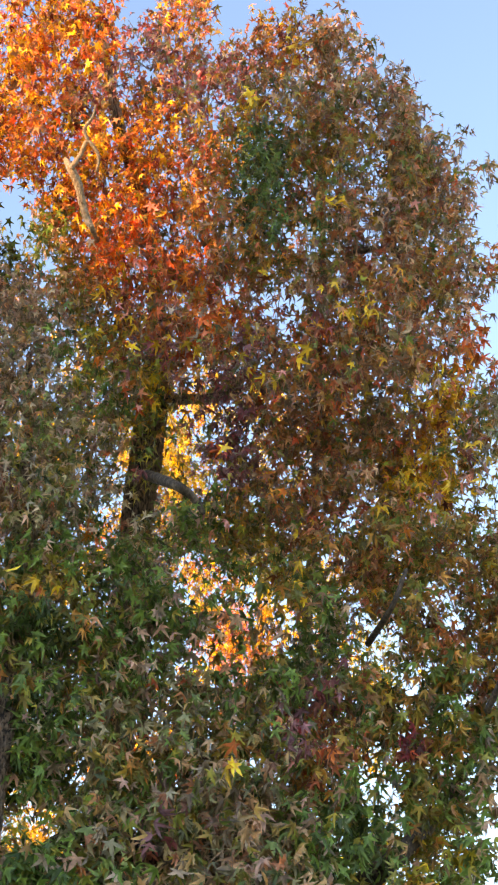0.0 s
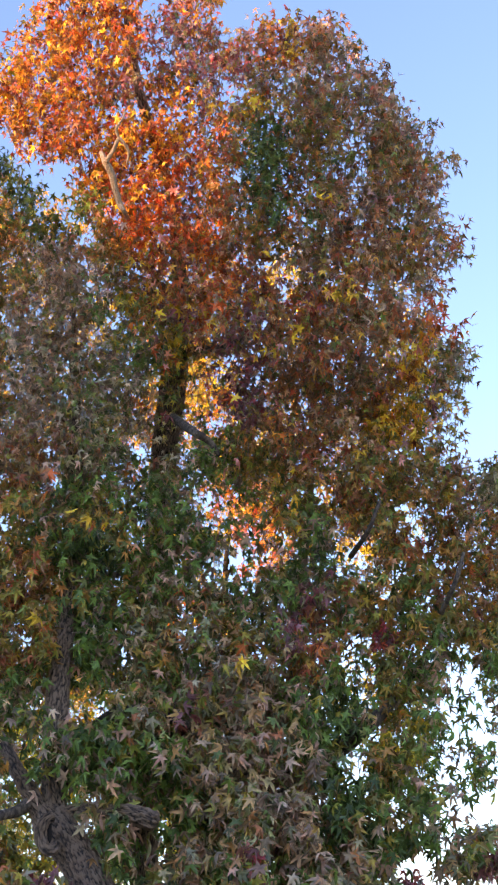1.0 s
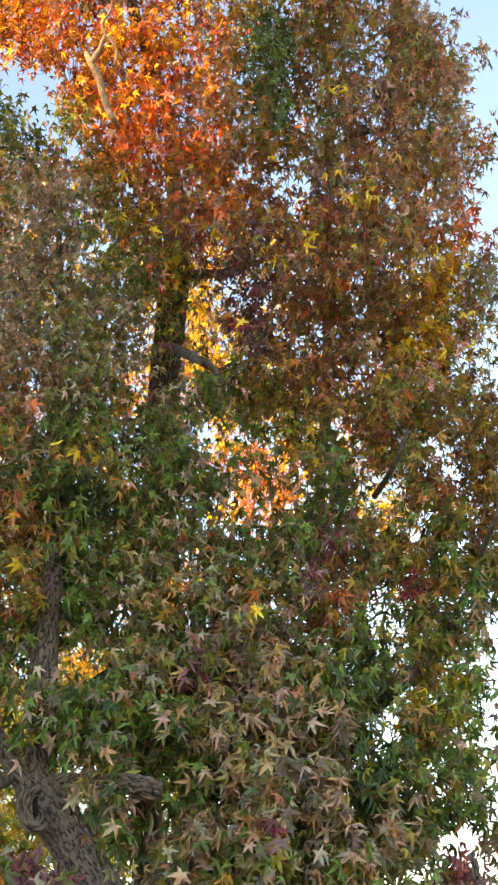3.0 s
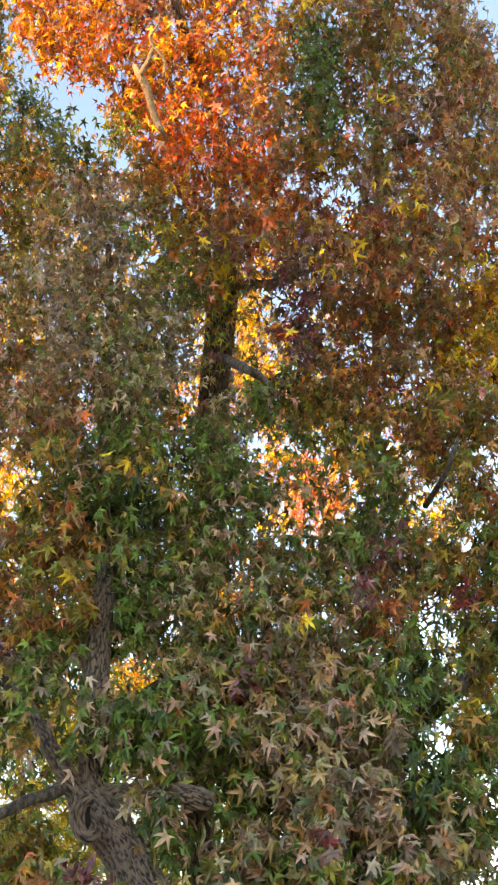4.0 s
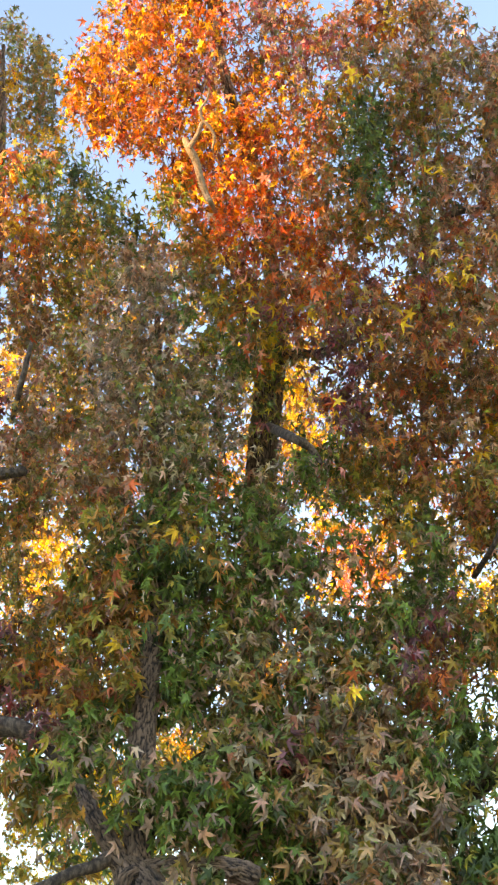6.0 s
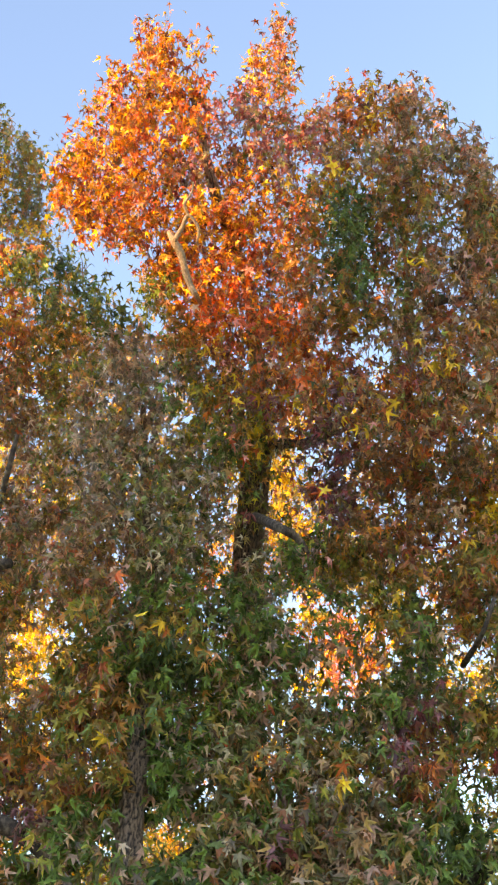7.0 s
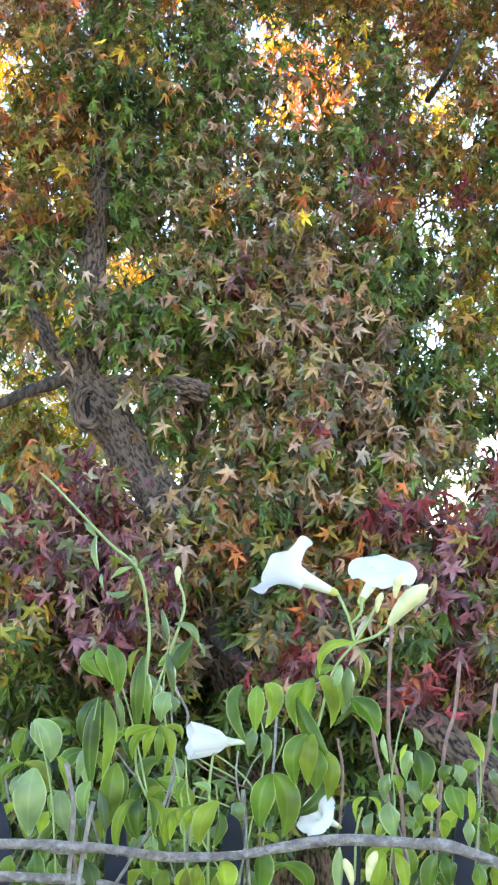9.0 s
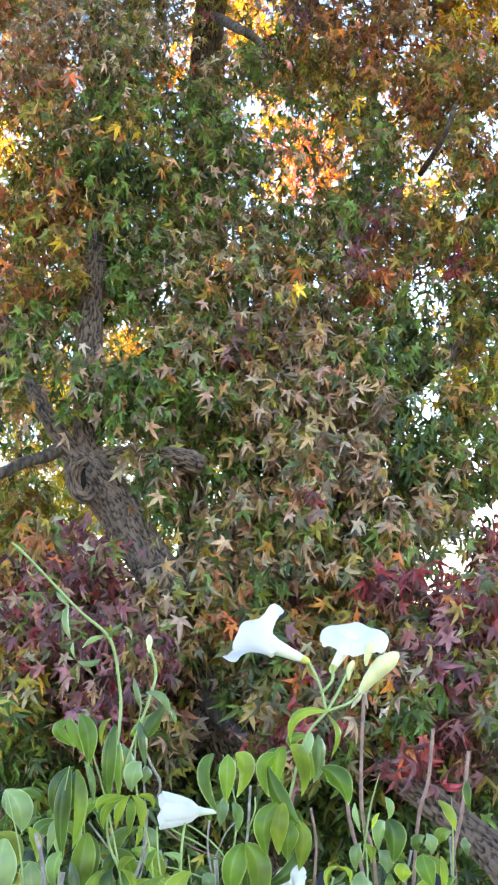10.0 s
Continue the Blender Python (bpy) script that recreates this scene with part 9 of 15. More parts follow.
bough(sweetgum_red, (-1.01, 6.37, 1.38), (0.12, 0.24, 0.12), "green", 95, size=0.064)
bough(sweetgum_red, (-0.85, 6.57, 1.37), (0.12, 0.24, 0.12), "maroon", 190, size=0.064)
bough(sweetgum_red, (-0.59, 6.45, 1.37), (0.12, 0.24, 0.12), "green", 190, size=0.064)
bough(sweetgum_red, (-0.35, 6.58, 1.37), (0.12, 0.24, 0.12), "maroon", 190, size=0.064)
bough(sweetgum_red, (0.14, 6.19, 1.38), (0.11, 0.24, 0.11), "green", 190, size=0.064)
bough(sweetgum_red, (0.38, 6.25, 1.38), (0.11, 0.24, 0.11), "tangreen", 190, size=0.064)
bough(sweetgum_red, (0.60, 6.11, 1.39), (0.11, 0.24, 0.11), "green", 190, size=0.064)
bough(sweetgum_red, (0.84, 6.11, 1.39), (0.11, 0.24, 0.11), "maroon", 190, size=0.064)
bough(sweetgum_red, (1.02, 6.15, 1.38), (0.11, 0.24, 0.11), "tangreen", 95, size=0.064)
bough(sweetgum_red, (-1.08, 6.83, 1.10), (0.13, 0.24, 0.13), "green", 95, size=0.064)
bough(sweetgum_red, (-0.92, 7.10, 1.08), (0.13, 0.24, 0.13), "green", 190, size=0.064)
bough(sweetgum_red, (-0.64, 6.97, 1.09), (0.13, 0.24, 0.13), "tangreen", 190, size=0.064)
bough(sweetgum_red, (0.14, 6.20, 1.15), (0.11, 0.24, 0.11), "tangreen", 190, size=0.064)
bough(sweetgum_red, (0.39, 6.43, 1.13), (0.12, 0.24, 0.12), "dark", 190, size=0.064)
bough(sweetgum_red, (0.59, 6.19, 1.17), (0.08, 0.24, 0.08), "crimson", 142, size=0.064)
bough(sweetgum_red, (0.90, 6.45, 1.15), (0.08, 0.24, 0.08), "maroon", 142, size=0.064)
bough(sweetgum_red, (1.06, 6.43, 1.13), (0.12, 0.24, 0.12), "tangreen", 95, size=0.064)
bough(sweetgum_red, (-0.22, 8.59, 1.38), (0.09, 0.30, 0.09), "olive", 30, size=0.066, far=True)
bough(sweetgum_red, (-0.05, 8.60, 1.38), (0.09, 0.30, 0.09), "yellowgreen", 30, size=0.066, far=True)
bough(sweetgum_red, (-0.22, 8.59, 1.22), (0.09, 0.30, 0.09), "olive", 30, size=0.066, far=True)
bough(sweetgum_red, (-0.05, 8.59, 1.22), (0.09, 0.30, 0.09), "green", 30, size=0.066, far=True)
bough(sweetgum_red, (-0.38, 8.57, 1.06), (0.09, 0.30, 0.09), "olive", 30, size=0.066, far=True)
bough(sweetgum_red, (-0.22, 8.58, 1.06), (0.09, 0.30, 0.09), "yellowgreen", 30, size=0.066, far=True)
bough(sweetgum_red, (-0.05, 8.58, 1.06), (0.09, 0.30, 0.09), "yellowgreen", 30, size=0.066, far=True)
bough(sweetgum_red, (-0.38, 8.56, 0.90), (0.09, 0.30, 0.09), "yellowgreen", 30, size=0.066, far=True)
bough(sweetgum_red, (-0.21, 8.57, 0.90), (0.09, 0.30, 0.09), "yellowgreen", 30, size=0.066, far=True)
bough(sweetgum_red, (0.92, 8.52, 0.90), (0.09, 0.30, 0.09), "yellowgreen", 30, size=0.066, far=True)
bough(sweetgum_red, (1.08, 8.50, 0.90), (0.09, 0.30, 0.09), "olive", 30, size=0.066, far=True)
bough(sweetgum_red, (1.06, 5.65, 1.86), (0.15, 0.21, 0.19), "crimson", 73, size=0.07, singles=8)
bough(sweetgum_red, (1.08, 5.64, 1.86), (0.17, 0.25, 0.22), "maroon", 26, size=0.07, singles=8)
bough(sweetgum_red, (0.91, 5.08, 1.40), (0.15, 0.22, 0.20), "tangreen", 23, size=0.07, singles=8)
bough(sweetgum_red, (-1.05, 5.72, 1.83), (0.15, 0.22, 0.20), "maroon", 101, size=0.07, singles=8)
bough(sweetgum_red, (-1.39, 7.17, 2.05), (0.15, 0.16, 0.14), "maroon", 37, size=0.07)
bough(sweetgum_red, (1.30, 6.98, 2.03), (0.14, 0.16, 0.13), "maroon", 35, size=0.07)
bough(sweetgum_red, (-1.42, 6.89, 1.85), (0.14, 0.15, 0.13), "maroon", 35, size=0.07)
bough(sweetgum_red, (1.26, 6.87, 1.90), (0.14, 0.15, 0.13), "maroon", 34, size=0.07)
bough(sweetgum_red, (-1.31, 6.70, 1.71), (0.14, 0.15, 0.13), "maroon", 33, size=0.07)
bough(sweetgum_red, (1.20, 6.81, 1.69), (0.14, 0.15, 0.13), "maroon", 33, size=0.07)
bough(sweetgum_red, (1.19, 6.45, 1.19), (0.13, 0.14, 0.12), "maroon", 30, size=0.07)
sweetgum_left = tree("sweetgum_tree", (-3.4, 9.4, 0), "sweetgum with brown leaves and a patch of sunlit orange")
bark_part("trunk", sweetgum_left, [(-1.58, 6.66, -0.06, 0.152), (-1.58, 6.61, 0.38, 0.117), (-1.86, 7.69, 1.90, 0.116), (-1.99, 8.21, 3.20, 0.106), (-2.11, 8.58, 5.17, 0.088), (-2.09, 8.68, 6.46, 0.063), (-2.14, 8.83, 7.73, 0.038), (-2.22, 8.89, 8.98, 0.014)], "", seed=37.0)
tube_part("limb", sweetgum_left, [(-1.81, 7.40, 3.24, 0.060), (-1.64, 7.38, 3.34, 0.057), (-1.46, 7.33, 3.35, 0.050), (-1.32, 7.33, 3.28, 0.038), (-1.19, 7.31, 3.16, 0.023)], LIMB, "", sides=16, steps=8, rough=0.12)
tube_part("limb", sweetgum_left, [(-2.04, 8.29, 5.05, 0.050), (-1.84, 8.13, 5.08, 0.042), (-1.63, 7.98, 5.04, 0.031)], LIMB, "", sides=14, steps=8, rough=0.12)
tube_part("limb", sweetgum_left, [(-1.81, 8.36, 5.54, 0.018), (-1.72, 8.17, 5.76, 0.018), (-1.68, 8.16, 6.00, 0.014)], LIMB, "", sides=10, steps=8, rough=0.1)
bough(sweetgum_left, (-2.22, 9.08, 9.31), (0.08, 0.16, 0.08), "olive", 54, size=0.050, far=True)
bough(sweetgum_left, (-2.07, 9.14, 9.08), (0.23, 0.16, 0.08), "olive", 108, size=0.050, far=True)
bough(sweetgum_left, (-1.66, 8.77, 8.77), (0.11, 0.16, 0.08), "olive", 20, size=0.050, far=True)
bough(sweetgum_left, (-2.15, 9.08, 8.83), (0.11, 0.16, 0.11), "gold", 54, size=0.050, far=True)
bough(sweetgum_left, (-1.96, 9.21, 8.89), (0.11, 0.16, 0.11), "olive", 54, size=0.050, far=True)
bough(sweetgum_left, (-2.12, 9.02, 8.53), (0.11, 0.16, 0.11), "gold", 54, size=0.050, far=True)
bough(sweetgum_left, (-1.96, 9.30, 8.68), (0.11, 0.16, 0.11), "olive", 54, size=0.050, far=True)
bough(sweetgum_left, (-2.00, 8.60, 7.90), (0.10, 0.16, 0.10), "olive", 54, size=0.050, far=True)
bough(sweetgum_left, (-1.88, 9.00, 8.21), (0.11, 0.16, 0.11), "gold", 54, size=0.050, far=True)
bough(sweetgum_left, (-1.71, 9.21, 8.38), (0.11, 0.16, 0.11), "gold", 20, size=0.050, far=True)
bough(sweetgum_left, (-1.81, 7.86, 7.15), (0.09, 0.16, 0.09), "orange", 54, size=0.050, far=True)
bough(sweetgum_left, (-1.73, 8.34, 7.48), (0.10, 0.16, 0.10), "browngreen", 54, size=0.050, far=True)
bough(sweetgum_left, (-1.63, 8.87, 7.84), (0.11, 0.16, 0.11), "dark", 54, size=0.050, far=True)
bough(sweetgum_left, (-1.75, 7.63, 6.77), (0.09, 0.16, 0.09), "orange", 54, size=0.050, far=True)
bough(sweetgum_left, (-1.65, 8.02, 7.06), (0.09, 0.16, 0.09), "dark", 54, size=0.050, far=True)
bough(sweetgum_left, (-1.57, 8.63, 7.44), (0.10, 0.16, 0.10), "browngreen", 54, size=0.050, far=True)
bough(sweetgum_left, (-1.41, 8.84, 7.59), (0.10, 0.16, 0.10), "dark", 54, size=0.050, far=True)
bough(sweetgum_left, (-1.75, 7.70, 6.60), (0.09, 0.16, 0.09), "orange", 54, size=0.050, far=True)
bough(sweetgum_left, (-1.63, 8.00, 6.81), (0.09, 0.16, 0.09), "browngreen", 54, size=0.050, far=True)
bough(sweetgum_left, (-1.52, 8.43, 7.09), (0.10, 0.16, 0.10), "dark", 54, size=0.050, far=True)
bough(sweetgum_left, (-1.85, 8.22, 6.76), (0.10, 0.16, 0.10), "flame", 54, size=0.050, far=True)
bough(sweetgum_left, (-1.67, 8.26, 6.75), (0.09, 0.16, 0.09), "browngreen", 54, size=0.050, far=True)
bough(sweetgum_left, (-1.43, 8.52, 6.93), (0.20, 0.16, 0.10), "olive", 108, size=0.050, far=True)
bough(sweetgum_left, (-1.89, 8.46, 6.64), (0.10, 0.16, 0.10), "umber", 54, size=0.050, far=True)
bough(sweetgum_left, (-1.70, 8.49, 6.67), (0.10, 0.16, 0.10), "brown", 54, size=0.050, far=True)
bough(sweetgum_left, (-1.53, 8.59, 6.70), (0.10, 0.16, 0.10), "olive", 54, size=0.050, far=True)
bough(sweetgum_left, (-1.89, 8.54, 6.46), (0.10, 0.16, 0.10), "umber", 54, size=0.050, far=True)
bough(sweetgum_left, (-1.73, 8.68, 6.56), (0.10, 0.16, 0.10), "brown", 54, size=0.050, far=True)
bough(sweetgum_left, (-1.50, 8.51, 6.45), (0.10, 0.16, 0.10), "olive", 54, size=0.050, far=True)
bough(sweetgum_left, (-1.81, 8.65, 6.35), (0.19, 0.16, 0.10), "umber", 108, size=0.050, far=True)
bough(sweetgum_left, (-1.87, 8.59, 6.09), (0.09, 0.16, 0.09), "umber", 20, size=0.050, far=True)
bough(sweetgum_left, (-1.68, 8.58, 6.09), (0.09, 0.16, 0.09), "umber", 54, size=0.050, far=True)
bough(sweetgum_left, (-1.80, 8.34, 5.74), (0.09, 0.16, 0.09), "umber", 20, size=0.050, far=True)
bough(sweetgum_left, (-1.62, 8.32, 5.76), (0.09, 0.16, 0.09), "umber", 54, size=0.050, far=True)
bough(sweetgum_left, (-1.42, 8.22, 5.70), (0.09, 0.16, 0.09), "olive", 54, size=0.050, far=True)
bough(sweetgum_left, (-1.58, 8.18, 5.47), (0.27, 0.16, 0.09), "umber", 163, size=0.050, far=True)
bough(sweetgum_left, (-1.65, 8.14, 5.27), (0.17, 0.16, 0.09), "umber", 108, size=0.050, far=True)
bough(sweetgum_left, (-1.64, 8.17, 5.10), (0.17, 0.16, 0.09), "umber", 108, size=0.050, far=True)
bough(sweetgum_left, (-1.70, 8.12, 4.88), (0.09, 0.16, 0.09), "browngreen", 54, size=0.050, far=True)
bough(sweetgum_left, (-1.52, 8.05, 4.88), (0.08, 0.16, 0.08), "olive", 54, size=0.050, far=True)
bough(sweetgum_left, (-1.70, 8.18, 4.72), (0.09, 0.16, 0.09), "browngreen", 54, size=0.050, far=True)
bough(sweetgum_left, (-1.54, 8.12, 4.75), (0.05, 0.12, 0.05), "umber", 5, size=0.062)
bough(sweetgum_left, (-1.62, 7.85, 4.44), (0.08, 0.16, 0.08), "olive", 54, size=0.050, far=True)
bough(sweetgum_left, (-1.63, 7.95, 4.30), (0.08, 0.16, 0.08), "olive", 54, size=0.050, far=True)
bough(sweetgum_left, (-1.45, 7.87, 4.29), (0.08, 0.16, 0.08), "olive", 20, size=0.050, far=True)
bough(sweetgum_left, (-1.58, 7.76, 4.09), (0.08, 0.16, 0.08), "browngreen", 20, size=0.050, far=True)
bough(sweetgum_left, (-1.43, 7.79, 4.07), (0.08, 0.16, 0.08), "browngreen", 54, size=0.050, far=True)
bough(sweetgum_left, (-1.49, 7.79, 3.91), (0.16, 0.16, 0.08), "browngreen", 108, size=0.050, far=True)
bough(sweetgum_left, (-1.45, 7.60, 3.70), (0.15, 0.16, 0.08), "browngreen", 78, size=0.060)
bough(sweetgum_left, (-1.50, 7.56, 3.55), (0.08, 0.16, 0.08), "maroon", 39, size=0.060)
bough(sweetgum_left, (-2.13, 9.44, 9.25), (0.23, 0.24, 0.23), "olive", 220, size=0.052, far=True)
bough(sweetgum_left, (-2.05, 9.21, 8.51), (0.21, 0.24, 0.21), "olive", 220, size=0.052, far=True)
bough(sweetgum_left, (-1.80, 8.25, 7.31), (0.19, 0.24, 0.19), "dark", 220, size=0.052, far=True)
bough(sweetgum_left, (-1.59, 9.10, 7.85), (0.14, 0.24, 0.14), "dark", 165, size=0.052, far=True)
bough(sweetgum_left, (-1.79, 8.34, 6.92), (0.18, 0.24, 0.18), "browngreen", 220, size=0.052, far=True)
bough(sweetgum_left, (-1.49, 8.81, 7.21), (0.19, 0.24, 0.19), "olive", 220, size=0.052, far=True)
bough(sweetgum_left, (-1.88, 8.92, 6.82), (0.19, 0.24, 0.19), "brown", 220, size=0.052, far=True)
bough(sweetgum_left, (-1.42, 8.53, 6.58), (0.18, 0.24, 0.18), "olive", 220, size=0.052, far=True)
bough(sweetgum_left, (-1.83, 8.98, 6.43), (0.13, 0.24, 0.13), "umber", 165, size=0.052, far=True)
bough(sweetgum_left, (-1.73, 8.64, 5.76), (0.12, 0.24, 0.12), "umber", 165, size=0.052, far=True)
bough(sweetgum_left, (-1.35, 8.37, 5.65), (0.17, 0.24, 0.17), "olive", 220, size=0.052, far=True)
bough(sweetgum_left, (-1.71, 8.48, 5.32), (0.17, 0.24, 0.17), "umber", 220, size=0.052, far=True)
bough(sweetgum_left, (-1.70, 8.44, 4.95), (0.12, 0.24, 0.12), "browngreen", 165, size=0.052, far=True)
bough(sweetgum_left, (-1.54, 8.16, 4.09), (0.11, 0.24, 0.11), "browngreen", 165, size=0.052, far=True)
bough(sweetgum_left, (-1.50, 7.89, 3.71), (0.15, 0.24, 0.15), "maroon", 220, size=0.052, far=True)
bough(sweetgum_left, (-2.35, 9.75, 9.80), (0.24, 0.24, 0.24), "olive", 95, size=0.052, far=True)
bough(sweetgum_left, (-2.28, 9.67, 9.14), (0.23, 0.24, 0.23), "gold", 95, size=0.052, far=True)
bough(sweetgum_left, (-1.81, 9.04, 8.64), (0.21, 0.24, 0.21), "olive", 190, size=0.052, far=True)
bough(sweetgum_left, (-2.08, 8.96, 8.07), (0.21, 0.24, 0.21), "olive", 95, size=0.052, far=True)
bough(sweetgum_left, (-1.88, 9.40, 8.33), (0.15, 0.24, 0.15), "gold", 142, size=0.052, far=True)
bough(sweetgum_left, (-1.90, 8.34, 7.15), (0.19, 0.24, 0.19), "orange", 95, size=0.052, far=True)
bough(sweetgum_left, (-1.73, 8.93, 7.53), (0.20, 0.24, 0.20), "dark", 190, size=0.052, far=True)
bough(sweetgum_left, (-1.39, 9.22, 7.67), (0.14, 0.24, 0.14), "dark", 142, size=0.052, far=True)
bough(sweetgum_left, (-2.02, 8.99, 7.10), (0.20, 0.24, 0.20), "flame", 95, size=0.052, far=True)
bough(sweetgum_left, (-1.74, 9.18, 7.21), (0.20, 0.24, 0.20), "olive", 190, size=0.052, far=True)
bough(sweetgum_left, (-1.27, 8.76, 6.94), (0.19, 0.24, 0.19), "tan", 190, size=0.052, far=True)
bough(sweetgum_left, (-2.04, 9.26, 6.78), (0.20, 0.24, 0.20), "umber", 95, size=0.052, far=True)
bough(sweetgum_left, (-1.72, 9.18, 6.73), (0.19, 0.24, 0.19), "olive", 190, size=0.052, far=True)
bough(sweetgum_left, (-1.67, 9.08, 6.23), (0.19, 0.24, 0.19), "umber", 190, size=0.052, far=True)
bough(sweetgum_left, (-1.90, 8.90, 5.71), (0.18, 0.24, 0.18), "umber", 95, size=0.052, far=True)
bough(sweetgum_left, (-1.61, 8.87, 5.69), (0.18, 0.24, 0.18), "umber", 190, size=0.052, far=True)
bough(sweetgum_left, (-1.87, 8.89, 5.30), (0.18, 0.24, 0.18), "umber", 95, size=0.052, far=True)
bough(sweetgum_left, (-1.55, 8.66, 5.20), (0.17, 0.24, 0.17), "umber", 190, size=0.052, far=True)
bough(sweetgum_left, (-1.83, 8.82, 4.88), (0.18, 0.24, 0.18), "browngreen", 95, size=0.052, far=True)
bough(sweetgum_left, (-1.77, 8.65, 4.54), (0.12, 0.24, 0.12), "olive", 47, size=0.052, far=True)
bough(sweetgum_left, (-1.69, 8.41, 4.02), (0.16, 0.24, 0.16), "browngreen", 95, size=0.052, far=True)
bough(sweetgum_left, (-1.41, 8.24, 3.97), (0.16, 0.24, 0.16), "browngreen", 190, size=0.052, far=True)
bough(sweetgum_left, (-1.68, 8.45, 3.78), (0.11, 0.24, 0.11), "maroon", 47, size=0.052, far=True)
bough(sweetgum_left, (-2.59, 9.00, 8.64), (0.40, 0.45, 0.59), "browngreen", 1015, size=0.063, far=True)
bough(sweetgum_left, (-2.41, 8.87, 7.03), (0.36, 0.45, 0.68), "brown", 779, size=0.063, far=True)
bough(sweetgum_left, (-2.41, 8.87, 7.04), (0.42, 0.45, 0.78), "umber", 278, size=0.063, far=True)
bough(sweetgum_left, (-2.13, 8.37, 5.09), (0.32, 0.45, 0.59), "olive", 524, size=0.067)
bough(sweetgum_left, (-2.17, 8.36, 5.10), (0.36, 0.45, 0.68), "browngreen", 212, size=0.063, far=True)
bough(sweetgum_left, (-1.83, 7.84, 3.77), (0.25, 0.45, 0.42), "maroon", 294, size=0.067)
bough(sweetgum_left, (-1.82, 7.85, 3.79), (0.28, 0.45, 0.49), "umber", 105, size=0.067)
bough(sweetgum_left, (-2.10, 8.60, 5.82), (0.25, 0.27, 0.25), "maroon", 157, size=0.063, far=True)
bough(sweetgum_left, (-2.10, 8.60, 5.81), (0.29, 0.31, 0.29), "browngreen", 56, size=0.063, far=True)
bough(sweetgum_left, (-2.77, 8.92, 8.88), (0.24, 0.26, 0.22), "browngreen", 122, size=0.063, far=True)
bough(sweetgum_left, (-2.46, 8.97, 8.90), (0.24, 0.26, 0.22), "browngreen", 122, size=0.063, far=True)
bough(sweetgum_left, (-2.71, 8.93, 8.53), (0.23, 0.26, 0.21), "browngreen", 118, size=0.063, far=True)
bough(sweetgum_left, (-2.45, 9.21, 8.66), (0.24, 0.26, 0.22), "browngreen", 122, size=0.063, far=True)
bough(sweetgum_left, (-2.80, 9.20, 8.26), (0.23, 0.26, 0.22), "browngreen", 119, size=0.063, far=True)
bough(sweetgum_left, (-2.48, 9.30, 8.40), (0.24, 0.26, 0.22), "browngreen", 121, size=0.063, far=True)
bough(sweetgum_left, (-2.34, 9.01, 7.74), (0.22, 0.25, 0.21), "brown", 108, size=0.063, far=True)
bough(sweetgum_left, (-2.66, 9.03, 7.55), (0.22, 0.24, 0.21), "brown", 108, size=0.063, far=True)
bough(sweetgum_left, (-2.31, 9.00, 7.41), (0.22, 0.24, 0.20), "brown", 104, size=0.063, far=True)
bough(sweetgum_left, (-2.70, 9.01, 7.27), (0.22, 0.24, 0.20), "brown", 105, size=0.063, far=True)
bough(sweetgum_left, (-2.39, 9.06, 7.10), (0.22, 0.24, 0.20), "brown", 103, size=0.063, far=True)
bough(sweetgum_left, (-2.54, 8.99, 6.91), (0.21, 0.24, 0.20), "brown", 101, size=0.063, far=True)
bough(sweetgum_left, (-2.29, 9.23, 6.99), (0.22, 0.24, 0.20), "brown", 104, size=0.063, far=True)
bough(sweetgum_left, (-2.49, 8.80, 6.37), (0.21, 0.23, 0.19), "brown", 93, size=0.063, far=True)
bough(sweetgum_left, (-2.29, 9.06, 6.55), (0.21, 0.23, 0.20), "brown", 97, size=0.063, far=True)
bough(sweetgum_left, (-2.20, 8.81, 6.08), (0.20, 0.22, 0.19), "maroon", 89, size=0.063, far=True)
bough(sweetgum_left, (-2.37, 8.52, 5.60), (0.19, 0.21, 0.18), "olive", 82, size=0.063, far=True)
bough(sweetgum_left, (-2.21, 8.98, 5.84), (0.20, 0.22, 0.19), "maroon", 90, size=0.063, far=True)
bough(sweetgum_left, (-2.39, 8.69, 5.51), (0.20, 0.22, 0.18), "olive", 84, size=0.063, far=True)
bough(sweetgum_left, (-2.16, 8.67, 5.49), (0.19, 0.21, 0.18), "olive", 82, size=0.063, far=True)
bough(sweetgum_left, (-2.31, 8.24, 5.01), (0.18, 0.20, 0.17), "olive", 65, size=0.067)
bough(sweetgum_left, (-2.09, 8.48, 5.11), (0.19, 0.21, 0.17), "olive", 68, size=0.067)
bough(sweetgum_left, (-2.26, 8.27, 4.68), (0.18, 0.20, 0.17), "olive", 64, size=0.067)
bough(sweetgum_left, (-1.96, 8.51, 4.76), (0.19, 0.20, 0.17), "olive", 66, size=0.067)
bough(sweetgum_left, (-2.16, 8.31, 4.54), (0.18, 0.20, 0.17), "olive", 58, size=0.07)
bough(sweetgum_left, (-1.88, 8.19, 4.43), (0.18, 0.19, 0.16), "olive", 55, size=0.07)
bough(sweetgum_left, (-2.11, 8.20, 3.99), (0.18, 0.19, 0.16), "maroon", 54, size=0.07)
bough(sweetgum_left, (-1.78, 7.89, 3.98), (0.17, 0.19, 0.16), "maroon", 50, size=0.07)
bough(sweetgum_left, (-2.04, 8.01, 3.71), (0.17, 0.19, 0.16), "maroon", 51, size=0.07)
bough(sweetgum_left, (-1.75, 7.87, 3.71), (0.17, 0.18, 0.15), "maroon", 49, size=0.07)
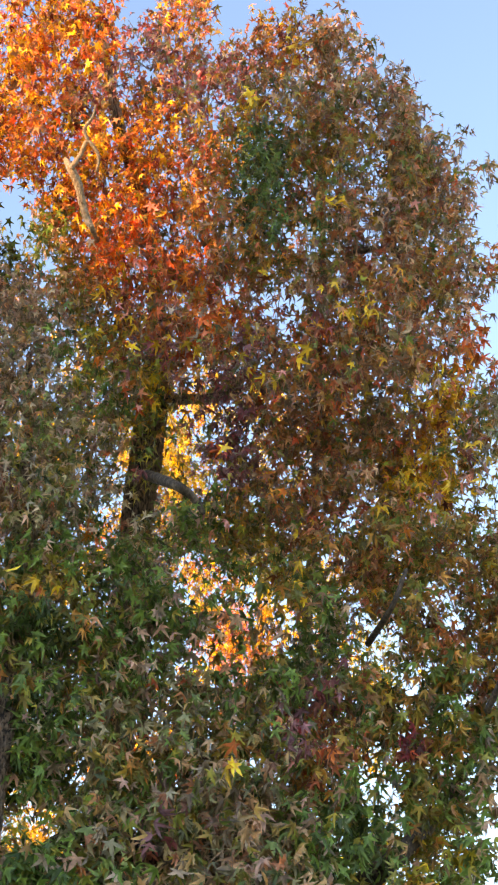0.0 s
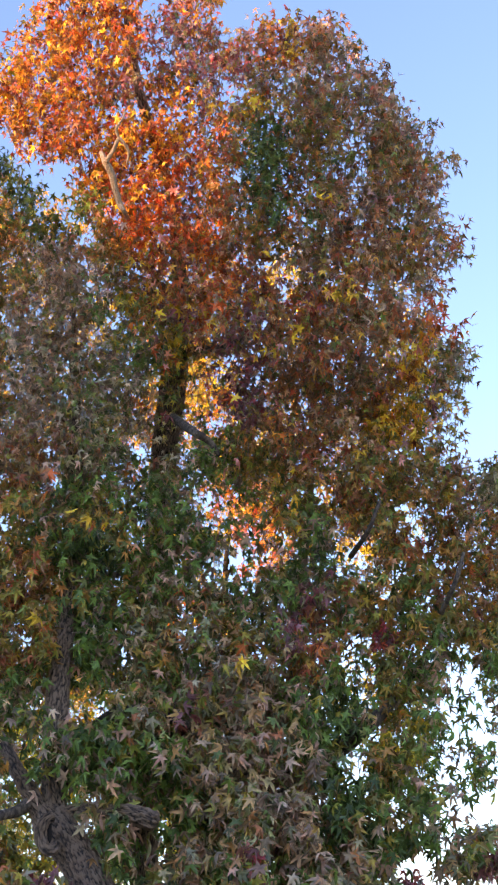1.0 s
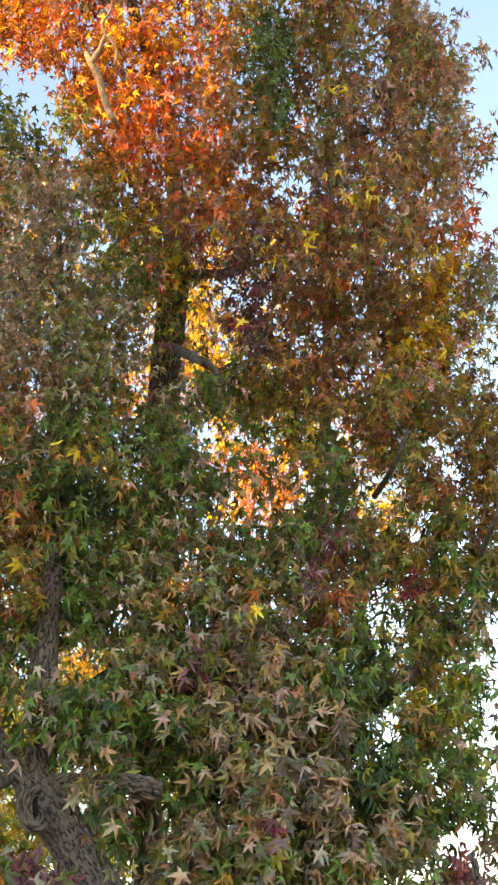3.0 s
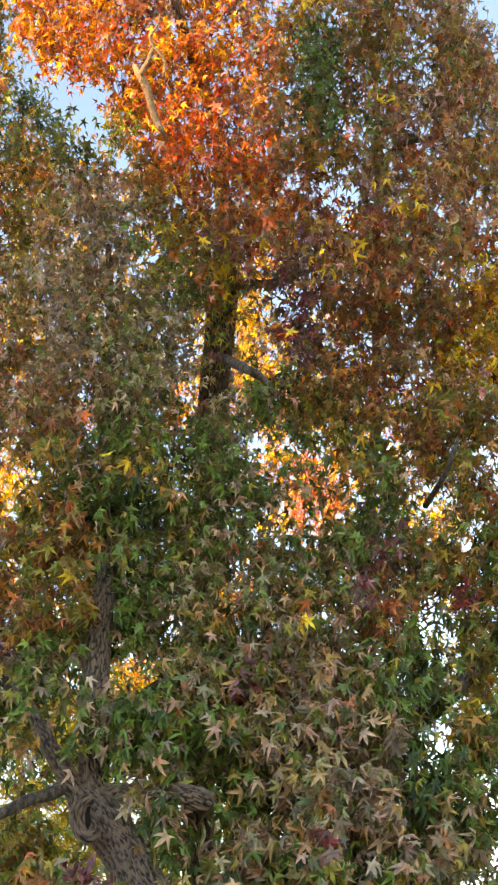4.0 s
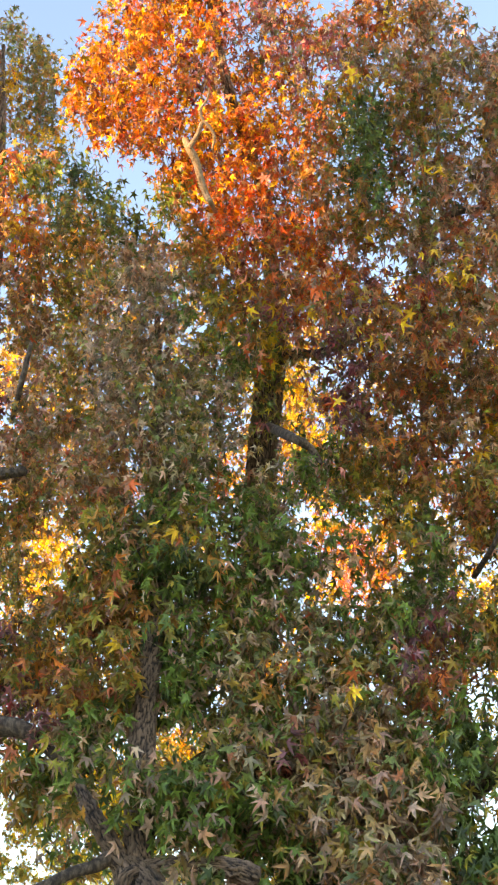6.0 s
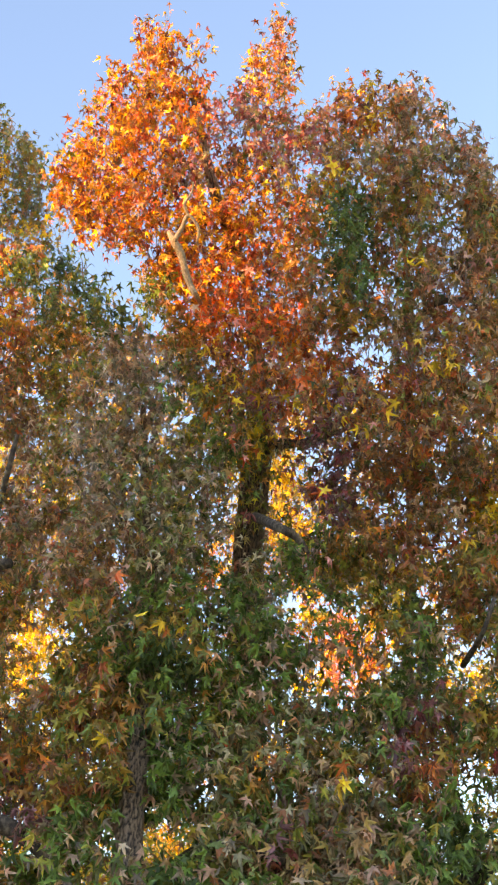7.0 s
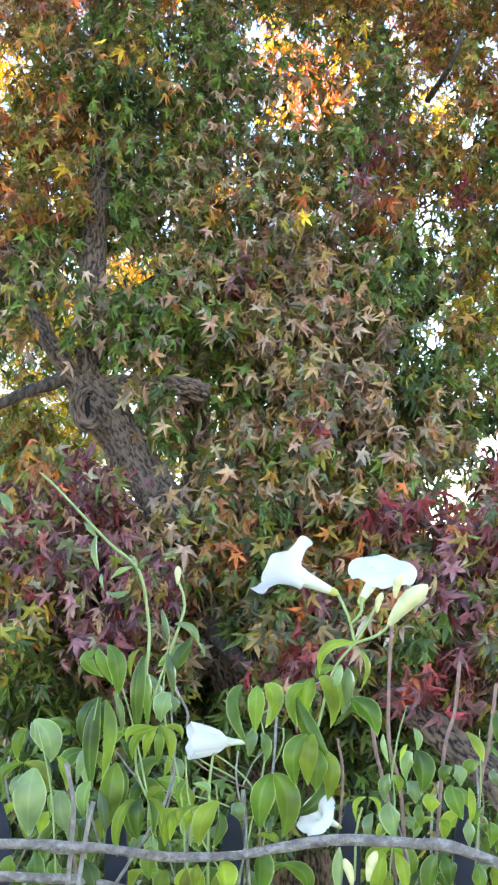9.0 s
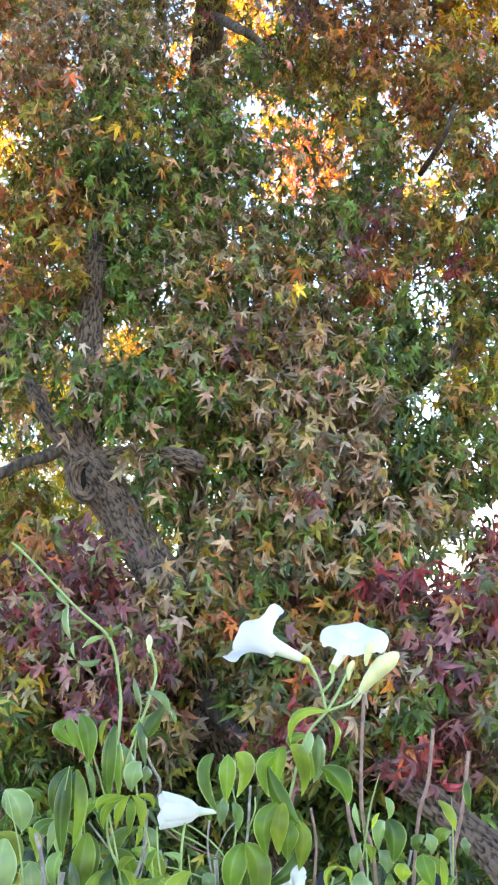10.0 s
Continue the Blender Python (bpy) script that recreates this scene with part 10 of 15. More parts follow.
bough(sweetgum_left, (-1.70, 7.71, 3.39), (0.16, 0.18, 0.15), "maroon", 46, size=0.07)
shade_tree = tree("undergrowth_shade_bush", (0, 6.9, 0), "undergrowth below the sweetgums, its dark green standing in for shade")
tube_part("stem", shade_tree, [(-1.2, 7.2, -0.05, 0.03), (-1.30, 7.25, 0.5, 0.022), (-1.40, 7.2, 1.2, 0.008)], LIMB, "", sides=8, steps=6, rough=0.1)
tube_part("stem", shade_tree, [(-0.7, 6.6, -0.05, 0.03), (-0.65, 6.6499999999999995, 0.5, 0.022), (-0.60, 6.6, 1.2, 0.008)], LIMB, "", sides=8, steps=6, rough=0.1)
tube_part("stem", shade_tree, [(-0.2, 7.4, -0.05, 0.03), (-0.25, 7.45, 0.5, 0.022), (-0.30, 7.4, 1.2, 0.008)], LIMB, "", sides=8, steps=6, rough=0.1)
tube_part("stem", shade_tree, [(0.2, 6.7, -0.05, 0.03), (0.28, 6.75, 0.5, 0.022), (0.35, 6.7, 1.2, 0.008)], LIMB, "", sides=8, steps=6, rough=0.1)
tube_part("stem", shade_tree, [(0.6, 7.3, -0.05, 0.03), (0.65, 7.35, 0.5, 0.022), (0.70, 7.3, 1.2, 0.008)], LIMB, "", sides=8, steps=6, rough=0.1)
tube_part("stem", shade_tree, [(1.0, 6.7, -0.05, 0.03), (1.10, 6.75, 0.5, 0.022), (1.20, 6.7, 1.2, 0.008)], LIMB, "", sides=8, steps=6, rough=0.1)
tube_part("stem", shade_tree, [(-0.9, 8.6, -0.05, 0.03), (-0.85, 8.65, 0.5, 0.022), (-0.80, 8.6, 3.0, 0.008)], LIMB, "", sides=8, steps=6, rough=0.1)
tube_part("stem", shade_tree, [(0.3, 8.8, -0.05, 0.03), (0.25, 8.850000000000001, 0.5, 0.022), (0.20, 8.8, 3.0, 0.008)], LIMB, "", sides=8, steps=6, rough=0.1)
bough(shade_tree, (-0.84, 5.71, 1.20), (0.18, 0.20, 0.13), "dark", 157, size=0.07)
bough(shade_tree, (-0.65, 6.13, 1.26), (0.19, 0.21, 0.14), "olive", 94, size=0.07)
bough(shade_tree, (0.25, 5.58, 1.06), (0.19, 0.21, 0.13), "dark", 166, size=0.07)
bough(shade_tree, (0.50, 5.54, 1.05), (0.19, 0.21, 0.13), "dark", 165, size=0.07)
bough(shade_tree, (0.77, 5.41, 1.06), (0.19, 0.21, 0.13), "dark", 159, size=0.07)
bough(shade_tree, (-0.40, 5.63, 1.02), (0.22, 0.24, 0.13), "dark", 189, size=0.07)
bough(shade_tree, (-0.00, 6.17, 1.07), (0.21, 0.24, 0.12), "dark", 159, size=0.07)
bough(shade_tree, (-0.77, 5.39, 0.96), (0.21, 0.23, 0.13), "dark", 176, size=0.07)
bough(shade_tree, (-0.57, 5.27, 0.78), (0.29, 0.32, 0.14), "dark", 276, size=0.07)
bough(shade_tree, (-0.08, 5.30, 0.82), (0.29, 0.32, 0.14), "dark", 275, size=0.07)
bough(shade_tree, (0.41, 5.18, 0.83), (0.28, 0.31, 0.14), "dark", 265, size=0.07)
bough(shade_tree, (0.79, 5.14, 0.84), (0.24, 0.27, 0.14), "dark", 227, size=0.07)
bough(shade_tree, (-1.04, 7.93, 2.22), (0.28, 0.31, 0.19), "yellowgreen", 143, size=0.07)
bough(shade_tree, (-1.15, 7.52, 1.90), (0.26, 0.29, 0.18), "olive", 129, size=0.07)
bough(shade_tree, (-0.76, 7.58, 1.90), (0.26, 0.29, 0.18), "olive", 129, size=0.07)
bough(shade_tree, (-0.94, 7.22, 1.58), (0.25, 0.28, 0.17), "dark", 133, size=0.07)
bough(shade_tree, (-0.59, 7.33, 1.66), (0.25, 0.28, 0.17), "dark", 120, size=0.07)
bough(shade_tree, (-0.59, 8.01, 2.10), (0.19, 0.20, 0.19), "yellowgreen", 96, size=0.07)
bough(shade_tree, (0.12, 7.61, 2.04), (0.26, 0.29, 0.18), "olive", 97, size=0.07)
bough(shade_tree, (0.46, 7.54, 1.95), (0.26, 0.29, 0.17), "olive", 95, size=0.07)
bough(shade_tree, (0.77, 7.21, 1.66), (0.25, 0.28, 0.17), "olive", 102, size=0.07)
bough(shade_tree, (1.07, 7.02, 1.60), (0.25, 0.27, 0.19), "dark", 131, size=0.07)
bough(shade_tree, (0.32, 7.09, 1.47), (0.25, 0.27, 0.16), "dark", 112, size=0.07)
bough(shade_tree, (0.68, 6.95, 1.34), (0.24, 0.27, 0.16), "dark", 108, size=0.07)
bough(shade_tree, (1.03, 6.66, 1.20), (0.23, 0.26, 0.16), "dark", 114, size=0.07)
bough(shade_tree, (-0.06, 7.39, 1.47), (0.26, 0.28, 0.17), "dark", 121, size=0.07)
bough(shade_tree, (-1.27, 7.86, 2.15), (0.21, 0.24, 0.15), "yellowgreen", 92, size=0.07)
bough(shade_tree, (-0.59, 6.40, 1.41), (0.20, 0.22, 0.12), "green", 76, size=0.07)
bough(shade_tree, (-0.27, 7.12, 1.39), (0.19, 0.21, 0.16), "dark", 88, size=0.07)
# rows of dark green boughs colour in the darkness behind the lower leaves
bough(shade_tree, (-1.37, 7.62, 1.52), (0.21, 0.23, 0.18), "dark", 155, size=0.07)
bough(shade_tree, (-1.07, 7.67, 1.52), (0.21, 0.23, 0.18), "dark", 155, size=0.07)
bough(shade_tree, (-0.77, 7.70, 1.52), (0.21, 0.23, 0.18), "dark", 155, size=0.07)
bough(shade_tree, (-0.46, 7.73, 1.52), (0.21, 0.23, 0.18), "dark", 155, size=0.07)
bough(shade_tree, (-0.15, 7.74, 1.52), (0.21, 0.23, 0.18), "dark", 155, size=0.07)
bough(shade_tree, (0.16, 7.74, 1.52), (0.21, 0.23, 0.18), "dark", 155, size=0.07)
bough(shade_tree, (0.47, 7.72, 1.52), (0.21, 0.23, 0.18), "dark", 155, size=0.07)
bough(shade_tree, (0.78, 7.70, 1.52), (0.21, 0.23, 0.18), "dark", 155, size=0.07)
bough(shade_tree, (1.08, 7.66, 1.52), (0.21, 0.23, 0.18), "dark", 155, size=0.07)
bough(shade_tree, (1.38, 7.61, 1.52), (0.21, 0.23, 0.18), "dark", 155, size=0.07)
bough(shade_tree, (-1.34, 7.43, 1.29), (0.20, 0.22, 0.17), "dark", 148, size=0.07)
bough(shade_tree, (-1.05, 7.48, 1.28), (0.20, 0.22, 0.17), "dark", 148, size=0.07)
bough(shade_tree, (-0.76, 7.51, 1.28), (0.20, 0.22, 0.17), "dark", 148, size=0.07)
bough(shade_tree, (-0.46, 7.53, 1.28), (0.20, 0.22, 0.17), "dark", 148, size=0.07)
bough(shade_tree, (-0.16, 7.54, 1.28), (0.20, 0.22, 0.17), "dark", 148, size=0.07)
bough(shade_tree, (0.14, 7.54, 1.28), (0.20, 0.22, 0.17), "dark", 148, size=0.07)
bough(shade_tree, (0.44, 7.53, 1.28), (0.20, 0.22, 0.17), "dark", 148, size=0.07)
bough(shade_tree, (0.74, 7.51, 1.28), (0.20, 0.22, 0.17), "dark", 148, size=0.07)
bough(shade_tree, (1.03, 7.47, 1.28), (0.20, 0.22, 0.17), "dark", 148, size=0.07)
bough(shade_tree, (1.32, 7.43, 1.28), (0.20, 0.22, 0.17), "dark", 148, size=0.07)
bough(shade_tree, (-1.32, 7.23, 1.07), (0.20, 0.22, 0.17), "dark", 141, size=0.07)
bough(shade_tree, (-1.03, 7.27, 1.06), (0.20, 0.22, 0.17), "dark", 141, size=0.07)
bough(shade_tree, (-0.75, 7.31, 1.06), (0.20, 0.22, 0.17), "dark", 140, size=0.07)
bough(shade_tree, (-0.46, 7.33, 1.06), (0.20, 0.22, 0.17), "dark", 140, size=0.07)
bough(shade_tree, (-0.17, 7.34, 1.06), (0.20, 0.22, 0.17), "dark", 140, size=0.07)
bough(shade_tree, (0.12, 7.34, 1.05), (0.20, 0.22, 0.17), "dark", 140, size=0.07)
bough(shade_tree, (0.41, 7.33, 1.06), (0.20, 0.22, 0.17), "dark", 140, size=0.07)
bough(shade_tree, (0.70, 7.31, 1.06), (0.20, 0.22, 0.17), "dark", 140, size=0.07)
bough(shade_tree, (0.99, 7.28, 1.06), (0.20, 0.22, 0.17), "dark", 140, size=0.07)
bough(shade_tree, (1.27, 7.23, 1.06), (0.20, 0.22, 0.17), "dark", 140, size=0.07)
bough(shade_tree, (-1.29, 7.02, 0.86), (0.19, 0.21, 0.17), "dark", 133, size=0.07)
bough(shade_tree, (-1.01, 7.06, 0.86), (0.19, 0.21, 0.17), "dark", 133, size=0.07)
bough(shade_tree, (-0.74, 7.09, 0.85), (0.19, 0.21, 0.17), "dark", 133, size=0.07)
bough(shade_tree, (-0.46, 7.11, 0.85), (0.19, 0.21, 0.17), "dark", 133, size=0.07)
bough(shade_tree, (-0.18, 7.12, 0.85), (0.19, 0.21, 0.17), "dark", 133, size=0.07)
bough(shade_tree, (0.10, 7.12, 0.85), (0.19, 0.21, 0.17), "dark", 133, size=0.07)
bough(shade_tree, (0.39, 7.11, 0.85), (0.19, 0.21, 0.17), "dark", 133, size=0.07)
bough(shade_tree, (0.67, 7.09, 0.85), (0.19, 0.21, 0.17), "dark", 133, size=0.07)
bough(shade_tree, (0.94, 7.07, 0.85), (0.19, 0.21, 0.17), "dark", 133, size=0.07)
bough(shade_tree, (1.22, 7.03, 0.85), (0.19, 0.21, 0.17), "dark", 133, size=0.07)
bough(shade_tree, (-1.25, 6.80, 0.67), (0.19, 0.21, 0.16), "dark", 126, size=0.07)
bough(shade_tree, (-0.99, 6.84, 0.67), (0.19, 0.21, 0.16), "dark", 126, size=0.07)
bough(shade_tree, (-0.72, 6.87, 0.66), (0.19, 0.21, 0.16), "dark", 126, size=0.07)
bough(shade_tree, (-0.45, 6.89, 0.66), (0.19, 0.21, 0.16), "dark", 126, size=0.07)
bough(shade_tree, (-0.18, 6.90, 0.66), (0.19, 0.21, 0.16), "dark", 126, size=0.07)
bough(shade_tree, (0.09, 6.90, 0.65), (0.19, 0.21, 0.16), "dark", 126, size=0.07)
bough(shade_tree, (0.36, 6.89, 0.66), (0.19, 0.21, 0.16), "dark", 126, size=0.07)
bough(shade_tree, (0.63, 6.87, 0.66), (0.19, 0.21, 0.16), "dark", 126, size=0.07)
bough(shade_tree, (0.90, 6.85, 0.66), (0.19, 0.21, 0.16), "dark", 126, size=0.07)
bough(shade_tree, (1.16, 6.81, 0.66), (0.19, 0.21, 0.16), "dark", 126, size=0.07)
bough(shade_tree, (-1.26, 6.78, 0.46), (0.19, 0.21, 0.16), "dark", 127, size=0.07)
bough(shade_tree, (-1.00, 6.83, 0.46), (0.19, 0.21, 0.16), "dark", 127, size=0.07)
bough(shade_tree, (-0.73, 6.86, 0.45), (0.19, 0.21, 0.16), "dark", 127, size=0.07)
bough(shade_tree, (-0.47, 6.88, 0.44), (0.19, 0.21, 0.16), "dark", 127, size=0.07)
bough(shade_tree, (-0.20, 6.90, 0.44), (0.19, 0.21, 0.16), "dark", 127, size=0.07)
bough(shade_tree, (0.07, 6.90, 0.44), (0.19, 0.21, 0.16), "dark", 127, size=0.07)
bough(shade_tree, (0.34, 6.89, 0.44), (0.19, 0.21, 0.16), "dark", 127, size=0.07)
bough(shade_tree, (0.61, 6.87, 0.44), (0.19, 0.21, 0.16), "dark", 127, size=0.07)
bough(shade_tree, (0.88, 6.84, 0.45), (0.19, 0.21, 0.16), "dark", 127, size=0.07)
bough(shade_tree, (1.14, 6.80, 0.45), (0.19, 0.21, 0.16), "dark", 127, size=0.07)
bough(shade_tree, (-1.57, 8.48, 2.13), (0.22, 0.24, 0.19), "green", 113, size=0.07)
bough(shade_tree, (-1.25, 8.54, 2.13), (0.22, 0.24, 0.19), "yellowgreen", 113, size=0.07)
bough(shade_tree, (-0.92, 8.58, 2.13), (0.22, 0.24, 0.19), "yellowgreen", 113, size=0.07)
bough(shade_tree, (-0.60, 8.61, 2.13), (0.22, 0.24, 0.19), "olive", 113, size=0.07)
bough(shade_tree, (-0.27, 8.62, 2.13), (0.22, 0.24, 0.19), "green", 113, size=0.07)
bough(shade_tree, (0.07, 8.63, 2.13), (0.22, 0.24, 0.19), "yellowgreen", 113, size=0.07)
bough(shade_tree, (0.40, 8.62, 2.13), (0.22, 0.24, 0.19), "yellowgreen", 113, size=0.07)
bough(shade_tree, (-1.55, 8.32, 1.85), (0.21, 0.24, 0.18), "yellowgreen", 109, size=0.07)
bough(shade_tree, (-1.24, 8.37, 1.85), (0.21, 0.24, 0.18), "yellowgreen", 109, size=0.07)
bough(shade_tree, (-0.92, 8.41, 1.85), (0.21, 0.24, 0.18), "olive", 109, size=0.07)
bough(shade_tree, (-0.60, 8.44, 1.85), (0.21, 0.24, 0.18), "green", 109, size=0.07)
bough(shade_tree, (-0.28, 8.46, 1.85), (0.21, 0.24, 0.18), "yellowgreen", 109, size=0.07)
bough(shade_tree, (0.05, 8.46, 1.85), (0.21, 0.24, 0.18), "yellowgreen", 109, size=0.07)
bough(shade_tree, (0.37, 8.45, 1.85), (0.21, 0.24, 0.18), "olive", 109, size=0.07)
bough(shade_tree, (0.69, 8.43, 1.85), (0.21, 0.24, 0.18), "green", 109, size=0.07)
bough(shade_tree, (1.01, 8.40, 1.84), (0.21, 0.24, 0.18), "yellowgreen", 109, size=0.07)
bough(shade_tree, (-1.52, 8.14, 1.58), (0.21, 0.23, 0.18), "yellowgreen", 104, size=0.07)
bough(shade_tree, (-1.22, 8.19, 1.58), (0.21, 0.23, 0.18), "olive", 104, size=0.07)
bough(shade_tree, (-0.91, 8.23, 1.58), (0.21, 0.23, 0.18), "green", 104, size=0.07)
bough(shade_tree, (-0.60, 8.26, 1.58), (0.21, 0.23, 0.18), "yellowgreen", 104, size=0.07)
bough(shade_tree, (-0.29, 8.28, 1.58), (0.21, 0.23, 0.18), "yellowgreen", 104, size=0.07)
bough(shade_tree, (0.03, 8.28, 1.57), (0.21, 0.23, 0.18), "olive", 104, size=0.07)
bough(shade_tree, (0.35, 8.27, 1.57), (0.21, 0.23, 0.18), "green", 104, size=0.07)
bough(shade_tree, (0.66, 8.26, 1.57), (0.21, 0.23, 0.18), "yellowgreen", 104, size=0.07)
bough(shade_tree, (0.97, 8.22, 1.57), (0.21, 0.23, 0.18), "yellowgreen", 104, size=0.07)
far_g1 = tree("golden_tree", (-0.3, 19, 0), "distant tree with sunlit golden leaves")
tube_part("trunk", far_g1, [(-0.3, 19, 0, 0.22), (-0.19999999999999998, 19, 4, 0.15), (-0.4, 19, 8, 0.06), (-0.3, 19, 10, 0.02)], BARK, "", sides=14, rough=0.1)
bough(far_g1, (-3.53, 16.20, 10.06), (0.21, 0.50, 0.21), "gold", 60, size=0.075, far=True)
bough(far_g1, (0.00, 16.69, 10.24), (0.21, 0.50, 0.21), "yellowgreen", 60, size=0.075, far=True)
bough(far_g1, (-3.58, 16.59, 9.86), (0.21, 0.50, 0.21), "gold", 60, size=0.075, far=True)
bough(far_g1, (-0.00, 17.31, 10.14), (0.21, 0.50, 0.21), "sunny", 190, size=0.075, far=True)
bough(far_g1, (-0.01, 17.14, 9.65), (0.21, 0.50, 0.21), "yellowgreen", 60, size=0.075, far=True)
bough(far_g1, (0.36, 17.26, 9.70), (0.21, 0.50, 0.21), "sunny", 60, size=0.075, far=True)
bough(far_g1, (-0.74, 17.23, 9.30), (0.21, 0.50, 0.21), "gold", 60, size=0.075, far=True)
bough(far_g1, (-0.02, 17.15, 9.25), (0.21, 0.50, 0.21), "sunny", 60, size=0.075, far=True)
bough(far_g1, (-0.76, 17.62, 9.08), (0.21, 0.50, 0.21), "gold", 60, size=0.075, far=True)
bough(far_g1, (0.33, 17.61, 8.66), (0.21, 0.50, 0.21), "sunny", 60, size=0.075, far=True)
bough(far_g1, (-3.22, 17.19, 8.18), (0.21, 0.50, 0.21), "sunny", 190, size=0.075, far=True)
bough(far_g1, (-2.99, 17.99, 8.47), (0.21, 0.50, 0.21), "sunny", 60, size=0.075, far=True)
bough(far_g1, (0.33, 18.15, 8.48), (0.21, 0.50, 0.21), "yellowgreen", 60, size=0.075, far=True)
bough(far_g1, (0.71, 18.22, 8.50), (0.21, 0.50, 0.21), "coral", 110, size=0.075, far=True)
bough(far_g1, (1.05, 17.78, 8.33), (0.21, 0.50, 0.21), "gold", 110, size=0.075, far=True)
bough(far_g1, (-3.24, 17.43, 7.89), (0.21, 0.50, 0.21), "sunny", 190, size=0.075, far=True)
bough(far_g1, (-2.94, 17.81, 8.02), (0.21, 0.50, 0.21), "sunny", 60, size=0.075, far=True)
bough(far_g1, (0.68, 18.05, 8.05), (0.21, 0.50, 0.21), "orange", 110, size=0.075, far=True)
bough(far_g1, (1.06, 18.31, 8.14), (0.21, 0.50, 0.21), "orange", 110, size=0.075, far=True)
bough(far_g1, (1.39, 17.72, 7.92), (0.21, 0.50, 0.21), "yellowgreen", 60, size=0.075, far=True)
bough(far_g1, (-3.21, 17.39, 7.50), (0.21, 0.50, 0.21), "gold", 60, size=0.075, far=True)
bough(far_g1, (0.31, 17.93, 7.63), (0.21, 0.50, 0.21), "sunny", 60, size=0.075, far=True)
bough(far_g1, (0.68, 18.39, 7.78), (0.21, 0.50, 0.21), "coral", 110, size=0.075, far=True)
bough(far_g1, (1.02, 17.80, 7.58), (0.21, 0.50, 0.21), "orange", 110, size=0.075, far=True)
bough(far_g1, (2.46, 17.98, 7.62), (0.21, 0.50, 0.21), "gold", 60, size=0.075, far=True)
bough(far_g1, (-3.56, 17.53, 7.19), (0.21, 0.50, 0.21), "gold", 60, size=0.075, far=True)
bough(far_g1, (-0.06, 18.30, 7.01), (0.21, 0.50, 0.21), "gold", 60, size=0.075, far=True)
bough(far_g1, (-2.49, 17.67, 6.50), (0.21, 0.50, 0.21), "gold", 60, size=0.075, far=True)
bough(far_g1, (-0.44, 18.69, 6.76), (0.21, 0.50, 0.21), "yellowgreen", 60, size=0.075, far=True)
bough(far_g1, (-1.53, 18.82, 6.07), (0.21, 0.50, 0.21), "gold", 60, size=0.075, far=True)
bough(far_g1, (-3.54, 18.06, 5.57), (0.21, 0.50, 0.21), "sunny", 60, size=0.075, far=True)
bough(far_g1, (-3.28, 18.52, 5.67), (0.21, 0.50, 0.21), "sunny", 60, size=0.075, far=True)
bough(far_g1, (-1.54, 18.97, 5.75), (0.21, 0.50, 0.21), "yellowgreen", 190, size=0.075, far=True)
bough(far_g1, (-1.17, 18.96, 5.74), (0.21, 0.50, 0.21), "sunny", 60, size=0.075, far=True)
bough(far_g1, (-2.57, 18.68, 5.34), (0.21, 0.50, 0.21), "sunny", 190, size=0.075, far=True)
bough(far_g1, (2.37, 16.54, 6.67), (0.19, 0.50, 0.19), "yellowgreen", 60, size=0.075, far=True)
bough(far_g1, (-2.31, 18.72, 5.10), (0.21, 0.50, 0.21), "sunny", 60, size=0.075, far=True)
bough(far_g1, (-2.27, 18.43, 4.68), (0.21, 0.50, 0.21), "gold", 60, size=0.075, far=True)
bough(far_g1, (-2.97, 18.35, 4.31), (0.21, 0.50, 0.21), "sunny", 60, size=0.075, far=True)
bough(far_g1, (-1.55, 18.49, 4.33), (0.21, 0.50, 0.21), "yellowgreen", 60, size=0.075, far=True)
bough(far_g1, (-0.48, 18.66, 3.99), (0.21, 0.50, 0.21), "gold", 60, size=0.075, far=True)
bough(far_g1, (-2.29, 18.73, 3.63), (0.21, 0.50, 0.21), "yellowgreen", 60, size=0.075, far=True)
bough(far_g1, (-0.48, 18.85, 3.65), (0.21, 0.50, 0.21), "sunny", 60, size=0.075, far=True)
bough(far_g1, (-1.92, 18.68, 3.27), (0.21, 0.50, 0.21), "sunny", 60, size=0.075, far=True)
bough(far_g1, (-3.52, 16.55, 11.71), (0.42, 0.50, 0.42), "gold", 95, size=0.075, far=True)
bough(far_g1, (-2.78, 16.63, 11.74), (0.42, 0.50, 0.42), "gold", 95, size=0.075, far=True)
bough(far_g1, (-2.06, 16.92, 11.90), (0.42, 0.50, 0.42), "gold", 95, size=0.075, far=True)
bough(far_g1, (-1.28, 16.61, 11.70), (0.42, 0.50, 0.42), "gold", 95, size=0.075, far=True)
bough(far_g1, (-0.54, 16.90, 11.85), (0.42, 0.50, 0.42), "sunny", 95, size=0.075, far=True)
bough(far_g1, (0.22, 17.08, 11.94), (0.42, 0.50, 0.42), "sunny", 95, size=0.075, far=True)
bough(far_g1, (-3.49, 16.69, 10.93), (0.42, 0.50, 0.42), "yellowgreen", 95, size=0.075, far=True)
bough(far_g1, (-2.82, 17.12, 11.16), (0.42, 0.50, 0.42), "sunny", 95, size=0.075, far=True)
bough(far_g1, (-2.09, 17.32, 11.25), (0.42, 0.50, 0.42), "gold", 95, size=0.075, far=True)
bough(far_g1, (-1.31, 17.15, 11.14), (0.42, 0.50, 0.42), "sunny", 95, size=0.075, far=True)
bough(far_g1, (-0.56, 17.53, 11.33), (0.42, 0.50, 0.42), "gold", 95, size=0.075, far=True)
bough(far_g1, (0.20, 17.23, 11.15), (0.42, 0.50, 0.42), "gold", 95, size=0.075, far=True)
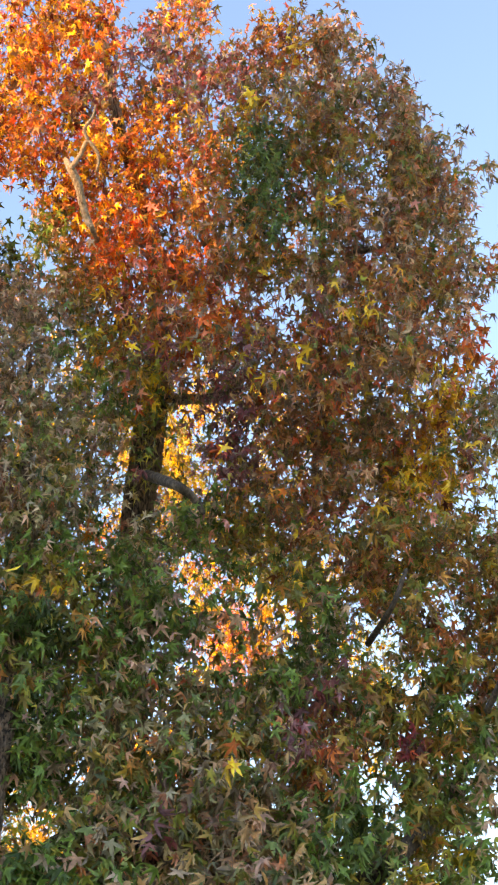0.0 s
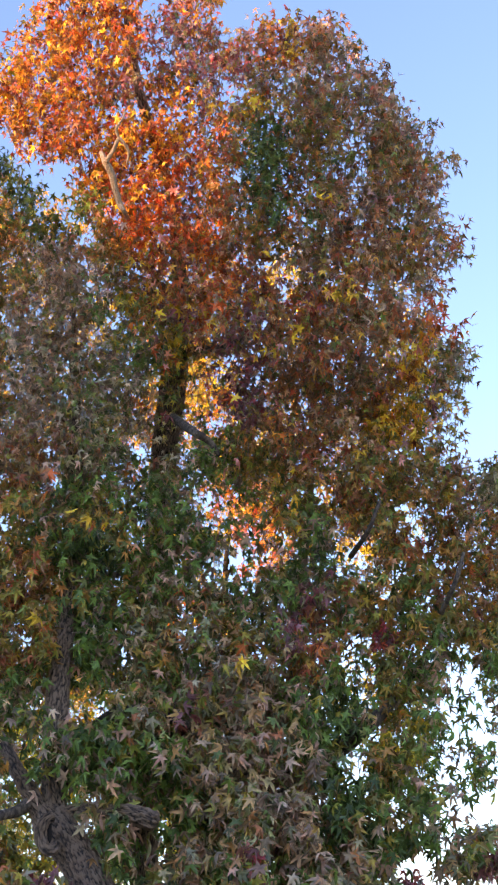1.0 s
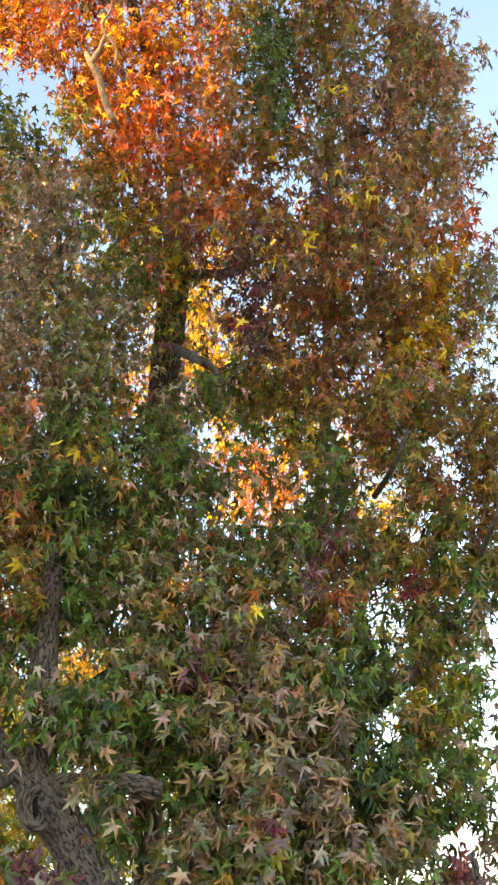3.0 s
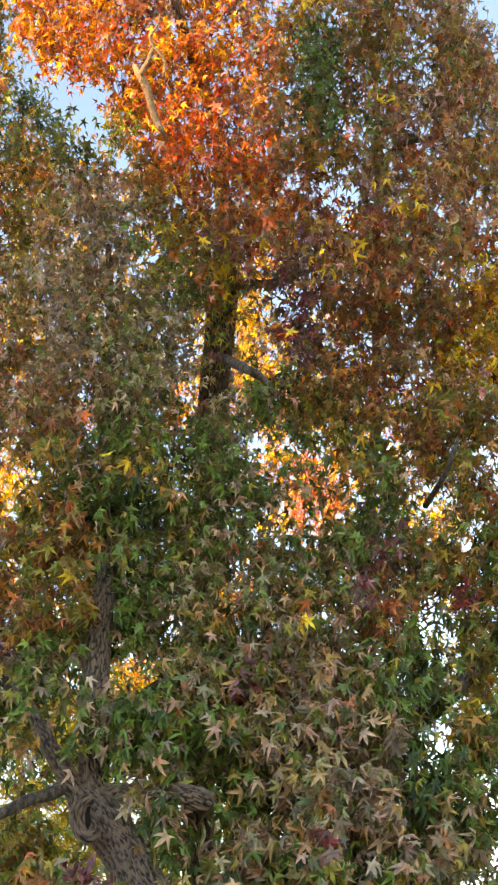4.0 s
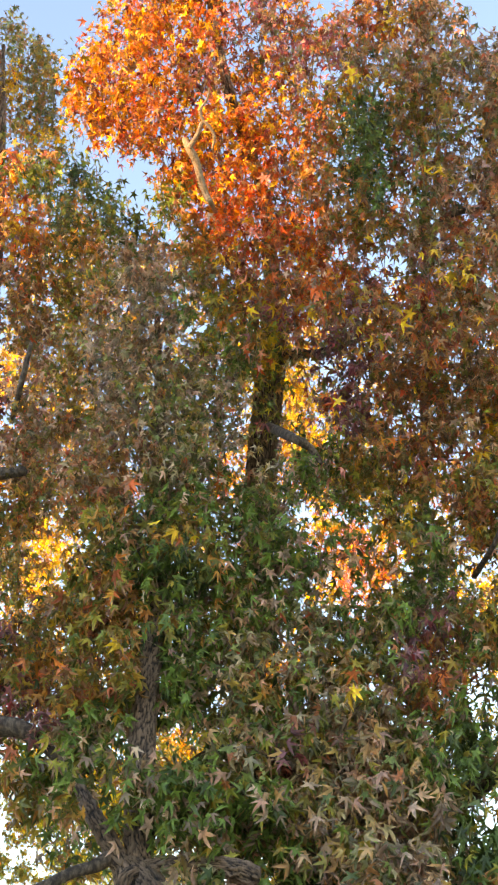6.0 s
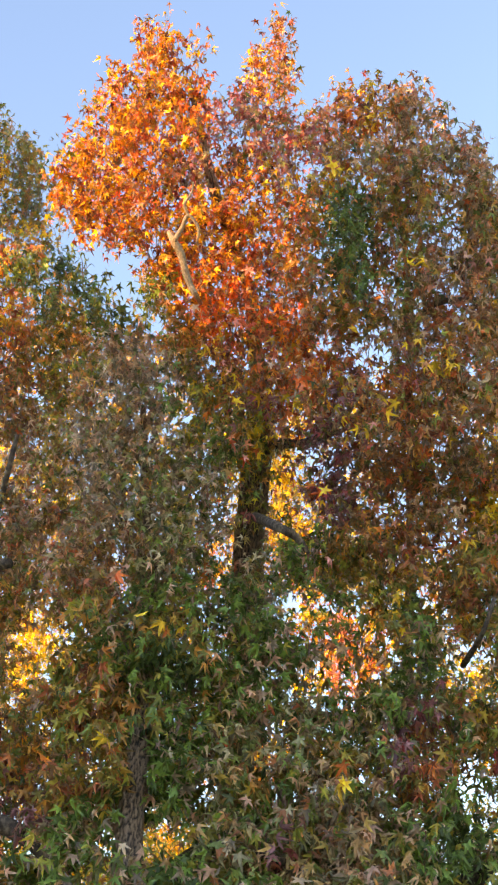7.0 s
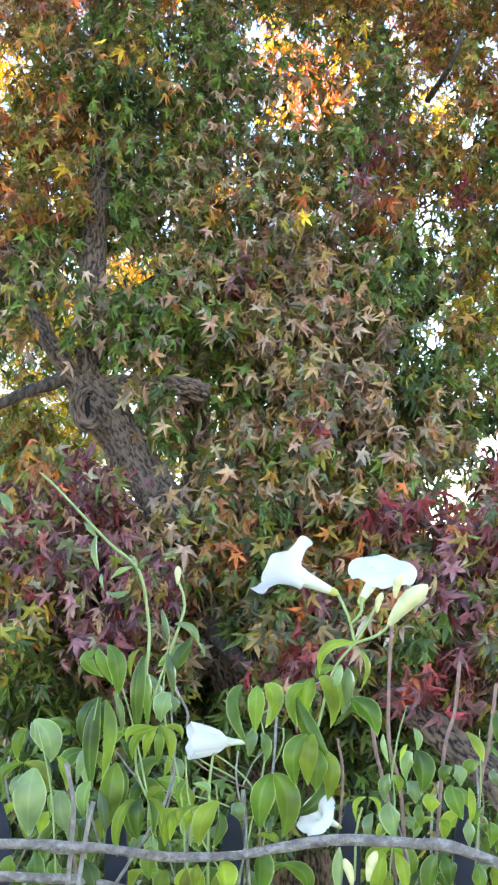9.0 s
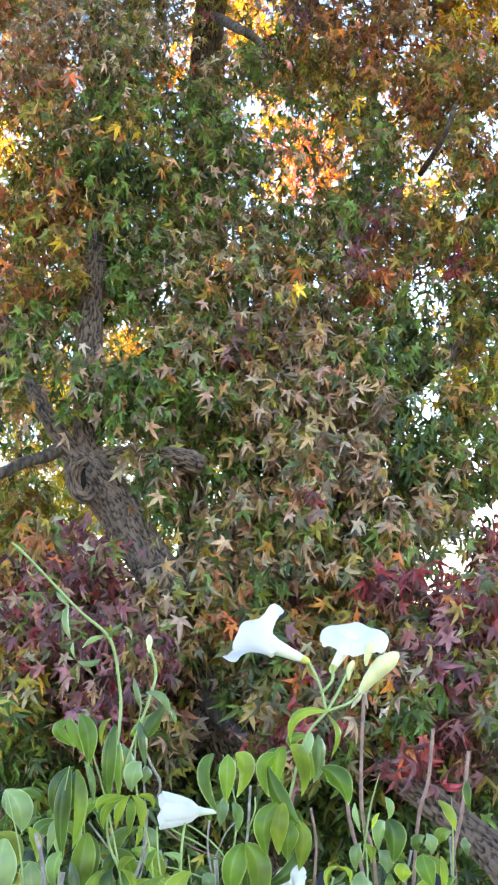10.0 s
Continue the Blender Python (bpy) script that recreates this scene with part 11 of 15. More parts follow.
bough(far_g1, (-3.59, 17.41, 10.47), (0.42, 0.50, 0.42), "sunny", 95, size=0.075, far=True)
bough(far_g1, (-2.84, 17.48, 10.49), (0.42, 0.50, 0.42), "yellowgreen", 95, size=0.075, far=True)
bough(far_g1, (-2.12, 17.82, 10.65), (0.42, 0.50, 0.42), "sunny", 95, size=0.075, far=True)
bough(far_g1, (-1.38, 18.25, 10.85), (0.42, 0.50, 0.42), "sunny", 95, size=0.075, far=True)
bough(far_g1, (-0.58, 17.83, 10.62), (0.42, 0.50, 0.42), "sunny", 95, size=0.075, far=True)
bough(far_g1, (0.20, 18.37, 10.88), (0.42, 0.50, 0.42), "yellowgreen", 95, size=0.075, far=True)
bough(far_g1, (-3.65, 18.01, 9.92), (0.42, 0.50, 0.42), "gold", 95, size=0.075, far=True)
bough(far_g1, (-2.88, 18.02, 9.91), (0.42, 0.50, 0.42), "yellowgreen", 95, size=0.075, far=True)
bough(far_g1, (-2.07, 17.68, 9.73), (0.42, 0.50, 0.42), "yellowgreen", 95, size=0.075, far=True)
bough(far_g1, (-1.39, 18.64, 10.16), (0.42, 0.50, 0.42), "yellowgreen", 95, size=0.075, far=True)
bough(far_g1, (-0.58, 17.92, 9.82), (0.42, 0.50, 0.42), "yellowgreen", 95, size=0.075, far=True)
bough(far_g1, (0.17, 17.85, 9.77), (0.42, 0.50, 0.42), "sunny", 95, size=0.075, far=True)
bough(far_g1, (-3.60, 18.03, 9.10), (0.42, 0.50, 0.42), "gold", 95, size=0.075, far=True)
bough(far_g1, (-2.90, 18.36, 9.22), (0.42, 0.50, 0.42), "yellowgreen", 95, size=0.075, far=True)
bough(far_g1, (-2.18, 18.79, 9.39), (0.42, 0.50, 0.42), "sunny", 95, size=0.075, far=True)
bough(far_g1, (-1.35, 18.25, 9.15), (0.42, 0.50, 0.42), "sunny", 95, size=0.075, far=True)
bough(far_g1, (-0.59, 18.08, 9.07), (0.42, 0.50, 0.42), "yellowgreen", 95, size=0.075, far=True)
bough(far_g1, (0.16, 18.40, 9.18), (0.42, 0.50, 0.42), "sunny", 95, size=0.075, far=True)
bough(far_g1, (-3.59, 18.26, 8.39), (0.42, 0.50, 0.42), "gold", 95, size=0.075, far=True)
bough(far_g1, (-2.95, 18.95, 8.63), (0.42, 0.50, 0.42), "sunny", 95, size=0.075, far=True)
bough(far_g1, (-2.14, 18.72, 8.53), (0.42, 0.50, 0.42), "gold", 95, size=0.075, far=True)
bough(far_g1, (-1.42, 19.26, 8.72), (0.42, 0.50, 0.42), "sunny", 95, size=0.075, far=True)
bough(far_g1, (-0.62, 18.93, 8.59), (0.42, 0.50, 0.42), "sunny", 95, size=0.075, far=True)
bough(far_g1, (0.15, 19.12, 8.64), (0.42, 0.50, 0.42), "yellowgreen", 95, size=0.075, far=True)
bough(far_g1, (-3.61, 18.60, 7.72), (0.42, 0.50, 0.42), "sunny", 95, size=0.075, far=True)
bough(far_g1, (-2.91, 18.99, 7.84), (0.42, 0.50, 0.42), "yellowgreen", 95, size=0.075, far=True)
bough(far_g1, (-2.18, 19.26, 7.92), (0.42, 0.50, 0.42), "yellowgreen", 95, size=0.075, far=True)
bough(far_g1, (-1.36, 18.57, 7.68), (0.42, 0.50, 0.42), "gold", 95, size=0.075, far=True)
bough(far_g1, (-0.62, 18.67, 7.70), (0.42, 0.50, 0.42), "sunny", 95, size=0.075, far=True)
bough(far_g1, (0.13, 19.24, 7.88), (0.42, 0.50, 0.42), "yellowgreen", 95, size=0.075, far=True)
bough(far_g1, (-3.69, 19.29, 7.16), (0.42, 0.50, 0.42), "yellowgreen", 95, size=0.075, far=True)
bough(far_g1, (-2.86, 18.90, 7.03), (0.42, 0.50, 0.42), "sunny", 95, size=0.075, far=True)
bough(far_g1, (-2.10, 18.74, 6.98), (0.42, 0.50, 0.42), "yellowgreen", 95, size=0.075, far=True)
bough(far_g1, (-1.42, 19.62, 7.22), (0.42, 0.50, 0.42), "sunny", 95, size=0.075, far=True)
bough(far_g1, (-0.65, 19.65, 7.22), (0.42, 0.50, 0.42), "sunny", 95, size=0.075, far=True)
bough(far_g1, (0.12, 19.32, 7.12), (0.42, 0.50, 0.42), "sunny", 95, size=0.075, far=True)
bough(far_g1, (-3.49, 18.54, 6.21), (0.42, 0.50, 0.42), "yellowgreen", 95, size=0.075, far=True)
bough(far_g1, (-2.89, 19.32, 6.39), (0.42, 0.50, 0.42), "gold", 95, size=0.075, far=True)
bough(far_g1, (-2.13, 19.25, 6.36), (0.42, 0.50, 0.42), "yellowgreen", 95, size=0.075, far=True)
bough(far_g1, (-1.39, 19.38, 6.39), (0.42, 0.50, 0.42), "yellowgreen", 95, size=0.075, far=True)
bough(far_g1, (-0.64, 19.29, 6.36), (0.42, 0.50, 0.42), "sunny", 95, size=0.075, far=True)
bough(far_g1, (0.10, 19.78, 6.47), (0.42, 0.50, 0.42), "yellowgreen", 95, size=0.075, far=True)
bough(far_g1, (-3.63, 19.53, 5.70), (0.42, 0.50, 0.42), "sunny", 95, size=0.075, far=True)
bough(far_g1, (-2.80, 18.98, 5.58), (0.42, 0.50, 0.42), "gold", 95, size=0.075, far=True)
bough(far_g1, (-2.17, 19.79, 5.75), (0.42, 0.50, 0.42), "yellowgreen", 95, size=0.075, far=True)
bough(far_g1, (-1.41, 19.82, 5.74), (0.42, 0.50, 0.42), "sunny", 95, size=0.075, far=True)
bough(far_g1, (-0.64, 19.15, 5.60), (0.42, 0.50, 0.42), "sunny", 95, size=0.075, far=True)
bough(far_g1, (0.09, 19.23, 5.61), (0.42, 0.50, 0.42), "sunny", 95, size=0.075, far=True)
bough(far_g1, (-2.33, 14.92, 4.24), (0.30, 0.40, 0.30), "sunny", 85, size=0.075, far=True)
bough(far_g1, (-1.88, 15.07, 4.27), (0.30, 0.40, 0.30), "sunny", 85, size=0.075, far=True)
bough(far_g1, (-1.33, 14.19, 4.11), (0.30, 0.40, 0.30), "yellowgreen", 85, size=0.075, far=True)
bough(far_g1, (-0.90, 14.31, 4.13), (0.30, 0.40, 0.30), "yellowgreen", 85, size=0.075, far=True)
bough(far_g1, (-0.48, 15.22, 4.30), (0.30, 0.40, 0.30), "sunny", 85, size=0.075, far=True)
bough(far_g1, (-0.01, 14.47, 4.16), (0.30, 0.40, 0.30), "yellowgreen", 85, size=0.075, far=True)
bough(far_g1, (-2.33, 14.94, 3.78), (0.30, 0.40, 0.30), "yellowgreen", 85, size=0.075, far=True)
bough(far_g1, (-1.80, 14.43, 3.70), (0.30, 0.40, 0.30), "green", 85, size=0.075, far=True)
bough(far_g1, (-1.42, 15.12, 3.80), (0.30, 0.40, 0.30), "yellowgreen", 85, size=0.075, far=True)
bough(far_g1, (-0.91, 14.48, 3.71), (0.30, 0.40, 0.30), "yellowgreen", 85, size=0.075, far=True)
bough(far_g1, (-0.49, 15.42, 3.85), (0.30, 0.40, 0.30), "sunny", 85, size=0.075, far=True)
bough(far_g1, (-0.01, 14.88, 3.77), (0.30, 0.40, 0.30), "yellowgreen", 85, size=0.075, far=True)
bough(far_g1, (-2.36, 15.20, 3.34), (0.30, 0.40, 0.30), "green", 85, size=0.075, far=True)
bough(far_g1, (-1.84, 14.82, 3.30), (0.30, 0.40, 0.30), "yellowgreen", 85, size=0.075, far=True)
bough(far_g1, (-1.43, 15.29, 3.35), (0.30, 0.40, 0.30), "yellowgreen", 85, size=0.075, far=True)
bough(far_g1, (-0.96, 15.46, 3.37), (0.30, 0.40, 0.30), "sunny", 85, size=0.075, far=True)
bough(far_g1, (-0.47, 14.89, 3.30), (0.30, 0.40, 0.30), "green", 85, size=0.075, far=True)
bough(far_g1, (-0.01, 14.38, 3.25), (0.30, 0.40, 0.30), "sunny", 85, size=0.075, far=True)
bough(far_g1, (-2.31, 14.91, 2.84), (0.30, 0.40, 0.30), "green", 85, size=0.075, far=True)
bough(far_g1, (-1.81, 14.60, 2.82), (0.30, 0.40, 0.30), "yellowgreen", 85, size=0.075, far=True)
bough(far_g1, (-1.42, 15.22, 2.87), (0.30, 0.40, 0.30), "yellowgreen", 85, size=0.075, far=True)
bough(far_g1, (-0.94, 15.18, 2.87), (0.30, 0.40, 0.30), "yellowgreen", 85, size=0.075, far=True)
bough(far_g1, (-0.46, 14.57, 2.81), (0.30, 0.40, 0.30), "sunny", 85, size=0.075, far=True)
bough(far_g1, (-0.01, 15.38, 2.88), (0.30, 0.40, 0.30), "yellowgreen", 85, size=0.075, far=True)
bough(far_g1, (-2.37, 15.34, 2.41), (0.30, 0.40, 0.30), "yellowgreen", 85, size=0.075, far=True)
bough(far_g1, (-1.79, 14.51, 2.36), (0.30, 0.40, 0.30), "sunny", 85, size=0.075, far=True)
bough(far_g1, (-1.42, 15.31, 2.40), (0.30, 0.40, 0.30), "green", 85, size=0.075, far=True)
bough(far_g1, (-0.92, 14.91, 2.38), (0.30, 0.40, 0.30), "sunny", 85, size=0.075, far=True)
bough(far_g1, (-0.45, 14.59, 2.37), (0.30, 0.40, 0.30), "yellowgreen", 85, size=0.075, far=True)
bough(far_g1, (-0.01, 15.23, 2.40), (0.30, 0.40, 0.30), "sunny", 85, size=0.075, far=True)
bough(far_g1, (-0.04, 19.00, 10.93), (0.41, 0.54, 0.49), "sunny", 510, size=0.07, far=True, twigs=False)
bough(far_g1, (-0.01, 19.00, 10.30), (0.40, 0.44, 0.40), "sunny", 332, size=0.07, far=True, twigs=False)
bough(far_g1, (-0.08, 19.00, 11.48), (0.41, 0.45, 0.41), "sunny", 348, size=0.07, far=True, twigs=False)
bough(far_g1, (2.16, 17.73, 7.55), (0.46, 0.51, 0.46), "sunny", 289, size=0.07, far=True, twigs=False)
bough(far_g1, (1.88, 17.76, 8.12), (0.46, 0.51, 0.46), "sunny", 294, size=0.07, far=True, twigs=False)
bough(far_g1, (0.99, 17.83, 11.23), (0.41, 0.45, 0.41), "sunny", 230, size=0.07, far=True, twigs=False)
bough(far_g1, (-0.61, 18.99, 11.58), (0.50, 0.54, 0.50), "sunny", 420, size=0.07, far=True, twigs=False)
bough(far_g1, (0.25, 19.00, 9.77), (0.56, 0.61, 0.48), "orange", 455, size=0.07, far=True, twigs=False)
bough(far_g1, (0.91, 18.98, 8.34), (0.70, 0.77, 0.47), "orange", 611, size=0.07, far=True, twigs=False)
bough(far_g1, (0.84, 18.98, 8.50), (0.62, 0.68, 0.39), "flame", 207, size=0.07, far=True, twigs=False)
bough(far_g1, (1.06, 17.83, 7.13), (0.42, 0.46, 0.30), "orange", 218, size=0.07, far=True, twigs=False)
bough(far_g1, (0.94, 17.83, 7.25), (0.46, 0.50, 0.30), "flame", 119, size=0.07, far=True, twigs=False)
bough(far_g1, (0.55, 18.99, 8.92), (0.55, 0.60, 0.47), "orange", 485, size=0.07, far=True, twigs=False)
bough(far_g1, (-0.86, 18.98, 9.78), (0.48, 0.53, 0.48), "orange", 390, size=0.07, far=True, twigs=False)
bough(far_g1, (1.27, 18.96, 7.93), (0.46, 0.51, 0.39), "sunny", 274, size=0.07, far=True, twigs=False)
bough(far_g1, (-0.37, 19.00, 10.48), (0.48, 0.53, 0.48), "sunny", 401, size=0.07, far=True, twigs=False)
bough(far_g1, (0.89, 18.98, 9.84), (0.64, 0.70, 0.48), "sunny", 313, size=0.07, far=True, twigs=False)
bough(far_g1, (0.31, 19.00, 12.13), (0.58, 0.64, 0.50), "sunny", 251, size=0.07, far=True, twigs=False)
bough(far_g1, (1.33, 18.95, 9.06), (0.55, 0.60, 0.39), "sunny", 221, size=0.07, far=True, twigs=False)
bough(far_g1, (-0.26, 19.00, 6.80), (0.45, 0.50, 0.45), "orange", 283, size=0.07, far=True, twigs=False)
bough(far_g1, (-4.91, 18.35, 12.39), (0.50, 0.55, 0.44), "sunny", 264, size=0.07, far=True, twigs=False)
bough(far_g1, (-3.06, 18.75, 12.94), (0.51, 0.56, 0.44), "yellowgreen", 270, size=0.07, far=True, twigs=False)
bough(far_g1, (-1.33, 18.95, 12.50), (0.51, 0.56, 0.44), "yellowgreen", 94, size=0.07, far=True, twigs=False)
bough(far_g1, (0.50, 18.99, 12.91), (0.51, 0.56, 0.44), "yellowgreen", 135, size=0.07, far=True, twigs=False)
bough(far_g1, (2.30, 18.86, 12.51), (0.51, 0.56, 0.44), "sunny", 265, size=0.07, far=True, twigs=False)
bough(far_g1, (-4.66, 18.42, 11.49), (0.49, 0.54, 0.43), "yellowgreen", 90, size=0.07, far=True, twigs=False)
bough(far_g1, (-2.87, 18.78, 11.86), (0.50, 0.55, 0.43), "sunny", 129, size=0.07, far=True, twigs=False)
bough(far_g1, (-1.25, 18.96, 11.88), (0.50, 0.55, 0.43), "orange", 92, size=0.07, far=True, twigs=False)
bough(far_g1, (0.42, 19.00, 11.77), (0.50, 0.55, 0.43), "yellowgreen", 183, size=0.07, far=True, twigs=False)
bough(far_g1, (2.16, 18.88, 11.62), (0.50, 0.55, 0.43), "sunny", 255, size=0.07, far=True, twigs=False)
bough(far_g1, (-4.57, 18.44, 10.63), (0.49, 0.53, 0.42), "orange", 244, size=0.07, far=True, twigs=False)
bough(far_g1, (-3.24, 18.72, 11.02), (0.49, 0.54, 0.42), "sunny", 88, size=0.07, far=True, twigs=False)
bough(far_g1, (-1.37, 18.95, 10.85), (0.49, 0.54, 0.42), "yellowgreen", 123, size=0.07, far=True, twigs=False)
bough(far_g1, (0.48, 18.99, 10.94), (0.49, 0.54, 0.42), "orange", 248, size=0.07, far=True, twigs=False)
bough(far_g1, (1.83, 18.91, 11.17), (0.49, 0.54, 0.43), "sunny", 125, size=0.07, far=True, twigs=False)
bough(far_g1, (-4.54, 18.45, 10.17), (0.48, 0.53, 0.42), "sunny", 120, size=0.07, far=True, twigs=False)
bough(far_g1, (-3.16, 18.74, 9.92), (0.48, 0.53, 0.41), "yellowgreen", 85, size=0.07, far=True, twigs=False)
bough(far_g1, (-1.26, 18.96, 9.96), (0.48, 0.53, 0.42), "orange", 85, size=0.07, far=True, twigs=False)
bough(far_g1, (0.32, 19.00, 10.33), (0.48, 0.53, 0.42), "orange", 241, size=0.07, far=True, twigs=False)
bough(far_g1, (1.78, 18.92, 10.19), (0.48, 0.53, 0.42), "sunny", 120, size=0.07, far=True, twigs=False)
bough(far_g1, (-4.59, 18.44, 9.18), (0.47, 0.52, 0.41), "orange", 231, size=0.07, far=True, twigs=False)
bough(far_g1, (-2.87, 18.78, 9.64), (0.48, 0.52, 0.41), "orange", 235, size=0.07, far=True, twigs=False)
bough(far_g1, (-1.48, 18.94, 9.50), (0.47, 0.52, 0.41), "sunny", 234, size=0.07, far=True, twigs=False)
bough(far_g1, (0.48, 18.99, 9.48), (0.47, 0.52, 0.41), "sunny", 117, size=0.07, far=True, twigs=False)
bough(far_g1, (1.98, 18.90, 9.49), (0.47, 0.52, 0.41), "orange", 167, size=0.07, far=True, twigs=False)
bough(far_g1, (-4.65, 18.42, 8.48), (0.47, 0.51, 0.40), "orange", 226, size=0.07, far=True, twigs=False)
bough(far_g1, (-2.76, 18.80, 8.46), (0.47, 0.51, 0.40), "sunny", 112, size=0.07, far=True, twigs=False)
bough(far_g1, (-1.42, 18.95, 8.82), (0.47, 0.52, 0.41), "sunny", 114, size=0.07, far=True, twigs=False)
bough(far_g1, (0.50, 18.99, 8.78), (0.47, 0.52, 0.41), "orange", 114, size=0.07, far=True, twigs=False)
bough(far_g1, (1.89, 18.91, 8.72), (0.47, 0.52, 0.41), "orange", 81, size=0.07, far=True, twigs=False)
bough(far_g1, (-4.44, 18.47, 7.80), (0.46, 0.51, 0.40), "yellowgreen", 110, size=0.07, far=True, twigs=False)
bough(far_g1, (-3.11, 18.74, 7.92), (0.46, 0.51, 0.40), "yellowgreen", 158, size=0.07, far=True, twigs=False)
bough(far_g1, (-1.28, 18.96, 8.03), (0.46, 0.51, 0.40), "sunny", 111, size=0.07, far=True, twigs=False)
bough(far_g1, (0.45, 18.99, 8.07), (0.46, 0.51, 0.40), "sunny", 111, size=0.07, far=True, twigs=False)
bough(far_g1, (1.93, 18.90, 8.11), (0.46, 0.51, 0.40), "sunny", 79, size=0.07, far=True, twigs=False)
bough(far_g1, (-4.46, 18.47, 7.07), (0.46, 0.50, 0.40), "sunny", 77, size=0.07, far=True, twigs=False)
bough(far_g1, (-3.02, 18.76, 7.33), (0.46, 0.50, 0.40), "yellowgreen", 108, size=0.07, far=True, twigs=False)
bough(far_g1, (-1.27, 18.96, 7.06), (0.46, 0.50, 0.40), "sunny", 154, size=0.07, far=True, twigs=False)
bough(far_g1, (0.43, 19.00, 7.03), (0.46, 0.50, 0.40), "sunny", 77, size=0.07, far=True, twigs=False)
bough(far_g1, (-3.45, 18.68, 6.63), (0.45, 0.50, 0.39), "sunny", 213, size=0.07, far=True, twigs=False)
bough(far_g1, (-2.06, 18.89, 6.64), (0.45, 0.50, 0.39), "sunny", 106, size=0.07, far=True, twigs=False)
bough(far_g1, (-0.72, 18.99, 6.77), (0.45, 0.50, 0.39), "yellowgreen", 107, size=0.07, far=True, twigs=False)
bough(far_g1, (-4.34, 18.50, 5.99), (0.45, 0.50, 0.39), "orange", 105, size=0.07, far=True, twigs=False)
bough(far_g1, (-2.85, 18.79, 6.00), (0.45, 0.50, 0.39), "sunny", 210, size=0.07, far=True, twigs=False)
bough(far_g1, (-1.18, 18.96, 5.81), (0.45, 0.49, 0.39), "yellowgreen", 104, size=0.07, far=True, twigs=False)
bough(far_g1, (0.23, 19.00, 5.86), (0.45, 0.49, 0.39), "yellowgreen", 104, size=0.07, far=True, twigs=False)
bough(far_g1, (-3.53, 18.67, 5.18), (0.45, 0.49, 0.39), "yellowgreen", 206, size=0.07, far=True, twigs=False)
bough(far_g1, (-2.23, 18.87, 5.38), (0.45, 0.49, 0.39), "sunny", 207, size=0.07, far=True, twigs=False)
bough(far_g1, (-0.64, 18.99, 5.30), (0.45, 0.49, 0.39), "sunny", 103, size=0.07, far=True, twigs=False)
bough(far_g1, (-4.31, 18.51, 4.62), (0.44, 0.49, 0.38), "sunny", 73, size=0.07, far=True, twigs=False)
bough(far_g1, (-2.58, 18.82, 4.60), (0.44, 0.49, 0.38), "sunny", 73, size=0.07, far=True, twigs=False)
bough(far_g1, (-1.25, 18.96, 4.83), (0.44, 0.49, 0.39), "sunny", 73, size=0.07, far=True, twigs=False)
bough(far_g1, (0.36, 19.00, 4.49), (0.44, 0.49, 0.38), "sunny", 102, size=0.07, far=True, twigs=False)
far_g2 = tree("golden_tree", (-4.5, 21, 0), "distant tree with sunlit golden leaves")
tube_part("trunk", far_g2, [(-4.5, 21, 0, 0.22), (-4.4, 21, 4, 0.15), (-4.6, 21, 8, 0.06), (-4.5, 21, 10, 0.02)], BARK, "", sides=14, rough=0.1)
bough(far_g2, (-3.81, 20.65, 9.36), (0.60, 0.66, 0.52), "sunny", 533, size=0.07, far=True, twigs=False)
bough(far_g2, (-3.09, 20.77, 5.56), (0.58, 0.63, 0.41), "sunny", 526, size=0.07, far=True, twigs=False)
bough(far_g2, (-2.50, 19.71, 5.21), (0.57, 0.63, 0.41), "sunny", 523, size=0.07, far=True, twigs=False)
bough(far_g2, (-2.70, 19.68, 4.42), (0.49, 0.54, 0.49), "sunny", 491, size=0.07, far=True, twigs=False)
bough(far_g2, (-1.64, 19.79, 5.39), (0.49, 0.54, 0.33), "sunny", 332, size=0.07, far=True, twigs=False)
bough(far_g2, (-2.58, 19.70, 3.66), (0.57, 0.62, 0.49), "yellowgreen", 616, size=0.07, far=True, twigs=False)
bough(far_g2, (-2.08, 19.75, 4.59), (0.41, 0.54, 0.49), "sunny", 273, size=0.07, far=True, twigs=False)
bough(far_g2, (-2.70, 19.68, 3.06), (0.57, 0.62, 0.40), "yellowgreen", 511, size=0.07, far=True, twigs=False)
bough(far_g2, (-3.63, 20.68, 5.30), (0.57, 0.63, 0.49), "sunny", 483, size=0.07, far=True, twigs=False)
bough(far_g2, (-2.76, 20.82, 5.16), (0.41, 0.45, 0.33), "sunny", 229, size=0.07, far=True, twigs=False)
bough(far_g2, (-4.01, 20.61, 4.80), (0.49, 0.54, 0.49), "yellowgreen", 494, size=0.07, far=True, twigs=False)
bough(far_g2, (-3.46, 20.71, 4.24), (0.57, 0.63, 0.41), "yellowgreen", 516, size=0.07, far=True, twigs=False)
bough(far_g2, (-3.21, 20.75, 3.68), (0.57, 0.62, 0.41), "sunny", 513, size=0.07, far=True, twigs=False)
bough(far_g2, (-2.66, 20.83, 3.61), (0.49, 0.54, 0.41), "yellowgreen", 406, size=0.07, far=True, twigs=False)
bough(far_g2, (-3.83, 20.65, 3.35), (0.49, 0.53, 0.49), "sunny", 526, size=0.07, far=True, twigs=False)
bough(far_g2, (-2.67, 20.83, 4.01), (0.33, 0.36, 0.33), "sunny", 144, size=0.07, far=True, twigs=False)
bough(far_g2, (-3.28, 20.74, 3.12), (0.49, 0.53, 0.32), "yellowgreen", 323, size=0.07, far=True, twigs=False)
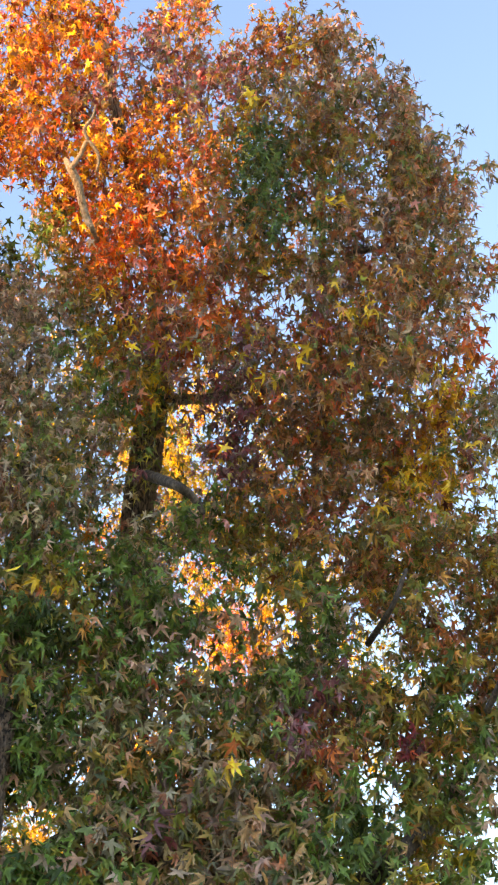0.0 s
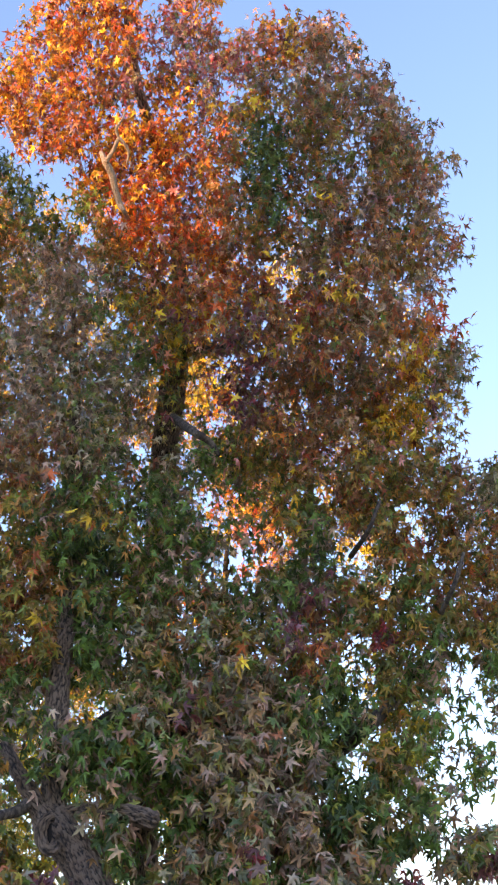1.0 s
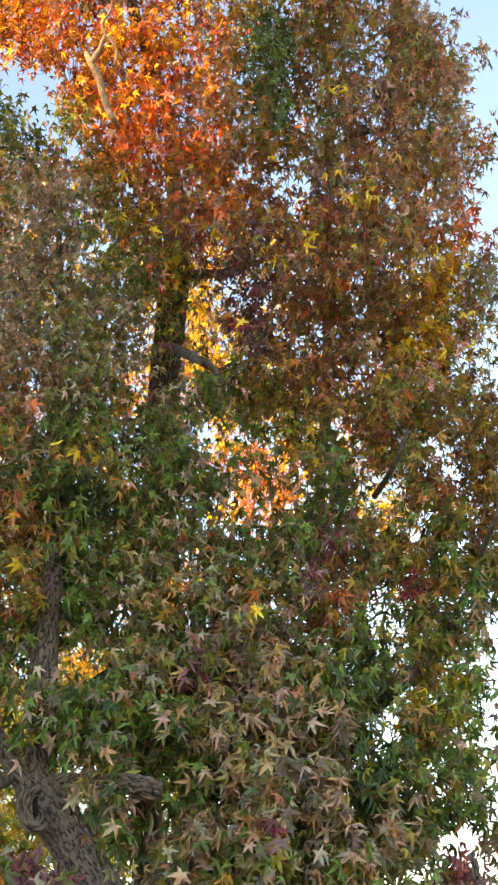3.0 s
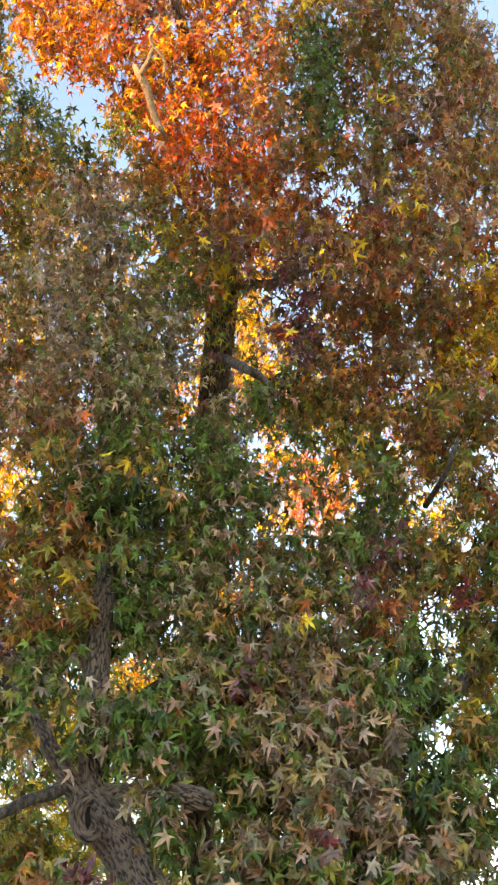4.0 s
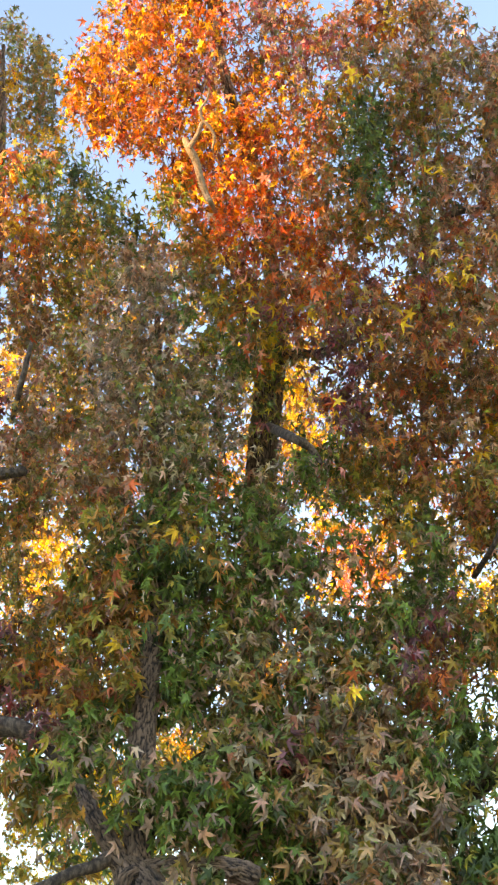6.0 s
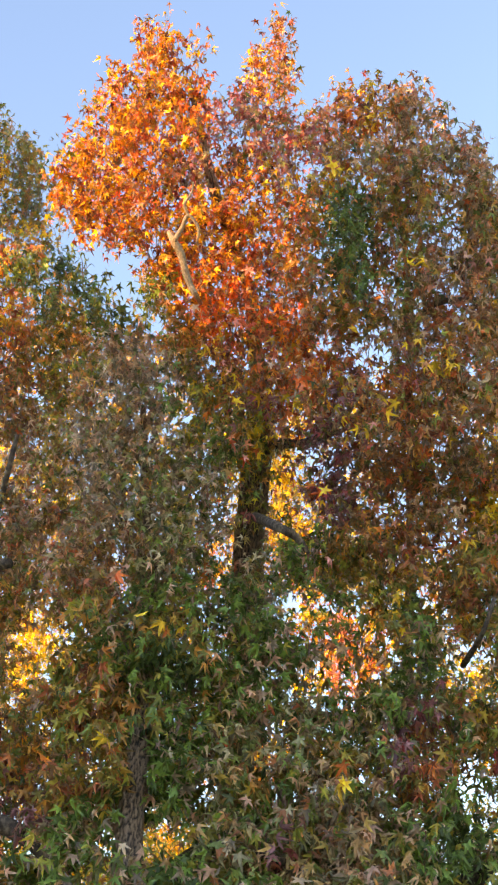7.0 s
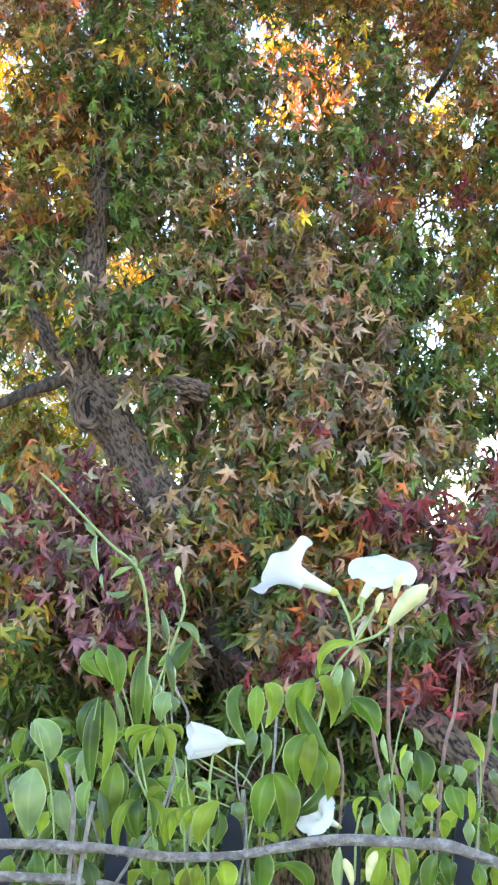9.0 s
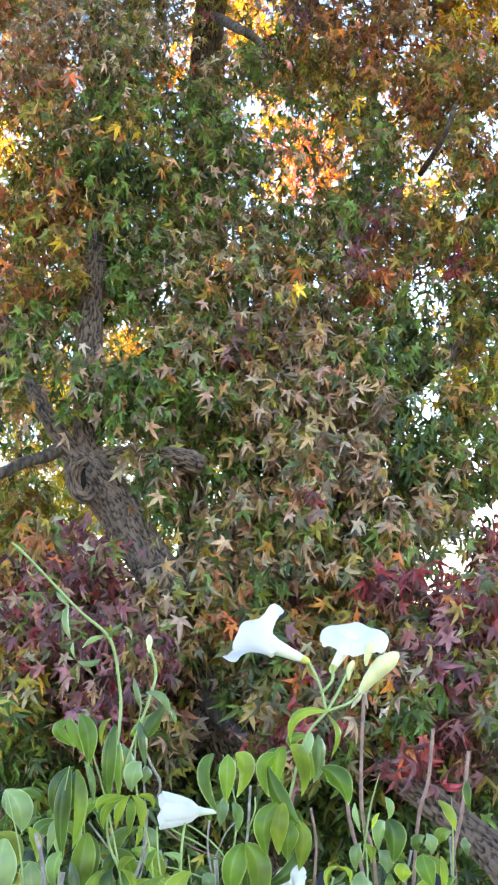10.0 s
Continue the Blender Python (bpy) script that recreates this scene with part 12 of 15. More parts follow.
bough(far_g2, (-3.07, 20.77, 4.66), (0.41, 0.45, 0.24), "sunny", 119, size=0.07, far=True, twigs=False)
bough(far_g2, (-1.97, 20.91, 6.25), (0.41, 0.45, 0.33), "sunny", 281, size=0.07, far=True, twigs=False)
bough(far_g2, (-4.49, 20.51, 12.06), (0.54, 0.60, 0.54), "sunny", 602, size=0.07, far=True, twigs=False)
bough(far_g2, (-4.09, 20.60, 8.55), (0.60, 0.66, 0.51), "sunny", 520, size=0.07, far=True, twigs=False)
bough(far_g2, (-3.70, 20.67, 11.92), (0.63, 0.69, 0.54), "sunny", 466, size=0.07, far=True, twigs=False)
bough(far_g2, (-3.14, 20.76, 13.18), (0.74, 0.81, 0.55), "sunny", 489, size=0.07, far=True, twigs=False)
bough(far_g2, (-3.91, 20.63, 13.98), (0.66, 0.72, 0.56), "sunny", 442, size=0.07, far=True, twigs=False)
bough(far_g2, (-1.82, 20.92, 6.29), (0.58, 0.64, 0.50), "sunny", 492, size=0.07, far=True, twigs=False)
bough(far_g2, (-2.83, 20.81, 5.89), (0.49, 0.54, 0.49), "sunny", 419, size=0.07, far=True, twigs=False)
bough(far_g2, (-1.72, 20.93, 5.51), (0.49, 0.54, 0.49), "sunny", 291, size=0.07, far=True, twigs=False)
bough(far_g2, (-3.61, 20.69, 7.31), (0.67, 0.74, 0.50), "sunny", 403, size=0.07, far=True, twigs=False)
bough(far_g2, (-2.04, 20.90, 12.61), (0.73, 0.80, 0.55), "sunny", 547, size=0.07, far=True, twigs=False)
bough(far_g2, (-3.07, 20.77, 11.46), (0.71, 0.79, 0.54), "sunny", 458, size=0.07, far=True, twigs=False)
bough(far_g2, (-4.39, 20.54, 10.52), (0.61, 0.68, 0.53), "sunny", 443, size=0.07, far=True, twigs=False)
bough(far_g2, (-4.13, 20.59, 13.66), (0.56, 0.61, 0.48), "yellowgreen", 162, size=0.07, far=True, twigs=False)
bough(far_g2, (-2.44, 20.86, 14.03), (0.56, 0.62, 0.49), "sunny", 117, size=0.07, far=True, twigs=False)
bough(far_g2, (-0.44, 21.00, 13.62), (0.56, 0.61, 0.48), "sunny", 231, size=0.07, far=True, twigs=False)
bough(far_g2, (1.52, 20.94, 13.61), (0.56, 0.61, 0.48), "sunny", 231, size=0.07, far=True, twigs=False)
bough(far_g2, (3.52, 20.70, 13.94), (0.56, 0.62, 0.49), "orange", 117, size=0.07, far=True, twigs=False)
bough(far_g2, (-4.36, 20.54, 12.62), (0.55, 0.60, 0.47), "yellowgreen", 222, size=0.07, far=True, twigs=False)
bough(far_g2, (-2.65, 20.83, 12.89), (0.55, 0.61, 0.48), "sunny", 314, size=0.07, far=True, twigs=False)
bough(far_g2, (-0.52, 20.99, 12.70), (0.55, 0.60, 0.48), "yellowgreen", 312, size=0.07, far=True, twigs=False)
bough(far_g2, (1.63, 20.94, 12.95), (0.55, 0.61, 0.48), "sunny", 315, size=0.07, far=True, twigs=False)
bough(far_g2, (3.27, 20.74, 12.44), (0.55, 0.60, 0.47), "sunny", 220, size=0.07, far=True, twigs=False)
bough(far_g2, (-4.48, 20.52, 12.12), (0.54, 0.60, 0.47), "yellowgreen", 109, size=0.07, far=True, twigs=False)
bough(far_g2, (-2.19, 20.89, 12.21), (0.54, 0.60, 0.47), "sunny", 306, size=0.07, far=True, twigs=False)
bough(far_g2, (-0.80, 20.98, 11.94), (0.54, 0.59, 0.47), "sunny", 108, size=0.07, far=True, twigs=False)
bough(far_g2, (1.37, 20.96, 12.11), (0.54, 0.60, 0.47), "sunny", 305, size=0.07, far=True, twigs=False)
bough(far_g2, (3.45, 20.71, 11.97), (0.54, 0.59, 0.47), "yellowgreen", 303, size=0.07, far=True, twigs=False)
bough(far_g2, (-4.00, 20.61, 11.11), (0.53, 0.59, 0.46), "orange", 294, size=0.07, far=True, twigs=False)
bough(far_g2, (-2.40, 20.86, 10.86), (0.53, 0.58, 0.46), "yellowgreen", 145, size=0.07, far=True, twigs=False)
bough(far_g2, (-0.46, 20.99, 10.97), (0.53, 0.58, 0.46), "sunny", 292, size=0.07, far=True, twigs=False)
bough(far_g2, (1.03, 20.97, 10.90), (0.53, 0.58, 0.46), "yellowgreen", 291, size=0.07, far=True, twigs=False)
bough(far_g2, (3.19, 20.76, 10.85), (0.53, 0.58, 0.46), "orange", 104, size=0.07, far=True, twigs=False)
bough(far_g2, (-4.01, 20.61, 10.16), (0.52, 0.58, 0.45), "sunny", 142, size=0.07, far=True, twigs=False)
bough(far_g2, (-2.29, 20.87, 10.26), (0.52, 0.58, 0.45), "orange", 285, size=0.07, far=True, twigs=False)
bough(far_g2, (-0.40, 21.00, 10.33), (0.52, 0.58, 0.45), "orange", 286, size=0.07, far=True, twigs=False)
bough(far_g2, (1.31, 20.96, 10.10), (0.52, 0.58, 0.45), "sunny", 284, size=0.07, far=True, twigs=False)
bough(far_g2, (2.98, 20.79, 10.30), (0.52, 0.58, 0.45), "yellowgreen", 142, size=0.07, far=True, twigs=False)
bough(far_g2, (-3.98, 20.62, 9.15), (0.51, 0.57, 0.45), "sunny", 98, size=0.07, far=True, twigs=False)
bough(far_g2, (-2.42, 20.86, 9.26), (0.52, 0.57, 0.45), "sunny", 98, size=0.07, far=True, twigs=False)
bough(far_g2, (-0.53, 20.99, 9.60), (0.52, 0.57, 0.45), "orange", 199, size=0.07, far=True, twigs=False)
bough(far_g2, (1.41, 20.95, 9.31), (0.52, 0.57, 0.45), "orange", 197, size=0.07, far=True, twigs=False)
bough(far_g2, (2.91, 20.80, 9.22), (0.52, 0.57, 0.45), "yellowgreen", 276, size=0.07, far=True, twigs=False)
bough(far_g2, (-3.82, 20.65, 8.60), (0.51, 0.56, 0.44), "sunny", 193, size=0.07, far=True, twigs=False)
bough(far_g2, (-2.55, 20.84, 8.46), (0.51, 0.56, 0.44), "yellowgreen", 270, size=0.07, far=True, twigs=False)
bough(far_g2, (-0.36, 21.00, 8.57), (0.51, 0.56, 0.44), "orange", 135, size=0.07, far=True, twigs=False)
bough(far_g2, (1.41, 20.95, 8.41), (0.51, 0.56, 0.44), "sunny", 96, size=0.07, far=True, twigs=False)
bough(far_g2, (3.08, 20.77, 8.71), (0.51, 0.56, 0.44), "sunny", 272, size=0.07, far=True, twigs=False)
bough(far_g2, (-4.19, 20.58, 7.53), (0.50, 0.55, 0.44), "sunny", 263, size=0.07, far=True, twigs=False)
bough(far_g2, (-2.37, 20.87, 7.98), (0.51, 0.56, 0.44), "sunny", 133, size=0.07, far=True, twigs=False)
bough(far_g2, (-0.69, 20.99, 7.69), (0.50, 0.56, 0.44), "orange", 189, size=0.07, far=True, twigs=False)
bough(far_g2, (-4.68, 20.47, 6.97), (0.50, 0.55, 0.43), "yellowgreen", 130, size=0.07, far=True, twigs=False)
bough(far_g2, (-3.05, 20.78, 7.05), (0.50, 0.55, 0.43), "yellowgreen", 130, size=0.07, far=True, twigs=False)
bough(far_g2, (-1.28, 20.96, 7.29), (0.50, 0.55, 0.44), "sunny", 130, size=0.07, far=True, twigs=False)
bough(far_g2, (0.47, 20.99, 6.97), (0.50, 0.55, 0.43), "sunny", 92, size=0.07, far=True, twigs=False)
bough(far_g2, (-3.97, 20.62, 6.37), (0.50, 0.55, 0.43), "yellowgreen", 256, size=0.07, far=True, twigs=False)
bough(far_g2, (-2.29, 20.88, 6.55), (0.50, 0.55, 0.43), "sunny", 128, size=0.07, far=True, twigs=False)
bough(far_g2, (-0.53, 20.99, 6.53), (0.50, 0.55, 0.43), "sunny", 257, size=0.07, far=True, twigs=False)
bough(far_g2, (-4.56, 20.50, 5.41), (0.49, 0.54, 0.43), "yellowgreen", 126, size=0.07, far=True, twigs=False)
bough(far_g2, (-3.07, 20.77, 5.42), (0.49, 0.54, 0.43), "yellowgreen", 90, size=0.07, far=True, twigs=False)
bough(far_g2, (-1.30, 20.96, 5.61), (0.49, 0.54, 0.43), "sunny", 90, size=0.07, far=True, twigs=False)
bough(far_g2, (0.48, 20.99, 5.74), (0.49, 0.54, 0.43), "orange", 253, size=0.07, far=True, twigs=False)
bough(far_g2, (-3.73, 20.67, 5.14), (0.49, 0.54, 0.43), "orange", 125, size=0.07, far=True, twigs=False)
bough(far_g2, (-2.38, 20.86, 5.09), (0.49, 0.54, 0.43), "yellowgreen", 125, size=0.07, far=True, twigs=False)
bough(far_g2, (-0.74, 20.99, 4.82), (0.49, 0.54, 0.42), "sunny", 249, size=0.07, far=True, twigs=False)
far_g3 = tree("golden_tree", (0.6, 23, 0), "distant tree with sunlit golden leaves")
tube_part("trunk", far_g3, [(0.6, 23, 0, 0.22), (0.7, 23, 4, 0.15), (0.5, 23, 8, 0.06), (0.6, 23, 10, 0.02)], BARK, "", sides=14, rough=0.1)
bough(far_g3, (2.95, 21.66, 7.93), (0.55, 0.61, 0.46), "sunny", 432, size=0.07, far=True, twigs=False)
bough(far_g3, (2.82, 21.68, 6.64), (0.45, 0.50, 0.45), "sunny", 316, size=0.07, far=True, twigs=False)
bough(far_g3, (2.89, 21.67, 6.10), (0.72, 0.79, 0.36), "sunny", 356, size=0.07, far=True, twigs=False)
bough(far_g3, (1.65, 21.80, 5.67), (0.54, 0.59, 0.45), "sunny", 248, size=0.07, far=True, twigs=False)
bough(far_g3, (3.68, 21.56, 12.19), (0.68, 0.75, 0.49), "sunny", 227, size=0.07, far=True, twigs=False)
bough(far_g3, (3.06, 21.65, 10.77), (0.76, 0.84, 0.48), "sunny", 435, size=0.07, far=True, twigs=False)
bough(far_g3, (1.36, 21.82, 10.82), (0.57, 0.63, 0.48), "sunny", 326, size=0.07, far=True, twigs=False)
bough(far_g3, (2.30, 21.74, 10.59), (0.57, 0.63, 0.47), "sunny", 231, size=0.07, far=True, twigs=False)
bough(far_g3, (1.79, 22.93, 6.33), (0.54, 0.60, 0.45), "sunny", 335, size=0.07, far=True, twigs=False)
bough(far_g3, (-3.09, 22.79, 3.71), (0.71, 0.78, 0.62), "sunny", 529, size=0.07, far=True, twigs=False)
bough(far_g3, (-3.36, 22.75, 4.42), (0.62, 0.69, 0.53), "yellowgreen", 457, size=0.07, far=True, twigs=False)
bough(far_g3, (-1.51, 22.95, 3.72), (0.53, 0.59, 0.53), "yellowgreen", 389, size=0.07, far=True, twigs=False)

# ---- fence, vine ----
VINE_GREEN = leaf_material("vine_leaf", [(0, (0.065, 0.139, 0.015)), (0.3, (0.106, 0.213, 0.018)), (0.6, (0.180, 0.295, 0.023)), (0.8, (0.073, 0.156, 0.023)), (1, (0.229, 0.352, 0.031))], single=True, through_light=0.45, rough=0.33, mottle=0.5, gloss=0.6, rim=(0.54, 0.66, 0.20), grainy=0.1, uneven_light=0.25)
# paler leaf skin; on several leaves the colour imitates sky sheen
VINE_PALE_SHEEN = leaf_material("pale_sheen_vine_leaf", [(0, (0.177, 0.273, 0.081)), (0.5, (0.251, 0.346, 0.126)), (1, (0.149, 0.255, 0.054))], single=True, through_light=0.35, rough=0.3, mottle=0.5, gloss=0.75, rim=(0.56, 0.66, 0.28), grainy=0.1, uneven_light=0.25)
VINE_YELLOW = leaf_material("young_vine_leaf", [(0, (0.251, 0.355, 0.032)), (0.5, (0.353, 0.446, 0.041)), (0.9, (0.205, 0.328, 0.027)), (1, (0.465, 0.455, 0.045))], single=True, through_light=0.5, rough=0.34, mottle=0.45, gloss=0.5, rim=(0.62, 0.70, 0.20), grainy=0.1, uneven_light=0.25)
SHOOT = plain("green_shoot", (0.36, 0.47, 0.17), 0.5, scale=60.0)
REDSTEM = plain("reddish_stem", (0.36, 0.20, 0.16), 0.7, spread=0.3, scale=120.0)
PETAL = leaf_material("white_petal", [(0, (0.90, 0.87, 0.84)), (1, (0.93, 0.9, 0.86))], single=True, through_light=0.35, rough=0.6, mottle=0.04, uneven_light=0.0)
CREAM = plain("cream_tube", (0.86, 0.86, 0.68), 0.55, spread=0.12, scale=50.0)
YELLOWGREEN = plain("yellow_green_calyx", (0.62, 0.60, 0.12), 0.5, scale=60.0)
BUD = plain("pale_yellow_bud", (0.80, 0.74, 0.36), 0.5, spread=0.15, scale=60.0)


def arch_leaf(vine, base, tip, width, shoulder, face, skin=VINE_GREEN):
    """A pointed oval leaf that swells out over a shoulder (sideways, up) from its joint and hangs to its tip, its halves folded
    back along the midrib; face: degrees that it is turned about the upright."""
    a, c = Vector(base), Vector(tip)
    b = a.lerp(c, 0.38) + Vector((shoulder[0], 0, shoulder[1])) * 1.3 + Vector((0, -0.012, 0))
    to = Vector((math.sin(radians(face)), -math.cos(radians(face)), 0.35))
    fold, wavy, rows = radians(random.uniform(12, 52)), random.uniform(-0.12, 0.12), 10
    v, f, rim = [], [], []
    for i in range(rows + 1):
        t = i / rows
        p = a * (1 - t) ** 2 + b * (2 * t * (1 - t)) + c * t * t
        way = ((b - a) * (1 - t) + (c - b) * t).normalized()
        side = way.cross(to).normalized()
        front = side.cross(way).normalized()
        if front.dot(to) < 0:
            front = -front
        w = width * 0.5 * max(0.0, math.sin(math.pi * (0.03 + 0.97 * t) ** 1.02)) ** 0.85 + 0.0002
        for s in (-1, -0.55, 0, 0.55, 1):
            q = p + side * (s * w * math.cos(fold)) - front * (abs(s) ** 1.3 * w * math.sin(fold) + wavy * w * s * math.sin(6 * t + s))
            v.append(q)
            rim.append(1.0 if abs(s) == 1 or i == rows else 0.8 if s == 0 else 0.0)
    for i in range(rows):
        for j in range(4):
            k = i * 5 + j
            f.append((k, k + 1, k + 6, k + 5))
    me = mesh_of("leaf", v, f, [skin])
    me.attributes.new("rim", "FLOAT", "POINT").data.foreach_set("value", rim)
    return part("leaf", me, vine)


def lathe(profile, sides, ruffle=0.0, lobes=0, bend=0.0):
    """A body of rings along +z: (z, radius) pairs; the last rings can be lobed and ruffled."""
    v, f = [], []
    zmax = profile[-1][0]
    for k, (z, r) in enumerate(profile):
        for i in range(sides):
            a = 2 * math.pi * i / sides
            g = max(0.0, (k - len(profile) * 0.55) / (len(profile) * 0.45))
            w = r * (1 + (0.16 * g * math.cos(lobes * a) if lobes else 0))
            v.append((w * math.cos(a), w * math.sin(a) + bend * (z / zmax) ** 2 * zmax, z + ruffle * g * math.sin(lobes * a * 2 + 0.7) + ruffle * 0.6 * g * math.sin(3 * a)))
    for k in range(len(profile) - 1):
        for i in range(sides):
            j = (i + 1) % sides
            f.append((k * sides + i, k * sides + j, (k + 1) * sides + j, (k + 1) * sides + i))
    return v, f


TUBE_MESH = mesh_of("flower_tube", *lathe([(0, 0.0018), (0.003, 0.0028), (0.010, 0.0040), (0.020, 0.0052), (0.028, 0.0066), (0.034, 0.0085)], 20), [CREAM])
CALYX_MESH = mesh_of("calyx", *lathe([(-0.002, 0.0010), (0.0, 0.0026), (0.003, 0.0034), (0.006, 0.0032)], 12), [YELLOWGREEN])
BUD_MESH = mesh_of("bud", *lathe([(0, 0.0018), (0.004, 0.0034), (0.012, 0.0052), (0.022, 0.0070), (0.030, 0.0078), (0.036, 0.0062), (0.041, 0.0034), (0.043, 0.0006)], 16, bend=-0.18), [BUD])


def petal_ring(seed, reflex):
    """A throat that opens into five broad rounded lobes, each wavy in its own way and rolled back by reflex."""
    rings, sides = 14, 80
    v, f = [], []
    for k in range(rings):
        g = k / (rings - 1)
        out = max(0.0, (g - 0.3) / 0.7)
        for i in range(sides):
            a = 2 * math.pi * i / sides
            lobe = 0.62 + 0.38 * abs(math.cos(2.5 * a)) ** 0.4
            r = 0.0035 + 0.0095 * min(1.0, g / 0.3) ** 1.5 + out * (0.0075 + 0.0105 * lobe)
            wave = noise.noise(Vector((math.cos(a) * 2.2, math.sin(a) * 2.2, seed))) * 0.005 + 0.002 * math.cos(5 * a)
            z = -0.016 * (1 - min(1.0, g / 0.3)) + 0.005 * math.sin(out * math.pi * 0.6) + out * out * (wave - reflex)
            v.append((r * math.cos(a), r * math.sin(a), z))
    for k in range(rings - 1):
        for i in range(sides):
            j = (i + 1) % sides
            f.append((k * sides + i, k * sides + j, (k + 1) * sides + j, (k + 1) * sides + i))
    return mesh_of("petals", v, f, [PETAL])


def aimed(at, aim, size):
    return Matrix.Translation(at) @ Vector(aim).to_track_quat("Z", "Y").to_matrix().to_4x4() @ Matrix.Diagonal((size, size, size, 1))


def flower(at, aim, face, size=1.0, reflex=0.008, label="white trumpet flower with a cream tube on the vine"):
    """A trumpet flower, its foot at a place, its tube along aim, its petals turned towards face."""
    root = new("trumpet_flower")
    root.matrix_basis = Matrix.Translation(at)
    part("flower_tube", TUBE_MESH, root, "cream flower tube").matrix_basis = aimed((0, 0, 0), aim, size)
    mouth = Vector(aim).normalized() * 0.041 * size
    part("petals", petal_ring(at[0] * 31, reflex), root, "white wavy petals").matrix_basis = aimed(mouth, face, size)
    part("calyx", CALYX_MESH, root).matrix_basis = aimed((0, 0, 0), aim, size)
    return tagged(root, label, "flower", group="flowers on the vine")


def bud(vine, at, aim, size=1.0):
    ob = part("bud", BUD_MESH, vine, "closed pale yellow flower bud")
    ob.matrix_basis = Matrix.Translation(at) @ Vector(aim).to_track_quat("Z", "Y").to_matrix().to_4x4() @ Matrix.Diagonal((size, size, size, 1))
    return ob


# a dark iron picket fence that carries the vine
def picket_mesh():
    v, f = [], []
    prof = [(0.02, 0.0085), (1.36, 0.0085), (1.42, 0.0088), (1.45, 0.0095), (1.468, 0.008), (1.492, 0.001)]
    for z, r in prof:
        v += [(-r, -r * 0.6, z), (r, -r * 0.6, z), (r, r * 0.6, z), (-r, r * 0.6, z)]
    for k in range(len(prof) - 1):
        for i in range(4):
            f.append((k * 4 + i, k * 4 + (i + 1) % 4, (k + 1) * 4 + (i + 1) % 4, (k + 1) * 4 + i))
    return mesh_of("picket", v, f, [IRON], smooth=False)


def rail_mesh(z):
    bm = bmesh.new()
    bmesh.ops.create_cube(bm, size=1, matrix=Matrix.Translation((0, 0, z)) @ Matrix.Diagonal((4.4, 0.03, 0.035, 1)))
    bmesh.ops.bevel(bm, geom=bm.edges[:], offset=0.004, segments=2, affect="EDGES")
    me = bpy.data.meshes.new("rail")
    bm.to_mesh(me)
    me.materials.append(IRON)
    return me


fence = tagged(new("picket_fence"), "dark painted iron picket fence overgrown by a flowering vine", "fence")
fence.matrix_basis = pose(0, 1.235, 0)
PICKET = picket_mesh()
for i in range(-20, 21):
    part("picket", PICKET, fence).matrix_basis = pose(0.0955 * i + 0.082, 0, -0.06)
for z in (0.25, 1.22):
    part("rail", rail_mesh(z), fence)

vine = tagged(new("flowering_vine"), "glossy green flowering vine climbing over an iron fence", "vine")
tube_part("shoot", vine, [(-0.087, 1.197, 1.508, 0.00128), (-0.081, 1.197, 1.558, 0.00128), (-0.082, 1.197, 1.585, 0.00128), (-0.089, 1.187, 1.621, 0.00128), (-0.113, 1.175, 1.644, 0.00120), (-0.141, 1.161, 1.674, 0.00104), (-0.156, 1.150, 1.690, 0.00104), (-0.164, 1.148, 1.697, 0.00064)], SHOOT, "", sides=8, steps=7)
tube_part("shoot", vine, [(-0.078, 1.197, 1.517, 0.00112), (-0.055, 1.199, 1.581, 0.00112), (-0.053, 1.199, 1.599, 0.00112), (-0.058, 1.199, 1.615, 0.00096)], SHOOT, "", sides=8, steps=7)
bud(vine, (-0.058, 1.199, 1.610), (0, 0, 1), 0.35)
tube_part("shoot", vine, [(0.055, 1.219, 1.489, 0.00120), (0.069, 1.218, 1.539, 0.00120), (0.087, 1.217, 1.562, 0.00120), (0.097, 1.216, 1.578, 0.00120), (0.105, 1.215, 1.594, 0.00128)], SHOOT, "", sides=8, steps=7)
tube_part("shoot", vine, [(0.087, 1.217, 1.562, 0.00120), (0.082, 1.217, 1.583, 0.00128), (0.073, 1.218, 1.603, 0.00128)], SHOOT, "", sides=8, steps=7)
tube_part("shoot", vine, [(0.084, 1.217, 1.578, 0.00128), (0.092, 1.216, 1.587, 0.00128), (0.093, 1.226, 1.599, 0.00136)], SHOOT, "", sides=8, steps=7)
tube_part("shoot", vine, [(0.087, 1.217, 1.562, 0.00128), (0.106, 1.215, 1.569, 0.00128), (0.118, 1.214, 1.580, 0.00128)], SHOOT, "", sides=8, steps=7)
flower((0.072, 1.218, 1.603), (-0.90, -0.05, 0.40), (-0.66, 0.24, 0.70), 1.04, -0.003)
flower((0.092, 1.227, 1.595), (0.5, 0.3, 0.75), (0.05, -0.42, 0.9), 0.95, 0.012)
bud(vine, (0.115, 1.215, 1.577), (0.55, -0.05, 0.83), 1.05)
bud(vine, (0.120, 1.214, 1.599), (0.1, 0, 1), 0.5)
bud(vine, (0.105, 1.215, 1.587), (0.1, 0, 1), 0.4)
bud(vine, (0.080, 1.167, 1.377), (-0.1, 0, 1), 0.5)
bud(vine, (0.092, 1.166, 1.381), (0.1, 0, 1), 0.55)
flower((-0.001, 1.215, 1.482), (-0.98, -0.1, 0.04), (-0.97, -0.2, 0.06), 0.5, -0.05)
flower((0.073, 1.198, 1.417), (-0.72, -0.3, 0.42), (-0.6, -0.6, 0.5), 0.6, 0.008)
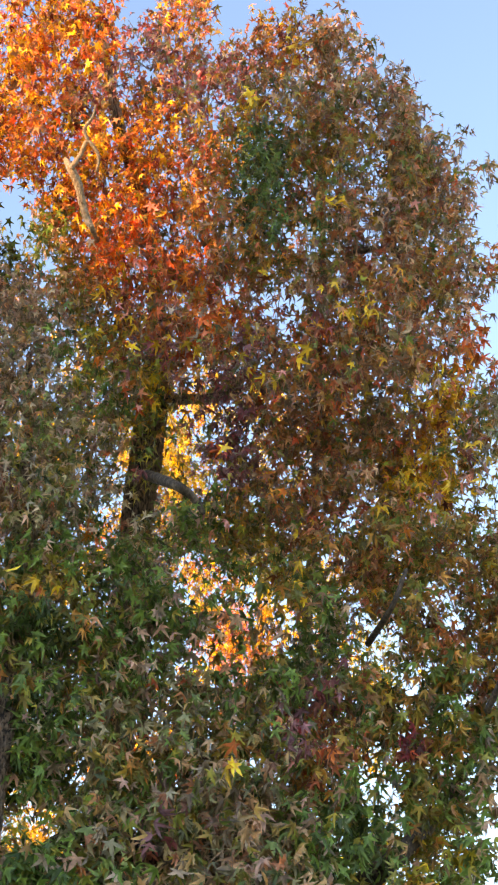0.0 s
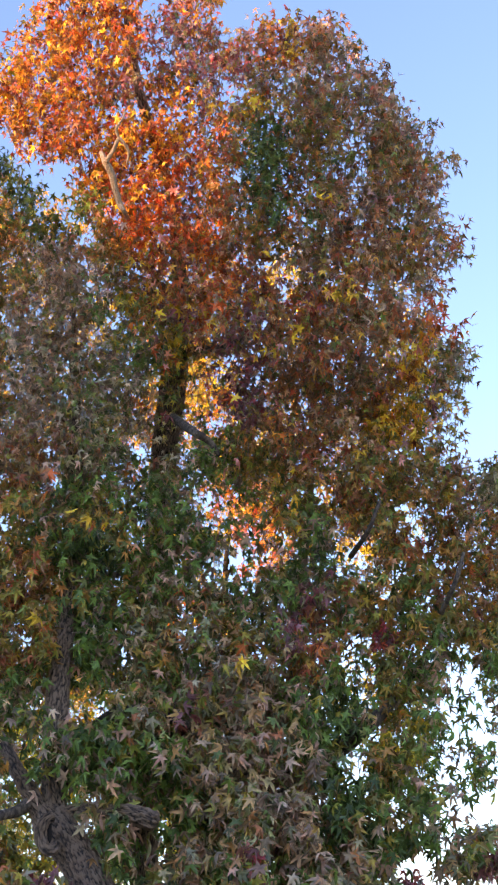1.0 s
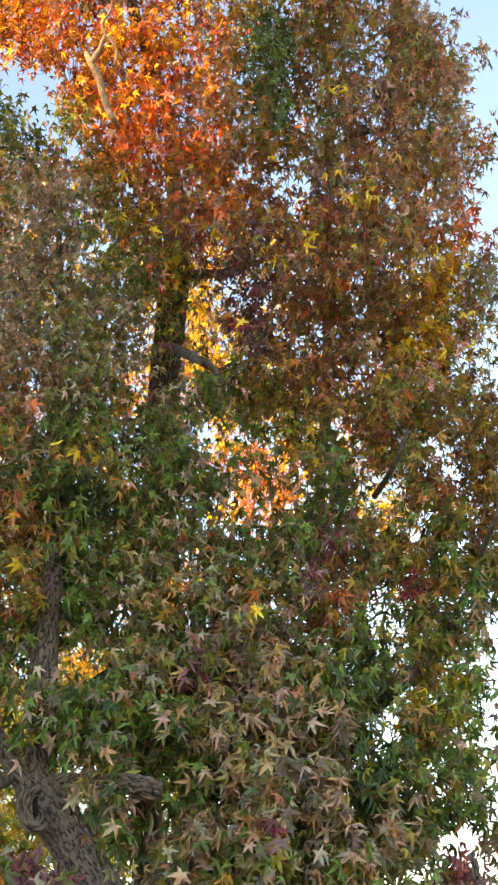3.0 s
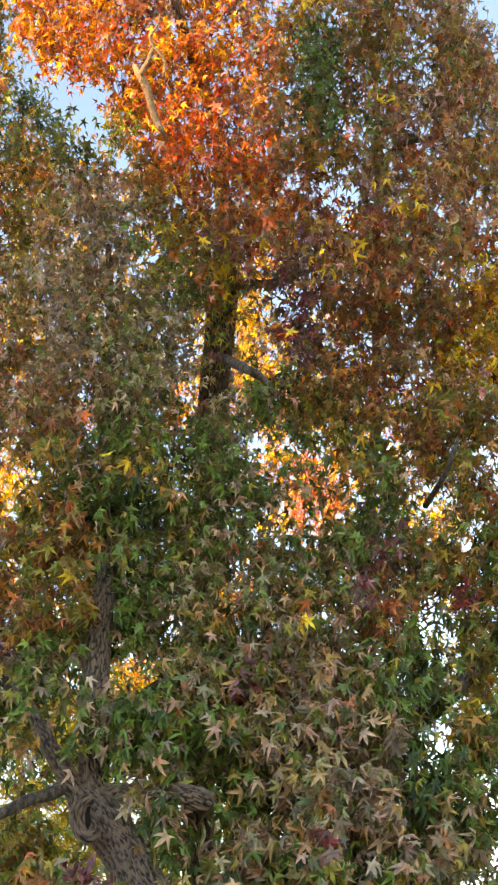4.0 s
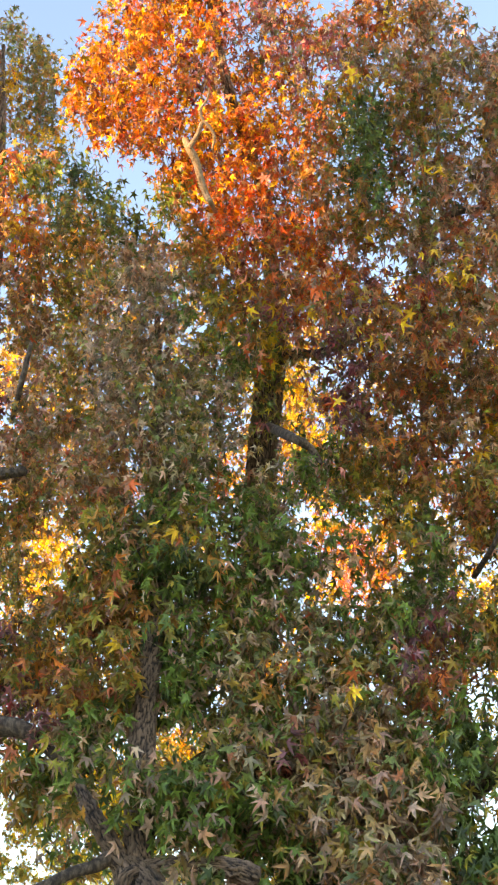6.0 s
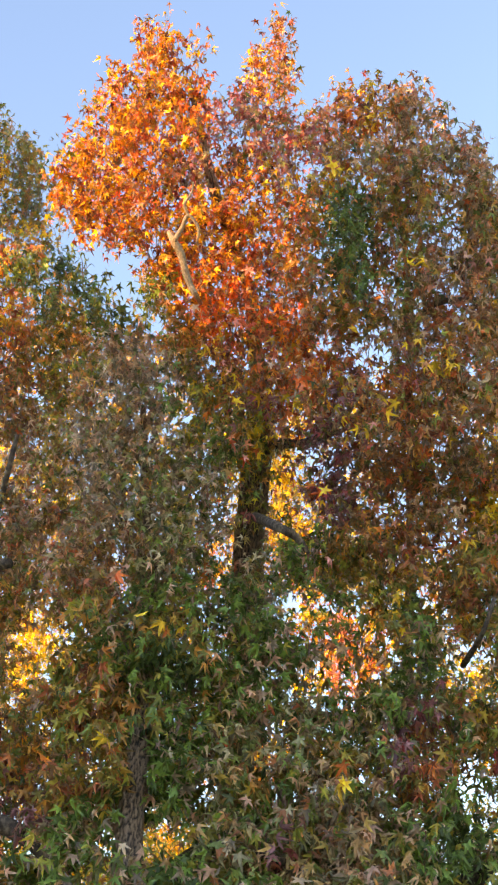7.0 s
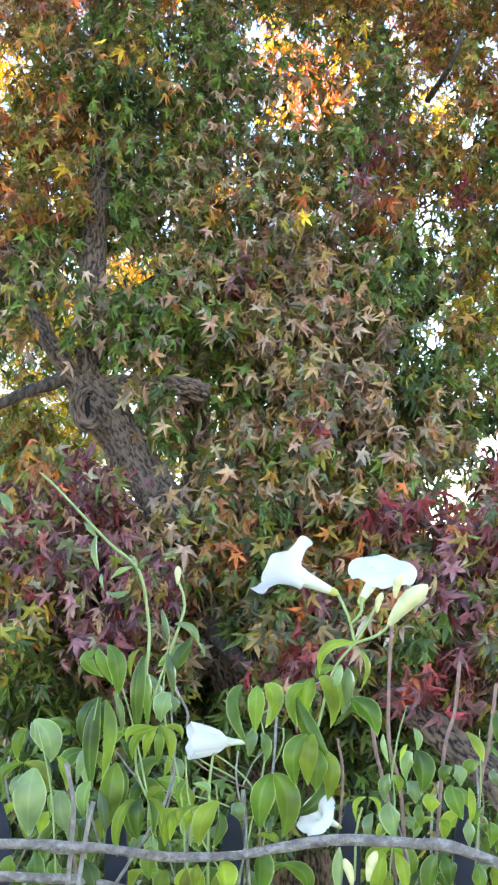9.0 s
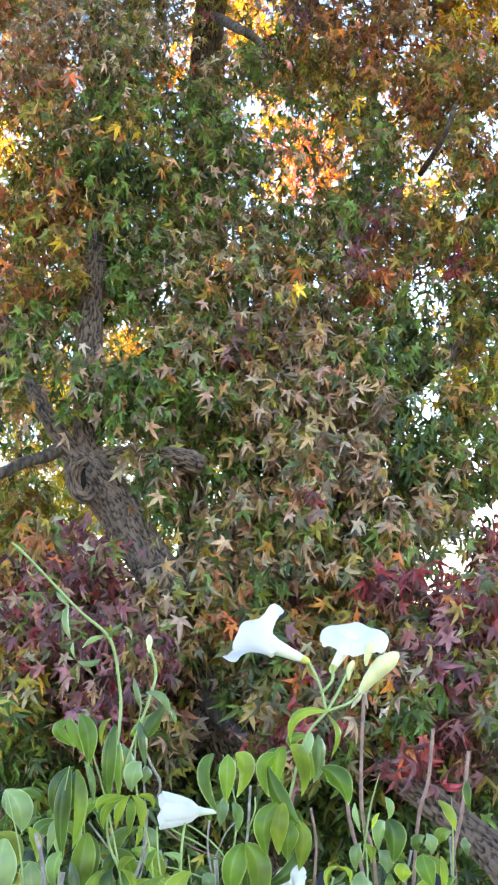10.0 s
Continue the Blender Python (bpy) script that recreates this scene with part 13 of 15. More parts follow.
tube_part("shoot", vine, [(-0.114, 1.195, 1.560, 0.00027), (-0.096, 1.196, 1.508, 0.00077), (-0.082, 1.197, 1.446, 0.00077), (-0.072, 1.198, 1.375, 0.00077)], SHOOT, "", sides=8, steps=7)
tube_part("shoot", vine, [(-0.120, 1.184, 1.521, 0.00027), (-0.127, 1.193, 1.478, 0.00077), (-0.130, 1.193, 1.376, 0.00077)], SHOOT, "", sides=8, steps=7)
tube_part("shoot", vine, [(-0.064, 1.198, 1.571, 0.00027), (-0.069, 1.198, 1.513, 0.00077), (-0.055, 1.199, 1.446, 0.00077), (-0.050, 1.199, 1.375, 0.00077)], SHOOT, "", sides=8, steps=7)
tube_part("shoot", vine, [(0.002, 1.210, 1.528, 0.00027), (0.013, 1.210, 1.476, 0.00077), (-0.000, 1.210, 1.409, 0.00077), (-0.010, 1.210, 1.369, 0.00077)], SHOOT, "", sides=8, steps=7)
tube_part("shoot", vine, [(0.055, 1.219, 1.493, 0.00027), (0.032, 1.220, 1.452, 0.00077), (0.013, 1.220, 1.407, 0.00077), (0.009, 1.220, 1.367, 0.00077)], SHOOT, "", sides=8, steps=7)
tube_part("shoot", vine, [(0.117, 1.244, 1.472, 0.00029), (0.121, 1.244, 1.426, 0.00084), (0.116, 1.245, 1.367, 0.00084)], SHOOT, "", sides=8, steps=7)
tube_part("shoot", vine, [(0.188, 1.215, 1.493, 0.00027), (0.188, 1.216, 1.444, 0.00077), (0.182, 1.216, 1.372, 0.00077)], SHOOT, "", sides=8, steps=7)
tube_part("shoot", vine, [(-0.167, 1.168, 1.504, 0.00027), (-0.155, 1.170, 1.450, 0.00077), (-0.150, 1.170, 1.381, 0.00077)], SHOOT, "", sides=8, steps=7)
tube_part("shoot", vine, [(-0.052, 1.249, 1.479, 0.00029), (-0.019, 1.240, 1.464, 0.00077), (0.004, 1.230, 1.442, 0.00077), (0.013, 1.220, 1.412, 0.00077)], SHOOT, "", sides=8, steps=7)
tube_part("shoot", vine, [(0.132, 1.243, 1.510, 0.00029), (0.124, 1.244, 1.482, 0.00084), (0.117, 1.245, 1.440, 0.00084)], SHOOT, "", sides=8, steps=7)
arch_leaf(vine, (-0.1210, 1.193, 1.5590), (-0.1087, 1.187, 1.5292), 0.0187, (-0.0100, 0.0036), -54)
arch_leaf(vine, (-0.1260, 1.225, 1.5560), (-0.1193, 1.219, 1.5343), 0.0136, (-0.0177, 0.0037), -21)
arch_leaf(vine, (-0.1128, 1.179, 1.5621), (-0.1038, 1.173, 1.5213), 0.0176, (0.0063, 0.0063), -3)
arch_leaf(vine, (-0.1183, 1.203, 1.5193), (-0.1309, 1.197, 1.4772), 0.0161, (-0.0119, 0.0064), 10)
arch_leaf(vine, (-0.1186, 1.225, 1.5159), (-0.1216, 1.219, 1.4832), 0.0116, (-0.0047, 0.0065), -35)
arch_leaf(vine, (-0.1140, 1.178, 1.5187), (-0.1155, 1.172, 1.4580), 0.0202, (0.0018, 0.0054), -34)
arch_leaf(vine, (-0.1205, 1.225, 1.5136), (-0.1300, 1.219, 1.4618), 0.0132, (-0.0056, 0.0056), -36)
arch_leaf(vine, (-0.1203, 1.195, 1.5184), (-0.1252, 1.189, 1.4471), 0.0169, (-0.0064, 0.0036), -4)
arch_leaf(vine, (-0.1093, 1.193, 1.5244), (-0.1012, 1.187, 1.4914), 0.0089, (0.0036, 0.0027), -15, VINE_PALE_SHEEN)
arch_leaf(vine, (-0.1158, 1.215, 1.5162), (-0.1102, 1.209, 1.4714), 0.0108, (0.0055, 0.0037), 89, VINE_YELLOW)
arch_leaf(vine, (-0.1078, 1.209, 1.4670), (-0.1163, 1.203, 1.4116), 0.0215, (0.0009, 0.0055), -5)
arch_leaf(vine, (-0.1074, 1.225, 1.4633), (-0.1113, 1.219, 1.4164), 0.0126, (0.0083, 0.0056), -21)
arch_leaf(vine, (-0.1309, 1.209, 1.4804), (-0.1390, 1.203, 1.4506), 0.0188, (-0.0055, 0.0046), -49, VINE_PALE_SHEEN)
arch_leaf(vine, (-0.1238, 1.175, 1.4554), (-0.1281, 1.169, 1.4272), 0.0148, (-0.0035, 0.0053), 42, VINE_PALE_SHEEN)
arch_leaf(vine, (-0.1309, 1.225, 1.4474), (-0.1427, 1.219, 1.4313), 0.0100, (-0.0111, 0.0055), -15)
arch_leaf(vine, (-0.1202, 1.202, 1.4454), (-0.1147, 1.196, 1.4117), 0.0098, (0.0018, 0.0027), -6, VINE_PALE_SHEEN)
arch_leaf(vine, (-0.1717, 1.188, 1.5024), (-0.1569, 1.182, 1.4698), 0.0238, (0.0090, 0.0045), -1, VINE_PALE_SHEEN)
arch_leaf(vine, (-0.1788, 1.225, 1.4976), (-0.1691, 1.219, 1.4747), 0.0136, (0.0019, 0.0046), 4, VINE_PALE_SHEEN)
arch_leaf(vine, (-0.1797, 1.207, 1.4941), (-0.1857, 1.201, 1.4678), 0.0126, (-0.0046, 0.0055), 14)
arch_leaf(vine, (-0.1610, 1.193, 1.5020), (-0.1407, 1.187, 1.4915), 0.0133, (0.0090, 0.0072), 29)
arch_leaf(vine, (-0.1694, 1.183, 1.4654), (-0.1730, 1.177, 1.4131), 0.0272, (-0.0027, 0.0036), -1, VINE_PALE_SHEEN)
arch_leaf(vine, (-0.1521, 1.180, 1.4745), (-0.1430, 1.174, 1.4482), 0.0131, (0.0036, 0.0054), -13, VINE_YELLOW)
arch_leaf(vine, (-0.1489, 1.192, 1.4467), (-0.1441, 1.186, 1.4142), 0.0185, (-0.0036, 0.0045), 4, VINE_PALE_SHEEN)
arch_leaf(vine, (-0.1615, 1.207, 1.4278), (-0.1676, 1.201, 1.4109), 0.0107, (0.0000, 0.0027), 20, VINE_YELLOW)
arch_leaf(vine, (-0.1771, 1.187, 1.4596), (-0.1839, 1.181, 1.4393), 0.0088, (-0.0063, 0.0036), 13, VINE_PALE_SHEEN)
arch_leaf(vine, (-0.0844, 1.191, 1.5537), (-0.0880, 1.185, 1.4917), 0.0169, (-0.0064, 0.0027), -11)
arch_leaf(vine, (-0.0818, 1.201, 1.5397), (-0.0810, 1.195, 1.4943), 0.0152, (0.0027, 0.0037), 63)
arch_leaf(vine, (-0.0816, 1.225, 1.5366), (-0.0762, 1.219, 1.5001), 0.0118, (0.0103, 0.0037), 46, VINE_PALE_SHEEN)
arch_leaf(vine, (-0.0622, 1.178, 1.5240), (-0.0693, 1.172, 1.5016), 0.0167, (-0.0027, 0.0036), 29, VINE_PALE_SHEEN)
arch_leaf(vine, (-0.0628, 1.225, 1.5191), (-0.0636, 1.219, 1.5040), 0.0137, (0.0047, 0.0037), 18, VINE_PALE_SHEEN)
arch_leaf(vine, (-0.0711, 1.208, 1.5905), (-0.0637, 1.202, 1.5623), 0.0063, (0.0009, 0.0009), 16, VINE_PALE_SHEEN)
arch_leaf(vine, (-0.0663, 1.200, 1.5578), (-0.0603, 1.194, 1.5194), 0.0125, (0.0037, 0.0027), 19, VINE_PALE_SHEEN)
arch_leaf(vine, (-0.0873, 1.187, 1.5583), (-0.0939, 1.181, 1.5362), 0.0053, (-0.0054, 0.0045), 4, VINE_YELLOW)
arch_leaf(vine, (-0.0455, 1.204, 1.5677), (-0.0634, 1.198, 1.5389), 0.0153, (-0.0018, -0.0055), 35)
arch_leaf(vine, (-0.0481, 1.225, 1.5653), (-0.0748, 1.219, 1.5436), 0.0104, (-0.0093, -0.0056), -10)
arch_leaf(vine, (-0.0588, 1.177, 1.5787), (-0.0397, 1.171, 1.5624), 0.0070, (0.0072, 0.0063), 5, VINE_PALE_SHEEN)
arch_leaf(vine, (-0.0412, 1.214, 1.5629), (-0.0363, 1.208, 1.5521), 0.0036, (0.0019, 0.0019), 2, VINE_PALE_SHEEN)
arch_leaf(vine, (-0.0746, 1.185, 1.4969), (-0.0964, 1.179, 1.4856), 0.0088, (-0.0099, 0.0054), 40, VINE_YELLOW)
arch_leaf(vine, (-0.0737, 1.208, 1.4963), (-0.0845, 1.202, 1.4699), 0.0117, (-0.0055, 0.0055), -17, VINE_YELLOW)
arch_leaf(vine, (-0.0703, 1.182, 1.4985), (-0.0627, 1.176, 1.4706), 0.0132, (0.0063, 0.0054), -12, VINE_YELLOW)
arch_leaf(vine, (-0.0689, 1.204, 1.4967), (-0.0540, 1.198, 1.4860), 0.0089, (0.0100, 0.0064), 17, VINE_YELLOW)
arch_leaf(vine, (-0.0776, 1.197, 1.4950), (-0.0928, 1.191, 1.4711), 0.0080, (-0.0100, 0.0036), 7, VINE_YELLOW)
arch_leaf(vine, (-0.0729, 1.209, 1.4939), (-0.0741, 1.203, 1.4649), 0.0108, (0.0000, 0.0037), -15)
arch_leaf(vine, (-0.0665, 1.212, 1.4720), (-0.0688, 1.206, 1.4557), 0.0081, (0.0027, 0.0027), -13, VINE_YELLOW)
arch_leaf(vine, (-0.0852, 1.183, 1.4426), (-0.0867, 1.177, 1.4087), 0.0210, (-0.0009, 0.0054), 20)
arch_leaf(vine, (-0.0901, 1.225, 1.4352), (-0.0965, 1.219, 1.4064), 0.0148, (-0.0083, 0.0055), 2)
arch_leaf(vine, (-0.0911, 1.179, 1.4419), (-0.1026, 1.173, 1.3982), 0.0096, (-0.0089, 0.0053), 18, VINE_YELLOW)
arch_leaf(vine, (-0.0802, 1.188, 1.4419), (-0.0690, 1.182, 1.4218), 0.0105, (0.0099, 0.0054), 21, VINE_YELLOW)
arch_leaf(vine, (-0.0831, 1.204, 1.4398), (-0.0771, 1.198, 1.4096), 0.0116, (0.0036, 0.0045), -62)
arch_leaf(vine, (-0.0683, 1.199, 1.4481), (-0.0805, 1.193, 1.4378), 0.0080, (-0.0054, 0.0054), -8, VINE_YELLOW)
arch_leaf(vine, (-0.0507, 1.212, 1.4307), (-0.0675, 1.206, 1.4004), 0.0161, (-0.0128, 0.0055), -24, VINE_YELLOW)
arch_leaf(vine, (-0.0531, 1.225, 1.4271), (-0.0748, 1.219, 1.4063), 0.0109, (-0.0203, 0.0055), 3, VINE_YELLOW)
arch_leaf(vine, (-0.0237, 1.188, 1.4385), (-0.0395, 1.182, 1.4044), 0.0167, (-0.0081, 0.0045), 10, VINE_YELLOW)
arch_leaf(vine, (-0.0263, 1.225, 1.4316), (-0.0522, 1.219, 1.4073), 0.0125, (-0.0157, 0.0046), 0, VINE_YELLOW)
arch_leaf(vine, (-0.0228, 1.189, 1.4295), (-0.0289, 1.183, 1.4033), 0.0140, (0.0027, 0.0036), -22)
arch_leaf(vine, (-0.0409, 1.192, 1.4357), (-0.0558, 1.186, 1.4204), 0.0106, (-0.0099, 0.0054), -51, VINE_YELLOW)
arch_leaf(vine, (-0.0596, 1.207, 1.4448), (-0.0448, 1.201, 1.4323), 0.0098, (0.0064, 0.0064), 22, VINE_YELLOW)
arch_leaf(vine, (-0.0637, 1.200, 1.4279), (-0.0633, 1.194, 1.4068), 0.0124, (0.0000, 0.0036), -25, VINE_YELLOW)
arch_leaf(vine, (-0.0445, 1.190, 1.4522), (-0.0326, 1.184, 1.4424), 0.0088, (0.0063, 0.0045), -30, VINE_PALE_SHEEN)
arch_leaf(vine, (-0.0494, 1.178, 1.4572), (-0.0570, 1.172, 1.4406), 0.0078, (-0.0036, 0.0044), -17)
arch_leaf(vine, (-0.0050, 1.201, 1.5289), (-0.0005, 1.195, 1.4810), 0.0197, (-0.0091, 0.0064), 53)
arch_leaf(vine, (0.0063, 1.191, 1.5295), (0.0049, 1.185, 1.4917), 0.0151, (0.0000, 0.0063), -2)
arch_leaf(vine, (0.0123, 1.198, 1.5290), (0.0131, 1.192, 1.4954), 0.0187, (0.0100, 0.0073), -46, VINE_YELLOW)
arch_leaf(vine, (0.0107, 1.225, 1.5256), (0.0052, 1.219, 1.4958), 0.0106, (0.0028, 0.0074), 18)
arch_leaf(vine, (0.0023, 1.195, 1.4952), (-0.0004, 1.189, 1.4727), 0.0142, (-0.0018, 0.0027), -44, VINE_PALE_SHEEN)
arch_leaf(vine, (0.0005, 1.225, 1.4907), (-0.0090, 1.219, 1.4727), 0.0102, (-0.0093, 0.0028), -38)
arch_leaf(vine, (0.0096, 1.205, 1.4898), (0.0132, 1.199, 1.4680), 0.0098, (0.0037, 0.0027), -32, VINE_PALE_SHEEN)
arch_leaf(vine, (0.0472, 1.195, 1.5288), (0.0392, 1.189, 1.4957), 0.0160, (-0.0118, 0.0073), 50)
arch_leaf(vine, (0.0503, 1.225, 1.5251), (0.0504, 1.219, 1.4969), 0.0108, (-0.0047, 0.0074), 18)
arch_leaf(vine, (0.0524, 1.198, 1.5353), (0.0448, 1.192, 1.5034), 0.0143, (-0.0046, 0.0064), -17, VINE_YELLOW)
arch_leaf(vine, (0.0517, 1.225, 1.5320), (0.0386, 1.219, 1.5066), 0.0113, (-0.0121, 0.0065), -15)
arch_leaf(vine, (0.0559, 1.186, 1.5360), (0.0644, 1.180, 1.4965), 0.0203, (0.0072, 0.0063), -61, VINE_YELLOW)
arch_leaf(vine, (0.0596, 1.225, 1.5320), (0.0757, 1.219, 1.5042), 0.0159, (0.0149, 0.0065), -21, VINE_PALE_SHEEN)
arch_leaf(vine, (0.0383, 1.188, 1.5198), (0.0639, 1.182, 1.4752), 0.0186, (-0.0045, -0.0063), -21)
arch_leaf(vine, (0.0596, 1.214, 1.5317), (0.0729, 1.208, 1.5067), 0.0136, (0.0102, 0.0065), -9, VINE_YELLOW)
arch_leaf(vine, (0.0463, 1.176, 1.4924), (0.0371, 1.170, 1.4517), 0.0218, (-0.0107, 0.0071), 3)
arch_leaf(vine, (0.0508, 1.177, 1.4924), (0.0460, 1.171, 1.4529), 0.0157, (-0.0036, 0.0062), -8, VINE_YELLOW)
arch_leaf(vine, (0.0510, 1.225, 1.4862), (0.0379, 1.219, 1.4527), 0.0098, (-0.0111, 0.0065), -32, VINE_YELLOW)
arch_leaf(vine, (0.0578, 1.184, 1.4784), (0.0529, 1.178, 1.4476), 0.0184, (-0.0027, 0.0054), 5)
arch_leaf(vine, (0.0618, 1.193, 1.4776), (0.0622, 1.187, 1.4386), 0.0168, (0.0063, 0.0045), 6, VINE_YELLOW)
arch_leaf(vine, (0.0686, 1.201, 1.4700), (0.0320, 1.195, 1.4260), 0.0142, (0.0100, -0.0136), 23)
arch_leaf(vine, (0.0716, 1.183, 1.5459), (0.0666, 1.177, 1.5250), 0.0141, (-0.0027, 0.0045), -61, VINE_PALE_SHEEN)
arch_leaf(vine, (0.0723, 1.225, 1.5422), (0.0586, 1.219, 1.5317), 0.0100, (-0.0103, 0.0047), 8)
arch_leaf(vine, (0.0787, 1.189, 1.5448), (0.0768, 1.183, 1.5113), 0.0169, (0.0045, 0.0054), 18, VINE_PALE_SHEEN)
arch_leaf(vine, (0.0813, 1.196, 1.5184), (0.1023, 1.190, 1.4890), 0.0214, (0.0054, 0.0064), -32)
arch_leaf(vine, (0.0814, 1.225, 1.5146), (0.0980, 1.219, 1.4974), 0.0160, (-0.0019, 0.0065), -28)
arch_leaf(vine, (0.0869, 1.193, 1.5626), (0.0564, 1.187, 1.5386), 0.0080, (-0.0164, 0.0118), 17, VINE_YELLOW)
arch_leaf(vine, (0.0865, 1.175, 1.5605), (0.0875, 1.169, 1.5263), 0.0079, (0.0116, 0.0009), 51, VINE_YELLOW)
arch_leaf(vine, (0.0185, 1.197, 1.4594), (0.0085, 1.191, 1.4152), 0.0230, (-0.0072, 0.0054), -17)
arch_leaf(vine, (0.0198, 1.189, 1.4603), (0.0262, 1.183, 1.4104), 0.0229, (0.0108, 0.0054), -25)
arch_leaf(vine, (0.0185, 1.225, 1.4543), (0.0201, 1.219, 1.4149), 0.0177, (0.0037, 0.0056), 12)
arch_leaf(vine, (0.0201, 1.214, 1.4236), (0.0168, 1.208, 1.4036), 0.0081, (0.0000, 0.0027), 54, VINE_PALE_SHEEN)
arch_leaf(vine, (0.0087, 1.214, 1.3969), (0.0077, 1.208, 1.3594), 0.0250, (0.0000, 0.0055), -44)
arch_leaf(vine, (-0.0139, 1.188, 1.4362), (-0.0076, 1.182, 1.4240), 0.0123, (0.0027, 0.0036), -10, VINE_PALE_SHEEN)
arch_leaf(vine, (0.0064, 1.211, 1.4093), (0.0231, 1.205, 1.4005), 0.0071, (0.0082, 0.0064), 14, VINE_YELLOW)
arch_leaf(vine, (-0.0226, 1.178, 1.3955), (-0.0189, 1.172, 1.3665), 0.0225, (0.0027, 0.0053), -18, VINE_YELLOW)
arch_leaf(vine, (-0.0497, 1.193, 1.3851), (-0.0547, 1.187, 1.3637), 0.0175, (-0.0036, 0.0045), -42, VINE_YELLOW)
arch_leaf(vine, (-0.0650, 1.194, 1.3848), (-0.0708, 1.188, 1.3642), 0.0158, (-0.0036, 0.0045), -13, VINE_YELLOW)
arch_leaf(vine, (-0.0402, 1.176, 1.3924), (-0.0425, 1.170, 1.3721), 0.0121, (0.0000, 0.0044), 3, VINE_YELLOW)
arch_leaf(vine, (0.1331, 1.207, 1.4941), (0.1350, 1.201, 1.4759), 0.0081, (0.0037, 0.0027), -8, VINE_PALE_SHEEN)
arch_leaf(vine, (0.1315, 1.182, 1.4787), (0.1353, 1.176, 1.4453), 0.0210, (0.0045, 0.0054), -23)
arch_leaf(vine, (0.1344, 1.225, 1.4725), (0.1284, 1.219, 1.4504), 0.0148, (-0.0028, 0.0056), 39, VINE_PALE_SHEEN)
arch_leaf(vine, (0.1290, 1.213, 1.4810), (0.1218, 1.207, 1.4681), 0.0081, (-0.0046, 0.0037), -63, VINE_YELLOW)
arch_leaf(vine, (0.1109, 1.178, 1.4615), (0.1065, 1.172, 1.4397), 0.0140, (-0.0036, 0.0045), 2, VINE_PALE_SHEEN)
arch_leaf(vine, (0.1171, 1.225, 1.4543), (0.1219, 1.219, 1.4407), 0.0086, (0.0037, 0.0046), -9, VINE_YELLOW)
arch_leaf(vine, (0.1135, 1.209, 1.4356), (0.1171, 1.203, 1.4063), 0.0223, (0.0000, 0.0046), 23, VINE_PALE_SHEEN)
arch_leaf(vine, (0.0985, 1.183, 1.4303), (0.0960, 1.177, 1.4078), 0.0157, (-0.0018, 0.0036), 40, VINE_PALE_SHEEN)
arch_leaf(vine, (0.1038, 1.225, 1.4225), (0.1070, 1.219, 1.4080), 0.0110, (0.0055, 0.0037), -55, VINE_PALE_SHEEN)
arch_leaf(vine, (0.0918, 1.176, 1.4435), (0.0842, 1.170, 1.4262), 0.0061, (-0.0062, 0.0062), 30, VINE_YELLOW)
arch_leaf(vine, (0.0948, 1.191, 1.4415), (0.1022, 1.185, 1.4292), 0.0053, (0.0054, 0.0045), -5, VINE_YELLOW)
arch_leaf(vine, (0.1084, 1.207, 1.4896), (0.1122, 1.201, 1.4669), 0.0054, (-0.0037, 0.0018), -27, VINE_PALE_SHEEN)
arch_leaf(vine, (0.1267, 1.203, 1.4520), (0.1326, 1.197, 1.4355), 0.0151, (0.0036, 0.0036), -11, VINE_PALE_SHEEN)
arch_leaf(vine, (0.1309, 1.225, 1.4474), (0.1440, 1.219, 1.4437), 0.0120, (0.0111, 0.0037), 0, VINE_YELLOW)
arch_leaf(vine, (0.1349, 1.189, 1.4366), (0.1366, 1.183, 1.4173), 0.0149, (0.0018, 0.0036), 30)
arch_leaf(vine, (0.1769, 1.212, 1.4909), (0.1893, 1.206, 1.4672), 0.0108, (0.0046, 0.0028), 27, VINE_YELLOW)
arch_leaf(vine, (0.1623, 1.179, 1.4680), (0.1656, 1.173, 1.4517), 0.0149, (0.0009, 0.0036), -15, VINE_PALE_SHEEN)
arch_leaf(vine, (0.1667, 1.225, 1.4611), (0.1606, 1.219, 1.4490), 0.0115, (-0.0065, 0.0037), 14)
arch_leaf(vine, (0.1593, 1.175, 1.4532), (0.1669, 1.169, 1.4271), 0.0165, (-0.0035, 0.0044), 3)
arch_leaf(vine, (0.1678, 1.225, 1.4452), (0.1819, 1.219, 1.4265), 0.0116, (0.0037, 0.0046), 21)
arch_leaf(vine, (0.1767, 1.204, 1.4474), (0.1763, 1.198, 1.4185), 0.0071, (0.0018, 0.0018), -29, VINE_YELLOW)
arch_leaf(vine, (0.1762, 1.203, 1.4231), (0.1759, 1.197, 1.4010), 0.0133, (0.0000, 0.0027), 4, VINE_PALE_SHEEN)
arch_leaf(vine, (0.1856, 1.200, 1.4670), (0.1737, 1.194, 1.4570), 0.0116, (-0.0064, 0.0054), -3, VINE_YELLOW)
arch_leaf(vine, (0.1497, 1.208, 1.4223), (0.1325, 1.202, 1.4135), 0.0080, (-0.0082, 0.0064), -24, VINE_YELLOW)
arch_leaf(vine, (0.1521, 1.210, 1.4212), (0.1589, 1.204, 1.4088), 0.0071, (0.0055, 0.0055), -21, VINE_YELLOW)
arch_leaf(vine, (0.1476, 1.196, 1.4426), (0.1449, 1.190, 1.4293), 0.0150, (-0.0018, 0.0036), 3, VINE_YELLOW)
arch_leaf(vine, (0.1492, 1.225, 1.4370), (0.1407, 1.219, 1.4343), 0.0116, (-0.0092, 0.0037), 17)
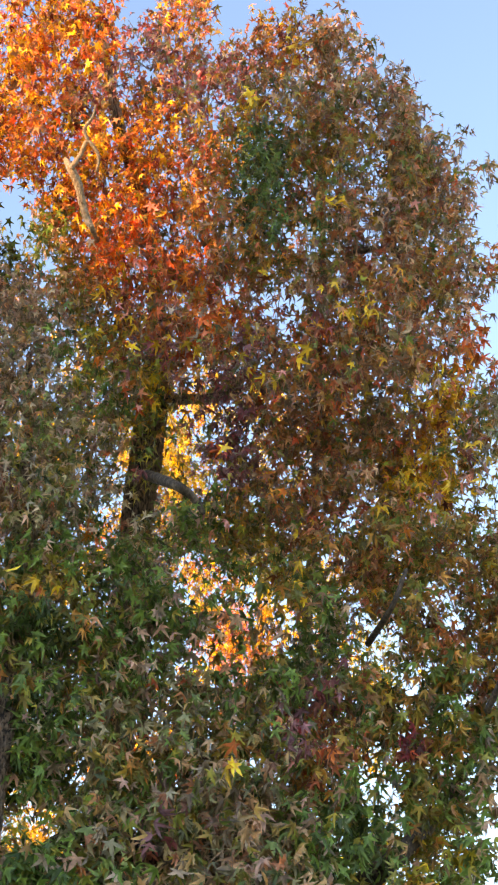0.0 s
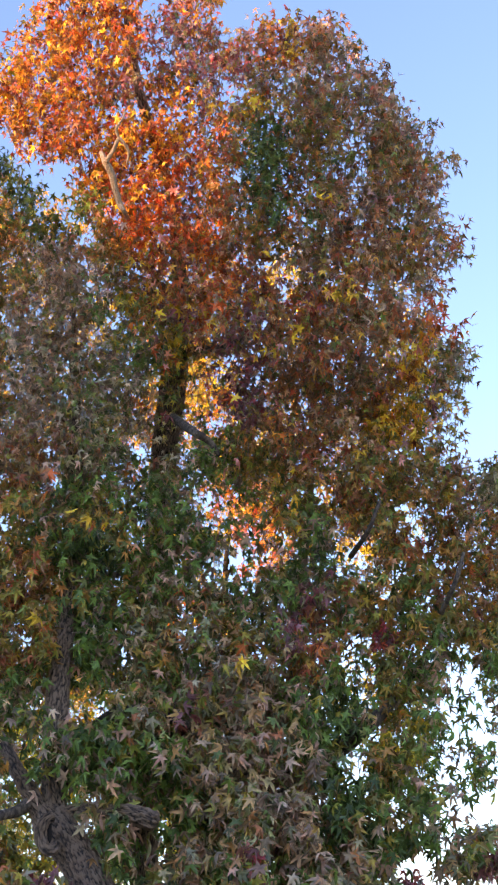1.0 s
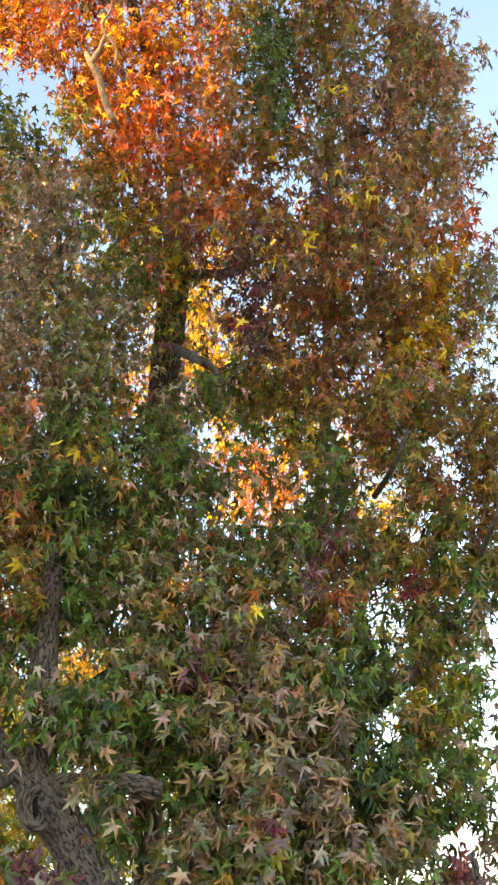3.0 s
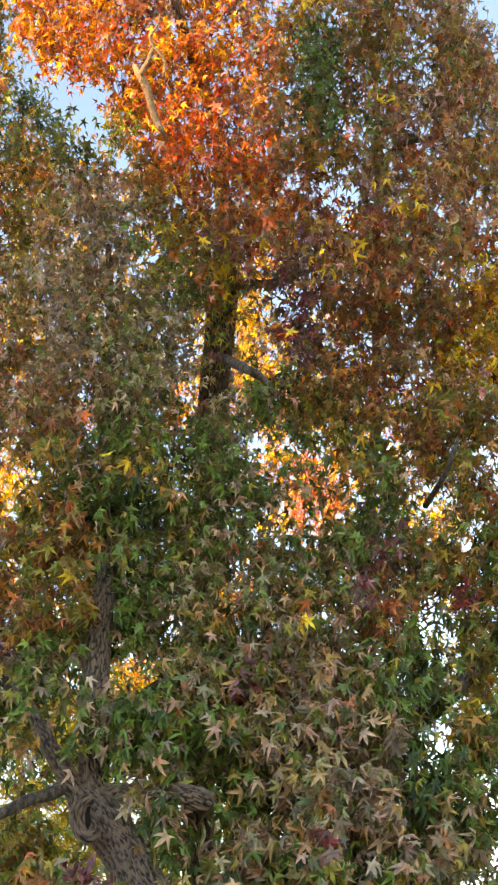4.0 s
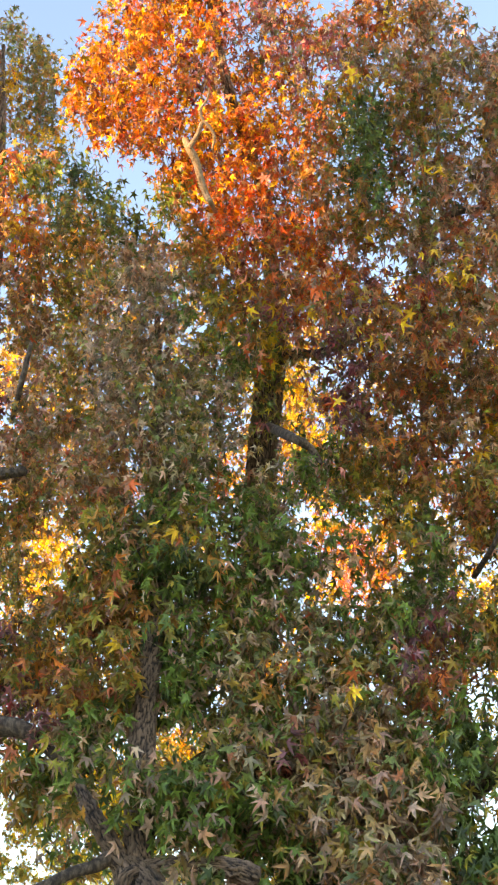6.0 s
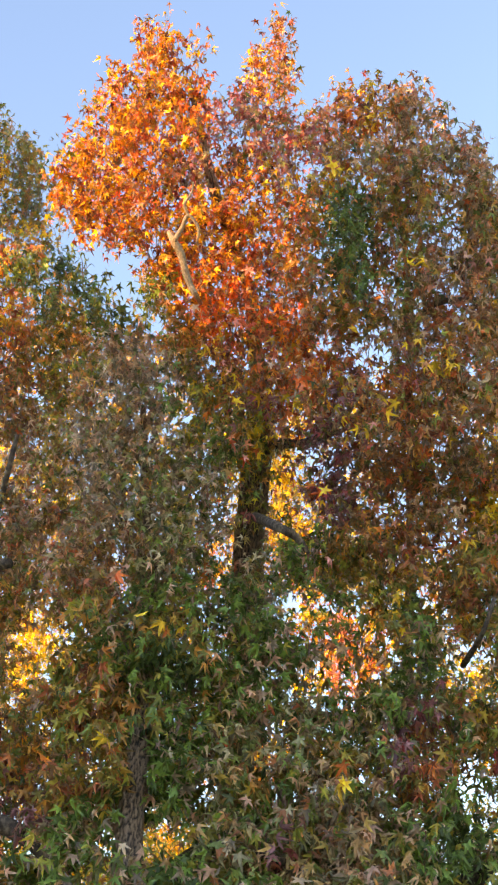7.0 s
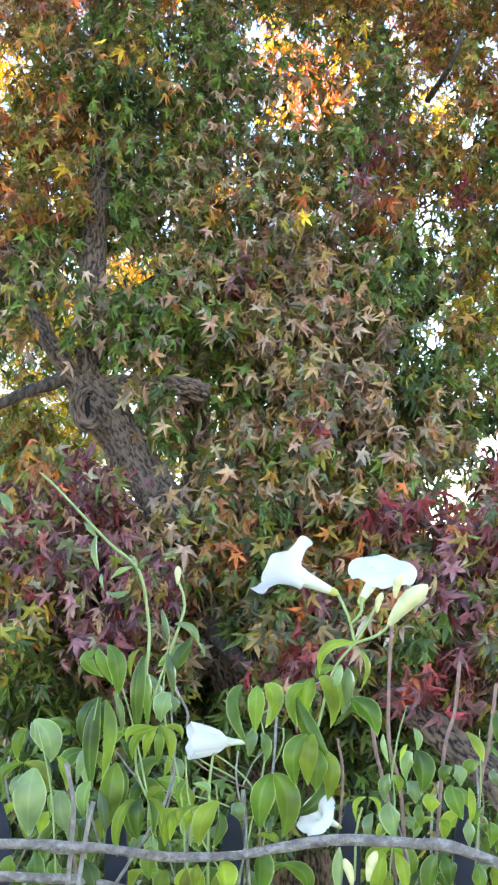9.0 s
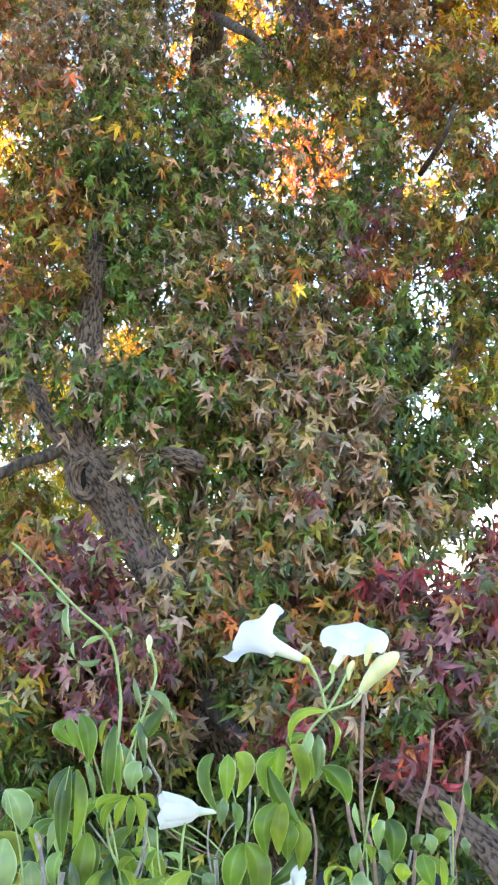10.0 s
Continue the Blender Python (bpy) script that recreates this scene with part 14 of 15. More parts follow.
arch_leaf(vine, (0.1900, 1.188, 1.4227), (0.1896, 1.182, 1.4036), 0.0193, (0.0009, 0.0045), -23)
arch_leaf(vine, (0.1941, 1.225, 1.4153), (0.1844, 1.219, 1.4005), 0.0121, (-0.0065, 0.0046), 54)
arch_leaf(vine, (0.1974, 1.185, 1.5084), (0.1978, 1.179, 1.4834), 0.0132, (0.0009, 0.0036), 40)
arch_leaf(vine, (0.1950, 1.192, 1.4635), (0.1965, 1.186, 1.4492), 0.0124, (0.0009, 0.0036), 28, VINE_PALE_SHEEN)
arch_leaf(vine, (0.1896, 1.207, 1.4314), (0.1830, 1.201, 1.4181), 0.0107, (-0.0036, 0.0036), 18)
arch_leaf(vine, (0.1089, 1.202, 1.3966), (0.1017, 1.196, 1.3617), 0.0168, (-0.0036, 0.0036), 18, VINE_YELLOW)
arch_leaf(vine, (0.1144, 1.176, 1.4011), (0.1214, 1.170, 1.3696), 0.0113, (0.0044, 0.0035), 11, VINE_YELLOW)
arch_leaf(vine, (0.1506, 1.211, 1.3929), (0.1440, 1.205, 1.3599), 0.0187, (-0.0036, 0.0036), 37)
arch_leaf(vine, (0.1582, 1.214, 1.3925), (0.1616, 1.208, 1.3683), 0.0179, (0.0027, 0.0046), 23)
arch_leaf(vine, (0.0729, 1.205, 1.4005), (0.0714, 1.199, 1.3611), 0.0124, (0.0000, 0.0027), 20, VINE_PALE_SHEEN)
arch_leaf(vine, (0.1799, 1.195, 1.3891), (0.1822, 1.189, 1.3641), 0.0149, (0.0018, 0.0036), -6)
arch_leaf(vine, (-0.1686, 1.178, 1.4008), (-0.1664, 1.172, 1.3709), 0.0156, (0.0018, 0.0044), -15)
arch_leaf(vine, (-0.1298, 1.179, 1.3962), (-0.1182, 1.173, 1.3663), 0.0200, (0.0035, 0.0044), 32)
arch_leaf(vine, (-0.1531, 1.196, 1.3934), (-0.1503, 1.190, 1.3744), 0.0141, (-0.0027, 0.0036), 7)
arch_leaf(vine, (-0.1894, 1.198, 1.3952), (-0.1890, 1.192, 1.3766), 0.0150, (-0.0018, 0.0036), 10)
arch_leaf(vine, (-0.0760, 1.183, 1.4042), (-0.0781, 1.177, 1.3793), 0.0131, (-0.0027, 0.0036), 13)
arch_leaf(vine, (-0.1227, 1.187, 1.6496), (-0.1199, 1.181, 1.6204), 0.0072, (-0.0023, 0.0000), 42, VINE_PALE_SHEEN)
arch_leaf(vine, (-0.1187, 1.187, 1.6187), (-0.1152, 1.181, 1.6042), 0.0062, (-0.0036, 0.0000), -66, VINE_PALE_SHEEN)
arch_leaf(vine, (-0.1149, 1.187, 1.6042), (-0.0954, 1.181, 1.6051), 0.0058, (0.0027, -0.0036), 10, VINE_PALE_SHEEN)
arch_leaf(vine, (-0.0924, 1.187, 1.6241), (-0.1108, 1.181, 1.6141), 0.0067, (-0.0027, 0.0036), -5, VINE_PALE_SHEEN)
arch_leaf(vine, (-0.0896, 1.187, 1.6232), (-0.0784, 1.181, 1.6339), 0.0076, (0.0027, -0.0009), 59, VINE_PALE_SHEEN)
arch_leaf(vine, (-0.2008, 1.187, 1.6843), (-0.1904, 1.181, 1.6656), 0.0090, (0.0037, 0.0000), 24, VINE_PALE_SHEEN)
arch_leaf(vine, (-0.1985, 1.187, 1.7082), (-0.2026, 1.181, 1.6884), 0.0072, (-0.0028, 0.0000), -42, VINE_PALE_SHEEN)
arch_leaf(vine, (-0.1328, 1.187, 1.6600), (-0.1220, 1.181, 1.6475), 0.0045, (0.0009, 0.0000), 10, VINE_PALE_SHEEN)
arch_leaf(vine, (-0.1681, 1.270, 1.4367), (-0.1830, 1.264, 1.4107), 0.0095, (-0.0125, 0.0063), 9)
arch_leaf(vine, (-0.1672, 1.270, 1.4367), (-0.1678, 1.264, 1.4145), 0.0106, (0.0000, 0.0062), -13)
arch_leaf(vine, (-0.1697, 1.270, 1.4367), (-0.1501, 1.264, 1.4105), 0.0162, (0.0115, 0.0057), -15, VINE_PALE_SHEEN)
arch_leaf(vine, (-0.1405, 1.285, 1.4681), (-0.1569, 1.279, 1.4476), 0.0152, (-0.0118, 0.0059), -7)
arch_leaf(vine, (-0.1419, 1.285, 1.4681), (-0.1374, 1.279, 1.4330), 0.0148, (0.0000, 0.0076), 2, VINE_PALE_SHEEN)
arch_leaf(vine, (-0.1432, 1.285, 1.4681), (-0.1237, 1.279, 1.4389), 0.0096, (0.0145, 0.0073), -26, VINE_YELLOW)
arch_leaf(vine, (-0.1601, 1.309, 1.4074), (-0.1788, 1.303, 1.3697), 0.0120, (-0.0161, 0.0080), -18)
arch_leaf(vine, (-0.1587, 1.309, 1.4074), (-0.1533, 1.303, 1.3793), 0.0151, (0.0000, 0.0067), -28, VINE_PALE_SHEEN)
arch_leaf(vine, (-0.1602, 1.309, 1.4074), (-0.1356, 1.303, 1.3711), 0.0116, (0.0166, 0.0083), -43, VINE_PALE_SHEEN)
arch_leaf(vine, (-0.1036, 1.289, 1.4438), (-0.1155, 1.283, 1.4261), 0.0137, (-0.0094, 0.0047), -1, VINE_PALE_SHEEN)
arch_leaf(vine, (-0.1024, 1.289, 1.4438), (-0.0779, 1.283, 1.4091), 0.0157, (0.0163, 0.0082), -36)
arch_leaf(vine, (-0.1268, 1.307, 1.4125), (-0.1438, 1.301, 1.3838), 0.0163, (-0.0123, 0.0061), -11)
arch_leaf(vine, (-0.1286, 1.307, 1.4125), (-0.1294, 1.301, 1.3883), 0.0121, (0.0000, 0.0063), -20, VINE_YELLOW)
arch_leaf(vine, (-0.1279, 1.307, 1.4125), (-0.1056, 1.301, 1.3854), 0.0156, (0.0162, 0.0081), 2)
arch_leaf(vine, (-0.0531, 1.288, 1.4106), (-0.0721, 1.282, 1.3878), 0.0125, (-0.0122, 0.0061), 50, VINE_YELLOW)
arch_leaf(vine, (-0.0539, 1.288, 1.4106), (-0.0498, 1.282, 1.3881), 0.0135, (0.0000, 0.0062), 25, VINE_PALE_SHEEN)
arch_leaf(vine, (-0.0521, 1.288, 1.4106), (-0.0426, 1.282, 1.3885), 0.0099, (0.0103, 0.0052), -16, VINE_PALE_SHEEN)
arch_leaf(vine, (-0.0113, 1.253, 1.3742), (-0.0260, 1.247, 1.3476), 0.0126, (-0.0127, 0.0064), 4, VINE_YELLOW)
arch_leaf(vine, (-0.0092, 1.253, 1.3742), (0.0059, 1.247, 1.3452), 0.0152, (0.0135, 0.0067), 40)
arch_leaf(vine, (-0.0891, 1.264, 1.3722), (-0.1002, 1.258, 1.3520), 0.0120, (-0.0099, 0.0050), -12, VINE_YELLOW)
arch_leaf(vine, (-0.0898, 1.264, 1.3722), (-0.0719, 1.258, 1.3488), 0.0114, (0.0134, 0.0067), 7)
arch_leaf(vine, (-0.1660, 1.309, 1.3642), (-0.1899, 1.303, 1.3373), 0.0117, (-0.0161, 0.0080), 18, VINE_PALE_SHEEN)
arch_leaf(vine, (-0.1693, 1.309, 1.3642), (-0.1686, 1.303, 1.3470), 0.0154, (0.0000, 0.0048), -34)
arch_leaf(vine, (-0.1676, 1.309, 1.3642), (-0.1536, 1.303, 1.3417), 0.0154, (0.0121, 0.0061), -11)
arch_leaf(vine, (-0.1990, 1.298, 1.3661), (-0.2118, 1.292, 1.3389), 0.0129, (-0.0126, 0.0063), -11, VINE_YELLOW)
arch_leaf(vine, (-0.1989, 1.298, 1.3661), (-0.1982, 1.292, 1.3473), 0.0153, (0.0000, 0.0052), 9)
arch_leaf(vine, (-0.2007, 1.298, 1.3661), (-0.1865, 1.292, 1.3382), 0.0101, (0.0124, 0.0062), -30)
arch_leaf(vine, (0.0300, 1.299, 1.3708), (0.0090, 1.293, 1.3474), 0.0165, (-0.0127, 0.0064), 13)
arch_leaf(vine, (0.0288, 1.299, 1.3708), (0.0485, 1.293, 1.3440), 0.0163, (0.0144, 0.0072), -26)
arch_leaf(vine, (0.1053, 1.272, 1.3708), (0.0920, 1.266, 1.3483), 0.0164, (-0.0100, 0.0050), 32, VINE_YELLOW)
arch_leaf(vine, (0.1057, 1.272, 1.3708), (0.1024, 1.266, 1.3483), 0.0123, (0.0000, 0.0061), 42)
arch_leaf(vine, (0.1052, 1.272, 1.3708), (0.1161, 1.266, 1.3507), 0.0149, (0.0093, 0.0047), 24, VINE_YELLOW)
arch_leaf(vine, (0.1328, 1.298, 1.4091), (0.1146, 1.292, 1.3857), 0.0154, (-0.0133, 0.0066), 6, VINE_YELLOW)
arch_leaf(vine, (0.1301, 1.298, 1.4091), (0.1413, 1.292, 1.3931), 0.0160, (0.0098, 0.0049), -17, VINE_PALE_SHEEN)
arch_leaf(vine, (0.1848, 1.254, 1.4202), (0.1634, 1.248, 1.3983), 0.0147, (-0.0129, 0.0064), 31, VINE_YELLOW)
arch_leaf(vine, (0.1847, 1.254, 1.4202), (0.1962, 1.248, 1.4021), 0.0109, (0.0101, 0.0050), 18, VINE_YELLOW)
arch_leaf(vine, (0.1742, 1.296, 1.3808), (0.1621, 1.290, 1.3551), 0.0133, (-0.0122, 0.0061), -15)
arch_leaf(vine, (0.1761, 1.296, 1.3808), (0.1749, 1.290, 1.3533), 0.0157, (0.0000, 0.0062), -55)
arch_leaf(vine, (0.1766, 1.296, 1.3808), (0.1941, 1.290, 1.3491), 0.0150, (0.0158, 0.0079), -23)
arch_leaf(vine, (0.2046, 1.259, 1.3778), (0.1827, 1.253, 1.3530), 0.0108, (-0.0143, 0.0071), 12, VINE_PALE_SHEEN)
arch_leaf(vine, (0.2019, 1.259, 1.3778), (0.2042, 1.253, 1.3529), 0.0147, (0.0000, 0.0064), -26, VINE_YELLOW)
arch_leaf(vine, (0.2011, 1.259, 1.3778), (0.2139, 1.253, 1.3570), 0.0160, (0.0103, 0.0052), -36)
arch_leaf(vine, (0.1466, 1.269, 1.3714), (0.1337, 1.263, 1.3500), 0.0129, (-0.0105, 0.0053), -51)
arch_leaf(vine, (0.1487, 1.269, 1.3714), (0.1494, 1.263, 1.3467), 0.0164, (0.0000, 0.0060), 19, VINE_PALE_SHEEN)
arch_leaf(vine, (0.1471, 1.269, 1.3714), (0.1640, 1.263, 1.3363), 0.0143, (0.0152, 0.0076), -18)
arch_leaf(vine, (-0.1883, 1.253, 1.4296), (-0.2083, 1.247, 1.3976), 0.0131, (-0.0157, 0.0078), 2, VINE_YELLOW)
arch_leaf(vine, (-0.1911, 1.253, 1.4296), (-0.1848, 1.247, 1.3961), 0.0157, (0.0000, 0.0073), -18, VINE_YELLOW)
arch_leaf(vine, (-0.1880, 1.253, 1.4296), (-0.1738, 1.247, 1.4032), 0.0103, (0.0120, 0.0060), 6)
arch_leaf(vine, (-0.0990, 1.288, 1.4870), (-0.1177, 1.282, 1.4574), 0.0155, (-0.0165, 0.0083), 16)
arch_leaf(vine, (-0.0996, 1.288, 1.4870), (-0.0857, 1.282, 1.4649), 0.0136, (0.0105, 0.0052), 55, VINE_PALE_SHEEN)
arch_leaf(vine, (-0.1120, 1.292, 1.4771), (-0.1243, 1.286, 1.4568), 0.0097, (-0.0100, 0.0050), -50)
arch_leaf(vine, (-0.1117, 1.292, 1.4771), (-0.1020, 1.286, 1.4564), 0.0136, (0.0100, 0.0050), 28)
arch_leaf(vine, (-0.0754, 1.307, 1.4610), (-0.0953, 1.301, 1.4267), 0.0174, (-0.0165, 0.0083), -25)
arch_leaf(vine, (-0.0751, 1.307, 1.4610), (-0.0617, 1.301, 1.4368), 0.0161, (0.0103, 0.0051), 30, VINE_PALE_SHEEN)
arch_leaf(vine, (-0.1888, 1.251, 1.4623), (-0.2048, 1.245, 1.4381), 0.0127, (-0.0117, 0.0059), 31)
arch_leaf(vine, (-0.1881, 1.251, 1.4623), (-0.1733, 1.245, 1.4324), 0.0162, (0.0141, 0.0071), -39, VINE_YELLOW)
arch_leaf(vine, (-0.1183, 1.307, 1.3933), (-0.1395, 1.301, 1.3668), 0.0125, (-0.0149, 0.0075), -29)
arch_leaf(vine, (-0.1176, 1.307, 1.3933), (-0.1190, 1.301, 1.3631), 0.0103, (0.0000, 0.0068), 54)
arch_leaf(vine, (-0.1199, 1.307, 1.3933), (-0.0993, 1.301, 1.3687), 0.0111, (0.0140, 0.0070), 18)
arch_leaf(vine, (-0.0820, 1.255, 1.4015), (-0.0963, 1.249, 1.3812), 0.0098, (-0.0107, 0.0053), -29, VINE_PALE_SHEEN)
arch_leaf(vine, (-0.0821, 1.255, 1.4015), (-0.0824, 1.249, 1.3743), 0.0144, (0.0000, 0.0078), -13, VINE_PALE_SHEEN)
arch_leaf(vine, (-0.0811, 1.255, 1.4015), (-0.0673, 1.249, 1.3803), 0.0151, (0.0092, 0.0046), 23)
arch_leaf(vine, (-0.0440, 1.266, 1.3720), (-0.0563, 1.260, 1.3511), 0.0108, (-0.0104, 0.0052), 11, VINE_YELLOW)
arch_leaf(vine, (-0.0445, 1.266, 1.3720), (-0.0409, 1.260, 1.3415), 0.0134, (0.0000, 0.0067), -47, VINE_YELLOW)
arch_leaf(vine, (-0.0432, 1.266, 1.3720), (-0.0257, 1.260, 1.3484), 0.0163, (0.0134, 0.0067), -5)
arch_leaf(vine, (-0.0798, 1.290, 1.4437), (-0.0966, 1.284, 1.4144), 0.0121, (-0.0149, 0.0075), -2)
arch_leaf(vine, (-0.0789, 1.290, 1.4437), (-0.0582, 1.284, 1.4156), 0.0170, (0.0160, 0.0080), 2)
arch_leaf(vine, (0.1217, 1.283, 1.3877), (0.1047, 1.277, 1.3669), 0.0162, (-0.0097, 0.0049), 33, VINE_YELLOW)
arch_leaf(vine, (0.1186, 1.283, 1.3877), (0.1385, 1.277, 1.3629), 0.0162, (0.0135, 0.0068), 1)
arch_leaf(vine, (0.1998, 1.260, 1.4054), (0.1804, 1.254, 1.3798), 0.0151, (-0.0133, 0.0066), -24)
arch_leaf(vine, (0.1993, 1.260, 1.4054), (0.1991, 1.254, 1.3840), 0.0137, (0.0000, 0.0056), 14)
arch_leaf(vine, (0.1988, 1.260, 1.4054), (0.2061, 1.254, 1.3877), 0.0118, (0.0093, 0.0047), 22)
tube_part("tangled_stem", vine, [(-0.1130, 1.265, 1.4701, 0.0008), (-0.0845, 1.262, 1.4315, 0.0008), (-0.0704, 1.260, 1.3930, 0.0008), (-0.0605, 1.265, 1.3591, 0.0008)], DRYSTEM, "", sides=6, steps=6, rough=0.1)
tube_part("tangled_stem", vine, [(-0.0908, 1.211, 1.4892, 0.0010), (-0.0921, 1.217, 1.4618, 0.0010), (-0.0815, 1.216, 1.4351, 0.0010), (-0.0656, 1.219, 1.4117, 0.0010)], SHOOT, "", sides=6, steps=6, rough=0.1)
tube_part("tangled_stem", vine, [(-0.0655, 1.246, 1.5094, 0.0008), (-0.0629, 1.241, 1.4788, 0.0008), (-0.0626, 1.241, 1.4482, 0.0008), (-0.0691, 1.244, 1.4216, 0.0008)], DRYSTEM, "", sides=6, steps=6, rough=0.1)
tube_part("tangled_stem", vine, [(-0.0510, 1.198, 1.4726, 0.0007), (-0.0480, 1.194, 1.4390, 0.0007), (-0.0361, 1.198, 1.4044, 0.0007), (-0.0173, 1.195, 1.3759, 0.0007)], SHOOT, "", sides=6, steps=6, rough=0.1)
tube_part("tangled_stem", vine, [(-0.0714, 1.241, 1.4404, 0.0007), (-0.0377, 1.235, 1.4347, 0.0007), (-0.0176, 1.234, 1.4285, 0.0007), (-0.0080, 1.237, 1.4227, 0.0007)], SHOOT, "", sides=6, steps=6, rough=0.1)
tube_part("tangled_stem", vine, [(-0.0466, 1.231, 1.4668, 0.0006), (-0.0342, 1.235, 1.4575, 0.0006), (-0.0164, 1.231, 1.4492, 0.0006), (0.0051, 1.230, 1.4418, 0.0006)], REDSTEM, "", sides=6, steps=6, rough=0.1)
tube_part("tangled_stem", vine, [(-0.0276, 1.246, 1.4444, 0.0006), (-0.0254, 1.250, 1.4151, 0.0006), (-0.0308, 1.249, 1.3865, 0.0006), (-0.0446, 1.252, 1.3616, 0.0006)], SHOOT, "", sides=6, steps=6, rough=0.1)
tube_part("tangled_stem", vine, [(-0.0045, 1.203, 1.4452, 0.0009), (-0.0020, 1.207, 1.4186, 0.0009), (-0.0044, 1.204, 1.3929, 0.0009), (-0.0082, 1.206, 1.3704, 0.0009)], DRYSTEM, "", sides=6, steps=6, rough=0.1)
tube_part("tangled_stem", vine, [(-0.1373, 1.237, 1.4455, 0.0010), (-0.1294, 1.238, 1.4169, 0.0010), (-0.1188, 1.239, 1.3883, 0.0010), (-0.1015, 1.236, 1.3647, 0.0010)], DRYSTEM, "", sides=6, steps=6, rough=0.1)
tube_part("tangled_stem", vine, [(-0.1815, 1.256, 1.4431, 0.0009), (-0.1782, 1.255, 1.4189, 0.0009), (-0.1862, 1.261, 1.3936, 0.0009), (-0.1948, 1.259, 1.3732, 0.0009)], DRYSTEM, "", sides=6, steps=6, rough=0.1)
tube_part("tangled_stem", vine, [(-0.2017, 1.257, 1.4663, 0.0009), (-0.2037, 1.251, 1.4506, 0.0009), (-0.2022, 1.256, 1.4339, 0.0009), (-0.1980, 1.256, 1.4199, 0.0009)], DRYSTEM, "", sides=6, steps=6, rough=0.1)
tube_part("tangled_stem", vine, [(-0.0088, 1.197, 1.4772, 0.0008), (-0.0103, 1.197, 1.4601, 0.0008), (-0.0083, 1.194, 1.4433, 0.0008), (-0.0044, 1.194, 1.4287, 0.0008)], DRYSTEM, "", sides=6, steps=6, rough=0.1)
tube_part("tangled_stem", vine, [(0.0278, 1.213, 1.4936, 0.0007), (0.0280, 1.207, 1.4847, 0.0007), (0.0249, 1.209, 1.4750, 0.0007), (0.0215, 1.214, 1.4664, 0.0007)], SHOOT, "", sides=6, steps=6, rough=0.1)
tube_part("tangled_stem", vine, [(0.0902, 1.197, 1.4327, 0.0010), (0.0856, 1.200, 1.4122, 0.0010), (0.0845, 1.196, 1.3928, 0.0010), (0.0839, 1.200, 1.3749, 0.0010)], SHOOT, "", sides=6, steps=6, rough=0.1)
tube_part("tangled_stem", vine, [(0.1186, 1.218, 1.4253, 0.0007), (0.1250, 1.225, 1.4041, 0.0007), (0.1301, 1.223, 1.3843, 0.0007), (0.1266, 1.219, 1.3678, 0.0007)], DRYSTEM, "", sides=6, steps=6, rough=0.1)
tube_part("tangled_stem", vine, [(0.1877, 1.222, 1.4519, 0.0006), (0.1921, 1.227, 1.4291, 0.0006), (0.1859, 1.221, 1.4079, 0.0006), (0.1833, 1.227, 1.3879, 0.0006)], REDSTEM, "", sides=6, steps=6, rough=0.1)
tube_part("tangled_stem", vine, [(-0.0650, 1.239, 1.5331, 0.0011), (-0.0584, 1.238, 1.5185, 0.0011), (-0.0507, 1.233, 1.5043, 0.0011), (-0.0523, 1.232, 1.4920, 0.0011)], DRYSTEM, "", sides=6, steps=6, rough=0.1)
tube_part("tangled_stem", vine, [(0.0182, 1.215, 1.5162, 0.0007), (0.0413, 1.216, 1.5241, 0.0007), (0.0613, 1.216, 1.5321, 0.0007), (0.0737, 1.222, 1.5386, 0.0007)], DRYSTEM, "", sides=6, steps=6, rough=0.1)
tube_part("tangled_stem", vine, [(-0.0057, 1.256, 1.4408, 0.0007), (-0.0012, 1.258, 1.4512, 0.0007), (0.0041, 1.255, 1.4621, 0.0007), (0.0126, 1.257, 1.4710, 0.0007)], DRYSTEM, "", sides=6, steps=6, rough=0.1)
tube_part("tangled_stem", vine, [(-0.0458, 1.232, 1.4735, 0.0009), (-0.0393, 1.237, 1.4650, 0.0009), (-0.0237, 1.232, 1.4575, 0.0009), (-0.0108, 1.238, 1.4499, 0.0009)], SHOOT, "", sides=6, steps=6, rough=0.1)
tube_part("woody_stem", vine, [(-0.215, 1.140, 1.413, 0.0038), (-0.164, 1.148, 1.412, 0.0042), (-0.143, 1.151, 1.409, 0.0052), (-0.113, 1.154, 1.408, 0.0038), (-0.062, 1.168, 1.399, 0.0039), (-0.009, 1.170, 1.400, 0.0035), (0.026, 1.170, 1.406, 0.0042), (0.070, 1.168, 1.412, 0.0045), (0.131, 1.163, 1.410, 0.0042), (0.152, 1.160, 1.409, 0.0049), (0.173, 1.157, 1.403, 0.0042), (0.224, 1.148, 1.385, 0.0042)], VINEWOOD, "grey woody vine stem along the fence top", sides=14, steps=7, rough=0.12)
tube_part("woody_stem", vine, [(-0.216, 1.150, 1.389, 0.0040), (-0.165, 1.158, 1.385, 0.0040), (-0.124, 1.174, 1.379, 0.0041), (-0.063, 1.198, 1.358, 0.0042)], VINEWOOD, "", sides=12, steps=7, rough=0.12)
tube_part("dry_stem", vine, [(0.121, 1.254, 1.575, 0.0016), (0.118, 1.254, 1.523, 0.0016), (0.118, 1.254, 1.476, 0.0016), (0.127, 1.254, 1.439, 0.0016), (0.131, 1.253, 1.365, 0.0016)], REDSTEM, "bare reddish stem", sides=8, steps=7, rough=0.1)
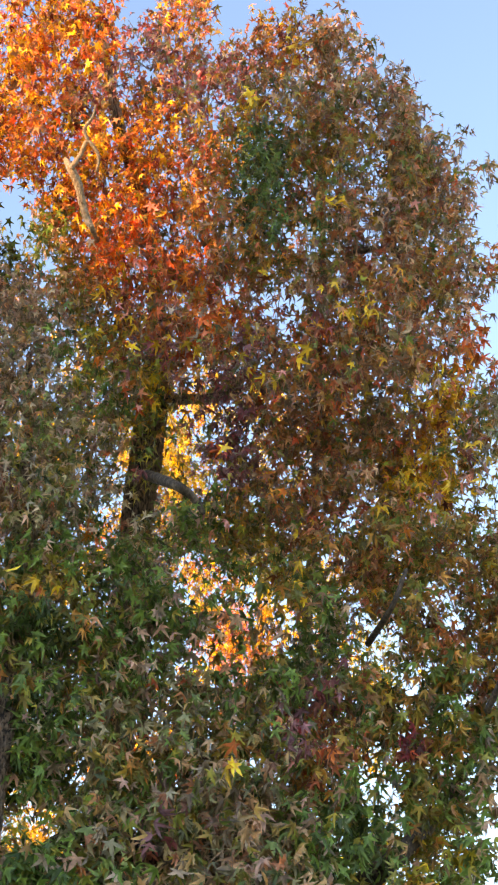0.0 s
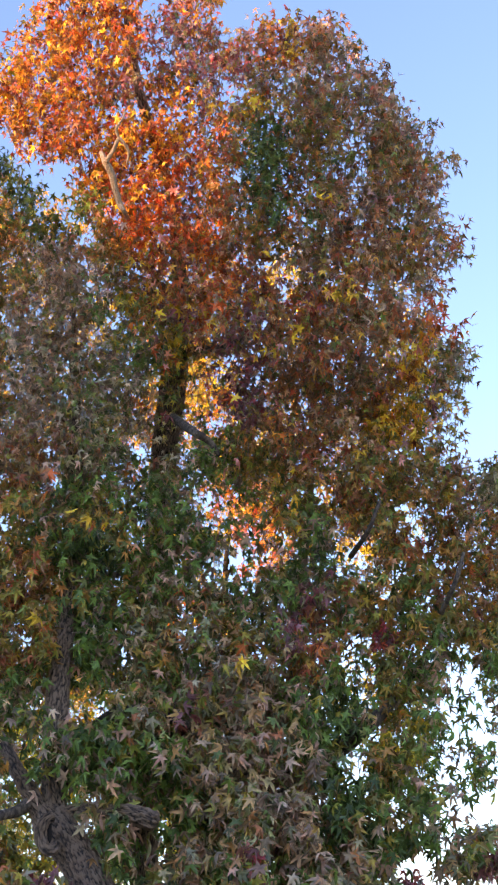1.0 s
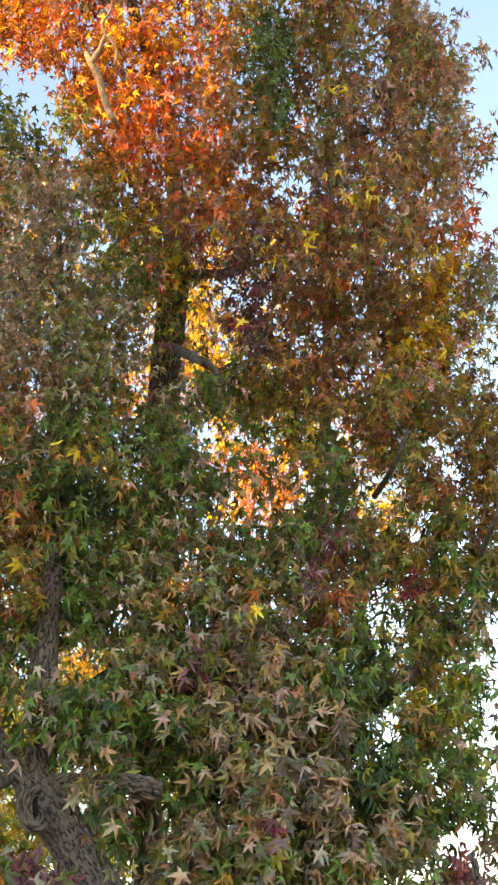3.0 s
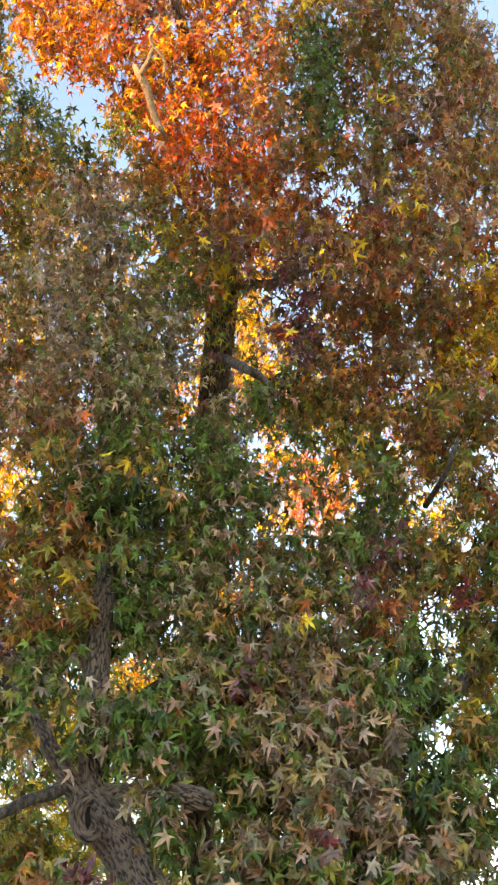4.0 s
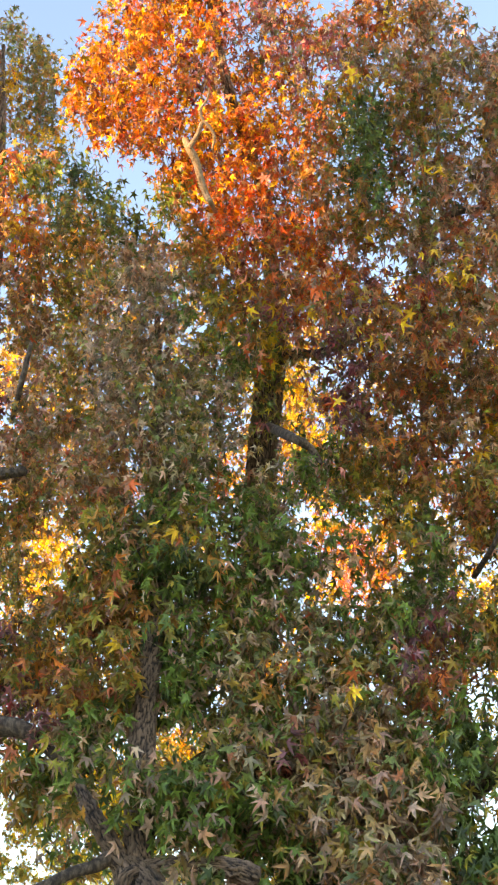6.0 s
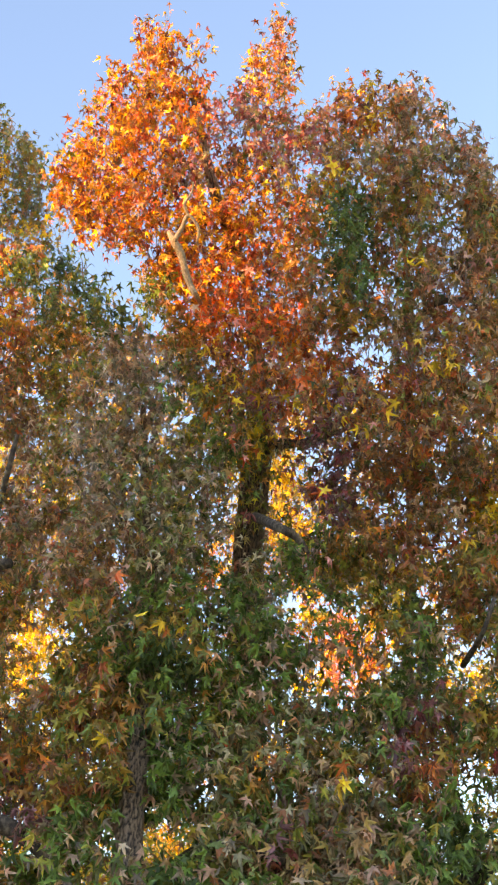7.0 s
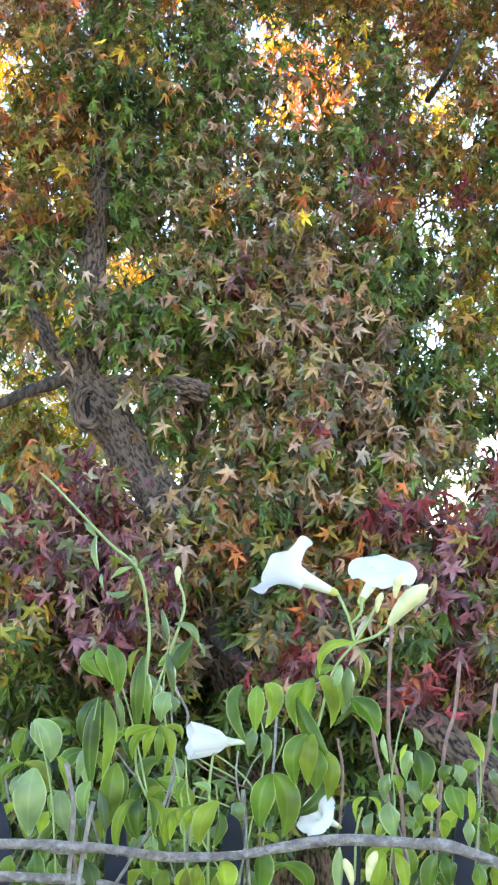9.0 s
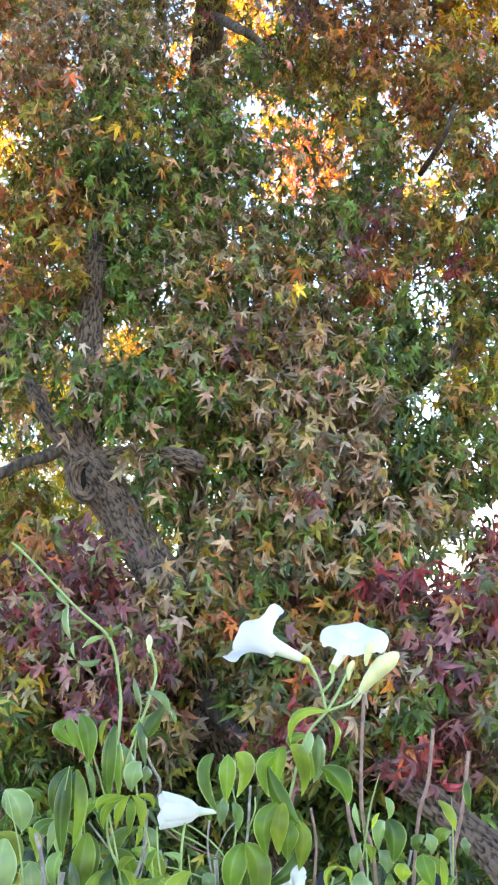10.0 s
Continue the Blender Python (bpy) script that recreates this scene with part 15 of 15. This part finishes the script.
tube_part("dry_stem", vine, [(0.183, 1.287, 1.545, 0.0017), (0.178, 1.288, 1.501, 0.0017), (0.168, 1.289, 1.463, 0.0017), (0.159, 1.290, 1.358, 0.0017)], REDSTEM, "bare reddish stem", sides=8, steps=7, rough=0.1)
tube_part("dry_stem", vine, [(0.207, 1.243, 1.528, 0.0016), (0.200, 1.244, 1.477, 0.0016), (0.192, 1.245, 1.440, 0.0016), (0.189, 1.246, 1.366, 0.0016)], REDSTEM, "bare reddish stem", sides=8, steps=7, rough=0.1)
tube_part("dry_stem", vine, [(0.105, 1.296, 1.511, 0.0017), (0.110, 1.295, 1.467, 0.0017), (0.121, 1.294, 1.419, 0.0017), (0.126, 1.294, 1.357, 0.0017)], REDSTEM, "bare reddish stem", sides=8, steps=7, rough=0.1)
tube_part("dry_stem", vine, [(-0.141, 1.151, 1.473, 0.0018), (-0.135, 1.152, 1.443, 0.0018), (-0.136, 1.152, 1.414, 0.0018), (-0.139, 1.152, 1.376, 0.0018)], DRYSTEM, "dry grey stem", sides=8, steps=7, rough=0.1)
tube_part("dry_stem", vine, [(-0.120, 1.154, 1.443, 0.0018), (-0.126, 1.153, 1.413, 0.0018), (-0.132, 1.152, 1.371, 0.0018)], DRYSTEM, "dry grey stem", sides=8, steps=7, rough=0.1)
tube_part("dry_stem", vine, [(-0.060, 1.219, 1.484, 0.0014), (-0.065, 1.218, 1.443, 0.0014), (-0.083, 1.217, 1.408, 0.0014), (-0.110, 1.215, 1.366, 0.0014)], DRYSTEM, "dry grey stem", sides=8, steps=7, rough=0.1)
tube_part("dry_stem", vine, [(-0.005, 1.240, 1.441, 0.0019), (-0.003, 1.240, 1.404, 0.0019), (-0.000, 1.240, 1.358, 0.0019)], DRYSTEM, "dry grey stem", sides=8, steps=7, rough=0.1)
tube_part("dry_stem", vine, [(0.024, 1.300, 1.496, 0.0012), (0.022, 1.300, 1.462, 0.0012), (0.019, 1.300, 1.433, 0.0012)], DRYSTEM, "dry grey stem", sides=8, steps=7, rough=0.1)
tube_part("dry_stem", vine, [(-0.084, 1.275, 1.438, 0.0011), (-0.085, 1.275, 1.400, 0.0012), (-0.076, 1.275, 1.321, 0.0013)], SHOOT, "thin bare stem", sides=8, steps=7)
tube_part("dry_stem", vine, [(0.075, 1.260, 1.481, 0.0011), (0.079, 1.259, 1.444, 0.0012), (0.071, 1.260, 1.365, 0.0013)], REDSTEM, "thin bare stem", sides=8, steps=7)
tube_part("dry_stem", vine, [(-0.045, 1.232, 1.443, 0.0010), (-0.050, 1.232, 1.407, 0.0011), (-0.052, 1.232, 1.330, 0.0012)], DRYSTEM, "thin bare stem", sides=8, steps=7)
tube_part("dry_stem", vine, [(-0.054, 1.299, 1.442, 0.0011), (-0.053, 1.299, 1.404, 0.0012), (-0.055, 1.299, 1.323, 0.0013)], DRYSTEM, "thin bare stem", sides=8, steps=7)
tube_part("dry_stem", vine, [(-0.028, 1.206, 1.480, 0.0010), (-0.032, 1.205, 1.445, 0.0011), (-0.033, 1.205, 1.369, 0.0012)], SHOOT, "thin bare stem", sides=8, steps=7)
tube_part("dry_stem", vine, [(0.189, 1.240, 1.459, 0.0011), (0.190, 1.240, 1.422, 0.0012), (0.185, 1.241, 1.344, 0.0013)], DRYSTEM, "thin bare stem", sides=8, steps=7)
tube_part("dry_stem", vine, [(-0.152, 1.268, 1.459, 0.0011), (-0.153, 1.268, 1.421, 0.0012), (-0.142, 1.269, 1.342, 0.0013)], REDSTEM, "thin bare stem", sides=8, steps=7)
tube_part("dry_stem", vine, [(-0.117, 1.244, 1.466, 0.0011), (-0.120, 1.243, 1.429, 0.0012), (-0.117, 1.244, 1.351, 0.0012)], SHOOT, "thin bare stem", sides=8, steps=7)
tube_part("dry_stem", vine, [(0.157, 1.240, 1.448, 0.0011), (0.151, 1.241, 1.412, 0.0012), (0.151, 1.241, 1.334, 0.0012)], DRYSTEM, "thin bare stem", sides=8, steps=7)
tube_part("dry_stem", vine, [(0.012, 1.242, 1.451, 0.0011), (0.009, 1.242, 1.414, 0.0011), (0.009, 1.242, 1.337, 0.0012)], REDSTEM, "thin bare stem", sides=8, steps=7)
tube_part("woody_stem", vine, [(-0.187, 1.30, -0.03, 0.008), (-0.159, 1.29, 0.45, 0.007), (-0.185, 1.28, 0.9, 0.006), (-0.170, 1.25, 1.36, 0.004)], VINEWOOD, "", sides=8, steps=8, rough=0.12)
tube_part("woody_stem", vine, [(-0.099, 1.30, -0.03, 0.008), (-0.074, 1.29, 0.45, 0.007), (-0.105, 1.28, 0.9, 0.006), (-0.090, 1.25, 1.34, 0.004)], VINEWOOD, "", sides=8, steps=8, rough=0.12)
tube_part("woody_stem", vine, [(0.000, 1.30, -0.03, 0.008), (0.020, 1.29, 0.45, 0.007), (-0.015, 1.28, 0.9, 0.006), (0.000, 1.25, 1.36, 0.004)], VINEWOOD, "", sides=8, steps=8, rough=0.12)
tube_part("woody_stem", vine, [(0.110, 1.30, -0.03, 0.008), (0.125, 1.29, 0.45, 0.007), (0.085, 1.28, 0.9, 0.006), (0.100, 1.25, 1.35, 0.004)], VINEWOOD, "", sides=8, steps=8, rough=0.12)
tube_part("woody_stem", vine, [(0.209, 1.30, -0.03, 0.008), (0.220, 1.29, 0.45, 0.007), (0.175, 1.28, 0.9, 0.006), (0.190, 1.25, 1.36, 0.004)], VINEWOOD, "", sides=8, steps=8, rough=0.12)
